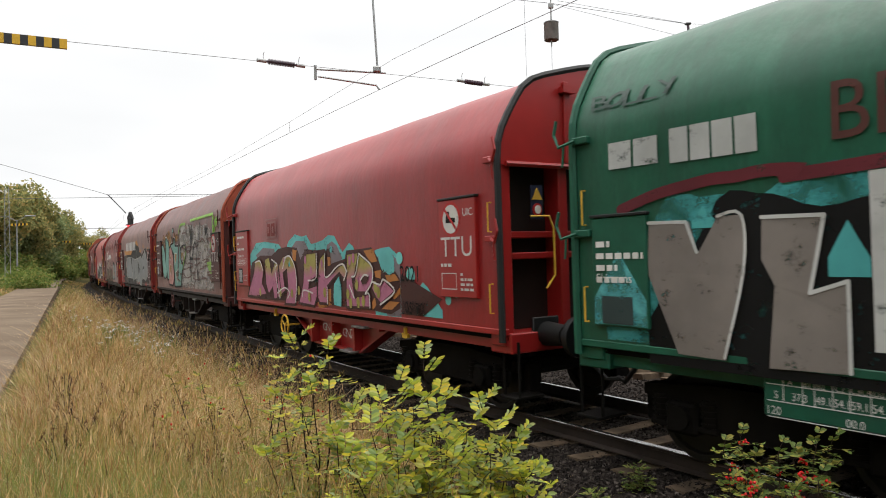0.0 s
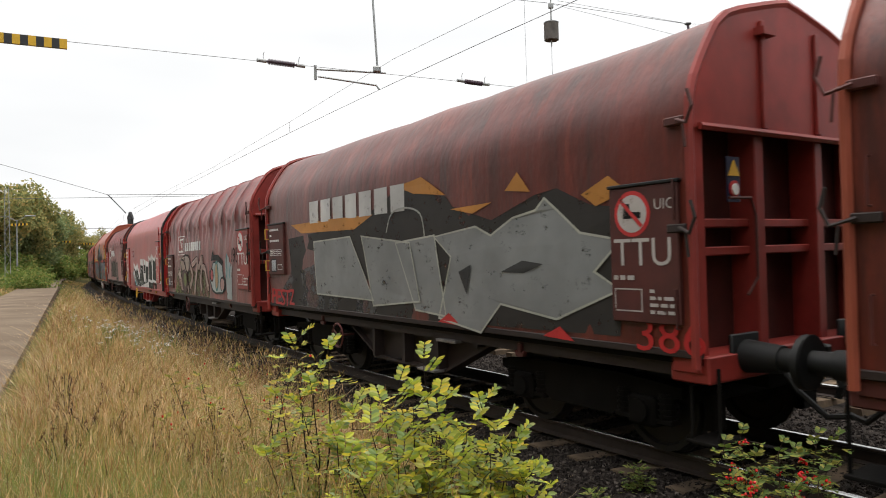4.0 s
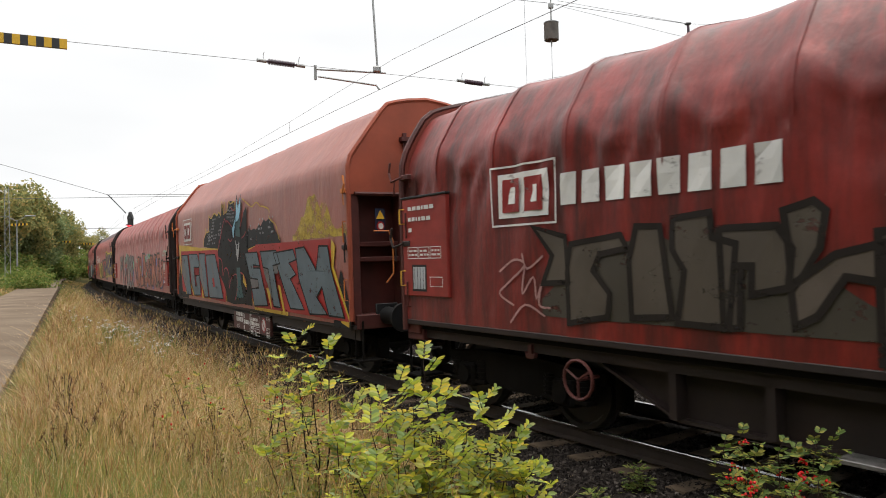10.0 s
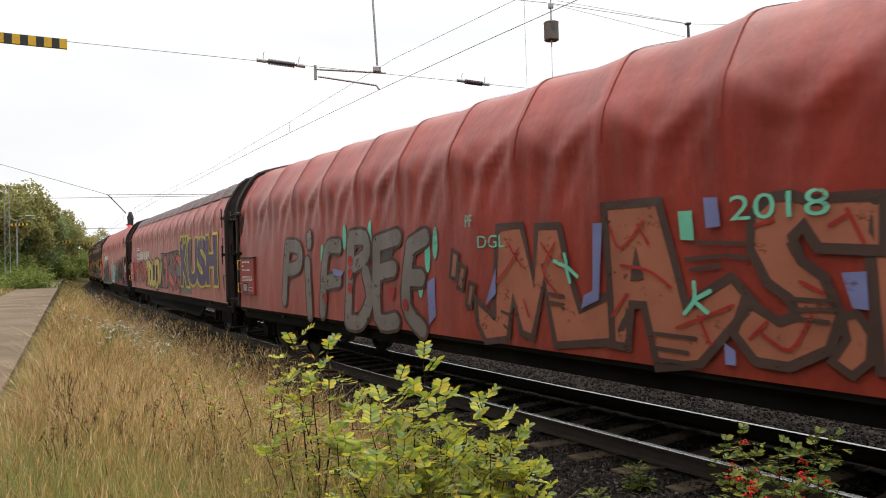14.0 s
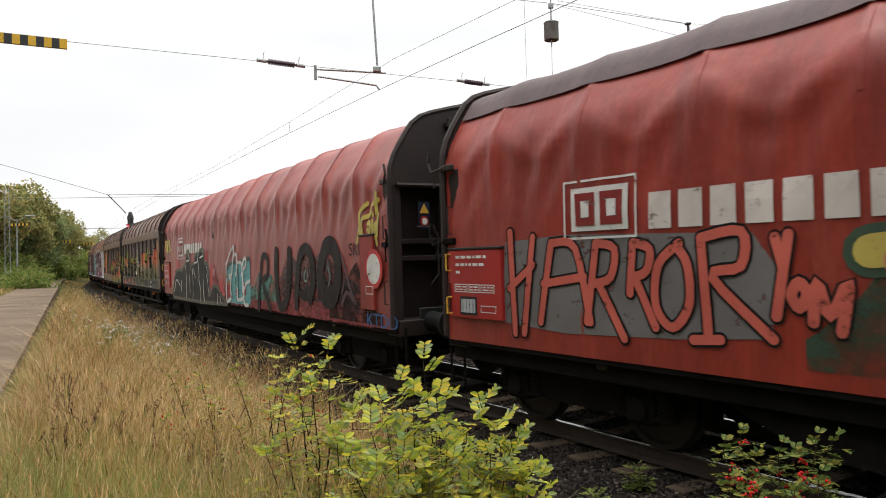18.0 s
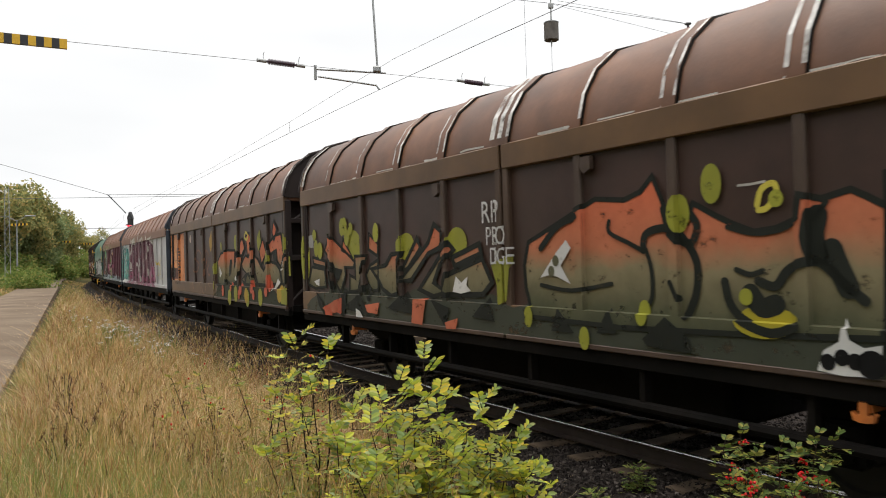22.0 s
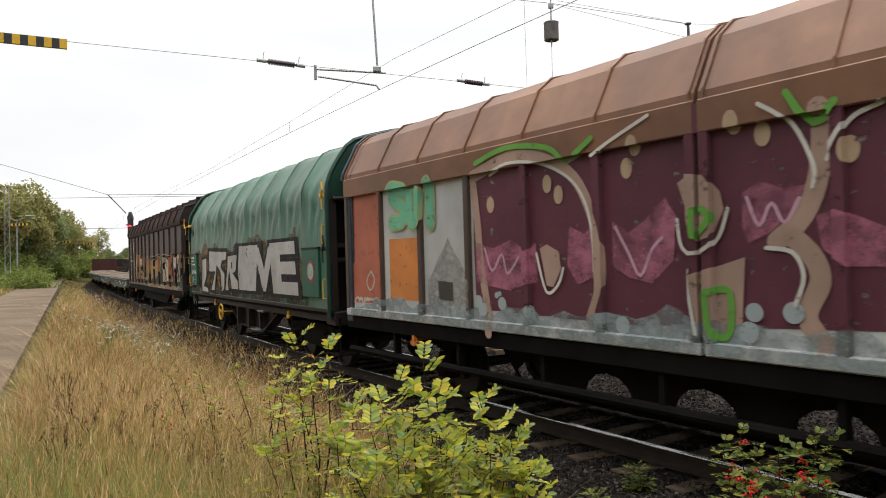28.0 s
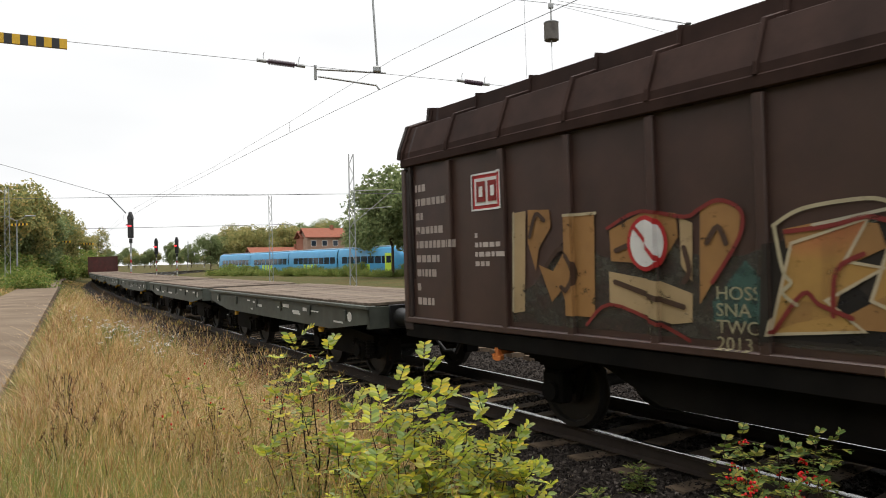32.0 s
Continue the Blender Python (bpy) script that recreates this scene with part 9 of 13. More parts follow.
stroke(w, [(0.22, 1.96), (0.21, 1.41), (0.19, 1.02), (-0.21, 1.12), (-0.16, 1.32), (-0.27, 1.62), (-0.06, 1.61), (-0.10, 1.68), (-0.33, 1.70), (-0.44, 2.02), (-0.54, 2.34), (-0.43, 2.36), (0.22, 1.96)], 0.085, (0.55, 0.55, 0.53), 0.026)
stroke(w, [(-0.50, 2.16), (-0.77, 2.19), (-0.86, 2.14), (-0.78, 1.74), (-0.70, 1.71)], 0.085, (0.55, 0.55, 0.53), 0.026)
stroke(w, [(-0.86, 1.99), (-1.17, 1.96), (-1.26, 1.62), (-1.37, 1.24), (-1.29, 1.14), (-0.84, 1.10), (-0.82, 1.37)], 0.085, (0.55, 0.55, 0.53), 0.026)
stroke(w, [(-1.27, 1.96), (-1.36, 2.04), (-1.52, 2.09), (-1.60, 2.02), (-1.56, 1.91), (-1.35, 1.84)], 0.085, (0.55, 0.55, 0.53), 0.026)
stroke(w, [(-1.17, 1.69), (-1.27, 1.74), (-1.30, 1.32), (-1.46, 1.41), (-1.58, 1.50), (-1.84, 1.56)], 0.085, (0.55, 0.55, 0.53), 0.026)
stroke(w, [(-1.33, 1.16), (-1.45, 1.00), (-1.72, 1.00)], 0.085, (0.55, 0.55, 0.53), 0.026)
stroke(w, [(1.35, 1.82), (1.25, 2.00), (1.18, 1.82), (1.01, 1.88), (1.10, 1.71)], 0.03, (0.45, 0.22, 0.22), 0.012)
stroke(w, [(1.15, 1.59), (1.07, 1.48), (1.18, 1.41)], 0.03, (0.45, 0.22, 0.22), 0.012)
cloud(w, (-1.79, 1.15), (-3.84, 2.10), (0.06, 0.16, 0.13), 0.009, 0.4, 5)
cloud(w, (-3.67, 1.25), (-7.9, 2.2), (0.05, 0.025, 0.025), 0.007, 0.3, 15)
BK = (0.022, 0.018, 0.018)
for pts_, wd_ in (([(-2.52, 0.95), (-2.62, 1.58), (-2.82, 2.08), (-3.18, 2.08), (-3.16, 1.71), (-2.83, 1.55), (-3.31, 0.98)], 0.2), ([(-3.82, 2.20), (-3.79, 1.68), (-3.91, 1.16), (-4.18, 1.08), (-4.46, 1.30), (-4.58, 1.69), (-4.61, 2.18)], 0.32), ([(-4.95, 1.14), (-5.05, 1.70), (-5.22, 2.10), (-5.56, 2.22), (-5.83, 2.02), (-5.85, 1.60), (-5.68, 1.28)], 0.32), ([(-5.65, 1.45), (-5.40, 1.35), (-5.19, 1.40)], 0.3), ([(-6.26, 1.88), (-6.47, 2.19), (-6.76, 2.25), (-7.01, 2.02), (-7.03, 1.68), (-6.82, 1.38), (-6.50, 1.31), (-6.25, 1.51), (-6.18, 1.72)], 0.44), ([(-6.32, 1.61), (-6.51, 1.41), (-6.75, 1.35)], 0.5)):
    stroke(w, pts_, wd_ * 0.72, BK, 0.02, "graffiti_letter")
for pts_ in ([(-5.50, 1.82), (-5.41, 1.65), (-5.54, 1.62), (-5.60, 1.77)], [(-6.62, 1.88), (-6.71, 1.73), (-6.64, 1.57)]):
    stroke(w, pts_, 0.05, (0.1, 0.16, 0.14), 0.024)
FOI = (0.42, 0.34, 0.07)
for pts_ in ([(-7.84, 2.25), (-7.91, 2.49), (-7.90, 2.73), (-8.05, 2.80), (-8.19, 2.85)], [(-7.90, 2.49), (-8.04, 2.35), (-8.00, 2.61), (-8.26, 2.67), (-8.34, 2.80)], [(-8.21, 2.54), (-8.25, 2.56), (-8.30, 2.50), (-8.26, 2.41), (-8.21, 2.45)], [(-8.38, 2.40), (-8.38, 2.58)], [(-8.39, 2.69), (-8.40, 2.66)], [(-8.47, 2.41), (-8.46, 2.51), (-8.51, 2.53), (-8.53, 2.45)], [(-8.55, 2.35), (-8.56, 2.67)], [(-8.51, 2.99), (-8.51, 2.69)], [(-8.41, 2.83), (-8.58, 2.88)], [(-8.34, 2.28), (-8.46, 2.34), (-8.56, 2.22)]):
    stroke(w, pts_, 0.075, FOI, 0.02)
text(w, "SKERO", (-7.48, 2.06)[0], (-7.48, 2.06)[1], 0.2, (0.03, 0.016, 0.016), 0.018, 0.75)
text(w, "KTDO", (-8.10, 0.97)[0], (-8.10, 0.97)[1], 0.2, (0.03, 0.1, 0.26), 0.018, 0.8)
for pts_ in ([(-7.13, 2.12), (-7.36, 1.83), (-7.47, 1.56), (-7.70, 1.30)], [(-7.15, 1.26), (-7.37, 1.46), (-7.61, 1.34)], [(-6.06, 2.05), (-6.47, 2.09), (-6.65, 1.83)]):
    stroke(w, pts_, 0.07, (0.09, 0.05, 0.06), 0.012)
word(w, "Foink", (8.70, 2.43), (7.58, 2.82), (0.5, 0.42, 0.1), None, 0.018, 0.0)
stroke(w, [(8.44, 2.32), (8.01, 2.40), (7.51, 2.47), (7.21, 2.32), (7.04, 2.11)], 0.03, (0.5, 0.42, 0.1), 0.018)
# no graffiti: dark patch paints in the shade on the lower sheet here
cloud(w, (-6.6, 1.0), (-8.65, 2.0), (0.02, 0.012, 0.012), 0.01, 0.4, 33)
q = plate(w, (-7.97, 1.22), (-8.45, 2.35), "red_mid")
disc(q, (-8.47, 1.85), 0.3, (0.45, 0.03, 0.03), 0.004, None, "prohibition_sign", 20); disc(q, (-8.47, 1.85), 0.23, WHITE, 0.008, None, "prohibition_sign", 20)
frame_rect(q, (-8.18, 1.46), (-8.44, 1.59), 0.015, WHITE, 0.005)
bars(q, (-8.18, 1.34), (-8.2, 1.35), 1, WHITE, 3, 0.8, 0.006)
number_plate_panel(w, (8.67, 1.19), (7.73, 2.03), "red_gloss")
rect(w, (1.67, 2.67), (1.54, 2.88), (0.03, 0.01, 0.01), 0.014, "patch")

w = W[11]
OLIVE, PEACH, LIME, TAN = (0.10, 0.095, 0.052), (0.48, 0.13, 0.065), (0.27, 0.27, 0.03), (0.27, 0.2, 0.115)
FADE = ((1.1, 0.035, 0.04, 0.026), (1.45, 0.095, 0.095, 0.055), (1.85, 0.23, 0.19, 0.11), (2.1, 0.45, 0.16, 0.085), (2.6, 0.55, 0.14, 0.07))
DARKG = (0.02, 0.022, 0.018)
cloud(w, (5.6, 1.08), (-5.8, 1.62), (0.045, 0.05, 0.034), 0.004, 0.3, 4, haze=False)
shape(w, [(-0.50, 1.88), (-0.58, 2.14), (-0.94, 2.28), (-1.20, 2.38), (-1.61, 2.54), (-1.98, 2.50), (-2.18, 2.56), (-2.32, 2.69), (-2.41, 2.49), (-2.49, 2.30), (-2.61, 2.15), (-2.75, 2.41), (-2.95, 2.30), (-3.11, 2.22), (-3.31, 2.14), (-3.50, 2.16), (-3.68, 2.23), (-3.71, 2.40), (-3.85, 2.36), (-4.06, 2.41), (-4.17, 2.35), (-4.30, 2.27), (-4.27, 1.37), (-3.13, 1.32), (-1.93, 1.29), (-0.62, 1.32), (-0.52, 1.63)], FADE, DARKG, 0.05, 0.012)
shape(w, [(-4.3, 2.5), (-4.9, 2.62), (-5.35, 2.5), (-5.5, 1.9), (-5.6, 1.3), (-4.3, 1.25)], FADE, DARKG, 0.05, 0.012)
stroke(w, [(-0.79, 2.07), (-1.07, 2.30), (-1.37, 2.38)], 0.075, DARKG, 0.024)
stroke(w, [(-2.20, 2.02), (-2.23, 2.16), (-2.40, 2.21), (-2.56, 2.18), (-2.69, 2.06), (-2.78, 1.88), (-2.76, 1.63), (-2.67, 1.44)], 0.075, DARKG, 0.024)
stroke(w, [(-2.44, 2.38), (-2.49, 2.23), (-2.61, 2.10), (-2.73, 2.07), (-2.79, 2.21), (-2.73, 2.31)], 0.075, DARKG, 0.024)
stroke(w, [(-3.34, 1.75), (-3.48, 1.71), (-3.58, 1.83), (-3.71, 1.89), (-3.84, 1.89), (-3.99, 1.75), (-4.14, 1.62)], 0.075, DARKG, 0.024)
stroke(w, [(-3.04, 1.74), (-3.09, 1.55), (-3.23, 1.42), (-3.47, 1.35), (-3.65, 1.41)], 0.075, DARKG, 0.024)
stroke(w, [(-1.79, 2.31), (-1.79, 2.20), (-2.03, 2.09), (-2.20, 2.01)], 0.045, DARKG, 0.024)
stroke(w, [(-2.23, 2.03), (-2.29, 1.83), (-2.28, 1.57), (-2.14, 1.41)], 0.045, DARKG, 0.024)
stroke(w, [(-3.08, 2.19), (-3.31, 2.13), (-3.54, 2.15), (-3.69, 2.23)], 0.045, DARKG, 0.024)
stroke(w, [(-3.15, 1.84), (-3.27, 1.80), (-3.38, 1.83)], 0.045, DARKG, 0.024)
stroke(w, [(-2.53, 1.73), (-2.60, 1.58)], 0.045, DARKG, 0.024)
stroke(w, [(-0.78, 1.67), (-1.25, 1.62), (-1.80, 1.70)], 0.045, DARKG, 0.024)
stroke(w, [(-3.89, 2.34), (-3.81, 2.22)], 0.045, DARKG, 0.024)
stroke(w, [(-3.82, 2.24), (-3.79, 2.08), (-3.83, 1.95)], 0.16, DARKG, 0.024)
stroke(w, [(-3.27, 1.65), (-3.36, 1.54), (-3.48, 1.57)], 0.16, DARKG, 0.024)
stroke(w, [(-3.92, 1.99), (-3.96, 1.87), (-4.03, 1.71)], 0.16, DARKG, 0.024)
poly(w, [(-2.20, 1.20), (-2.46, 1.42), (-2.72, 1.24), (-2.74, 1.12), (-2.26, 1.14)], DARKG, 0.02)
poly(w, [(-1.63, 1.21), (-1.79, 1.47), (-1.89, 1.23)], DARKG, 0.02)
poly(w, [(-1.08, 1.44), (-1.32, 1.19), (-0.98, 1.19)], DARKG, 0.02)
poly(w, [(-0.78, 1.75), (-1.02, 2.00), (-1.19, 2.15), (-1.26, 2.06), (-1.10, 1.88), (-1.24, 1.69), (-1.05, 1.76), (-0.92, 1.78)], WHITE, 0.03)
disc(w, (-1.03, 1.93), 0.05, OLIVE, 0.034, 0.06)
disc(w, (-0.96, 1.82), 0.05, OLIVE, 0.034, 0.06)
poly(w, [(-3.82, 1.11), (-3.87, 1.26), (-3.98, 1.33), (-4.01, 1.50), (-4.05, 1.35), (-4.15, 1.30), (-4.27, 1.33), (-4.26, 1.11), (-4.01, 1.09)], WHITE, 0.03)
disc(w, (-3.9, 1.18), 0.055, BLACKP, 0.034, 0.06)
disc(w, (-4.0, 1.22), 0.055, BLACKP, 0.034, 0.06)
disc(w, (-4.09, 1.2), 0.055, BLACKP, 0.034, 0.06)
disc(w, (-4.2, 1.19), 0.1, BLACKP, 0.034, 0.1)
disc(w, (-2.62, 2.33), 0.1, LIME, 0.028, 0.17)
disc(w, (-2.94, 2.56), 0.1, LIME, 0.028, 0.17)
disc(w, (-0.62, 1.32), 0.07, LIME, 0.028, 0.12)
disc(w, (-1.47, 1.15), 0.07, LIME, 0.028, 0.12)
disc(w, (-2.2, 1.44), 0.07, LIME, 0.028, 0.12)
disc(w, (-3.4, 1.43), 0.26, (0.36, 0.3, 0.02), 0.022, 0.13)
disc(w, (-3.23, 1.62), 0.06, LIME, 0.03, 0.07)
disc(w, (-3.51, 2.39), 0.06, LIME, 0.03, 0.07)
stroke(w, [(-3.35, 2.35), (-3.39, 2.47), (-3.49, 2.51), (-3.51, 2.42), (-3.43, 2.32), (-3.36, 2.31)], 0.05, (0.5, 0.42, 0.06), 0.024)
stroke(w, [(-3.19, 2.52), (-3.30, 2.52), (-3.42, 2.53)], 0.02, (0.4, 0.38, 0.34), 0.024)
shape(w, [(3.15, 1.84), (2.69, 1.90), (2.51, 2.06), (2.18, 2.07), (2.32, 1.90), (2.30, 1.49), (2.55, 1.44), (2.80, 1.54), (2.92, 1.67)], FADE, DARKG, 0.07, 0.014)
shape(w, [(2.20, 1.84), (1.78, 2.27), (1.69, 2.13), (2.07, 1.83)], FADE, DARKG, 0.07, 0.014)
shape(w, [(2.27, 1.67), (1.49, 2.20), (1.34, 2.44), (1.10, 2.30), (1.22, 2.12), (1.50, 2.05), (1.97, 1.68)], FADE, DARKG, 0.07, 0.014)
shape(w, [(1.75, 1.56), (1.01, 2.18), (0.89, 2.09), (1.23, 1.89), (1.38, 1.66), (1.11, 1.54), (1.39, 1.47)], FADE, DARKG, 0.07, 0.014)
shape(w, [(0.93, 1.99), (0.34, 2.15), (0.30, 2.03), (0.87, 1.88)], FADE, DARKG, 0.07, 0.014)
shape(w, [(1.04, 1.77), (0.29, 1.97), (0.10, 1.68), (0.29, 1.53), (1.16, 1.50)], FADE, DARKG, 0.07, 0.014)
poly(w, [(0.92, 1.55), (0.84, 1.75), (0.72, 1.67), (0.58, 1.75), (0.61, 1.64), (0.52, 1.57), (0.73, 1.53)], WHITE, 0.03)
poly(w, [(3.28, 1.28), (2.80, 1.34), (2.88, 1.16), (3.19, 1.17)], PEACH, 0.026)
poly(w, [(1.83, 1.42), (1.49, 1.45), (1.60, 1.08), (1.88, 1.09)], PEACH, 0.026)
poly(w, [(1.04, 1.15), (0.75, 1.22), (0.79, 1.08), (1.01, 1.07)], PEACH, 0.026)
poly(w, [(4.88, 1.16), (4.30, 1.33), (4.22, 1.13), (4.58, 1.07)], PEACH, 0.026)
poly(w, [(4.09, 1.20), (3.46, 1.45), (3.10, 1.11)], DARKG, 0.02)
poly(w, [(2.56, 1.27), (2.06, 1.53), (1.69, 1.19)], DARKG, 0.02)
poly(w, [(1.39, 1.44), (0.93, 1.34), (1.07, 1.11)], DARKG, 0.02)
poly(w, [(0.44, 1.26), (0.14, 1.51), (-0.01, 1.22)], DARKG, 0.02)
disc(w, (5.22, 2.21), 0.09, LIME, 0.026, 0.15)
disc(w, (4.15, 2.54), 0.09, LIME, 0.026, 0.15)
disc(w, (2.97, 2.4), 0.09, LIME, 0.026, 0.15)
disc(w, (3.97, 2.37), 0.09, LIME, 0.026, 0.15)
disc(w, (2.08, 2.16), 0.22, LIME, 0.01, 0.2)
disc(w, (0.82, 2.18), 0.22, LIME, 0.01, 0.2)
poly(w, [(0.12, 1.89), (-0.31, 2.01), (-0.23, 1.49), (-0.07, 1.42)], LIME, 0.009)
shape(w, [(5.63, 1.56), (5.43, 1.88), (4.90, 1.83), (4.84, 1.53), (5.30, 1.49)], FADE, DARKG, 0.05, 0.014)
shape(w, [(5.39, 2.05), (4.86, 1.98), (4.84, 1.87), (5.36, 1.93)], FADE, DARKG, 0.05, 0.014)
shape(w, [(4.88, 2.16), (4.66, 2.43), (4.35, 2.28), (3.81, 2.01), (3.71, 1.95), (3.77, 1.86), (4.10, 1.87), (4.06, 1.74), (4.27, 1.45), (4.43, 1.59), (4.38, 1.73), (4.59, 1.98)], FADE, DARKG, 0.05, 0.014)
shape(w, [(4.19, 2.16), (4.12, 2.34), (3.99, 2.21), (3.80, 2.04)], FADE, DARKG, 0.05, 0.014)
shape(w, [(3.71, 2.05), (3.29, 2.05), (3.42, 1.87), (3.50, 1.75), (3.62, 1.49), (3.92, 1.47), (3.90, 1.74), (3.70, 1.69)], FADE, DARKG, 0.05, 0.014)
shape(w, [(3.23, 2.15), (3.19, 2.39), (2.92, 2.23), (2.93, 2.04)], FADE, DARKG, 0.05, 0.014)
shape(w, [(3.33, 1.75), (3.18, 1.90), (2.93, 1.98), (2.94, 1.52), (3.19, 1.50)], FADE, DARKG, 0.05, 0.014)
disc(w, (4.07, 2.55), 0.11, LIME, 0.02, 0.15)
disc(w, (5.07, 2.17), 0.11, LIME, 0.02, 0.15)
disc(w, (3.84, 2.5), 0.08, LIME, 0.02, 0.1)
disc(w, (5.3, 2.45), 0.08, LIME, 0.02, 0.1)
disc(w, (3.78, 2.18), 0.3, LIME, 0.008, 0.3)
disc(w, (5.68, 2.05), 0.14, LIME, 0.01, 0.42)
poly(w, [(5.33, 1.62), (5.09, 1.67), (5.11, 1.54), (5.23, 1.56)], WHITE, 0.03)
poly(w, [(4.44, 1.30), (4.10, 1.37), (4.13, 1.09), (4.39, 1.13)], (0.5, 0.1, 0.05), 0.026)
poly(w, [(4.80, 1.20), (4.53, 1.24), (4.48, 1.05), (4.77, 1.05)], (0.5, 0.1, 0.05), 0.026)
poly(w, [(3.59, 1.21), (3.44, 1.18), (3.34, 1.08), (3.58, 1.08)], WHITE, 0.03)
poly(w, [(4.59, 1.88), (4.16, 1.83), (4.32, 1.64), (4.51, 1.73)], DARKG, 0.022)
poly(w, [(5.17, 1.48), (4.86, 1.27), (4.80, 1.02), (5.05, 1.20)], DARKG, 0.02)
poly(w, [(4.12, 1.53), (3.92, 1.47), (4.03, 1.05), (4.18, 1.08)], DARKG, 0.02)
stroke(w, [(3.61, 1.32), (3.43, 1.50), (3.23, 1.57), (3.16, 1.39)], 0.1, DARKG, 0.022)
stroke(w, [(4.71, 1.93), (4.66, 1.73), (4.52, 1.54)], 0.1, DARKG, 0.022)
poly(w, [(5.63, 2.44), (5.37, 2.47), (5.36, 2.22), (5.60, 2.24)], (0.3, 0.29, 0.28), 0.01)
text(w, "RIP", 0.27, 2.4, 0.26, WHITE, 0.03, 0.5)
text(w, "PRO", 0.19, 2.13, 0.22, WHITE, 0.03, 0.45)
text(w, "DIGE", 0.12, 1.9, 0.2, WHITE, 0.03, 0.45)
for wk in (11, 12):
    hk, rk = W[wk][2], random.Random(wk)
    for k in range(14):
        x_, z_ = rk.uniform(-hk + 0.4, hk - 0.9), rk.choice((3.295, 3.31))
        stroke((W[wk][0], Wall(1.462), 0), [(x_, z_), (x_ - 0.15, z_ + rk.uniform(-0.012, 0.012)), (x_ - rk.uniform(0.25, 0.6), z_)], rk.uniform(0.012, 0.03), (0.5, 0.48, 0.45), 0.003, "peeled_paint")
rect(w, (-5.2, 2.9), (-5.55, 1.5), (0.4, 0.15, 0.05), 0.004, "orange_panel")


w = W[12]
cloud(w, (-0.2, 1.06), (-6.1, 1.62), (0.04, 0.045, 0.03), 0.004, 0.3, 4, haze=False)
shape(w, [(-0.51, 2.04), (-0.84, 2.23), (-1.57, 2.31), (-2.26, 2.29), (-2.21, 2.04), (-2.13, 1.81), (-2.42, 2.17), (-2.72, 2.19), (-2.86, 2.07), (-2.58, 1.63), (-2.27, 1.51), (-1.89, 1.42), (-1.40, 1.55), (-1.03, 1.39), (-0.52, 1.43)], FADE, DARKG, 0.06, 0.014)
shape(w, [(-2.62, 2.14), (-2.78, 2.51), (-2.97, 2.56), (-3.14, 2.32), (-2.87, 2.16)], FADE, DARKG, 0.06, 0.014)
shape(w, [(-3.26, 2.61), (-3.56, 2.67), (-3.76, 2.34), (-3.39, 2.12)], FADE, DARKG, 0.06, 0.014)
shape(w, [(-2.86, 1.97), (-3.18, 2.15), (-3.44, 2.11), (-3.66, 2.28), (-3.90, 2.29), (-3.86, 2.05), (-3.63, 1.81), (-4.06, 1.50), (-3.23, 1.47), (-2.83, 1.58), (-3.25, 1.73), (-2.92, 1.84)], FADE, DARKG, 0.06, 0.014)
shape(w, [(-3.92, 2.13), (-4.17, 2.05), (-4.41, 1.89), (-4.59, 1.80), (-4.81, 1.94), (-5.14, 1.99), (-5.45, 1.95), (-5.68, 1.84), (-5.80, 1.55), (-4.92, 1.49), (-4.14, 1.50), (-3.96, 1.74)], FADE, DARKG, 0.06, 0.014)
shape(w, [(-4.30, 2.24), (-4.59, 2.50), (-4.82, 2.18), (-4.46, 1.93)], FADE, DARKG, 0.06, 0.014)
shape(w, [(-4.97, 2.36), (-5.17, 2.44), (-5.45, 2.53), (-5.83, 2.56), (-5.90, 2.35), (-5.98, 2.08), (-5.77, 1.89), (-5.57, 1.99), (-5.52, 2.23), (-5.11, 2.15)], FADE, DARKG, 0.06, 0.014)
shape(w, [(-5.26, 2.62), (-5.37, 2.84), (-5.58, 2.66), (-5.38, 2.43)], FADE, DARKG, 0.06, 0.014)
shape(w, [(-5.77, 1.81), (-5.91, 2.08), (-6.03, 2.18), (-6.05, 2.04), (-6.27, 2.14), (-6.19, 1.89), (-6.17, 1.56), (-5.88, 1.52), (-5.80, 1.69)], FADE, DARKG, 0.06, 0.014)
poly(w, [(-1.80, 2.07), (-2.02, 2.07), (-1.84, 1.71), (-1.61, 1.62)], DARKG, 0.024)
poly(w, [(-3.42, 1.77), (-3.06, 1.64), (-3.14, 1.48), (-3.33, 1.69), (-3.66, 1.53), (-3.87, 1.48)], DARKG, 0.024)
poly(w, [(-5.32, 2.20), (-5.53, 2.23), (-5.55, 2.01), (-5.33, 1.97)], DARKG, 0.024)
poly(w, [(-0.71, 1.90), (-0.97, 1.71), (-0.74, 1.60)], WHITE, 0.026)
poly(w, [(-2.29, 1.67), (-2.40, 1.59), (-2.34, 1.54), (-2.20, 1.58)], WHITE, 0.026)
poly(w, [(-5.61, 1.65), (-5.75, 1.56), (-5.52, 1.45), (-5.29, 1.37)], WHITE, 0.026)
stroke(w, [(-5.88, 1.89), (-5.91, 1.99)], 0.035, WHITE, 0.028)
stroke(w, [(-5.81, 1.82), (-5.90, 1.84)], 0.035, WHITE, 0.028)
disc(w, (-1.21, 1.27), 0.12, (0.5, 0.1, 0.05), 0.022, 0.15)
disc(w, (-2.89, 1.36), 0.12, (0.5, 0.1, 0.05), 0.022, 0.15)
disc(w, (-3.82, 1.43), 0.12, (0.5, 0.1, 0.05), 0.022, 0.15)
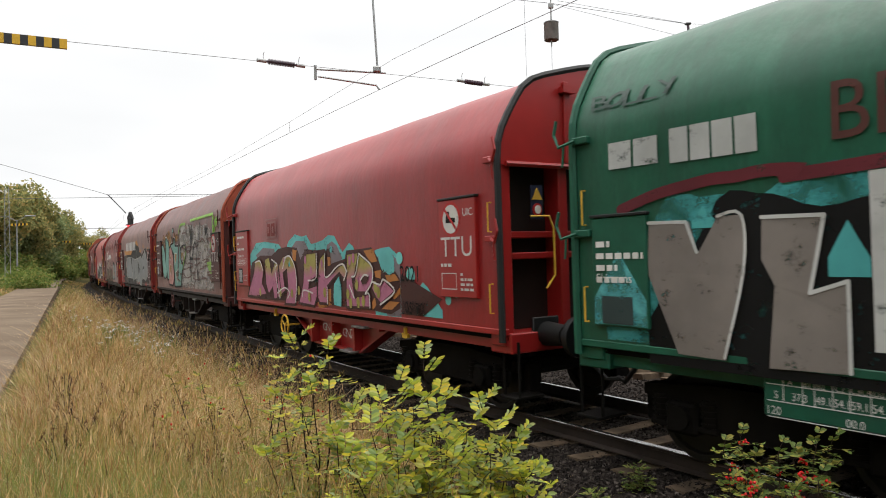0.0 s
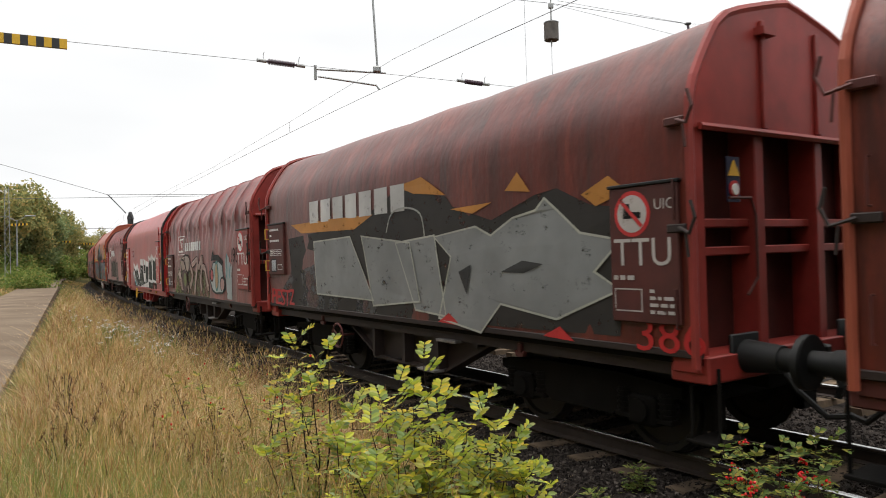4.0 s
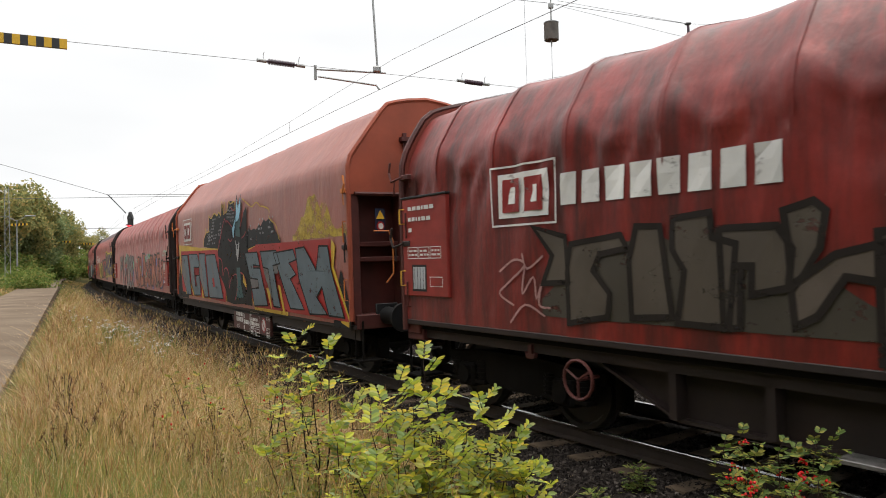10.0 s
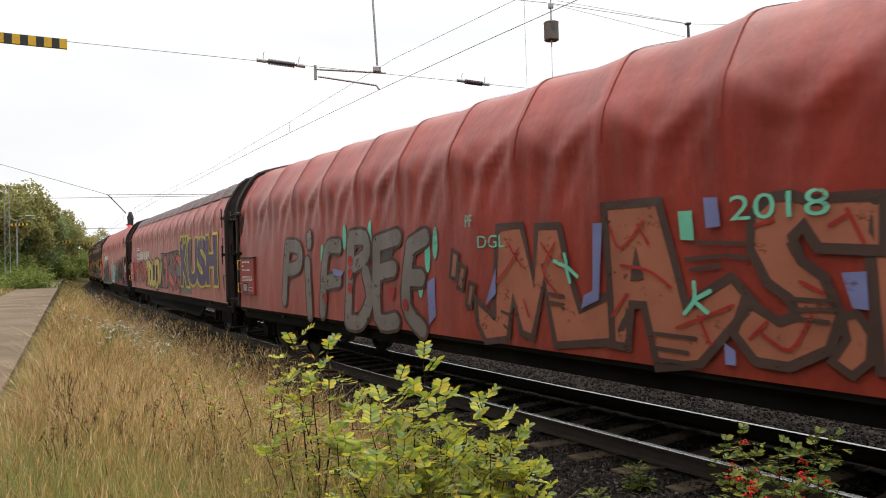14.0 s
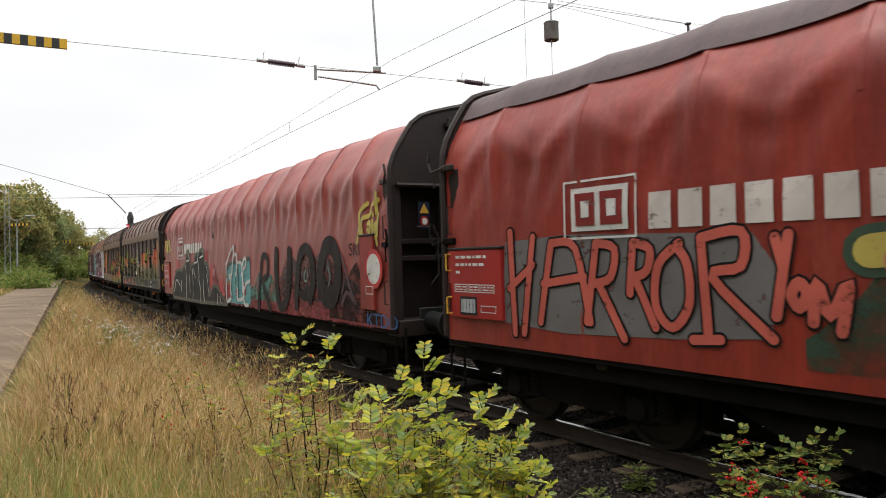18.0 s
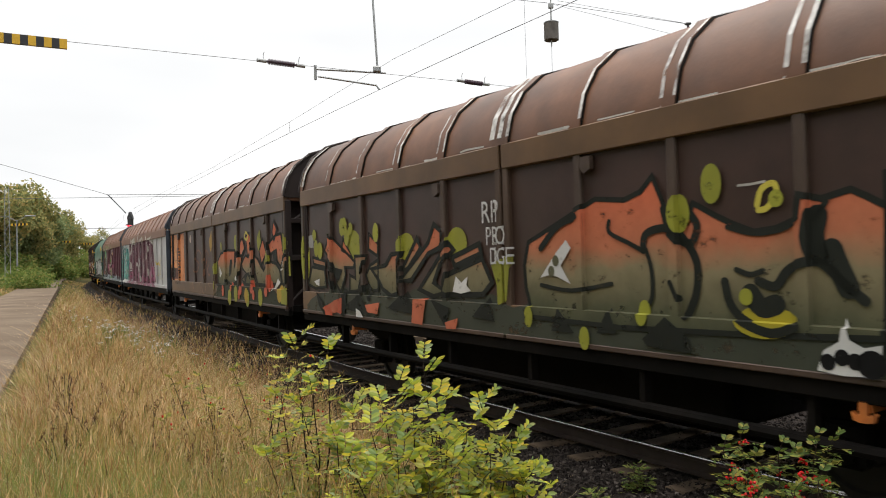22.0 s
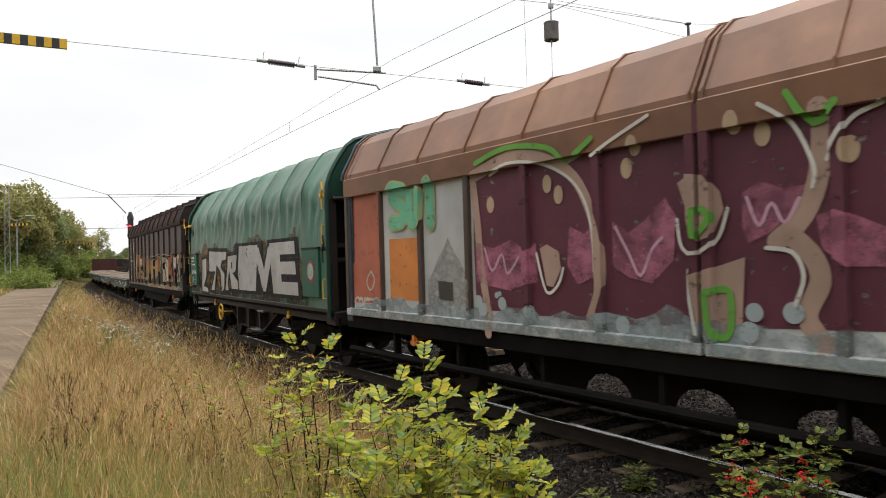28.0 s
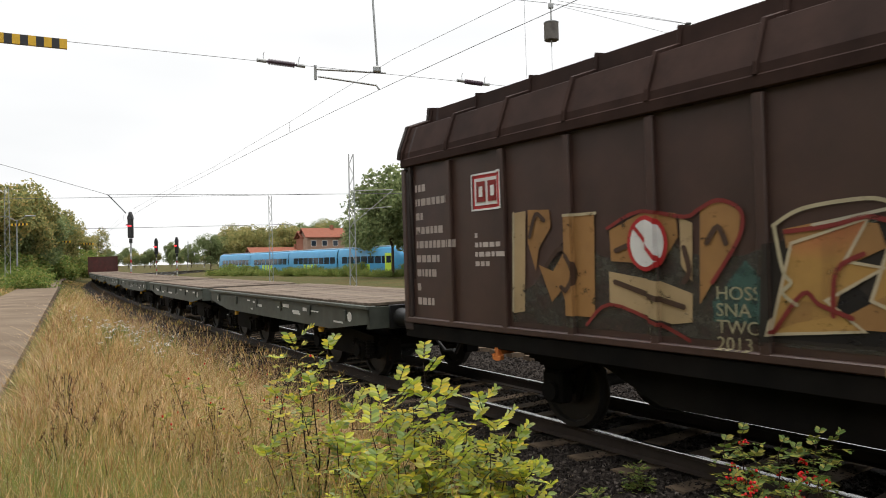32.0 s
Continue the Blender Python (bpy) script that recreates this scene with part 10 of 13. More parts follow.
disc(w, (-4.91, 1.39), 0.12, (0.5, 0.1, 0.05), 0.022, 0.15)
disc(w, (-5.03, 1.57), 0.12, (0.5, 0.1, 0.05), 0.022, 0.15)
disc(w, (-2.75, 1.22), 0.09, (0.5, 0.1, 0.05), 0.022, 0.12)
disc(w, (-3.97, 1.25), 0.09, (0.5, 0.1, 0.05), 0.022, 0.12)
disc(w, (-5.18, 1.47), 0.09, (0.5, 0.1, 0.05), 0.022, 0.12)
disc(w, (-2.01, 1.4), 0.09, (0.5, 0.1, 0.05), 0.022, 0.12)
disc(w, (-1.87, 1.13), 0.16, LIME, 0.018, 0.2)
disc(w, (-2.46, 1.23), 0.16, LIME, 0.018, 0.2)
disc(w, (-3.47, 1.16), 0.16, LIME, 0.018, 0.2)
disc(w, (-4.49, 1.22), 0.16, LIME, 0.018, 0.2)
disc(w, (-5.82, 1.33), 0.15, (0.42, 0.28, 0.03), 0.022, 0.18)
disc(w, (-3.39, 1.22), 0.15, (0.42, 0.28, 0.03), 0.022, 0.18)
poly(w, [(-6.02, 1.47), (-6.15, 1.50), (-6.30, 1.38), (-6.26, 1.13), (-5.92, 1.14), (-5.85, 1.29)], LIME, 0.02)
disc(w, (-0.9, 2.43), 0.07, LIME, 0.016, 0.12)
disc(w, (-4.35, 2.58), 0.07, LIME, 0.016, 0.12)
disc(w, (-0.19, 1.39), 0.07, LIME, 0.016, 0.12)
disc(w, (-2.34, 2.48), 0.14, LIME, 0.016, 0.2)
disc(w, (-4.3, 2.43), 0.14, LIME, 0.016, 0.2)
disc(w, (-6.09, 2.35), 0.14, LIME, 0.016, 0.2)
disc(w, (-4.84, 2.04), 0.2, LIME, 0.01, 0.2)
stroke(w, [(-3.18, 2.61), (-3.31, 2.69), (-3.47, 2.59), (-3.33, 2.52), (-3.19, 2.57)], 0.06, (0.5, 0.42, 0.06), 0.024)
poly(w, [(-0.09, 1.91), (-0.43, 2.06), (-0.41, 1.70), (-0.13, 1.68)], LIME, 0.01)
poly(w, [(-6.25, 2.11), (-6.35, 2.07), (-6.36, 1.70), (-6.25, 1.70)], LIME, 0.012)
stroke(w, [(2.46, 1.89), (2.27, 1.75), (2.00, 1.78), (1.81, 1.96), (2.02, 2.06), (2.22, 2.10), (2.12, 2.31), (1.81, 2.38), (1.52, 2.25), (1.46, 2.02)], 0.05, (0.2, 0.1, 0.06), 0.01)
stroke(w, [(1.22, 1.95), (1.02, 2.14), (0.91, 2.35), (0.75, 2.32), (0.78, 2.07), (1.03, 1.82), (1.09, 1.57)], 0.05, (0.2, 0.1, 0.06), 0.01)
stroke(w, [(0.68, 2.31), (0.51, 2.18), (0.57, 1.94), (0.75, 1.82), (0.58, 1.64), (0.45, 1.70)], 0.05, (0.2, 0.1, 0.06), 0.01)
stroke(w, [(2.57, 1.52), (2.51, 1.38), (2.33, 1.21)], 0.03, (0.3, 0.17, 0.1), 0.01)
stroke(w, [(1.64, 1.48), (1.46, 1.29), (1.53, 1.09)], 0.03, (0.3, 0.17, 0.1), 0.01)
stroke(w, [(1.26, 1.30), (1.11, 1.15), (0.97, 1.13)], 0.03, (0.3, 0.17, 0.1), 0.01)
stroke(w, [(0.81, 1.42), (0.78, 1.20)], 0.03, (0.3, 0.17, 0.1), 0.01)
stroke(w, [(0.50, 1.46), (0.29, 1.35)], 0.03, (0.3, 0.17, 0.1), 0.01)
poly(w, [(0.45, 2.66), (0.31, 2.76), (0.13, 2.92), (0.15, 2.46), (0.29, 2.29), (0.41, 2.42)], (0.42, 0.24, 0.03), 0.01)
wd_ = W[12]
rect(wd_, (5.88, 2.97), (5.12, 1.44), (0.62, 0.26, 0.1), 0.004, "orange_panel")
rect(wd_, (4.98, 2.97), (3.98, 1.44), (0.58, 0.22, 0.08), 0.004, "orange_panel")
INKB = (0.03, 0.02, 0.016)
text(wd_, "RIV", (5.74, 2.91)[0], (5.74, 2.91)[1], 0.1, INKB, 0.008, 0.55)
text(wd_, "S-TWA", (5.74, 2.81)[0], (5.74, 2.81)[1], 0.1, INKB, 0.008, 0.55)
bars(wd_, (5.88, 2.68), (5.25, 2.72), 1, INKB, 3, 0.9, 0.008)
text(wd_, "Laaiis", (5.89, 2.54)[0], (5.89, 2.54)[1], 0.1, INKB, 0.008, 0.55)
frame_rect(wd_, (5.88, 2.40), (5.65, 2.46), 0.012, INKB, 0.008)
frame_rect(wd_, (5.43, 2.38), (5.15, 2.47), 0.012, INKB, 0.008)
text(wd_, "R 75m", (5.41, 2.39)[0], (5.41, 2.39)[1], 0.08, INKB, 0.008, 0.5)
frame_rect(wd_, (5.40, 2.05), (5.19, 2.12), 0.012, INKB, 0.008)
rect(wd_, (5.60, 2.06), (5.48, 2.19), (0.3, 0.26, 0.2), 0.008, "paper_label")
rect(wd_, (5.92, 1.49), (5.10, 1.86), (0.10, 0.026, 0.018), 0.006, "red_patch")
rect(wd_, (5.83, 1.55), (5.45, 1.87), (0.02, 0.016, 0.014), 0.012, "paper_pocket")
for k_ in range(4):
    stroke(wd_, [((5.79, 1.57)[0] - 0.08 * k_, (5.79, 1.57)[1]), ((5.79, 1.57)[0] - 0.08 * k_, (5.78, 1.85)[1])], 0.012, (0.12, 0.1, 0.09), 0.018)
frame_rect(wd_, (4.84, 2.79), (4.53, 2.97), 0.014, INKB, 0.008)
bars(wd_, (4.82, 2.81), (4.54, 2.88), 1, INKB, 3, 0.8, 0.008)
bars(wd_, (4.71, 1.83), (4.55, 2.54), 7, (0.14, 0.09, 0.06), 6, 0.6, 0.008)
stroke(wd_, [(4.81, 1.79), (4.76, 1.67), (4.80, 1.53)], 0.035, INKB, 0.01); stroke(wd_, [(4.78, 1.67), (4.64, 1.83)], 0.035, INKB, 0.01); stroke(wd_, [(4.74, 1.75), (4.59, 1.77), (4.65, 1.64), (4.62, 1.54)], 0.03, INKB, 0.01)
text(w, "MISTAH-DICH", (5.26, 1.33)[0], (5.26, 1.33)[1], 0.09, INKB, 0.006, 0.7)
disc(wd_, (2.95, 2.75), 0.12, (0.45, 0.36, 0.28), 0.008)

w = W[13]
PLUM, MAUVE, PALE = (0.1, 0.026, 0.042), (0.3, 0.095, 0.155), (0.44, 0.43, 0.38)
cloud(w, (7.16, 1.26), (3.91, 3.13), (0.10, 0.3, 0.26), 0.004, 0.2, 3, haze=True)
stroke(w, [(6.13, 2.92), (5.70, 2.20), (6.02, 1.50)], 0.12, (0.05, 0.22, 0.2), 0.01)
stroke(w, [(4.69, 2.98), (4.32, 2.31), (5.06, 1.52)], 0.12, (0.05, 0.22, 0.2), 0.01)
poly(w, [(3.95, 3.19), (1.99, 3.20), (-1.66, 3.32), (-2.08, 3.18), (-2.44, 2.95), (-3.48, 2.96), (-3.81, 2.27), (-4.03, 1.29), (0.37, 1.15), (4.41, 1.37)], PLUM, 0.006)
poly(w, [(2.68, 3.14), (1.73, 3.24), (1.75, 2.92), (2.49, 2.95)], PALE, 0.012)
poly(w, [(-0.04, 3.09), (-0.92, 3.21), (-0.96, 3.11), (-0.16, 2.98)], PALE, 0.012)
poly(w, [(-2.41, 3.06), (-3.44, 3.12), (-3.12, 2.99), (-2.58, 2.92)], PALE, 0.012)
poly(w, [(-2.84, 2.08), (-2.98, 2.46), (-3.15, 2.08)], PALE, 0.012)
poly(w, [(-2.93, 1.64), (-3.14, 1.70), (-3.16, 1.30), (-2.95, 1.29)], PALE, 0.012)
poly(w, [(-1.46, 2.15), (-1.50, 2.44), (-1.64, 2.48), (-1.71, 2.26)], PALE, 0.012)
poly(w, [(0.84, 2.23), (0.60, 2.43), (0.50, 2.22), (0.70, 2.10)], PALE, 0.012)
poly(w, [(-1.86, 1.90), (-2.01, 2.07), (-2.08, 1.46), (-1.83, 1.46)], PALE, 0.012)
stroke(w, [(2.93, 3.18), (3.20, 2.71), (3.58, 2.29), (3.31, 1.92), (3.88, 1.66)], 0.14, PALE, 0.012)
stroke(w, [(1.41, 3.18), (1.64, 2.69), (1.43, 2.24), (0.87, 1.82), (0.75, 1.46)], 0.14, PALE, 0.012)
stroke(w, [(0.54, 3.21), (0.23, 2.93), (0.40, 2.42), (0.03, 2.11), (-0.06, 1.30)], 0.14, PALE, 0.012)
stroke(w, [(-1.00, 3.08), (-0.85, 2.28), (-0.63, 2.10), (-0.79, 1.38)], 0.14, PALE, 0.012)
stroke(w, [(-1.85, 3.18), (-2.18, 2.93), (-2.29, 2.58), (-2.07, 2.16), (-2.36, 1.64), (-2.48, 1.38)], 0.14, PALE, 0.012)
stroke(w, [(-3.48, 2.95), (-3.81, 2.27), (-4.07, 1.30)], 0.14, PALE, 0.012)
stroke(w, [(0.62, 3.17), (0.34, 2.89), (0.54, 2.43), (0.14, 2.11), (0.06, 1.35)], 0.03, (0.62, 0.6, 0.57), 0.018)
stroke(w, [(-1.95, 3.17), (-2.25, 2.91), (-2.34, 2.58)], 0.03, (0.62, 0.6, 0.57), 0.018)
stroke(w, [(-2.57, 2.80), (-2.83, 2.83)], 0.03, (0.62, 0.6, 0.57), 0.018)
stroke(w, [(-3.00, 2.90), (-3.40, 2.91), (-3.65, 2.50)], 0.03, (0.62, 0.6, 0.57), 0.018)
stroke(w, [(-3.74, 2.27), (-3.97, 1.45)], 0.03, (0.62, 0.6, 0.57), 0.018)
stroke(w, [(3.75, 1.82), (3.33, 1.71), (2.98, 1.82)], 0.03, (0.62, 0.6, 0.57), 0.018)
stroke(w, [(2.52, 3.00), (1.75, 2.97)], 0.03, (0.62, 0.6, 0.57), 0.018)
stroke(w, [(-0.28, 2.94), (-0.81, 3.00)], 0.03, (0.62, 0.6, 0.57), 0.018)
rg2 = random.Random(4)
for k in range(70):
    disc(w, (rg2.uniform(-3.6, 4.4), 1.24 + abs(rg2.gauss(0, 0.27))), rg2.uniform(0.03, 0.11), MAUVE, 0.015, rg2.uniform(0.05, 0.14))
disc(w, (-3.56, 1.74), 0.2, MAUVE, 0.016, 0.2)
disc(w, (-3.18, 1.89), 0.2, MAUVE, 0.016, 0.2)
disc(w, (-3.76, 1.52), 0.2, MAUVE, 0.016, 0.2)
disc(w, (-2.66, 1.4), 0.2, MAUVE, 0.016, 0.2)
cloud(w, (4.9, 1.1), (-4.2, 1.32), (0.3, 0.12, 0.18), 0.004, 0.3, 5)
stroke(w, [(-4.49, 2.12), (-4.59, 1.99), (-4.83, 2.04), (-5.05, 1.95), (-5.17, 2.12)], 0.07, (0.5, 0.38, 0.04), 0.01)
stroke(w, [(-4.64, 1.89), (-4.59, 1.54), (-4.75, 1.68), (-4.76, 1.89)], 0.04, (0.4, 0.34, 0.12), 0.01)
stroke(w, [(-5.16, 1.89), (-5.20, 1.62)], 0.04, (0.4, 0.34, 0.12), 0.01)
stroke(w, [(-4.98, 1.62), (-5.15, 1.61)], 0.04, (0.4, 0.34, 0.12), 0.01)
stroke(w, [(-4.49, 1.43), (-4.56, 1.57), (-4.68, 1.40), (-4.80, 1.55), (-4.91, 1.45), (-5.05, 1.52), (-5.19, 1.43), (-5.35, 1.47)], 0.022, (0.5, 0.47, 0.4), 0.01)
stroke(w, [(-5.51, 1.47), (-5.58, 1.57), (-5.70, 1.42), (-5.81, 1.55), (-5.85, 1.39)], 0.022, (0.5, 0.47, 0.4), 0.01)
stroke(w, [(-5.92, 1.88), (-5.81, 1.70), (-5.87, 1.46), (-6.03, 1.43), (-6.09, 1.65), (-6.04, 1.85)], 0.022, (0.5, 0.47, 0.4), 0.01)
rect(w, (-6.16, 1.84), (-6.24, 1.88), (0.3, 0.04, 0.04), 0.01, "marking")

w = W[14]
BEIGE, GRN = (0.36, 0.24, 0.19), (0.12, 0.32, 0.05)
poly(w, [(3.24, 2.97), (3.03, 3.12), (2.49, 3.19), (1.92, 3.10), (1.59, 2.94), (1.34, 3.01), (1.11, 3.16), (0.48, 3.24), (-0.37, 3.27), (-0.84, 3.28), (-1.50, 3.25), (-1.44, 1.41), (0.90, 1.31), (3.23, 1.35), (3.25, 2.03)], PLUM, 0.004)
cloud(w, (-1.47, 1.26), (-6.6, 3.1), PLUM, 0.004, 0.02, 5, 1.6, "graffiti_ground", 0, False)
stroke(w, [(3.23, 2.93), (3.15, 2.37), (3.11, 1.89), (2.93, 1.08)], 0.13, BEIGE, 0.012)
stroke(w, [(3.17, 2.98), (2.49, 3.12), (1.93, 3.04), (1.51, 2.80), (1.29, 2.45), (1.18, 2.10), (1.17, 1.71), (1.32, 1.34)], 0.13, BEIGE, 0.012)
stroke(w, [(-1.05, 3.03), (-1.02, 2.58), (-0.89, 2.25), (-0.67, 2.06)], 0.16, BEIGE, 0.012)
stroke(w, [(-0.80, 2.09), (-0.95, 1.93), (-1.00, 1.75), (-0.89, 1.49), (-1.01, 1.29)], 0.16, BEIGE, 0.012)
stroke(w, [(2.87, 2.96), (2.50, 3.05), (2.02, 3.00), (1.59, 2.81), (1.36, 2.56), (1.26, 2.22), (1.24, 1.82)], 0.035, (0.58, 0.55, 0.5), 0.024)
stroke(w, [(2.09, 2.01), (1.95, 1.60), (1.77, 1.67), (1.68, 1.85)], 0.035, (0.58, 0.55, 0.5), 0.024)
stroke(w, [(1.19, 2.97), (0.93, 3.08), (0.48, 3.24)], 0.035, (0.58, 0.55, 0.5), 0.024)
stroke(w, [(0.24, 2.28), (0.19, 2.02), (-0.00, 1.99), (-0.17, 2.11), (-0.26, 2.34)], 0.035, (0.58, 0.55, 0.5), 0.024)
stroke(w, [(-0.59, 3.14), (-0.83, 2.95), (-0.98, 2.62), (-0.97, 2.46)], 0.035, (0.58, 0.55, 0.5), 0.024)
stroke(w, [(0.14, 1.83), (0.05, 1.29)], 0.035, (0.58, 0.55, 0.5), 0.024)
stroke(w, [(-0.59, 2.01), (-0.80, 1.97), (-0.88, 1.79), (-0.81, 1.57)], 0.035, (0.58, 0.55, 0.5), 0.024)
stroke(w, [(-1.08, 2.65), (-1.16, 2.80), (-1.28, 2.93), (-1.47, 2.99)], 0.035, (0.58, 0.55, 0.5), 0.024)
stroke(w, [(3.08, 3.12), (2.49, 3.23), (1.83, 3.14), (1.59, 2.97)], 0.06, GRN, 0.028)
stroke(w, [(1.42, 3.01), (1.18, 3.14)], 0.06, GRN, 0.028)
stroke(w, [(-0.82, 3.18), (-1.00, 2.93), (-1.17, 3.05)], 0.06, GRN, 0.028)
stroke(w, [(0.06, 2.34), (-0.05, 2.35), (-0.11, 2.28), (-0.05, 2.19), (0.05, 2.13), (0.06, 2.31)], 0.06, GRN, 0.028)
stroke(w, [(-0.05, 1.64), (-0.25, 1.66), (-0.25, 1.32), (-0.10, 1.30), (-0.05, 1.61)], 0.06, GRN, 0.028)
poly(w, [(2.04, 2.07), (1.93, 2.11), (1.75, 2.03), (1.72, 1.85), (1.84, 1.65), (1.95, 1.66)], BEIGE, 0.016)
poly(w, [(0.23, 2.60), (0.11, 2.67), (-0.06, 2.64), (-0.19, 2.49), (-0.22, 2.34), (-0.10, 2.11), (0.02, 2.08), (0.10, 2.22)], BEIGE, 0.016)
poly(w, [(0.12, 1.79), (-0.40, 1.94), (-0.35, 1.29), (0.02, 1.26)], BEIGE, 0.016)
lay(w[0], w[1], [(3.21, 1.68), (3.19, 2.17), (2.86, 2.09), (2.54, 2.18), (2.25, 2.04), (2.11, 2.13), (2.10, 1.70), (2.57, 1.59)], [tuple(range(8))], MAUVE, 0.009, "graffiti_haze", "", True)
lay(w[0], w[1], [(3.21, 1.68), (3.19, 2.17), (2.86, 2.09), (2.54, 2.18), (2.25, 2.04), (2.11, 2.13), (2.10, 1.70), (2.57, 1.59)], [tuple(range(8))], (0.36, 0.12, 0.18), 0.012, "graffiti_haze", "", True)
lay(w[0], w[1], [(1.63, 1.88), (1.59, 2.29), (1.38, 2.20), (1.26, 2.28), (1.24, 1.77), (1.48, 1.68)], [tuple(range(6))], MAUVE, 0.009, "graffiti_haze", "", True)
lay(w[0], w[1], [(1.63, 1.88), (1.59, 2.29), (1.38, 2.20), (1.26, 2.28), (1.24, 1.77), (1.48, 1.68)], [tuple(range(6))], (0.36, 0.12, 0.18), 0.012, "graffiti_haze", "", True)
lay(w[0], w[1], [(1.01, 1.88), (1.00, 2.31), (0.79, 2.19), (0.58, 2.31), (0.37, 2.49), (0.26, 2.32), (0.29, 1.93), (0.54, 1.71), (0.81, 1.76)], [tuple(range(9))], MAUVE, 0.009, "graffiti_haze", "", True)
lay(w[0], w[1], [(1.01, 1.88), (1.00, 2.31), (0.79, 2.19), (0.58, 2.31), (0.37, 2.49), (0.26, 2.32), (0.29, 1.93), (0.54, 1.71), (0.81, 1.76)], [tuple(range(9))], (0.36, 0.12, 0.18), 0.012, "graffiti_haze", "", True)
lay(w[0], w[1], [(-0.38, 2.19), (-0.39, 2.46), (-0.54, 2.54), (-0.73, 2.47), (-0.91, 2.48), (-0.81, 2.29), (-0.62, 2.13), (-0.43, 2.05)], [tuple(range(8))], MAUVE, 0.009, "graffiti_haze", "", True)
lay(w[0], w[1], [(-0.38, 2.19), (-0.39, 2.46), (-0.54, 2.54), (-0.73, 2.47), (-0.91, 2.48), (-0.81, 2.29), (-0.62, 2.13), (-0.43, 2.05)], [tuple(range(8))], (0.36, 0.12, 0.18), 0.012, "graffiti_haze", "", True)
lay(w[0], w[1], [(-0.98, 2.24), (-1.14, 2.28), (-1.47, 2.13), (-1.46, 1.86), (-1.21, 1.86), (-1.02, 1.99)], [tuple(range(6))], MAUVE, 0.009, "graffiti_haze", "", True)
lay(w[0], w[1], [(-0.98, 2.24), (-1.14, 2.28), (-1.47, 2.13), (-1.46, 1.86), (-1.21, 1.86), (-1.02, 1.99)], [tuple(range(6))], (0.36, 0.12, 0.18), 0.012, "graffiti_haze", "", True)
stroke(w, [(0.96, 2.25), (0.80, 1.99), (0.67, 1.78), (0.53, 2.02), (0.41, 2.13)], 0.03, (0.5, 0.3, 0.38), 0.016)
stroke(w, [(3.02, 2.09), (2.89, 1.82), (2.70, 2.02), (2.61, 1.79), (2.40, 1.98)], 0.03, (0.5, 0.3, 0.38), 0.016)
stroke(w, [(-0.43, 2.42), (-0.53, 2.19), (-0.64, 2.36), (-0.74, 2.20), (-0.86, 2.38)], 0.03, (0.5, 0.3, 0.38), 0.016)
disc(w, (2.89, 2.61), 0.07, (0.42, 0.3, 0.2), 0.014, 0.1)
disc(w, (1.9, 2.76), 0.07, (0.42, 0.3, 0.2), 0.014, 0.1)
disc(w, (1.73, 2.63), 0.07, (0.42, 0.3, 0.2), 0.014, 0.1)
disc(w, (0.8, 2.8), 0.07, (0.42, 0.3, 0.2), 0.014, 0.1)
disc(w, (0.69, 3.0), 0.07, (0.42, 0.3, 0.2), 0.014, 0.1)
disc(w, (-0.34, 3.04), 0.07, (0.42, 0.3, 0.2), 0.014, 0.1)
disc(w, (-0.58, 2.91), 0.07, (0.42, 0.3, 0.2), 0.014, 0.1)
disc(w, (-1.24, 2.7), 0.07, (0.42, 0.3, 0.2), 0.014, 0.1)
cloud(w, (6.5, 1.12), (-6.6, 1.5), (0.25, 0.29, 0.3), 0.018, 0.5, 7)
for k in range(26):
    disc(w, (rg2.uniform(-6.4, 3.2), 1.3 + abs(rg2.gauss(0, 0.16))), rg2.uniform(0.02, 0.09), (0.3, 0.34, 0.35), 0.022)
rect(w, (6.51, 1.31), (5.53, 3.13), (0.42, 0.12, 0.07), 0.004, "orange_panel")
rect(w, (5.33, 1.4), (4.53, 2.28), (0.55, 0.19, 0.045), 0.004, "orange_panel")
cloud(w, (4.31, 1.36), (3.32, 3.08), (0.3, 0.29, 0.28), 0.005, 0.3, 6, haze=True)
piece(w, [[(4.81, 2.95), (5.12, 3.00), (5.18, 2.87), (4.85, 2.71), (4.94, 2.53), (5.20, 2.52)], [(4.70, 2.89), (4.69, 2.54), (4.52, 2.52), (4.47, 2.87)], [(4.19, 2.99), (4.19, 2.48)]], 0.17, (0.14, 0.42, 0.26), (0.32, 0.4, 0.2), 0.04, 0.02, None)
poly(w, [(4.06, 1.69), (3.72, 1.67), (3.73, 1.43), (4.04, 1.44)], (0.05, 0.045, 0.04), 0.01)
stroke(w, [(5.91, 1.81), (5.80, 1.68), (5.93, 1.51), (6.05, 1.65), (5.91, 1.81)], 0.03, (0.5, 0.45, 0.4), 0.01)
word(w, "Carisbys", (6.46, 1.13), (5.19, 1.40), (0.5, 0.48, 0.44), None, 0.012, 0.0)

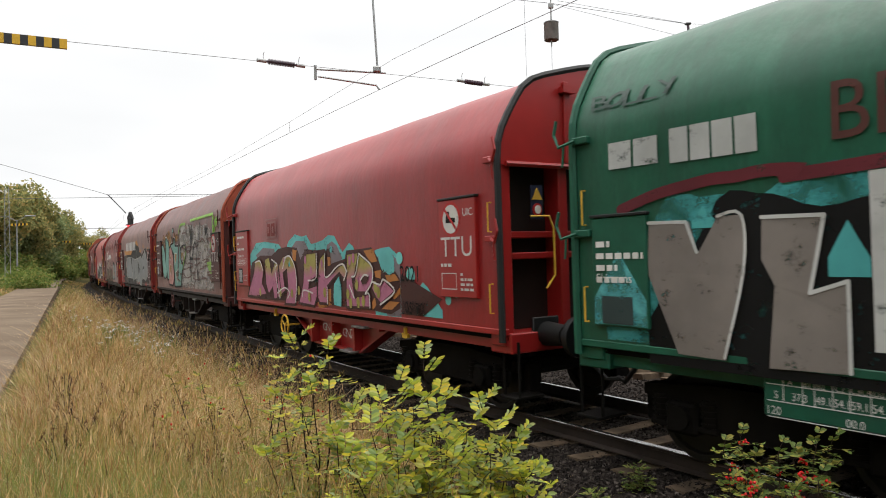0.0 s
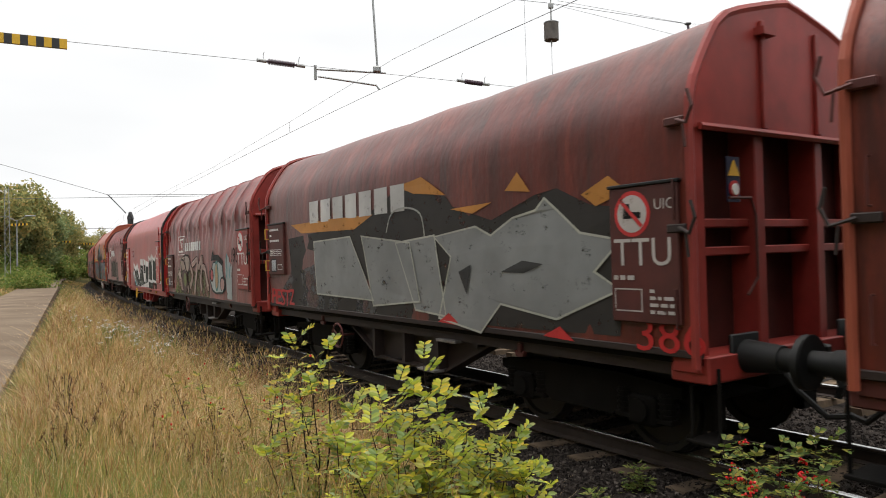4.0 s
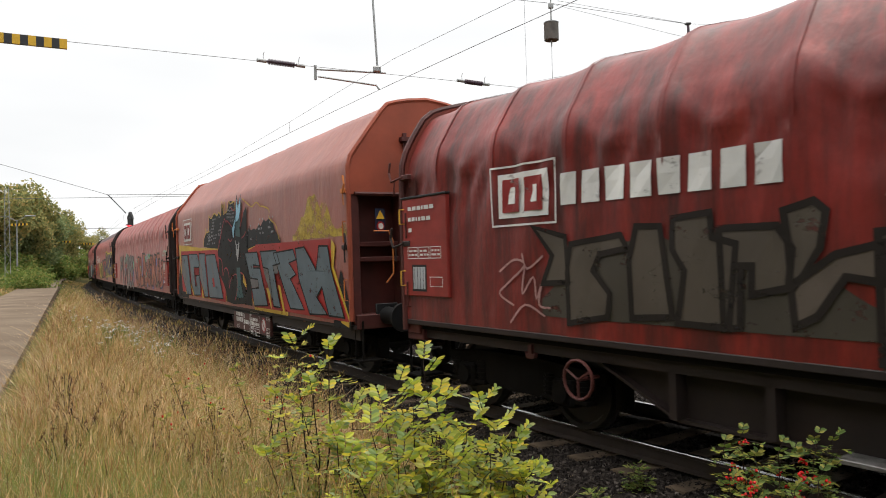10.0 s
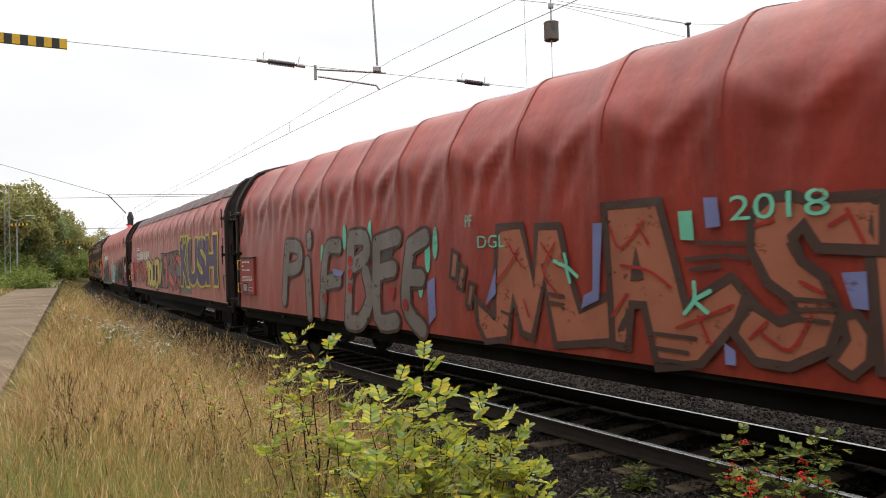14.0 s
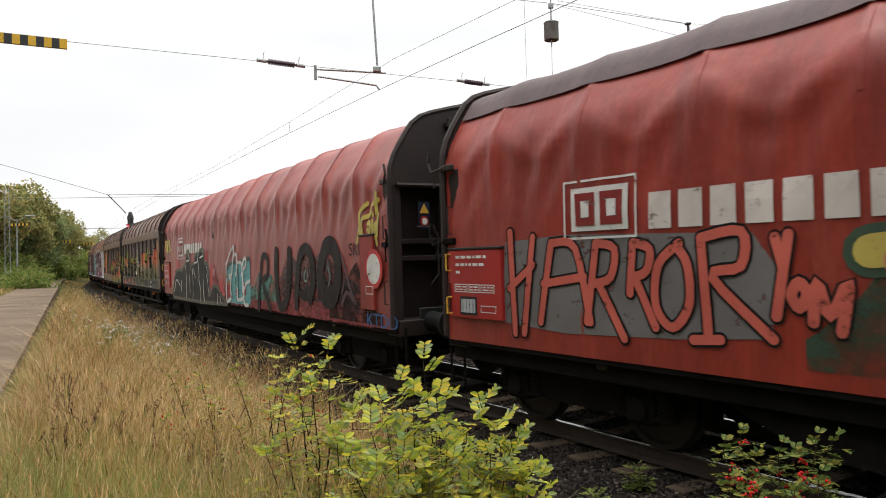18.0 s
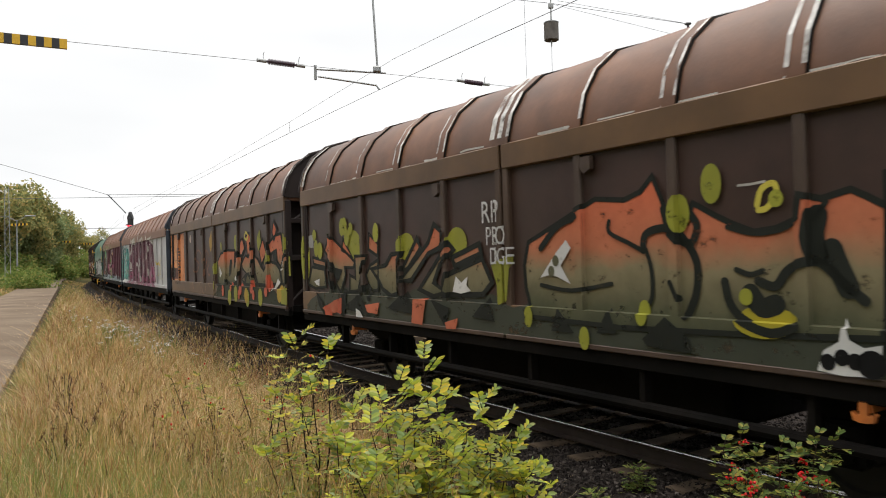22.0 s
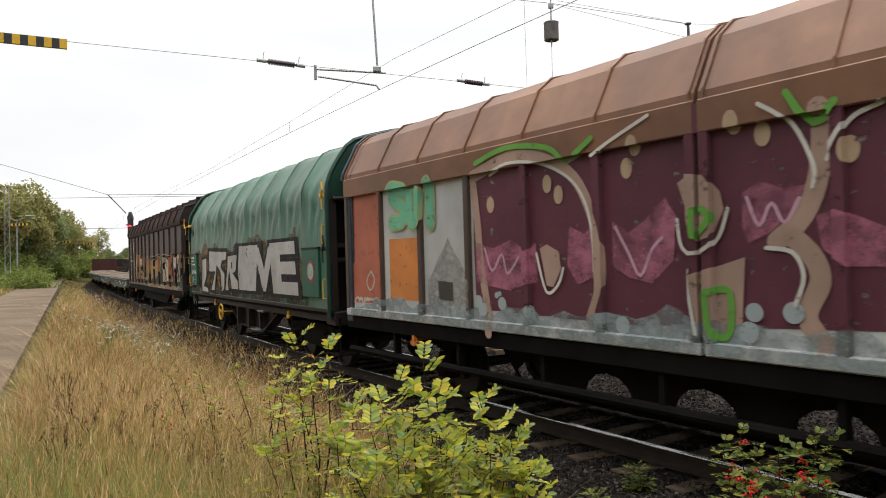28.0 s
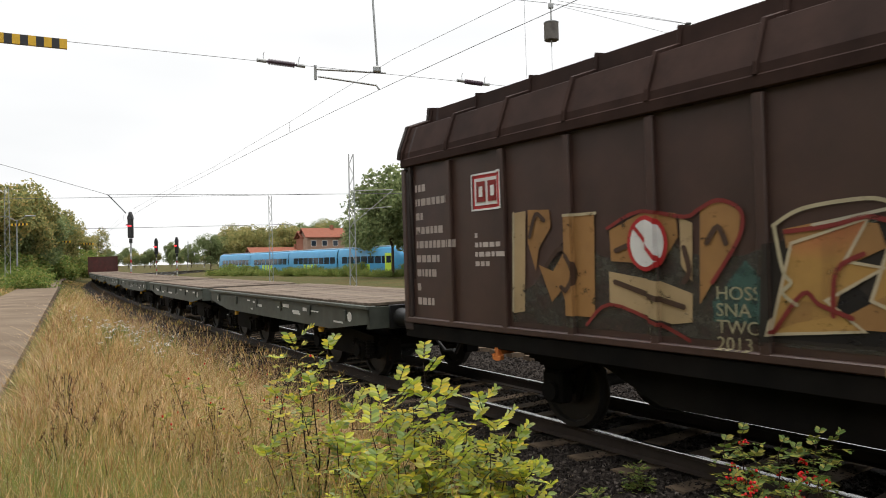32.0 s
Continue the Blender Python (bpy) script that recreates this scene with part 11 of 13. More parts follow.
w = W[15]
cloud(w, (5.49, 1.28), (-4.54, 2.63), (0.12, 0.06, 0.018), 0.004, 0.25, 5)
cloud(w, (5.51, 1.16), (-4.48, 1.91), (0.04, 0.03, 0.02), 0.006, 0.4, 8)
cloud(w, (4.24, 1.3), (0.03, 2.41), (0.2, 0.09, 0.015), 0.006, 0.3, 7, haze=True)
shape(w, [(3.94, 2.13), (3.36, 2.17), (3.38, 1.63), (3.70, 1.37), (3.21, 1.35), (3.15, 1.15), (4.02, 1.17), (4.02, 1.50), (3.94, 1.89)], (0.42, 0.4, 0.38), BLACKP, 0.09, 0.014)
shape(w, [(3.11, 2.36), (1.17, 2.31), (1.28, 2.03), (1.68, 2.01), (1.79, 1.88), (1.43, 1.73), (1.50, 1.29), (1.86, 1.19), (1.90, 1.72), (2.27, 1.88), (2.54, 1.21), (2.95, 1.24), (2.50, 1.73), (3.11, 1.72)], (0.42, 0.4, 0.38), BLACKP, 0.09, 0.014)
shape(w, [(1.15, 2.19), (0.22, 2.23), (0.37, 1.75), (0.62, 1.72), (0.18, 1.57), (0.16, 1.30), (0.81, 1.30), (1.02, 1.73), (1.13, 1.46), (1.04, 1.26), (1.50, 1.25), (1.22, 1.83)], (0.42, 0.4, 0.38), BLACKP, 0.09, 0.014)
poly(w, [(0.81, 2.00), (0.68, 2.00), (0.71, 1.85), (0.80, 1.84)], BLACKP, 0.03)
word(w, "IVE", (0.08, 1.32), (-3.76, 2.35), (0.42, 0.4, 0.38), BLACKP, 0.012, 0.13, 0.07, 0.2, 0.04, 1.12, None, 5)
rg2 = random.Random(6)
q = plate(w, (-4.27, 1.33), (-5.09, 2.21), "green_paint")
disc(q, (-4.72, 1.80), 0.2, (0.3, 0.04, 0.04), 0.004, None, "prohibition_sign"); disc(q, (-4.72, 1.80), 0.15, (0.3, 0.4, 0.36), 0.008, None, "prohibition_sign")
number_plate_panel(w, (5.20, 1.35), (4.49, 2.25), "green_paint")

w = W[16]
CREAM, OCHRE = (0.50, 0.42, 0.28), (0.34, 0.20, 0.06)
cloud(w, (4.56, 1.24), (-6.7, 2.2), (0.05, 0.045, 0.035), 0.003, 0.25, 5)
cloud(w, (1.96, 1.40), (1.34, 2.35), (0.04, 0.085, 0.07), 0.004, 0.25, 5)
OC1, OC2, REDL = (0.25, 0.13, 0.045), (0.33, 0.235, 0.125), (0.16, 0.02, 0.016)
wp_ = W[16]
for pts_, c_ in (([(4.48, 2.48), (4.28, 2.49), (4.34, 1.37), (4.53, 1.34)], OC2), ([(4.24, 2.50), (3.90, 2.48), (3.89, 2.29), (4.08, 2.07), (4.14, 1.82), (4.26, 2.14)], OC1), ([(3.66, 2.40), (3.26, 2.40), (3.29, 1.36), (3.64, 1.36), (3.75, 1.62), (3.90, 1.49), (4.09, 1.89), (3.87, 1.82), (3.67, 2.06)], OC1),
                 ([(3.07, 2.22), (2.64, 2.38), (2.30, 2.34), (2.28, 2.13), (2.47, 1.88), (3.06, 1.92)], OC1), ([(3.09, 1.82), (2.47, 1.73), (2.15, 1.63), (2.16, 1.38), (2.37, 1.35), (3.09, 1.52)], OC2), ([(2.26, 2.30), (2.13, 2.24), (2.15, 1.73), (2.26, 1.88)], OC2), ([(2.05, 2.36), (1.87, 2.42), (1.67, 2.32), (1.70, 2.10), (1.95, 1.73), (2.08, 1.54)], OC1),
                 ([(1.32, 2.15), (0.94, 2.21), (0.64, 2.16), (0.59, 1.99), (0.85, 1.87), (0.96, 1.50), (1.24, 1.43), (1.44, 1.35), (1.27, 1.62), (1.06, 1.58), (1.03, 1.87), (1.04, 2.08), (1.30, 2.00)], OC1), ([(0.86, 1.51), (0.57, 1.68), (0.58, 1.41), (0.81, 1.41)], OC1)):
    poly(w, pts_, c_, 0.012, "graffiti_letter")
cloud(w, (1.44, 1.30), (0.56, 2.20), (0.016, 0.014, 0.013), 0.006, 0.1, 8, 1.6, "graffiti_shadow", 0, False)
for pts_ in ([(3.09, 2.24), (2.70, 2.38), (2.21, 2.30), (2.07, 2.35), (1.87, 2.42), (1.67, 2.32), (1.69, 2.10), (1.95, 1.73)], [(3.40, 1.28), (3.09, 1.50), (2.49, 1.34), (2.19, 1.22)], [(1.30, 2.13), (0.96, 2.16), (0.73, 2.21), (0.58, 2.18)], [(1.42, 1.35), (1.18, 1.66), (1.06, 1.58), (0.83, 1.49)], [(0.96, 1.50), (0.93, 1.83), (0.74, 1.95)]):
    stroke(w, pts_, 0.035, REDL, 0.02)
for pts_ in ([(1.40, 2.18), (1.16, 2.30), (0.72, 2.34), (0.55, 2.30)], [(1.39, 2.18), (1.33, 1.83), (1.27, 1.74), (1.34, 1.66), (1.23, 1.57)], [(4.48, 2.48), (4.53, 1.37)], [(3.66, 2.40), (3.24, 2.40)]):
    stroke(w, pts_, 0.03, (0.36, 0.31, 0.2), 0.02)
for pts_ in ([(3.96, 1.88), (3.73, 2.06), (3.53, 1.82), (3.63, 1.62), (3.75, 1.65)], [(2.99, 2.02), (2.72, 2.09), (2.46, 2.03)], [(1.99, 2.07), (1.88, 2.20), (1.81, 2.06)], [(3.01, 1.72), (2.73, 1.64), (2.48, 1.57), (2.24, 1.51)], [(2.22, 2.03), (2.17, 1.83), (2.23, 1.73)], [(4.22, 2.20), (4.11, 2.44), (3.98, 2.37)]):
    stroke(w, pts_, 0.05, (0.05, 0.026, 0.016), 0.022)
for k, tx_ in enumerate(("HOSS", "SNA", "TWO", "2013")):
    text(wp_, tx_, (1.93, 1.59)[0], (1.93, 1.59)[1] - 0.14 * k, 0.11, (0.3, 0.26, 0.16), 0.008, 0.65)
SH, BRK = (0.27, 0.235, 0.17), (0.26, 0.11, 0.06)
cloud(w, (1.55, 1.43), (-6.23, 2.25), (0.2, 0.23, 0.2), 0.003, 0.25, 6, haze=True)
poly(w, [(1.52, 1.27), (1.47, 2.04), (-0.02, 2.28), (-2.13, 2.34), (-2.56, 2.12), (-2.70, 2.33), (-3.61, 2.30), (-4.31, 2.24), (-5.04, 2.36), (-5.97, 2.34), (-6.23, 2.28), (-6.20, 1.36), (-2.62, 1.30)], (0.03, 0.025, 0.021), 0.005)
RUSTY = ((1.1, 0.34, 0.2, 0.06), (1.9, 0.32, 0.18, 0.05), (2.15, 0.36, 0.12, 0.05), (2.6, 0.4, 0.2, 0.12))
shape(w, [(1.45, 1.33), (1.26, 2.04), (0.70, 2.20), (0.87, 1.90), (0.61, 1.85), (1.01, 1.61), (0.75, 1.40)], RUSTY, (0.4, 0.33, 0.22), 0.025, 0.012)
shape(w, [(0.70, 1.62), (0.51, 2.19), (0.07, 2.23), (0.14, 1.81), (0.34, 1.45)], RUSTY, (0.4, 0.33, 0.22), 0.025, 0.012)
shape(w, [(0.03, 1.38), (-0.01, 2.13), (-0.95, 2.20), (-0.74, 1.89), (-0.44, 1.89), (-0.49, 1.48)], RUSTY, (0.4, 0.33, 0.22), 0.025, 0.012)
shape(w, [(-1.05, 1.42), (-0.94, 1.89), (-1.16, 2.10), (-1.88, 2.17), (-1.94, 2.03), (-1.51, 1.89), (-1.88, 1.66)], RUSTY, (0.4, 0.33, 0.22), 0.025, 0.012)
shape(w, [(-1.92, 1.80), (-2.12, 2.30), (-2.47, 2.09), (-2.24, 1.82), (-2.34, 1.67)], RUSTY, (0.4, 0.33, 0.22), 0.025, 0.012)
shape(w, [(-2.81, 2.05), (-2.88, 2.27), (-3.48, 2.27), (-3.62, 2.06), (-3.26, 1.99), (-3.38, 1.46), (-3.50, 1.34), (-2.83, 1.33), (-3.03, 2.00)], (0.5, 0.42, 0.3), BLACKP, 0.035, 0.014)
shape(w, [(-3.33, 2.23), (-3.53, 2.27), (-3.97, 2.16), (-4.32, 2.15), (-4.34, 1.93), (-4.02, 1.90), (-4.02, 1.37), (-3.32, 1.33), (-3.47, 1.69), (-3.30, 1.82)], (0.5, 0.42, 0.3), BLACKP, 0.035, 0.014)
shape(w, [(-5.67, 1.64), (-5.86, 1.72), (-5.93, 1.39), (-5.68, 1.33)], (0.5, 0.42, 0.3), BLACKP, 0.035, 0.014)
shape(w, [(-5.97, 1.87), (-6.02, 2.09), (-6.24, 2.23), (-6.21, 1.37), (-5.97, 1.37)], (0.5, 0.42, 0.3), BLACKP, 0.035, 0.014)
shape(w, [(-5.64, 2.23), (-5.97, 2.34), (-6.24, 2.30), (-6.19, 2.16), (-6.01, 1.96), (-5.74, 2.00)], (0.5, 0.42, 0.3), BLACKP, 0.035, 0.014)
shape(w, [(-4.21, 1.43), (-4.34, 1.88), (-4.28, 2.21), (-4.82, 2.33), (-4.96, 2.34), (-4.89, 2.08), (-4.59, 1.93), (-4.83, 1.82), (-4.71, 1.62), (-5.02, 1.53), (-4.98, 1.37), (-4.28, 1.33)], (0.4, 0.15, 0.07), BLACKP, 0.035, 0.014)
shape(w, [(-5.42, 1.68), (-5.67, 1.72), (-5.65, 1.35), (-5.17, 1.31), (-5.23, 1.44), (-5.51, 1.46)], (0.4, 0.15, 0.07), BLACKP, 0.035, 0.014)
shape(w, [(-5.09, 2.12), (-5.37, 2.18), (-5.38, 1.63), (-5.10, 1.72)], (0.2, 0.15, 0.05), BLACKP, 0.035, 0.014)
disc(w, (-3.61, 2.15), 0.07, (0.1, 0.05, 0.025), 0.024, 0.09)
disc(w, (-3.81, 2.0), 0.07, (0.1, 0.05, 0.025), 0.024, 0.09)
disc(w, (-3.46, 1.76), 0.07, (0.1, 0.05, 0.025), 0.024, 0.09)
disc(w, (-3.11, 2.13), 0.07, (0.1, 0.05, 0.025), 0.024, 0.09)
disc(w, (-3.18, 1.58), 0.07, (0.1, 0.05, 0.025), 0.024, 0.09)
disc(w, (-4.31, 2.12), 0.07, (0.1, 0.05, 0.025), 0.024, 0.09)
disc(w, (-4.72, 2.13), 0.07, (0.1, 0.05, 0.025), 0.024, 0.09)
disc(w, (-4.32, 1.64), 0.07, (0.1, 0.05, 0.025), 0.024, 0.09)
disc(w, (-4.63, 1.49), 0.07, (0.1, 0.05, 0.025), 0.024, 0.09)
disc(w, (-6.05, 2.04), 0.07, (0.1, 0.05, 0.025), 0.024, 0.09)
disc(w, (-6.08, 1.58), 0.07, (0.1, 0.05, 0.025), 0.024, 0.09)
disc(w, (-5.8, 1.52), 0.07, (0.1, 0.05, 0.025), 0.024, 0.09)
disc(w, (-6.0, 1.75), 0.07, (0.1, 0.05, 0.025), 0.024, 0.09)
disc(w, (-5.78, 2.1), 0.07, (0.1, 0.05, 0.025), 0.024, 0.09)
disc(w, (-3.66, 1.47), 0.07, (0.1, 0.05, 0.025), 0.024, 0.09)
poly(w, [(-4.54, 1.88), (-4.71, 1.90), (-4.67, 1.78), (-4.56, 1.76)], BLACKP, 0.024)
poly(w, [(-4.43, 1.61), (-4.70, 1.57), (-4.66, 1.49), (-4.44, 1.46)], BLACKP, 0.024)
poly(w, [(-5.39, 2.02), (-5.57, 1.88), (-6.00, 1.92), (-5.97, 1.70), (-5.43, 1.71)], BLACKP, 0.022)
stroke(w, [(-3.61, 2.29), (-3.70, 2.34), (-4.32, 2.27), (-4.79, 2.38), (-5.07, 2.37)], 0.025, (0.36, 0.33, 0.25), 0.02)
stroke(w, [(-2.73, 2.32), (-3.26, 2.36), (-3.61, 2.32)], 0.025, (0.36, 0.33, 0.25), 0.02)
stroke(w, [(1.09, 2.17), (-0.02, 2.33), (-1.10, 2.31), (-2.13, 2.37), (-2.56, 2.14), (-2.44, 1.95), (-2.65, 1.82)], 0.025, (0.36, 0.33, 0.25), 0.02)
shape(w, [(-6.34, 2.28), (-6.69, 2.37), (-7.05, 2.26), (-7.13, 2.05), (-7.08, 1.74), (-6.87, 1.64), (-6.38, 1.68), (-6.30, 1.98)], (0.2, 0.1, 0.03), BLACKP, 0.06, 0.012)
for a_, b_ in (((-6.78, 2.02), (-6.97, 2.17)), ((-6.47, 1.73), (-6.65, 1.95)), ((-6.63, 1.64), (-6.91, 1.85))):
    rect(w, a_, b_, BLACKP, 0.024, "graffiti")
cloud(w, (-6.0, 1.2), (-6.75, 2.5), (0.04, 0.1, 0.1), 0.008, 0.3, 12)
for k in range(8):
    rect(w, (0.6 - 0.85 * k, 1.1), (0.6 - 0.85 * k - 0.75, 1.23), (OC2, BRK, OC1, SH)[k % 4], 0.006, "graffiti")
wd_ = W[16]
rect(wd_, (5.24, 2.57), (4.66, 2.98), (0.48, 0.03, 0.03), 0.004, "emblem")
emblem(wd_, (5.24, 2.57), (4.66, 2.98), WHITE)
bars(wd_, (6.55, 1.31), (5.63, 3.04), 9, (0.35, 0.3, 0.27), 3, 0.5, 0.006)
bars(wd_, (5.23, 1.85), (4.61, 2.31), 4, (0.4, 0.35, 0.32), 4, 0.5, 0.006)
disc(w, (-5.56, 2.03), 0.2, (0.3, 0.02, 0.02), 0.03, 0.26, "prohibition_sign", 24); disc(w, (-5.56, 2.03), 0.165, WHITE, 0.034, 0.215, "prohibition_sign", 24)
disc(w, (2.61, 2.08), 0.23, (0.36, 0.02, 0.02), 0.03, 0.26, "prohibition_sign", 24); disc(w, (2.61, 2.08), 0.19, WHITE, 0.034, 0.22, "prohibition_sign", 24)
stroke(w, [((2.61, 2.08)[0] + 0.14, (2.61, 2.08)[1] + 0.16), (2.61, 2.08), ((2.61, 2.08)[0] - 0.14, (2.61, 2.08)[1] - 0.16)], 0.035, (0.36, 0.02, 0.02), 0.038, "prohibition_sign")


# ---- vegetation ----
def leaf_mat(name, cols, rough=0.65, trans=0.25):
    m, nd, lk, b = shader(name)
    ge = nd.new("ShaderNodeNewGeometry")
    n = len(cols)
    c = ramp(nd, lk, ge.outputs["Random Per Island"], [(i / (n - 1), q) for i, q in enumerate(cols)])
    n1 = noise_node(nd, lk, 0.9, 3)
    c = mix(nd, lk, 0.5, c, ramp(nd, lk, n1.outputs["Fac"], [(0.3, (0.6,) * 3), (0.7, (1.15,) * 3)]), "MULTIPLY")
    lk.new(c, b.inputs["Base Color"])
    b.inputs["Roughness"].default_value = rough
    tr = nd.new("ShaderNodeBsdfTranslucent")
    lk.new(c, tr.inputs["Color"])
    ms = nd.new("ShaderNodeMixShader")
    ms.inputs["Fac"].default_value = trans
    lk.new(b.outputs["BSDF"], ms.inputs[1])
    lk.new(tr.outputs["BSDF"], ms.inputs[2])
    lk.new(ms.outputs["Shader"], nd["Material Output"].inputs["Surface"])
    return m


M_STRAW = leaf_mat("dry_grass", [(0.0918, 0.0465, 0.0194), (0.469, 0.26, 0.0968), (0.245, 0.242, 0.0616), (0.714, 0.446, 0.211), (0.163, 0.167, 0.044), (0.857, 0.595, 0.334), (0.306, 0.149, 0.0528), (0.347, 0.298, 0.088), (0.612, 0.353, 0.158), (0.122, 0.0837, 0.0264), (0.428, 0.344, 0.106), (0.204, 0.214, 0.0528)], 0.7, 0.35)
M_STALK = leaf_mat("pale_stalks", [(0.5, 0.34, 0.16), (0.66, 0.48, 0.27), (0.74, 0.58, 0.36)], 0.6, 0.3)
M_RUST = leaf_mat("rusty_stalks", [(0.15, 0.06, 0.028), (0.26, 0.11, 0.05), (0.36, 0.17, 0.08), (0.3, 0.16, 0.06)], 0.7, 0.3)
M_GREEN = leaf_mat("green_grass", [(0.07, 0.115, 0.018), (0.15, 0.21, 0.04), (0.22, 0.27, 0.06), (0.34, 0.33, 0.08), (0.2, 0.27, 0.09), (0.1, 0.14, 0.03)], 0.6, 0.35)
M_ROWAN = leaf_mat("rowan_leaves", [(0.16, 0.23, 0.03), (0.36, 0.42, 0.04), (0.55, 0.54, 0.06), (0.64, 0.48, 0.05), (0.22, 0.31, 0.11), (0.44, 0.47, 0.05), (0.11, 0.17, 0.04), (0.34, 0.41, 0.2), (0.5, 0.44, 0.06), (0.25, 0.32, 0.06)], 0.5, 0.45)
M_ROSE = leaf_mat("rose_leaves", [(0.05, 0.085, 0.02), (0.09, 0.14, 0.03), (0.16, 0.2, 0.04), (0.3, 0.26, 0.05), (0.07, 0.11, 0.03)], 0.5, 0.4)
M_WILD = leaf_mat("wild_rose_leaves", [(0.14, 0.18, 0.04), (0.28, 0.3, 0.05), (0.42, 0.38, 0.07), (0.5, 0.34, 0.08), (0.12, 0.16, 0.03), (0.34, 0.34, 0.06)], 0.5, 0.45)
M_TREE = leaf_mat("tree_leaves", [(0.143, 0.174, 0.0688), (0.247, 0.26, 0.1), (0.364, 0.335, 0.125), (0.468, 0.347, 0.138)], 0.7, 0.5)
M_TREE2 = leaf_mat("tree_leaves_dark", [(0.117, 0.161, 0.0688), (0.195, 0.236, 0.1), (0.273, 0.31, 0.138)], 0.7, 0.5)
M_BUSH = leaf_mat("bush_leaves", [(0.08, 0.13, 0.03), (0.13, 0.19, 0.04), (0.19, 0.23, 0.055), (0.29, 0.26, 0.08)], 0.7, 0.4)
M_BROWN = leaf_mat("seed_heads", [(0.05, 0.022, 0.012), (0.09, 0.04, 0.02), (0.14, 0.07, 0.03)], 0.8, 0.1)
M_FLOWER = leaf_mat("white_flowers", [(0.68, 0.68, 0.66), (0.82, 0.82, 0.8)], 0.8, 0.3)
M_BERRY = plain("red_berries", (0.5, 0.014, 0.014), 0.25, 0, 0.2, 60, 0)
M_BARK = plain("bark", (0.06, 0.042, 0.03), 0.9, 0, 0.35, 8, 0.4)
M_TWIG = plain("twig", (0.035, 0.024, 0.018), 0.8, 0, 0.3, 20, 0.2)

PATH_DIR = np.array([-0.468, 0.884])
PATH_N = np.array([0.884, 0.468])
PATH_0 = np.array([-6.2, 9.88])


def raw_mesh(name, verts, faces, mat):
    me = bpy.data.meshes.new(name)
    me.from_pydata(verts, [], faces)
    me.materials.append(mat)
    return me


def blades(rng, xs, ys, zs, hs, wd, lean, seg=3, bend=1.8):
    """Bent grass blades as thin strips."""
    n = len(xs)
    a = rng.uniform(0, 2 * np.pi, n)
    b = rng.uniform(0, 2 * np.pi, n)
    ln = rng.uniform(0.1, 1.0, n) * lean * hs
    vs = np.empty((n, seg * 2 + 1, 3))
    for k in range(seg + 1):
        t = k / seg
        cx, cy = xs + np.cos(a) * ln * t ** bend, ys + np.sin(a) * ln * t ** bend
        cz = zs + hs * (t - 0.18 * (ln / hs) * t * t)
        if k < seg:
            hw = wd * (1 - 0.55 * t)
            vs[:, 2 * k] = np.stack([cx - np.cos(b) * hw, cy - np.sin(b) * hw, cz], 1)
            vs[:, 2 * k + 1] = np.stack([cx + np.cos(b) * hw, cy + np.sin(b) * hw, cz], 1)
        else:
            vs[:, 2 * seg] = np.stack([cx, cy, cz], 1)
    m = seg * 2 + 1
    fs = []
    base = np.arange(n) * m
    for k in range(seg - 1):
        fs.append(np.stack([base + 2 * k, base + 2 * k + 1, base + 2 * k + 3, base + 2 * k + 2], 1))
    tri = np.stack([base + 2 * seg - 2, base + 2 * seg - 1, base + 2 * seg], 1)
    faces = [tuple(q) for f in fs for q in f.tolist()] + [tuple(q) for q in tri.tolist()]
    return vs.reshape(-1, 3).tolist(), faces


def meadow_points(rng, n, dmin, dmax, power):
    """Places in the meadow between path and track, and on the verge beyond the path, denser near the eye."""
    d = dmin * (dmax / dmin) ** (rng.uniform(0, 1, n) ** power)
    a = radians(-37) + rng.uniform(0, 1, n) * radians(42)
    x, y = d * np.sin(a), d * np.cos(a)
    s, w = sw_of(x, y)
    off = (x - PATH_0[0]) * PATH_N[0] + (y - PATH_0[1]) * PATH_N[1]
    keep = ((w > np.interp(s, [4, 7, 10, 14, 40], [3.0, 2.5, 1.8, 1.4, 1.35]) + 0.35 * np.sin(s * 0.9) * np.sin(s * 2.1)) & (off > 0.05 + 0.25 * rng.uniform(0, 1, n))) | (off < -2.85)
    x, y, s, w, off = x[keep], y[keep], s[keep], w[keep], off[keep]
    return x, y, ground_z(s, w), s, w, off, np.hypot(x, y)


def patch(x, y, f, seed):
    return np.array([noise.noise(Vector((a * f, b * f, seed))) for a, b in zip(x, y)])


rng = np.random.default_rng(4)
x, y, z, s_, w_, off, d = meadow_points(rng, 430000, 3.2, 110, 0.92)
pt = patch(x, y, 0.45, 1.0)
hh = (0.2 + 0.5 * rng.uniform(0, 1, len(x)) ** 1.6 + 0.2 * pt) * np.where(off < 0, 0.55, 1.0) * np.clip(0.75 + 0.3 * (w_ - 2.5), 0.55, 1.0) * np.where(off > 0, np.clip(0.35 + 0.55 * off, 0.3, 1.0), 1.0)
sel = (pt > -0.33) & (rng.uniform(0, 1, len(x)) > np.clip(0.95 - (d - 4.4) / 3.6, 0, 0.75)) & ~((off < 0) & (rng.uniform(0, 1, len(x)) < 0.5))
v_, f_ = blades(rng, x[sel], y[sel], z[sel] - 0.02, hh[sel], (0.0005 + 0.00017 * d[sel]) * rng.uniform(0.6, 1.5, sel.sum()), 1.5, 2, 1.35)
tagged(new("dry_grass", raw_mesh("dry_grass", v_, f_, M_STRAW)), "tall straw-coloured late-summer grass beside the track", "grass", kind="stuff")
x, y, z, s_, w_, off, d = meadow_points(rng, 260000, 3.2, 80, 1.05)
pt = patch(x, y, 0.35, 5.0)
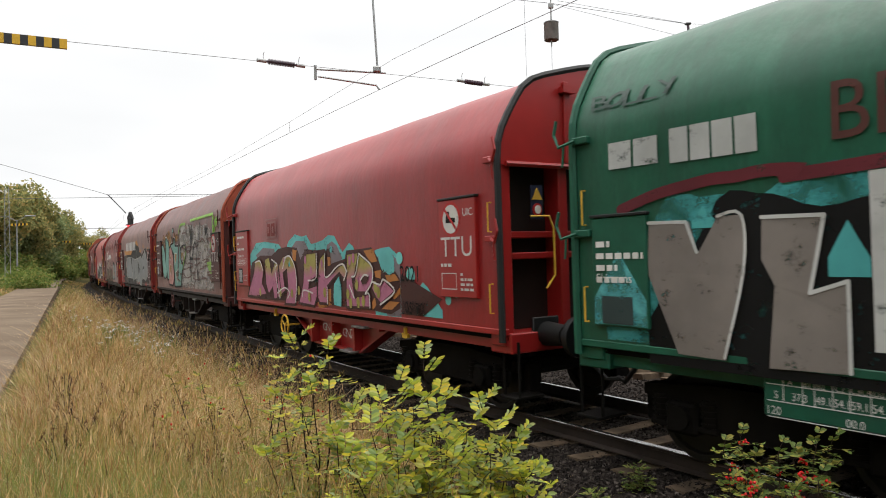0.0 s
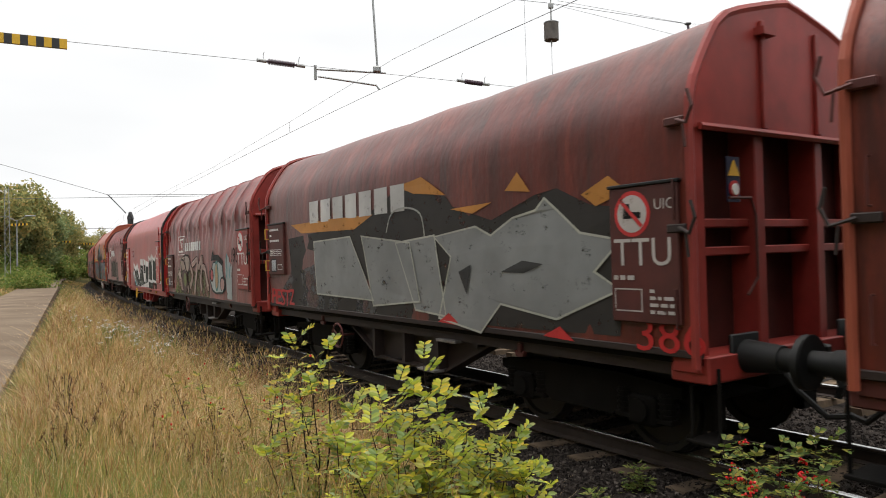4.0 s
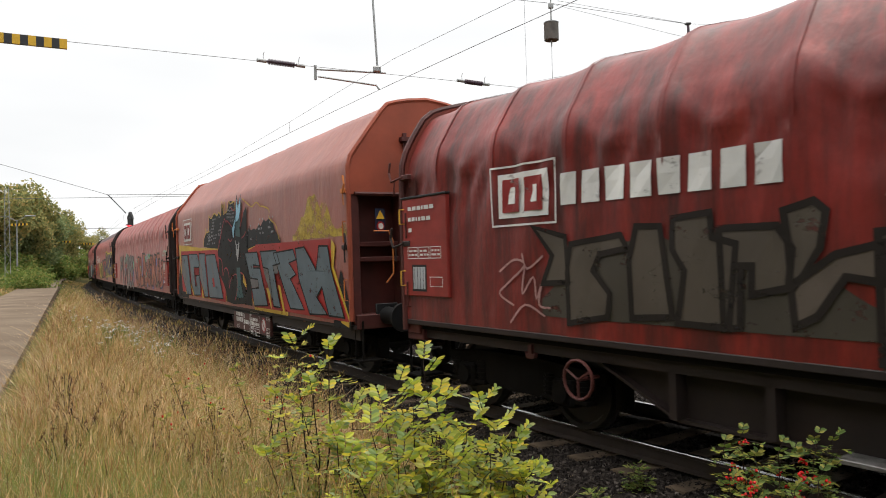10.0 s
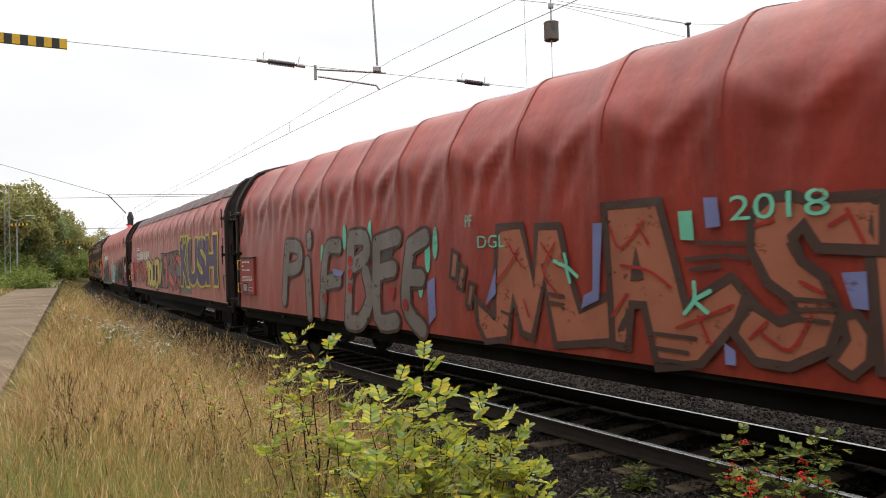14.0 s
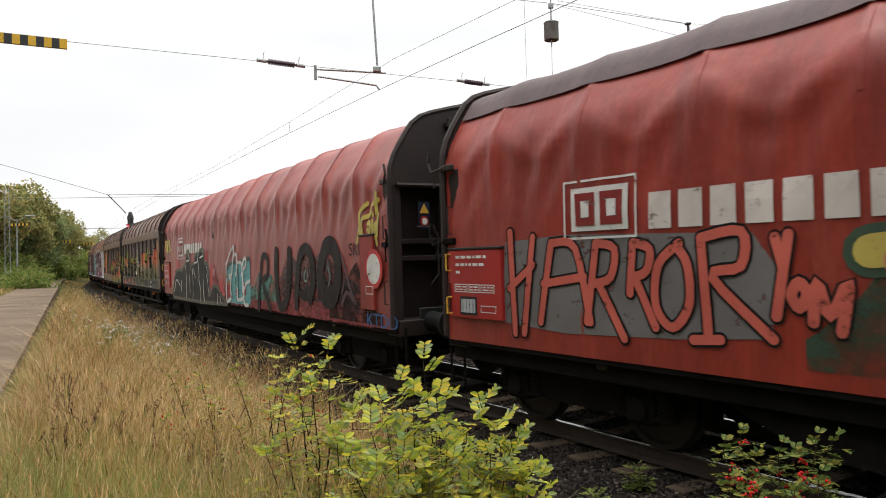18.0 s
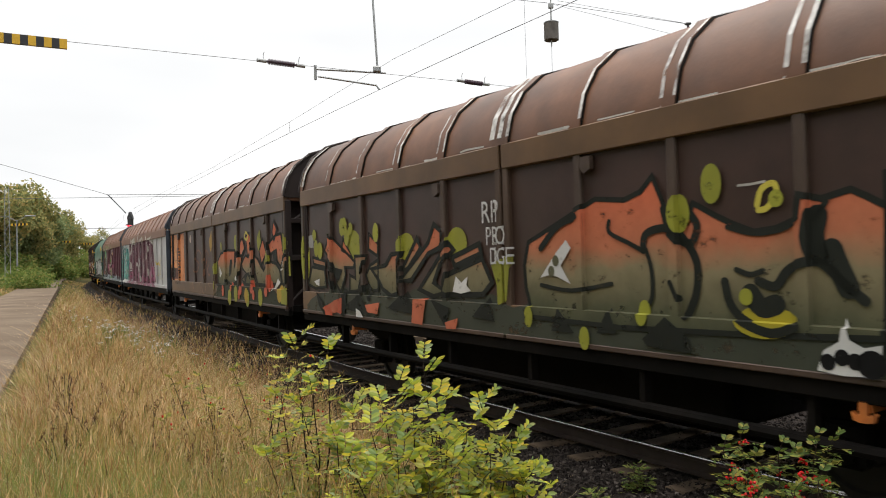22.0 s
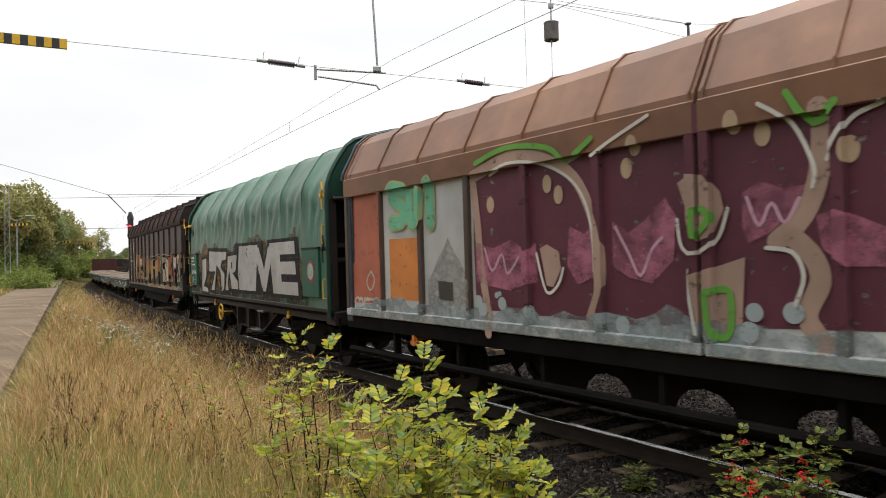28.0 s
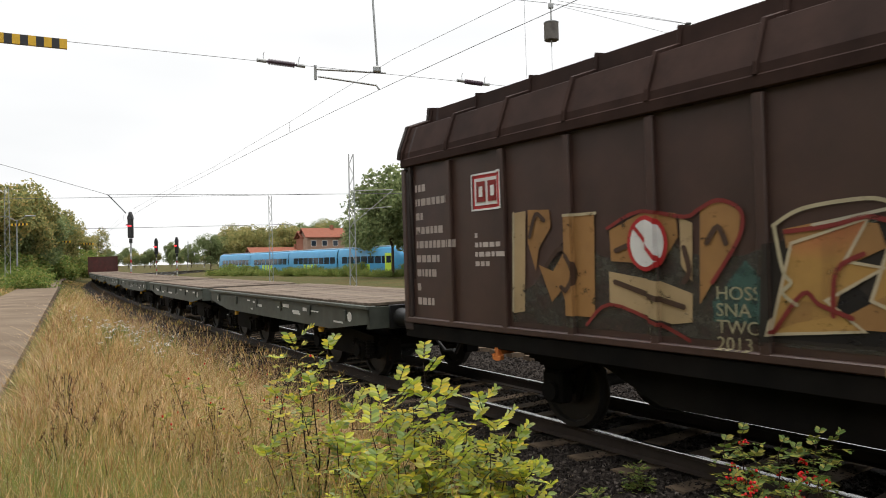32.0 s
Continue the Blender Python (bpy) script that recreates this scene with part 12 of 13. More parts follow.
near = np.clip(1.95 - d / 4.6, 0, 1) + 0.75 * np.clip(1.1 - np.abs(off) / 1.3, 0, 1) * np.clip(2.0 - d / 8.0, 0.25, 1)
sel = ((pt + near * 0.55 + (rng.uniform(0, 1, len(x)) - 0.5) * 0.9) > -0.05) & ((off > 0) | (rng.uniform(0, 1, len(x)) < 0.2))
v_, f_ = blades(rng, x[sel], y[sel], z[sel] - 0.02, (0.16 + 0.26 * rng.uniform(0, 1, sel.sum())) * (1 + 0.6 * near[sel]) * np.where(off[sel] < 0.5, 0.65, 1.0), (0.0008 + 0.0002 * d[sel]) * rng.uniform(0.6, 1.5, sel.sum()), 1.4, 2, 1.4)
tagged(new("green_grass", raw_mesh("green_grass", v_, f_, M_GREEN)), "low green grass growing among the dry stalks", "grass", kind="stuff")
# long bent stalks lying across one another, and rust-red withered ones in patches
for nm_, lab_, mt_, cnt, h0_, h1_, ln_, thr in (("straw_stalks", "long pale stalks bent across the dry grass", M_STALK, 46000, 0.35, 0.85, 2.0, -0.25), ("withered_stalks", "rust-brown withered stalks in patches", M_RUST, 150000, 0.22, 0.62, 1.2, -0.1)):
    x, y, z, s_, w_, off, d = meadow_points(rng, cnt, 3.3, 60, 1.0)
    pt = patch(x, y, 0.55, 9.0 if mt_ is M_RUST else 3.0)
    sel = (pt > thr) & (off > 0.35) & (rng.uniform(0, 1, len(x)) > np.clip(1.1 - (d - 4.2) / 2.6, 0, 0.75))
    v_, f_ = blades(rng, x[sel], y[sel], z[sel] - 0.02, h0_ + (h1_ - h0_) * rng.uniform(0, 1, sel.sum()), (0.0006 + 0.00016 * d[sel]) * rng.uniform(0.7, 1.4, sel.sum()), ln_, 3, 1.3)
    tagged(new(nm_, raw_mesh(nm_, v_, f_, mt_)), lab_, "grass", kind="stuff")
n_ = 34000
a_, d_ = rng.uniform(0, 2 * np.pi, n_), 0.9 + 9.0 * rng.uniform(0, 1, n_) ** 0.7
x, y = d_ * np.sin(a_), d_ * np.cos(a_)
s_, w_ = sw_of(x, y)
off = (x - PATH_0[0]) * PATH_N[0] + (y - PATH_0[1]) * PATH_N[1]
sel = (w_ > 2.9) & ((off > 0.1) | (off < -2.9)) & ((d_ < 4.6) | (y < 2.5) | (w_ > 3.4))
x, y, s_, w_, d_ = x[sel], y[sel], s_[sel], w_[sel], d_[sel]
v_, f_ = blades(rng, x, y, ground_z(s_, w_) - 0.02, 0.12 + 0.22 * rng.uniform(0, 1, len(x)), np.full(len(x), 0.0028), 1.2, 2)
tagged(new("verge_grass", raw_mesh("verge_grass", v_, f_, M_GREEN)), "short grass on the verge between path and track", "grass", kind="stuff")
# seed panicles: short thick strokes at the tips of tall stalks
x, y, z, s_, w_, off, d = meadow_points(rng, 9000, 3.4, 45, 1.0)
sel = off > 0.5
x, y, z, d = x[sel], y[sel], z[sel], d[sel]
hs = 0.55 + 0.32 * rng.uniform(0, 1, len(x))
v1, f1 = blades(rng, x, y, z, hs, 0.0007 + 0.00018 * d, 0.6)
v2, f2 = [], []
tip = np.array(v1).reshape(-1, 7, 3)[:, 6]
for k in range(3):
    o_ = rng.normal(0, 0.02, (len(x), 3))
    a_, b_ = blades(rng, tip[:, 0] + o_[:, 0], tip[:, 1] + o_[:, 1], tip[:, 2] - 0.12 + o_[:, 2], np.full(len(x), 0.11), 0.0013 + 0.0003 * d, 0.9, 2)
    f2 += [tuple(i + len(v2) for i in q) for q in b_]
    v2 += a_
f1 += [tuple(i + len(v1) for i in q) for q in f2]
tagged(new("grass_panicles", raw_mesh("grass_panicles", v1 + v2, f1, M_STRAW)), "tall grass stalks with feathery seed heads", "grass", kind="stuff")


def quads(rng, pts, size, flat=0.0, aspect=0.6):
    """One small leaf at each point, turned at random."""
    n = len(pts)
    u = rng.normal(0, 1, (n, 3))
    u[:, 2] *= 1 - flat
    u /= np.linalg.norm(u, axis=1)[:, None]
    r = rng.normal(0, 1, (n, 3))
    v = np.cross(u, r)
    v /= np.linalg.norm(v, axis=1)[:, None] + 1e-9
    sz = size * rng.uniform(0.6, 1.3, (n, 1)) if np.isscalar(size) else (size * rng.uniform(0.6, 1.3, n))[:, None]
    p0, p1, p2, p3 = pts - u * sz, pts + v * sz * aspect, pts + u * sz, pts - v * sz * aspect
    vs = np.stack([p0, p1, p2, p3], 1).reshape(-1, 3)
    fs = (np.arange(n)[:, None] * 4 + np.arange(4)).tolist()
    return vs.tolist(), [tuple(q) for q in fs]


# dark dock and tansy heads, yarrow
for name, lab, mat, n, x0, x1, y0, y1, hgt, sz in (
        ("dock_plant", "withered dock with rust-brown seed heads in the grass", M_BROWN, 26, -0.56, -0.31, 4.9, 8.8, 0.5, 0.012),
        ("yarrow", "white-flowered yarrow in the dry grass", M_FLOWER, 44, -0.5, -0.4, 13.0, 22.0, 0.74, 0.013)):
    for i in range(n):
        px_, py_ = rng.uniform(x0, x1), rng.uniform(y0, y1)
        px_ *= py_
        if name == "yarrow":
            t_ = rng.normal(0, 1, 2)
            px_, py_ = -7.6 + t_[0] * 0.7 - (py_ - 17) * 0.45, py_ + t_[1] * 0.3
        pz_ = ground_at(px_, py_)
        g_ = Geo()
        tips = []
        for k in range(5):
            a_ = rng.uniform(0, 6.28)
            r_ = rng.uniform(0.03, 0.2)
            hh_ = hgt * rng.uniform(0.75, 1.1)
            g_.tube([(0, 0, 0), (math.cos(a_) * r_ * 0.4, math.sin(a_) * r_ * 0.4, hh_ * 0.6), (math.cos(a_) * r_, math.sin(a_) * r_, hh_)], 0.004, 4)
            tips.append((math.cos(a_) * r_, math.sin(a_) * r_, hh_))
        root = tagged(new(name), lab, "wildflower", name + " plants")
        root.location = (px_, py_, pz_)
        part("stem", g_, M_TWIG if name == "dock_plant" else M_GREEN, root)
        pts_ = np.concatenate([np.array(q) + rng.normal(0, 1, (14 if name == "dock_plant" else 7, 3)) * ((0.013, 0.013, 0.035) if name == "dock_plant" else (0.018, 0.018, 0.006)) for q in tips])
        v_, f_ = quads(rng, pts_, sz, 0.0 if name == "dock_plant" else 0.9)
        tagged(part("seed_head" if name == "dock_plant" else "flower_head", raw_mesh("head", v_, f_, mat), None, root), kind="stuff")


def rowan(root_x, root_y, tips, label, leaf_size, mat, name="rowan_sapling", berries=0, pinnate=True, seed=3, count=27, cluster=(2, 6)):
    """Sapling: thin stems with compound leaves."""
    rg = np.random.default_rng(seed)
    gz_ = ground_at(root_x, root_y)
    root = tagged(new(name), label, "shrub")
    root.location = (root_x, root_y, gz_)
    lv, lf, bp = [], [], []
    for tx, ty, tz in tips:
        stems, stalks = Geo(), Geo()
        b0 = Vector((rg.uniform(-0.12, 0.12), rg.uniform(-0.12, 0.12), -0.05))
        tip_ = Vector((tx - root_x, ty - root_y, tz - gz_))
        b0 += Vector((tip_.x * 0.45, tip_.y * 0.45, 0))
        mid = b0.lerp(tip_, 0.55) + Vector((rg.normal(0, 0.04), rg.normal(0, 0.04), 0.05))
        line = [b0, b0.lerp(mid, 0.5) + Vector((rg.normal(0, 0.015), rg.normal(0, 0.015), 0)), mid, mid.lerp(tip_, 0.5), tip_]
        for i in range(4):
            stems.cyl(line[i], line[i + 1], 0.009 - 0.0018 * i, 5, 0.0072 - 0.0018 * i, False)
        nl = count
        for k in range(nl):
            t = (0.2 + 0.8 * k / (nl - 1)) if pinnate else 0.1 + 0.9 * k / (nl - 1)
            seg_ = min(3, int(t * 4))
            at = line[seg_].lerp(line[seg_ + 1], t * 4 - seg_)
            a_ = k * 2.4 + rg.uniform(-0.5, 0.5)
            el = rg.uniform(-0.3, 0.75) if k < nl - 2 else 0.9
            dr = Vector((math.cos(a_) * math.cos(el), math.sin(a_) * math.cos(el), math.sin(el)))
            out_ = rg.uniform(0.03, 0.08) if pinnate else rg.uniform(0.0, 0.06)
            base_ = at + dr * out_
            ln = rg.uniform(0.18, 0.27) * (leaf_size / 0.05) * (1 - 0.3 * t) * (1.0 if pinnate else 0.5)
            side = dr.cross(Vector((0, 0, 1))).normalized()
            up = side.cross(dr)
            end = base_ + dr * ln + Vector((0, 0, -ln * 0.3))
            stalks.cyl(at, end, 0.0022, 3, 0.0012, False)
            pairs = 5 if pinnate else 3
            for j in range(pairs):
                u = (j + 0.8) / (pairs - 0.2)
                c0 = base_.lerp(end, u)
                for sg in (1, -1):
                    ld = (side * sg * 0.85 + dr * 0.55 + up * rg.uniform(-0.3, 0.12)).normalized()
                    sz = leaf_size * (1.22 if pinnate else 1.2) * (1.1 - 0.4 * abs(u - 0.5)) * rg.uniform(0.75, 1.2)
                    nrm = ld.cross(dr).normalized()
                    wv = nrm.cross(ld).normalized() * sz * 0.25
                    fold, tip_drop = nrm * sz * 0.05, nrm * sz * -rg.uniform(0.0, 0.12)
                    b_ = len(lv)
                    for u_, w_, dr_ in ((0.0, 0.0, 0.0), (0.3, 0.9, 0.1), (0.7, 0.85, 0.45), (1.0, 0.0, 1.0)):
                        q_ = c0 + ld * sz * u_ + tip_drop * dr_
                        lv.extend([tuple(q_)] if w_ == 0 else [tuple(q_ + wv * w_ + fold), tuple(q_), tuple(q_ - wv * w_ + fold)])
                    lf.extend([(b_, b_ + 2, b_ + 1), (b_, b_ + 3, b_ + 2), (b_ + 1, b_ + 2, b_ + 5, b_ + 4), (b_ + 2, b_ + 3, b_ + 6, b_ + 5), (b_ + 4, b_ + 5, b_ + 7), (b_ + 5, b_ + 6, b_ + 7)])
            if berries and rg.uniform() < berries:
                for _ in range(rg.integers(*cluster)):
                    bp.append(end + Vector(rg.normal(0, 0.016, 3)))
        part("stem", stems, M_TWIG, root)
        tagged(part("foliage_stalk", stalks, M_TWIG, root), kind="stuff")
    tagged(part("foliage", raw_mesh("leaves", lv, lf, mat), None, root), kind="stuff")
    if bp:
        bg_ = Geo()
        for q in bp:
            r_ = rg.uniform(0.008, 0.012)
            rows = [[(q.x + r_ * math.sin(t) * math.cos(p_), q.y + r_ * math.sin(t) * math.sin(p_), q.z + r_ * math.cos(t)) for p_ in np.linspace(0, 6.2832, 7)] for t in np.linspace(0.05, 3.09, 5)]
            bg_.grid(rows)
        tagged(part("berry_cluster", bg_, M_BERRY, root, "clusters of glossy red berries", True), "clusters of glossy red berries", kind="stuff")
    return root


rowan(-0.72, 4.75, [(-0.88, 4.6, 1.2), (-1.1, 4.7, 1.1), (-0.6, 4.6, 1.0), (-1.02, 4.8, 1.42), (-0.78, 4.7, 1.38), (-0.95, 4.6, 1.05), (-0.7, 4.5, 0.85), (-1.15, 4.5, 0.75)], "rowan sapling with yellowing leaves by the ballast", 0.044, M_ROWAN, seed=11, count=17)
rowan(-0.12, 4.35, [(-0.38, 4.3, 1.05), (-0.2, 4.25, 1.1), (-0.6, 4.2, 0.8), (-0.05, 4.35, 1.1), (-0.4, 3.95, 0.75), (-0.1, 3.95, 0.72), (0.0, 4.05, 0.9), (-0.3, 4.15, 0.9), (-0.3, 4.35, 1.16), (-0.14, 4.5, 1.27), (-0.45, 4.2, 0.95), (-0.05, 4.2, 0.98), (-0.25, 4.0, 0.82), (0.02, 4.0, 0.78), (-0.5, 4.0, 0.7), (-0.15, 3.9, 0.62), (-0.33, 3.85, 0.6), (0.12, 4.1, 0.62)],
      "yellow-green rowan sapling with pinnate leaves", 0.05, M_ROWAN, seed=12, count=20)
rowan(0.3, 4.3, [(0.3, 4.25, 0.95), (0.4, 4.3, 0.8), (0.25, 4.1, 0.85), (0.48, 4.0, 0.6), (0.15, 4.15, 0.75), (0.36, 4.05, 0.7), (0.22, 4.4, 1.06), (0.12, 4.3, 0.92), (0.38, 4.2, 0.85), (0.45, 4.1, 0.68), (0.2, 4.0, 0.72), (0.32, 3.95, 0.58), (0.1, 3.9, 0.58), (0.5, 4.2, 0.6)],
      "low rowan sapling with yellow-green leaves", 0.046, M_ROWAN, seed=13, count=22)
rowan(2.1, 4.55, [(1.75, 4.5, 0.72), (1.9, 4.6, 0.78), (1.95, 4.5, 0.66), (2.1, 4.5, 0.7), (2.25, 4.6, 0.66), (2.4, 4.6, 0.72), (2.55, 4.7, 0.7), (1.7, 4.3, 0.55), (1.85, 4.3, 0.5), (2.1, 4.3, 0.52), (2.3, 4.4, 0.55)],
      "small rosehip bush with clusters of red berries", 0.036, M_ROSE, "rosehip_bush", 0.1, False, 14, 64, (4, 9))
rowan(-1.75, 6.5, [(-2.6, 6.7, 0.9), (-2.3, 6.6, 0.95), (-1.95, 6.5, 0.98), (-1.5, 6.4, 1.08), (-2.4, 6.0, 0.65), (-2.0, 6.1, 0.75), (-1.5, 6.0, 0.82), (-1.15, 6.3, 1.1), (-1.2, 6.0, 0.8), (-1.7, 5.8, 0.6), (-1.35, 6.5, 1.15)],
      "straggly wild rose with few leaves and red hips", 0.035, M_WILD, "wild_rose", 0.12, False, 15, 30, (1, 3))
for i, (px_, py_) in enumerate(((1.25, 6.1), (1.55, 5.7), (0.95, 5.2), (1.8, 6.6))):
    rowan(px_, py_, [(px_ + rng.normal(0, 0.08), py_ + rng.normal(0, 0.08), ground_at(px_, py_) + rng.uniform(0.25, 0.5)) for _ in range(4)], "weed sprouting from the ballast", 0.03, M_BUSH, "weed", 0, False, 30 + i, 40)


def lumpy_points(rg, n, h0, h1, rad, lumps):
    """Points on the skins of many clumps inside a crown."""
    c = rg.normal(0, 1, (lumps, 3))
    c /= np.linalg.norm(c, axis=1)[:, None]
    c *= rg.uniform(0.35, 0.95, (lumps, 1))
    c = c * np.array([rad, rad, (h1 - h0) / 2]) + np.array([0, 0, (h0 + h1) / 2])
    r = rg.uniform(0.22, 0.45, lumps) * rad
    k = rg.integers(0, lumps, n)
    d_ = rg.normal(0, 1, (n, 3))
    d_ /= np.linalg.norm(d_, axis=1)[:, None]
    return c[k] + d_ * (r[k] * rg.uniform(0.55, 1.05, n))[:, None], c


def tree(name, label, h, rad, seed, mat, n=9000, leaf=0.17, trunk=True, category="tree", h0=0.22):
    rg = np.random.default_rng(seed)
    root = tagged(new(name), label, category)
    pts_, cen = lumpy_points(rg, n, h * h0, h, rad, 34)
    v_, f_ = quads(rg, pts_, leaf, 0.2, 0.75)
    part("crown", raw_mesh("crown", v_, f_, mat), None, root)
    if trunk:
        g_ = Geo()
        g_.cyl((0, 0, -0.3), (0, 0, h * 0.4), 0.03 * h * 0.55, 8, 0.018 * h * 0.55)
        g_.cyl((0, 0, h * 0.4), (0.1, 0, h * 0.8), 0.018 * h * 0.55, 7, 0.006 * h)
        for q in cen[::3]:
            b_ = h * rg.uniform(0.2, 0.5)
            g_.cyl((0, 0, b_), tuple(q), 0.05, 5, 0.02)
        part("trunk", g_, M_BARK, root)
    return root


T1 = tree("tree", "tall broad-leaved tree with autumn-tinged crown", 11.5, 4.2, 21, M_TREE)
T2 = tree("tree", "dark green broad-leaved tree", 10.0, 4.0, 22, M_TREE2)
T3 = tree("bush", "leafy green bush at the edge of the line", 3.4, 2.6, 23, M_BUSH, 3000, 0.14, False, "bush", 0.0)
T4 = tree("bush", "scrubby yellow-green weeds and brambles", 1.7, 2.3, 24, M_BUSH, 2600, 0.09, False, "bush", 0.0)
T5 = tree("tree", "pale, thin-leaved birch tree", 11.0, 2.6, 25, M_TREE, 1800, 0.16, True, "tree", 0.25)
T1.matrix_basis = pose(-50, 84, ground_at(-50, 84) - 0.1)
T2.matrix_basis = pose(-62, 108, ground_at(-62, 108) - 0.1)
T3.matrix_basis = pose(-43, 70, ground_at(-43, 70) - 0.1)
T4.matrix_basis = pose(-33, 57, ground_at(-33, 57) - 0.1)
T5.matrix_basis = pose(-78, 160, ground_at(-78, 160) - 0.1)


def plant(src, x, y, z, turn, k=1.0):
    o = copy_thing(src, pose(x, y, ground_at(x, y) - 0.1, 0, 0, turn))
    o.scale = (k, k, k * rng.uniform(0.9, 1.08))
    return o


for x, y, k in ((-56, 80, 1.1), (-46, 77, 0.98), (-43.5, 67, 1.0), (-49, 86, 0.9), (-55, 100, 0.95), (-60, 112, 0.95), (-47, 76, 0.82), (-62, 90, 1.0), (-45.5, 66, 0.9), (-70, 100, 1.0), (-57, 97, 0.72), (-66, 118, 0.8), (-51, 70, 1.1)):
    plant(T1 if rng.uniform() < 0.6 else T2, x, y, 0.5, rng.uniform(0, 360), k)
for x, y, k in ((-46, 74, 1.0), (-49, 82, 1.1), (-53, 92, 1.2), (-57, 101, 1.2), (-62, 112, 1.3), (-66, 122, 1.4), (-72, 135, 1.6), (-40, 63, 0.8), (-74, 146, 1.7), (-64, 128, 1.2), (-55, 85, 1.3), (-45, 68, 1.0), (-49, 90, 1.0), (-58, 110, 1.1)):
    plant(T3, x, y, 0.3, rng.uniform(0, 360), k)
for x, y, k in ((-37, 62, 1.0), (-41, 68, 1.1), (-45, 76, 1.1), (-49, 84, 1.0), (-54, 94, 1.2), (-35.5, 59, 0.8), (-59, 105, 1.3)):
    plant(T4, x, y, 0.3, rng.uniform(0, 360), k)
plant(T5, -84, 168, 0.5, 40, 0.9)
plant(T5, -75, 150, 0.5, 150, 0.7)
# unseen trees added along the path behind the camera, to shade the wagon sides
for x, y, k in ((-18.5, 12, 1.05), (-16, 5, 1.1), (-13.5, -1.5, 1.15), (-11, -8, 1.1), (-8, -14.5, 1.15), (-4.5, -21, 1.1), (0, -27, 1.1), (-22, 2, 1.2), (-17, -12, 1.2), (-11, -22, 1.2), (-25, 16, 1.1)):
    plant(T2 if rng.uniform() < 0.5 else T1, x, y, 0.5, rng.uniform(0, 360), k)
# unseen bushes below them, added to block low sky light
for x, y, k in ((-14.5, 9, 1.1), (-12.5, 2.5, 1.2), (-10.5, -4.5, 1.2), (-8, -11, 1.2), (-5.5, -17.5, 1.2), (-2, -24, 1.2)):
    plant(T3, x, y, 0.3, rng.uniform(0, 360), k)
# wooded slope beyond the yard
for x, y, z, k in ((-6, 84, 1.0, 1.25), (-2, 80, 1.0, 1.2), (2, 78, 1, 1.15), (7, 76, 1.0, 1.2), (-9.5, 100, 1, 1.1), (12, 74, 1, 1.2), (18, 76, 1, 1.25), (25, 74, 1, 1.2), (33, 72, 1, 1.2), (42, 70, 1, 1.2), (-14, 122, 2, 1.0), (-4, 110, 2, 1.2), (4, 105, 2, 1.2)):
    plant(T2 if rng.uniform() < 0.7 else T1, x, y, z, rng.uniform(0, 360), k)
for i in range(26):
    t_ = i / 25
    x, y = -66 + 56 * t_ + rng.normal(0, 2), 210 - 50 * t_ + rng.normal(0, 5)
    plant(T1 if i % 2 else T2, x, y, 2.0 + 3.5 * t_, rng.uniform(0, 360), 0.85 + 0.35 * rng.uniform() + (0.25 if 0.15 < t_ < 0.35 else 0))
for i in range(20):
    t_ = i / 19
    plant(T3, -43 + 52 * t_ + rng.normal(0, 1), 133 - 61 * t_ + rng.normal(0, 1), -0.2, rng.uniform(0, 360), 0.35 + 0.25 * rng.uniform())
for i in range(34):
    t_ = i / 33
    plant(T4, -42 + 56 * t_ + rng.normal(0, 0.6), 129 - 67 * t_ + rng.normal(0, 1), -0.3, rng.uniform(0, 360), 0.5 + 0.35 * rng.uniform())
for i in range(22):
    plant(T2, -150 + 10 * i + rng.normal(0, 3), 300 + rng.normal(0, 15), -1.5, rng.uniform(0, 360), 0.75 + 0.3 * rng.uniform())
for i in range(34):
    t_ = i / 33
    plant(T1 if i % 3 == 0 else T2, -72 + 60 * t_ + rng.normal(0, 1.5), 232 - 44 * t_ + rng.normal(0, 4), 2.0, rng.uniform(0, 360), 1.0 + 0.35 * rng.uniform())
for i in range(26):
    plant(T2 if i % 2 else T1, -156 + 2.8 * i + rng.normal(0, 2), 306 + rng.normal(0, 8), -1.5, rng.uniform(0, 360), 0.45 + 0.3 * rng.uniform())
for i in range(14):
    plant(T3, -95 + 8 * i + rng.normal(0, 3), 330 + rng.normal(0, 15), -0.5, rng.uniform(0, 360), 2.0 + rng.uniform())

g_ = Geo()
for i in range(5):
    a_ = i * 1.25
    g_.box(-0.05 + 0.03 * math.cos(a_), 0.05 + 0.03 * math.cos(a_), -0.035 + 0.03 * math.sin(a_), 0.035 + 0.02 * math.sin(a_), 0.012 * i, 0.012 * i + 0.03, 0.01)
lit = thing("litter", g_, plain("crumpled_paper", (0.6, 0.58, 0.56), 0.8, 0, 0.2, 30, 0.6), "crumpled white paper lying in the grass", "litter")
lit.matrix_basis = pose(-2.62, 4.75, ground_at(-2.62, 4.75) + 0.12, 20, 15, 30)

# ---- masts, signals, wires ----
M_GALV = plain("galvanised_steel", (0.30, 0.31, 0.31), 0.5, 0.6, 0.2, 4, 0.05, (0.16, 0.14, 0.12), 0.4)
M_WIRE = plain("wire", (0.10, 0.10, 0.105), 0.5, 0.5, 0.1, 4, 0)
M_INSUL = plain("insulator_glaze", (0.06, 0.035, 0.05), 0.3, 0, 0.2, 9, 0)
M_BLACK = plain("black_enamel", (0.008, 0.008, 0.009), 0.45, 0, 0.2, 6, 0)
M_CONC = plain("weight_concrete", (0.13, 0.12, 0.11), 0.85, 0, 0.25, 9, 0.3)
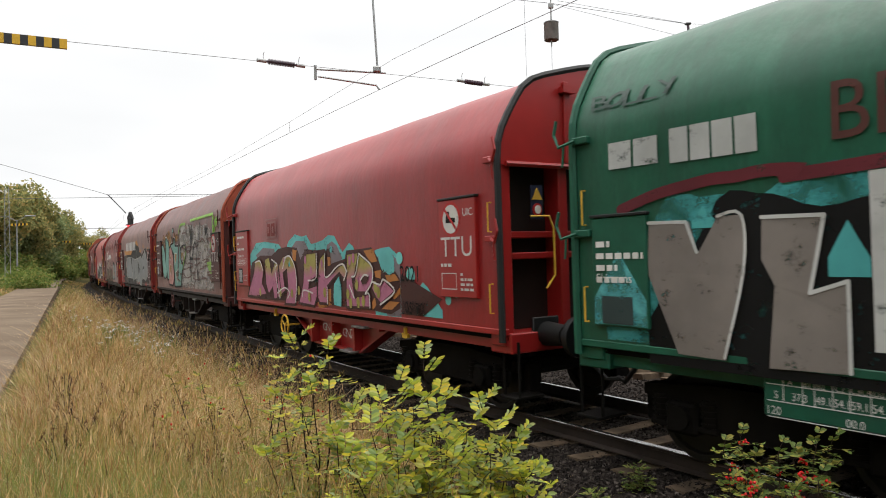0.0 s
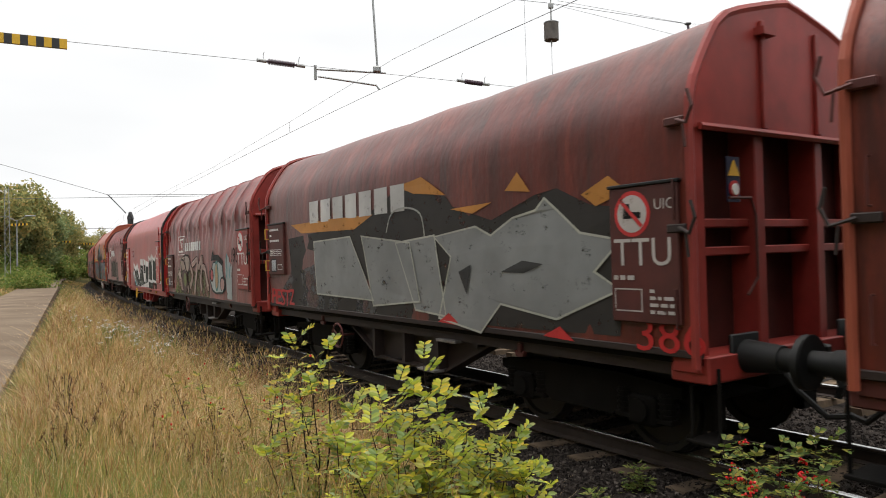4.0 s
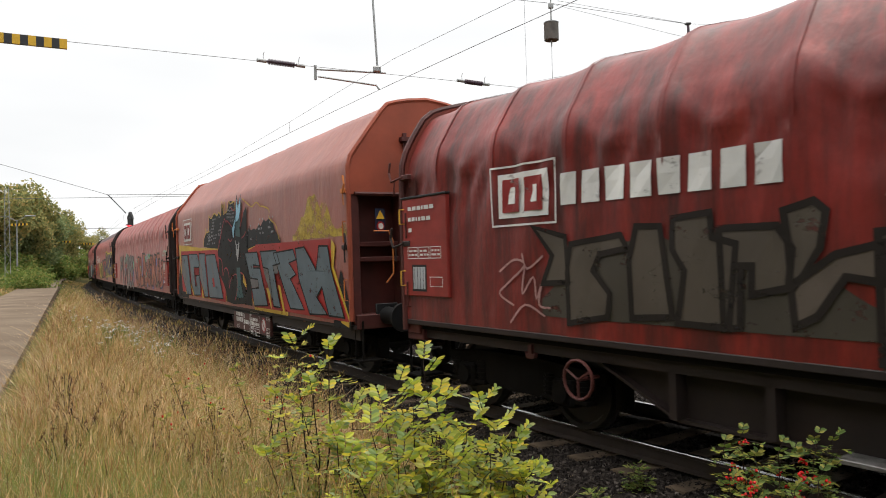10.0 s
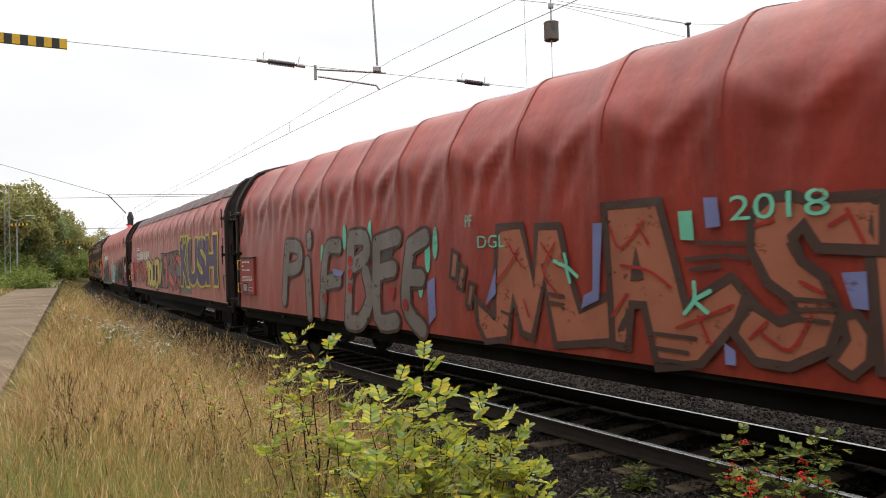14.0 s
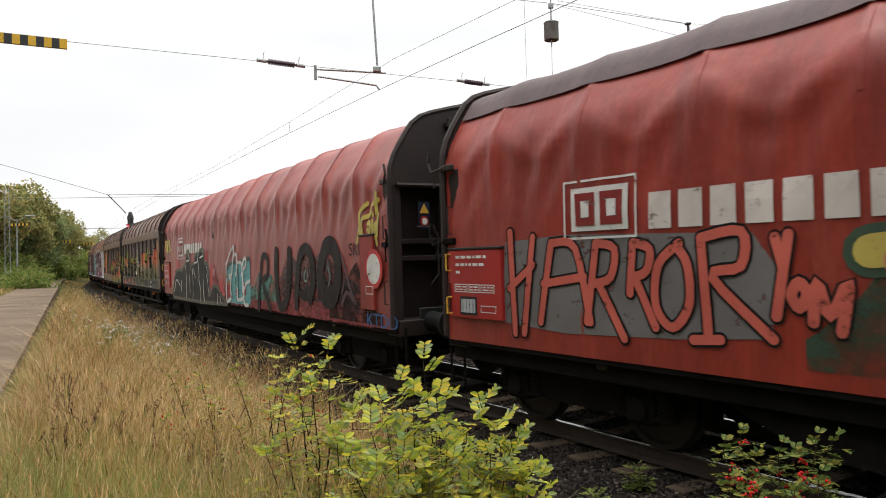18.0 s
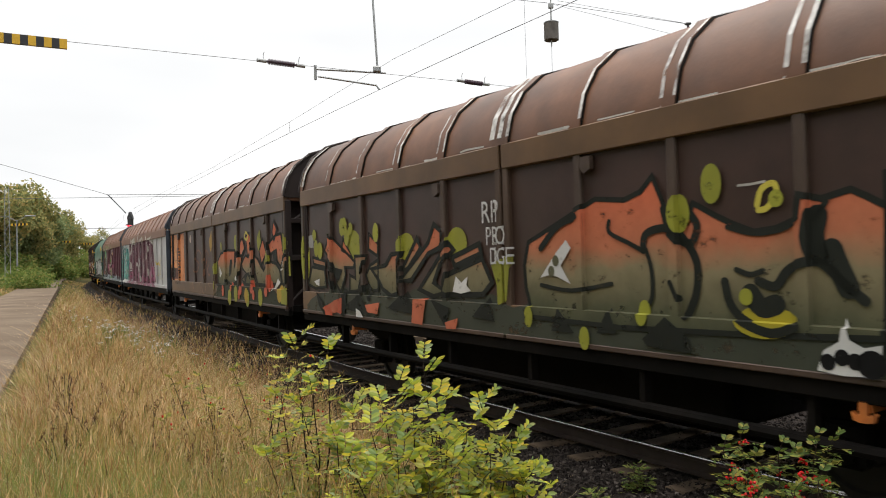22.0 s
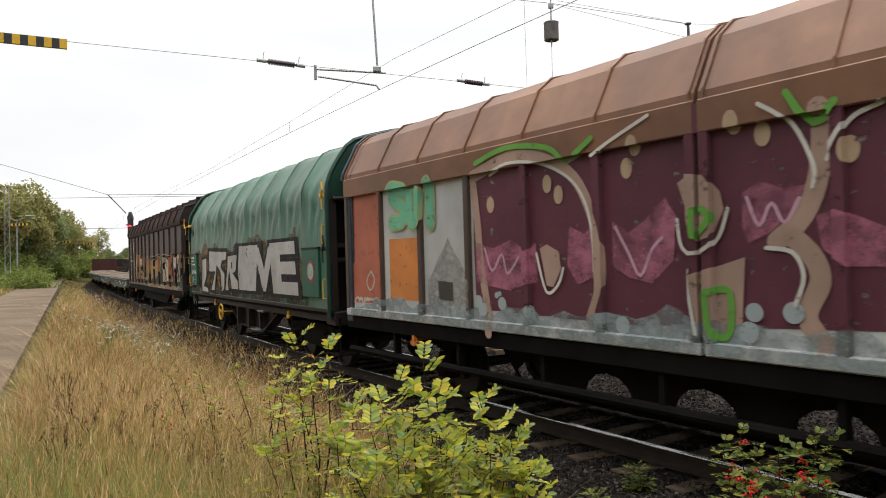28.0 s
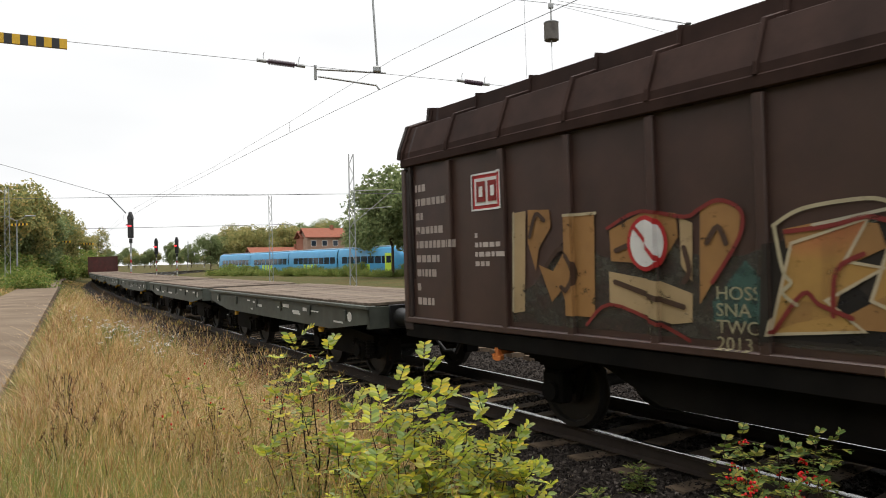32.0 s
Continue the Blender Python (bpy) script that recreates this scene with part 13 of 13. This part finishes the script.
M_YBOARD = plain("yellow_board", (0.62, 0.37, 0.03), 0.6, 0, 0.12, 8, 0)


def lamp_red(name, col, strength):
    m, nd, lk, b = shader(name)
    b.inputs["Emission Color"].default_value = (*col, 1)
    b.inputs["Emission Strength"].default_value = strength
    b.inputs["Base Color"].default_value = (*[c * 0.3 for c in col], 1)
    return m


M_REDLAMP = lamp_red("red_signal_lamp", (1.0, 0.03, 0.04), 5.0)


def lattice_mast(x, y, z, h, wd, label, arm=0.0, turn=0.0):
    root = tagged(new("catenary_mast"), label, "mast", "catenary masts")
    root.matrix_basis = pose(x, y, z, 0, 0, turn)
    a, b = wd * 0.3, wd * 0.2
    legs = [((sx * a, sy * a * 0.6, 0), (sx * b, sy * b * 0.6, h)) for sx in (1, -1) for sy in (1, -1)]
    for p0, p1 in legs:
        part("leg", Geo().cyl(p0, p1, 0.028, 4), M_GALV, root)
    n = int(h / 0.75)
    for f0, f1 in ((0, 1), (2, 3), (0, 2), (1, 3)):
        g_ = Geo()
        for k in range(n):
            pa = Vector(legs[f0 if k % 2 else f1][0]).lerp(Vector(legs[f0 if k % 2 else f1][1]), k / n)
            pb = Vector(legs[f1 if k % 2 else f0][0]).lerp(Vector(legs[f1 if k % 2 else f0][1]), (k + 1) / n)
            g_.cyl(pa, pb, 0.013, 4)
        part("bracing", g_, M_GALV, root)
    if arm:
        g_ = Geo()
        g_.cyl((0, 0, h * 0.74), (arm, 0, h * 0.74), 0.03, 6)
        g_.cyl((0, 0, h * 0.5), (arm, 0, h * 0.74), 0.03, 6)
        g_.cyl((0, 0, h * 0.6), (arm * 0.95, 0, h * 0.62), 0.03, 6)
        part("cantilever", g_, M_GALV, root)
    return root


lattice_mast(-6.26, 49, -0.4, 9.75, 0.75, "grey lattice steel catenary mast with bracket arm", 2.9, 0)
lattice_mast(-19, 78, -0.3, 9.6, 0.7, "grey lattice steel catenary mast", 0, 20)
lattice_mast(-54.1, 100, 0.4, 9.2, 0.9, "lattice mast with cross arm behind the trees", 0, 10)
lattice_mast(-37.0, 60, 0.4, 8.4, 0.7, "lattice mast at the woodland edge", 0, 30)
for x, y, h in ((-74, 205, 9), (-66, 230, 9), (-50, 260, 9), (-43, 240, 9), (-30, 280, 9), (-88, 260, 9)):
    lattice_mast(x, y, -0.3, h, 0.6, "distant catenary mast in the yard", 2.2, random.uniform(0, 60))
g_ = Geo().cyl((-1.9, 0, 9.15), (1.9, 0, 9.15), 0.05, 6)
cross = tagged(new("cross_arm", g_.mesh("cross_arm", M_GALV)), "steel cross arm on a lattice mast", "beam")
cross.location = (-54.1, 100, 0.4)
lamp = tagged(new("street_lamp"), "slim grey lamp post with flat lamp head", "street lamp")
lamp.matrix_basis = pose(-39.2, 65, 0.35)
part("post", Geo().cyl((0, 0, -0.2), (0, 0, 6.0), 0.08, 8, 0.05), M_GALV, lamp)
for sx in (-1, 1):
    part("arm", Geo().cyl((0, 0, 5.9), (sx * 0.9, 0, 6.35), 0.03, 6), M_GALV, lamp)
    part("lamp_head", Geo().box(min(sx * 0.8, sx * 1.7), max(sx * 0.8, sx * 1.7), -0.12, 0.12, 6.3, 6.42, 0.03), M_GALV, lamp)


def signal(x, y, z, h, k, label):
    root = tagged(new("railway_signal"), label, "signal", "railway signals")
    root.matrix_basis = pose(x, y, z, 0, 0, -25)
    hw = 0.27 * k
    part("pole", Geo().cyl((0, 0, 0), (0, 0, h - 2.3 * k), 0.07, 8), M_GALV, root)
    for i in range(6):
        part("band", Geo().cyl((0, 0, 0.3 + i * 0.55), (0, 0, 0.55 + i * 0.55), 0.078, 8), MAT["white"] if i % 2 else M_REDBAND, root)
    g_ = Geo().box(-hw, hw, -0.12, 0.12, h - 2.3 * k, h - 0.55 * k, 0.04)
    part("head", g_, M_BLACK, root)
    g_ = Geo().slab([(-0.36 * k, h - 0.62 * k), (0.36 * k, h - 0.62 * k), (0.06 * k, h), (-0.06 * k, h)], -0.1, 0.1)
    part("hood", g_, M_BLACK, root)
    for dx in (-0.13 * k, 0.13 * k):
        lamp_ = Geo().cyl((dx, -0.12, h - 1.2 * k), (dx, -0.2, h - 1.2 * k), 0.085 * k, 12)
        part("red_lamp", lamp_, M_REDLAMP, root, "lit red signal lamp")
        part("lamp_shade", Geo().grid([[(dx + 0.11 * k * math.cos(a), yy, h - 1.2 * k + 0.11 * k * math.sin(a)) for a in np.linspace(0, math.pi, 9)] for yy in (-0.12, -0.32)]), M_BLACK, root)
    part("small_head", Geo().box(-0.14 * k, 0.14 * k, -0.1, 0.1, h - 2.75 * k, h - 2.35 * k, 0.04), M_BLACK, root)
    return root


M_REDBAND = plain("red_band", (0.4, 0.03, 0.03), 0.6, 0, 0.1, 8, 0)
signal(-27.4, 62, -0.3, 6.95, 1.0, "main signal showing red beside the track")
signal(-40.6, 100, -0.3, 6.0, 1.0, "yard signal showing red")
signal(-37.7, 100, -0.3, 6.1, 1.0, "yard signal showing red")


def wire(pts_, r, label, name="overhead_wire"):
    return tagged(new(name, Geo().tube(pts_, r, 5).mesh(name, M_WIRE)), label, "wire", "overhead wires")


def over(s, w, z):
    x_, y_, _ = on_track(s, w)
    return (float(x_), float(y_), z)


SPAN_S = 12.6
run = np.concatenate([np.arange(-30, 40, 3.0), np.arange(40, 160, 6.0)])
wire([over(s, -0.4, 5.5) for s in run], 0.0055, "grooved copper contact wire above the track")
wire([over(s, -0.4, 5.5 + float(np.interp(s, [-30, -10, 8, 12, 18, 27, 42, 60, 80, 160], [0.3, 0.2, 0.42, 0.48, 0.3, 0.16, 0.28, 0.5, 0.2, 0.3]))) for s in run], 0.0038, "bronze catenary wire above the contact wire")
for s, z in ((4.5, 5.8), (18.2, 5.8), (27.1, 5.66), (35.0, 5.72), (43, 5.78), (52, 5.9), (61, 5.98)):
    wire([over(s, -0.4, 5.5), over(s, -0.4, z)], 0.004, "dropper between the two overhead wires", "dropper")
# cross-span with insulators and striped boards
wire([over(SPAN_S, w, 5.807 - 0.0305 * w) for w in (-16.0, -8.0, 0.0, 5.4, 12.0, 22.0)], 0.005, "cross-span wire over the tracks")


def insulator(s, w, z, ln, label):
    root = tagged(new("insulator"), label, "insulator", "insulators")
    p0, p1 = Vector(over(s, w - ln / 2, z)), Vector(over(s, w + ln / 2, z))
    part("rod", Geo().cyl(p0, p1, 0.024, 8), M_INSUL, root)
    for k in range(10):
        c_ = p0.lerp(p1, 0.16 + 0.68 * k / 9)
        dv = (p1 - p0).normalized() * 0.012
        part("shed", Geo().cyl(c_ - dv, c_ + dv, 0.058, 10, 0.05), M_INSUL, root)
    for e, q in ((-1, p0), (1, p1)):
        dv = (p1 - p0).normalized() * e
        part("clamp", Geo().cyl(q - dv * 0.05, q + dv * 0.12, 0.035, 8), M_GALV, root)
        part("horn", Geo().tube([q, q + Vector((0, 0, 0.12)), q + Vector((0.02, 0, 0.17))], 0.006, 4), M_GALV, root)


insulator(SPAN_S, 1.73, 5.755, 0.7, "ribbed brown insulator in the cross-span wire")
insulator(SPAN_S, -2.72, 5.895, 0.62, "dark ribbed insulator in the cross-span wire")


def striped_board(p0, p1, thick, n, label):
    root = tagged(new("striped_board"), label, "warning board", "striped boards")
    p0, p1 = Vector(p0), Vector(p1)
    for k in range(n):
        a_, b_ = p0.lerp(p1, k / n), p0.lerp(p1, (k + 1) / n)
        d_ = (p1 - p0).normalized()
        sd = d_.cross(Vector((0, 0, 1))) * 0.03
        up = Vector((0, 0, thick / 2))
        sh = d_ * 0.0
        vs = [q + e1 * sd + e2 * up + sh * e2 for q in (a_, b_) for e1 in (-1, 1) for e2 in (-1, 1)]
        part("stripe", Geo().add(vs, [(0, 1, 3, 2), (4, 6, 7, 5), (0, 4, 5, 1), (2, 3, 7, 6), (0, 2, 6, 4), (1, 5, 7, 3)]), M_BLACK if k % 2 else M_YBOARD, root)
    return root


striped_board(over(SPAN_S, 7.0, 5.55), over(SPAN_S, 5.35, 5.595), 0.155, 15, "yellow and black striped board on the cross-span wire")
striped_board((-39.7, 65, 5.92), (-38.2, 65, 5.95), 0.22, 9, "distant yellow and black striped board")
striped_board((-50.2, 90, 7.45), (-48.6, 90, 7.5), 0.3, 9, "distant yellow and black striped board")
striped_board((-50.5, 92, 5.2), (-48.5, 92, 5.2), 0.25, 9, "distant yellow and black striped board")
striped_board((-56.5, 110, 5.5), (-54.4, 110, 5.4), 0.25, 9, "distant yellow and black striped board")
# registration arm with drop pipe, and balance weight
arm = tagged(new("registration_arm"), "steel registration arm hanging over the track", "catenary arm")
part("drop_pipe", Geo().cyl((-1.35, 14.5, 7.6), (-1.27, 14.5, 5.9), 0.022, 8), M_GALV, arm)
part("upper_tube", Geo().cyl((-2.54, 14.5, 5.92), (-1.1, 14.5, 5.81), 0.02, 8), M_GALV, arm)
part("steady_arm", Geo().tube([(-2.5, 14.5, 5.77), (-1.3, 14.5, 5.56), (-1.24, 14.5, 5.47)], 0.02, 8), M_GALV, arm)
part("bracket", Geo().tube([(-2.55, 14.5, 6.0), (-2.55, 14.5, 5.7)], 0.03, 6), M_GALV, arm)
part("clamp", Geo().box(-1.36, -1.2, 14.44, 14.56, 5.83, 5.95, 0.02), M_GALV, arm)
wt = tagged(new("balance_weight"), "grey cylindrical tension weight hanging from the wires", "weight")
part("weight", Geo().cyl((2.25, 14, 6.26), (2.25, 14, 6.6), 0.145, 18), M_CONC, wt, smooth=True)
part("weight_cap", Geo().cyl((2.25, 14, 6.6), (2.25, 14, 6.615), 0.15, 18), M_GALV, wt)
part("rod", Geo().cyl((2.25, 14, 6.14), (2.25, 14, 7.3), 0.014, 6), M_GALV, wt)
part("clevis", Geo().box(2.2, 2.3, 13.96, 14.04, 6.9, 7.0, 0.01), M_GALV, wt)
part("thin_line", Geo().cyl((2.25, 14, 5.3), (2.25, 14, 6.14), 0.004, 4), M_WIRE, wt)
wire([(1.47, 14, 7.1), (2.25, 14, 7.0), (5.0, 14.2, 6.6)], 0.005, "thin stay wire that carries the balance weight")
wire([(1.72, 14, 7.3), (1.74, 14, 5.39)], 0.003, "thin vertical line beside the weight", "hanger_wire")
wire([(3.4, 20, 9.23), (7.14, 20, 8.48), (8.6, 20, 8.43)], 0.005, "thin feeder wire high in the air")
wire([(3.3, 20, 9.12), (6.73, 20, 8.18), (11, 20, 7.2)], 0.005, "thin feeder wire high in the air")
wire([(-60, 62, 12.2), (-37.5, 60, 10.8), (-28.4, 60, 8.0)], 0.02, "sagging span wire across the yard")
wire([(-28.4, 60, 8.0), (10, 60, 7.3)], 0.02, "span wire across the yard")
wire([(-45, 60, 7.9), (10, 60, 7.5)], 0.018, "span wire across the yard")
wire([(-28.4, 60, 8.0), (-26.9, 60, 6.4)], 0.05, "drop rod over the far track", "drop_rod")
wire([(-52, 95, 7.0), (-20, 95, 7.0)], 0.03, "distant span wire across the yard")
post = tagged(new("post_insulator"), "dark post insulator on top of a mast behind the train", "insulator", "insulators")
part("rod", Geo().cyl((8.93, 25, 8.2), (8.88, 25, 10.1), 0.05, 8), M_INSUL, post)
part("cap", Geo().box(8.78, 8.98, 24.92, 25.08, 10.08, 10.15, 0.02), M_BLACK, post)
part("mast", Geo().cyl((8.95, 25, -0.4), (8.93, 25, 8.2), 0.12, 8), M_GALV, post)

# ---- other tracks, regional train, houses ----
for wo_, s0, s1 in ((-9.2, -40, 330),):
    for sd in (1, -1):
        b_, h_ = rail_geo(wo_ + sd * GAUGE, s0, s1)
        r_ = thing("rail", b_, MAT["rail"], "steel rail of a further yard track", "rail", "rails", "structure")
        part("rail_head", h_, MAT["rail_top"], r_)

M_BLUE = plain("light_blue_paint", (0.045, 0.25, 0.46), 0.35, 0, 0.06, 1, 0)
M_LIME = plain("lime_paint", (0.42, 0.58, 0.04), 0.4, 0, 0.06, 1, 0)
M_GLASS = plain("dark_window", (0.02, 0.03, 0.05), 0.08, 0, 0.2, 1, 0)
M_GREYROOF = plain("grey_roof", (0.3, 0.36, 0.42), 0.5, 0, 0.1, 2, 0)
emu = tagged(new("regional_train"), "light blue regional multiple unit with a lime green cab", "passenger train")


def emu_car(x0, x1, cab):
    sec = [(1.42, 0.55), (1.45, 1.0), (1.45, 2.4), (1.38, 3.2), (1.2, 3.75), (0.8, 3.98), (0, 4.02)]
    whole = sec + [(-y, z) for y, z in sec[-2::-1]]
    rows = []
    if cab:
        for t in np.linspace(0, 1, 7):
            k = math.sin(t * math.pi / 2) ** 0.6
            rows.append([(x0 + 2.6 * t, y * (0.35 + 0.65 * k), 0.55 + (z - 0.55) * (0.45 + 0.55 * k)) for y, z in whole])
        xs = x0 + 2.6
    else:
        xs = x0
    rows += [[(xs, y, z) for y, z in whole], [(x1, y, z) for y, z in whole]]
    body_ = part("car_body", Geo().grid(rows).add([rows[-1][0], rows[-1][3], rows[-1][6], rows[-1][9], rows[-1][12]], [(0, 1, 2, 3, 4)]), M_BLUE, emu, smooth=True)
    part("roof_panel", Geo().box(xs + 0.6, x1 - 0.6, -0.9, 0.9, 3.95, 4.12, 0.04), M_GREYROOF, body_)
    for sd in (1, -1):
        n = int((x1 - xs - 1) / 1.9)
        for k in range(n):
            xa = xs + 0.6 + k * 1.9
            y0, y1 = sd * 1.43, sd * 1.458
            part("window", Geo().box(xa, xa + 1.72, min(y0, y1), max(y0, y1), 1.75, 2.75, 0.02), M_GLASS, body_)
        xl = xs + (x1 - xs) * 0.5
        for k in range(4):
            xa = xl - 2 + k * 1.3
            y0, y1 = sd * 1.44, sd * 1.462
            part("lime_panel", Geo().box(xa, xa + 0.9, min(y0, y1), max(y0, y1), 0.75, 1.7, 0.02), M_LIME, body_)
    if cab:
        part("cab_panel", Geo().box(xs - 0.4, xs + 1.5, -1.47, 1.47, 0.6, 3.1, 0.05), M_LIME, body_)
        part("cab_window", Geo().box(xs - 0.1, xs + 1.1, -1.485, 1.485, 1.8, 2.75, 0.03), M_GLASS, body_)
        part("windscreen", Geo().box(xs - 2.0, xs - 0.9, -0.85, 0.85, 2.1, 2.9, 0.05), M_GLASS, body_)
    g_ = Geo().box(x0 + 3, x1 - 3, -1.2, 1.2, 0.3, 0.6)
    part("underfloor", g_, MAT["steel_black"], body_)
    bg_ = Geo()
    for xa in (x0 + 3, x1 - 1.2):
        for dx in (-0.9, 0.9):
            for sd in (1, -1):
                bg_.cyl((xa + dx, sd * 0.7, 0.42), (xa + dx, sd * 0.85, 0.42), 0.42, 14)
    part("wheels", bg_, MAT["wheel"], body_)


for i in range(4):
    emu_car(i * 18.0, i * 18.0 + 17.7, i == 0)

M_ROOFTILE = plain("red_roof_tiles", (0.2, 0.075, 0.05), 0.8, 0, 0.2, 3, 0.3, (0.2, 0.1, 0.07), 0.4)
M_RENDER = plain("rendered_wall", (0.3, 0.2, 0.15), 0.85, 0, 0.12, 1, 0.1)
M_BRICK = plain("brick_wall", (0.28, 0.12, 0.08), 0.85, 0, 0.2, 6, 0.2)


def house(x, y, z, wdt, dpt, h, rh, turn, label, mat):
    root = tagged(new("house"), label, "house")
    root.matrix_basis = pose(x, y, z, 0, 0, turn)
    part("wall", Geo().box(-wdt / 2, wdt / 2, -dpt / 2, dpt / 2, -4, h), mat, root)
    rf = Geo()
    e = 0.5
    rf.prism([(-dpt / 2 - e, h - 0.15), (0, h + rh), (dpt / 2 + e, h - 0.15), (dpt / 2 + e, h + 0.05), (0, h + rh + 0.25), (-dpt / 2 - e, h + 0.05)], -wdt / 2 - e, wdt / 2 + e)
    roof_ = part("roof", rf, M_ROOFTILE, root)
    part("gable", Geo().prism([(-dpt / 2, h), (0, h + rh), (dpt / 2, h)], -wdt / 2 + 0.01, wdt / 2 - 0.01), mat, root)
    part("chimney", Geo().box(wdt * 0.2, wdt * 0.2 + 0.7, -0.9, -0.2, h + rh * 0.5, h + rh + 0.9), M_BRICK, roof_)
    n = int(wdt / 2.4)
    for k in range(n):
        for zz in (0.6, 3.2):
            if zz + 1.3 < h:
                xa = -wdt / 2 + 0.8 + k * (wdt - 1.2) / n
                wn_ = part("window", Geo().box(xa, xa + 1.2, -dpt / 2 - 0.04, -dpt / 2 + 0.1, zz, zz + 1.3), MAT["white"], root)
                part("pane", Geo().box(xa + 0.1, xa + 1.1, -dpt / 2 - 0.055, -dpt / 2 - 0.03, zz + 0.1, zz + 1.2), M_GLASS, wn_)


house(-27.0, 158, 4.6, 8.5, 7, 2.6, 1.9, 25, "rendered house with red tiled roof on the slope", M_RENDER)
house(-30.5, 160, 4.4, 4.0, 6, 2.8, 1.4, 25, "brick annexe with red roof", M_BRICK)
house(-38, 166, 1.6, 15, 6, 2.0, 1.6, 30, "long low building with red tiled roof", M_BRICK)


# ---- what moves ----
def train_rows(uc, reach):
    rows = []
    for t in range(33):
        s = uc - ROLLED[t]
        b = max(1.5, reach - 1.9)
        x0, y0, _ = on_track(s - b)
        x1, y1, _ = on_track(s + b)
        xm, ym, _ = on_track(s)
        rz = math.degrees(math.atan2(y1 - y0, x1 - x0))
        rows.append((float(t), pose((x0 + x1) / 2 * 0.7 + xm * 0.3, (y0 + y1) / 2 * 0.7 + ym * 0.3, 0, 0, 0, rz) @ pose(0, 0, 0, -CANT * -1, 0, 0)))
    return rows


def wheel_rows(x):
    rows, n = [], int(ROLLED[-1] / R_WHEEL / radians(80)) + 1
    for i in range(n + 1):
        d = ROLLED[-1] * i / n
        t = float(np.interp(d, ROLLED, range(33)))
        rows.append((t, pose(x, 0, R_WHEEL, 0, -math.degrees(d / R_WHEEL) % 360, 0)))
    return rows


def motions():
    for root, uc, reach in WAGONS:
        walk(root, train_rows(uc, reach))
    heading = math.degrees(math.atan2(0.812, -0.583))
    walk(emu, [(t, pose(-4.2 + 0.583 * 13 * (t - 32), 91.5 - 0.812 * 13 * (t - 32), -0.25, 0, 0, heading)) for t in (0.0, 8.0, 16.0, 24.0, 28.0, 32.0)])
    for ob, x in WHEELSETS:
        walk(ob, wheel_rows(x))


motions()
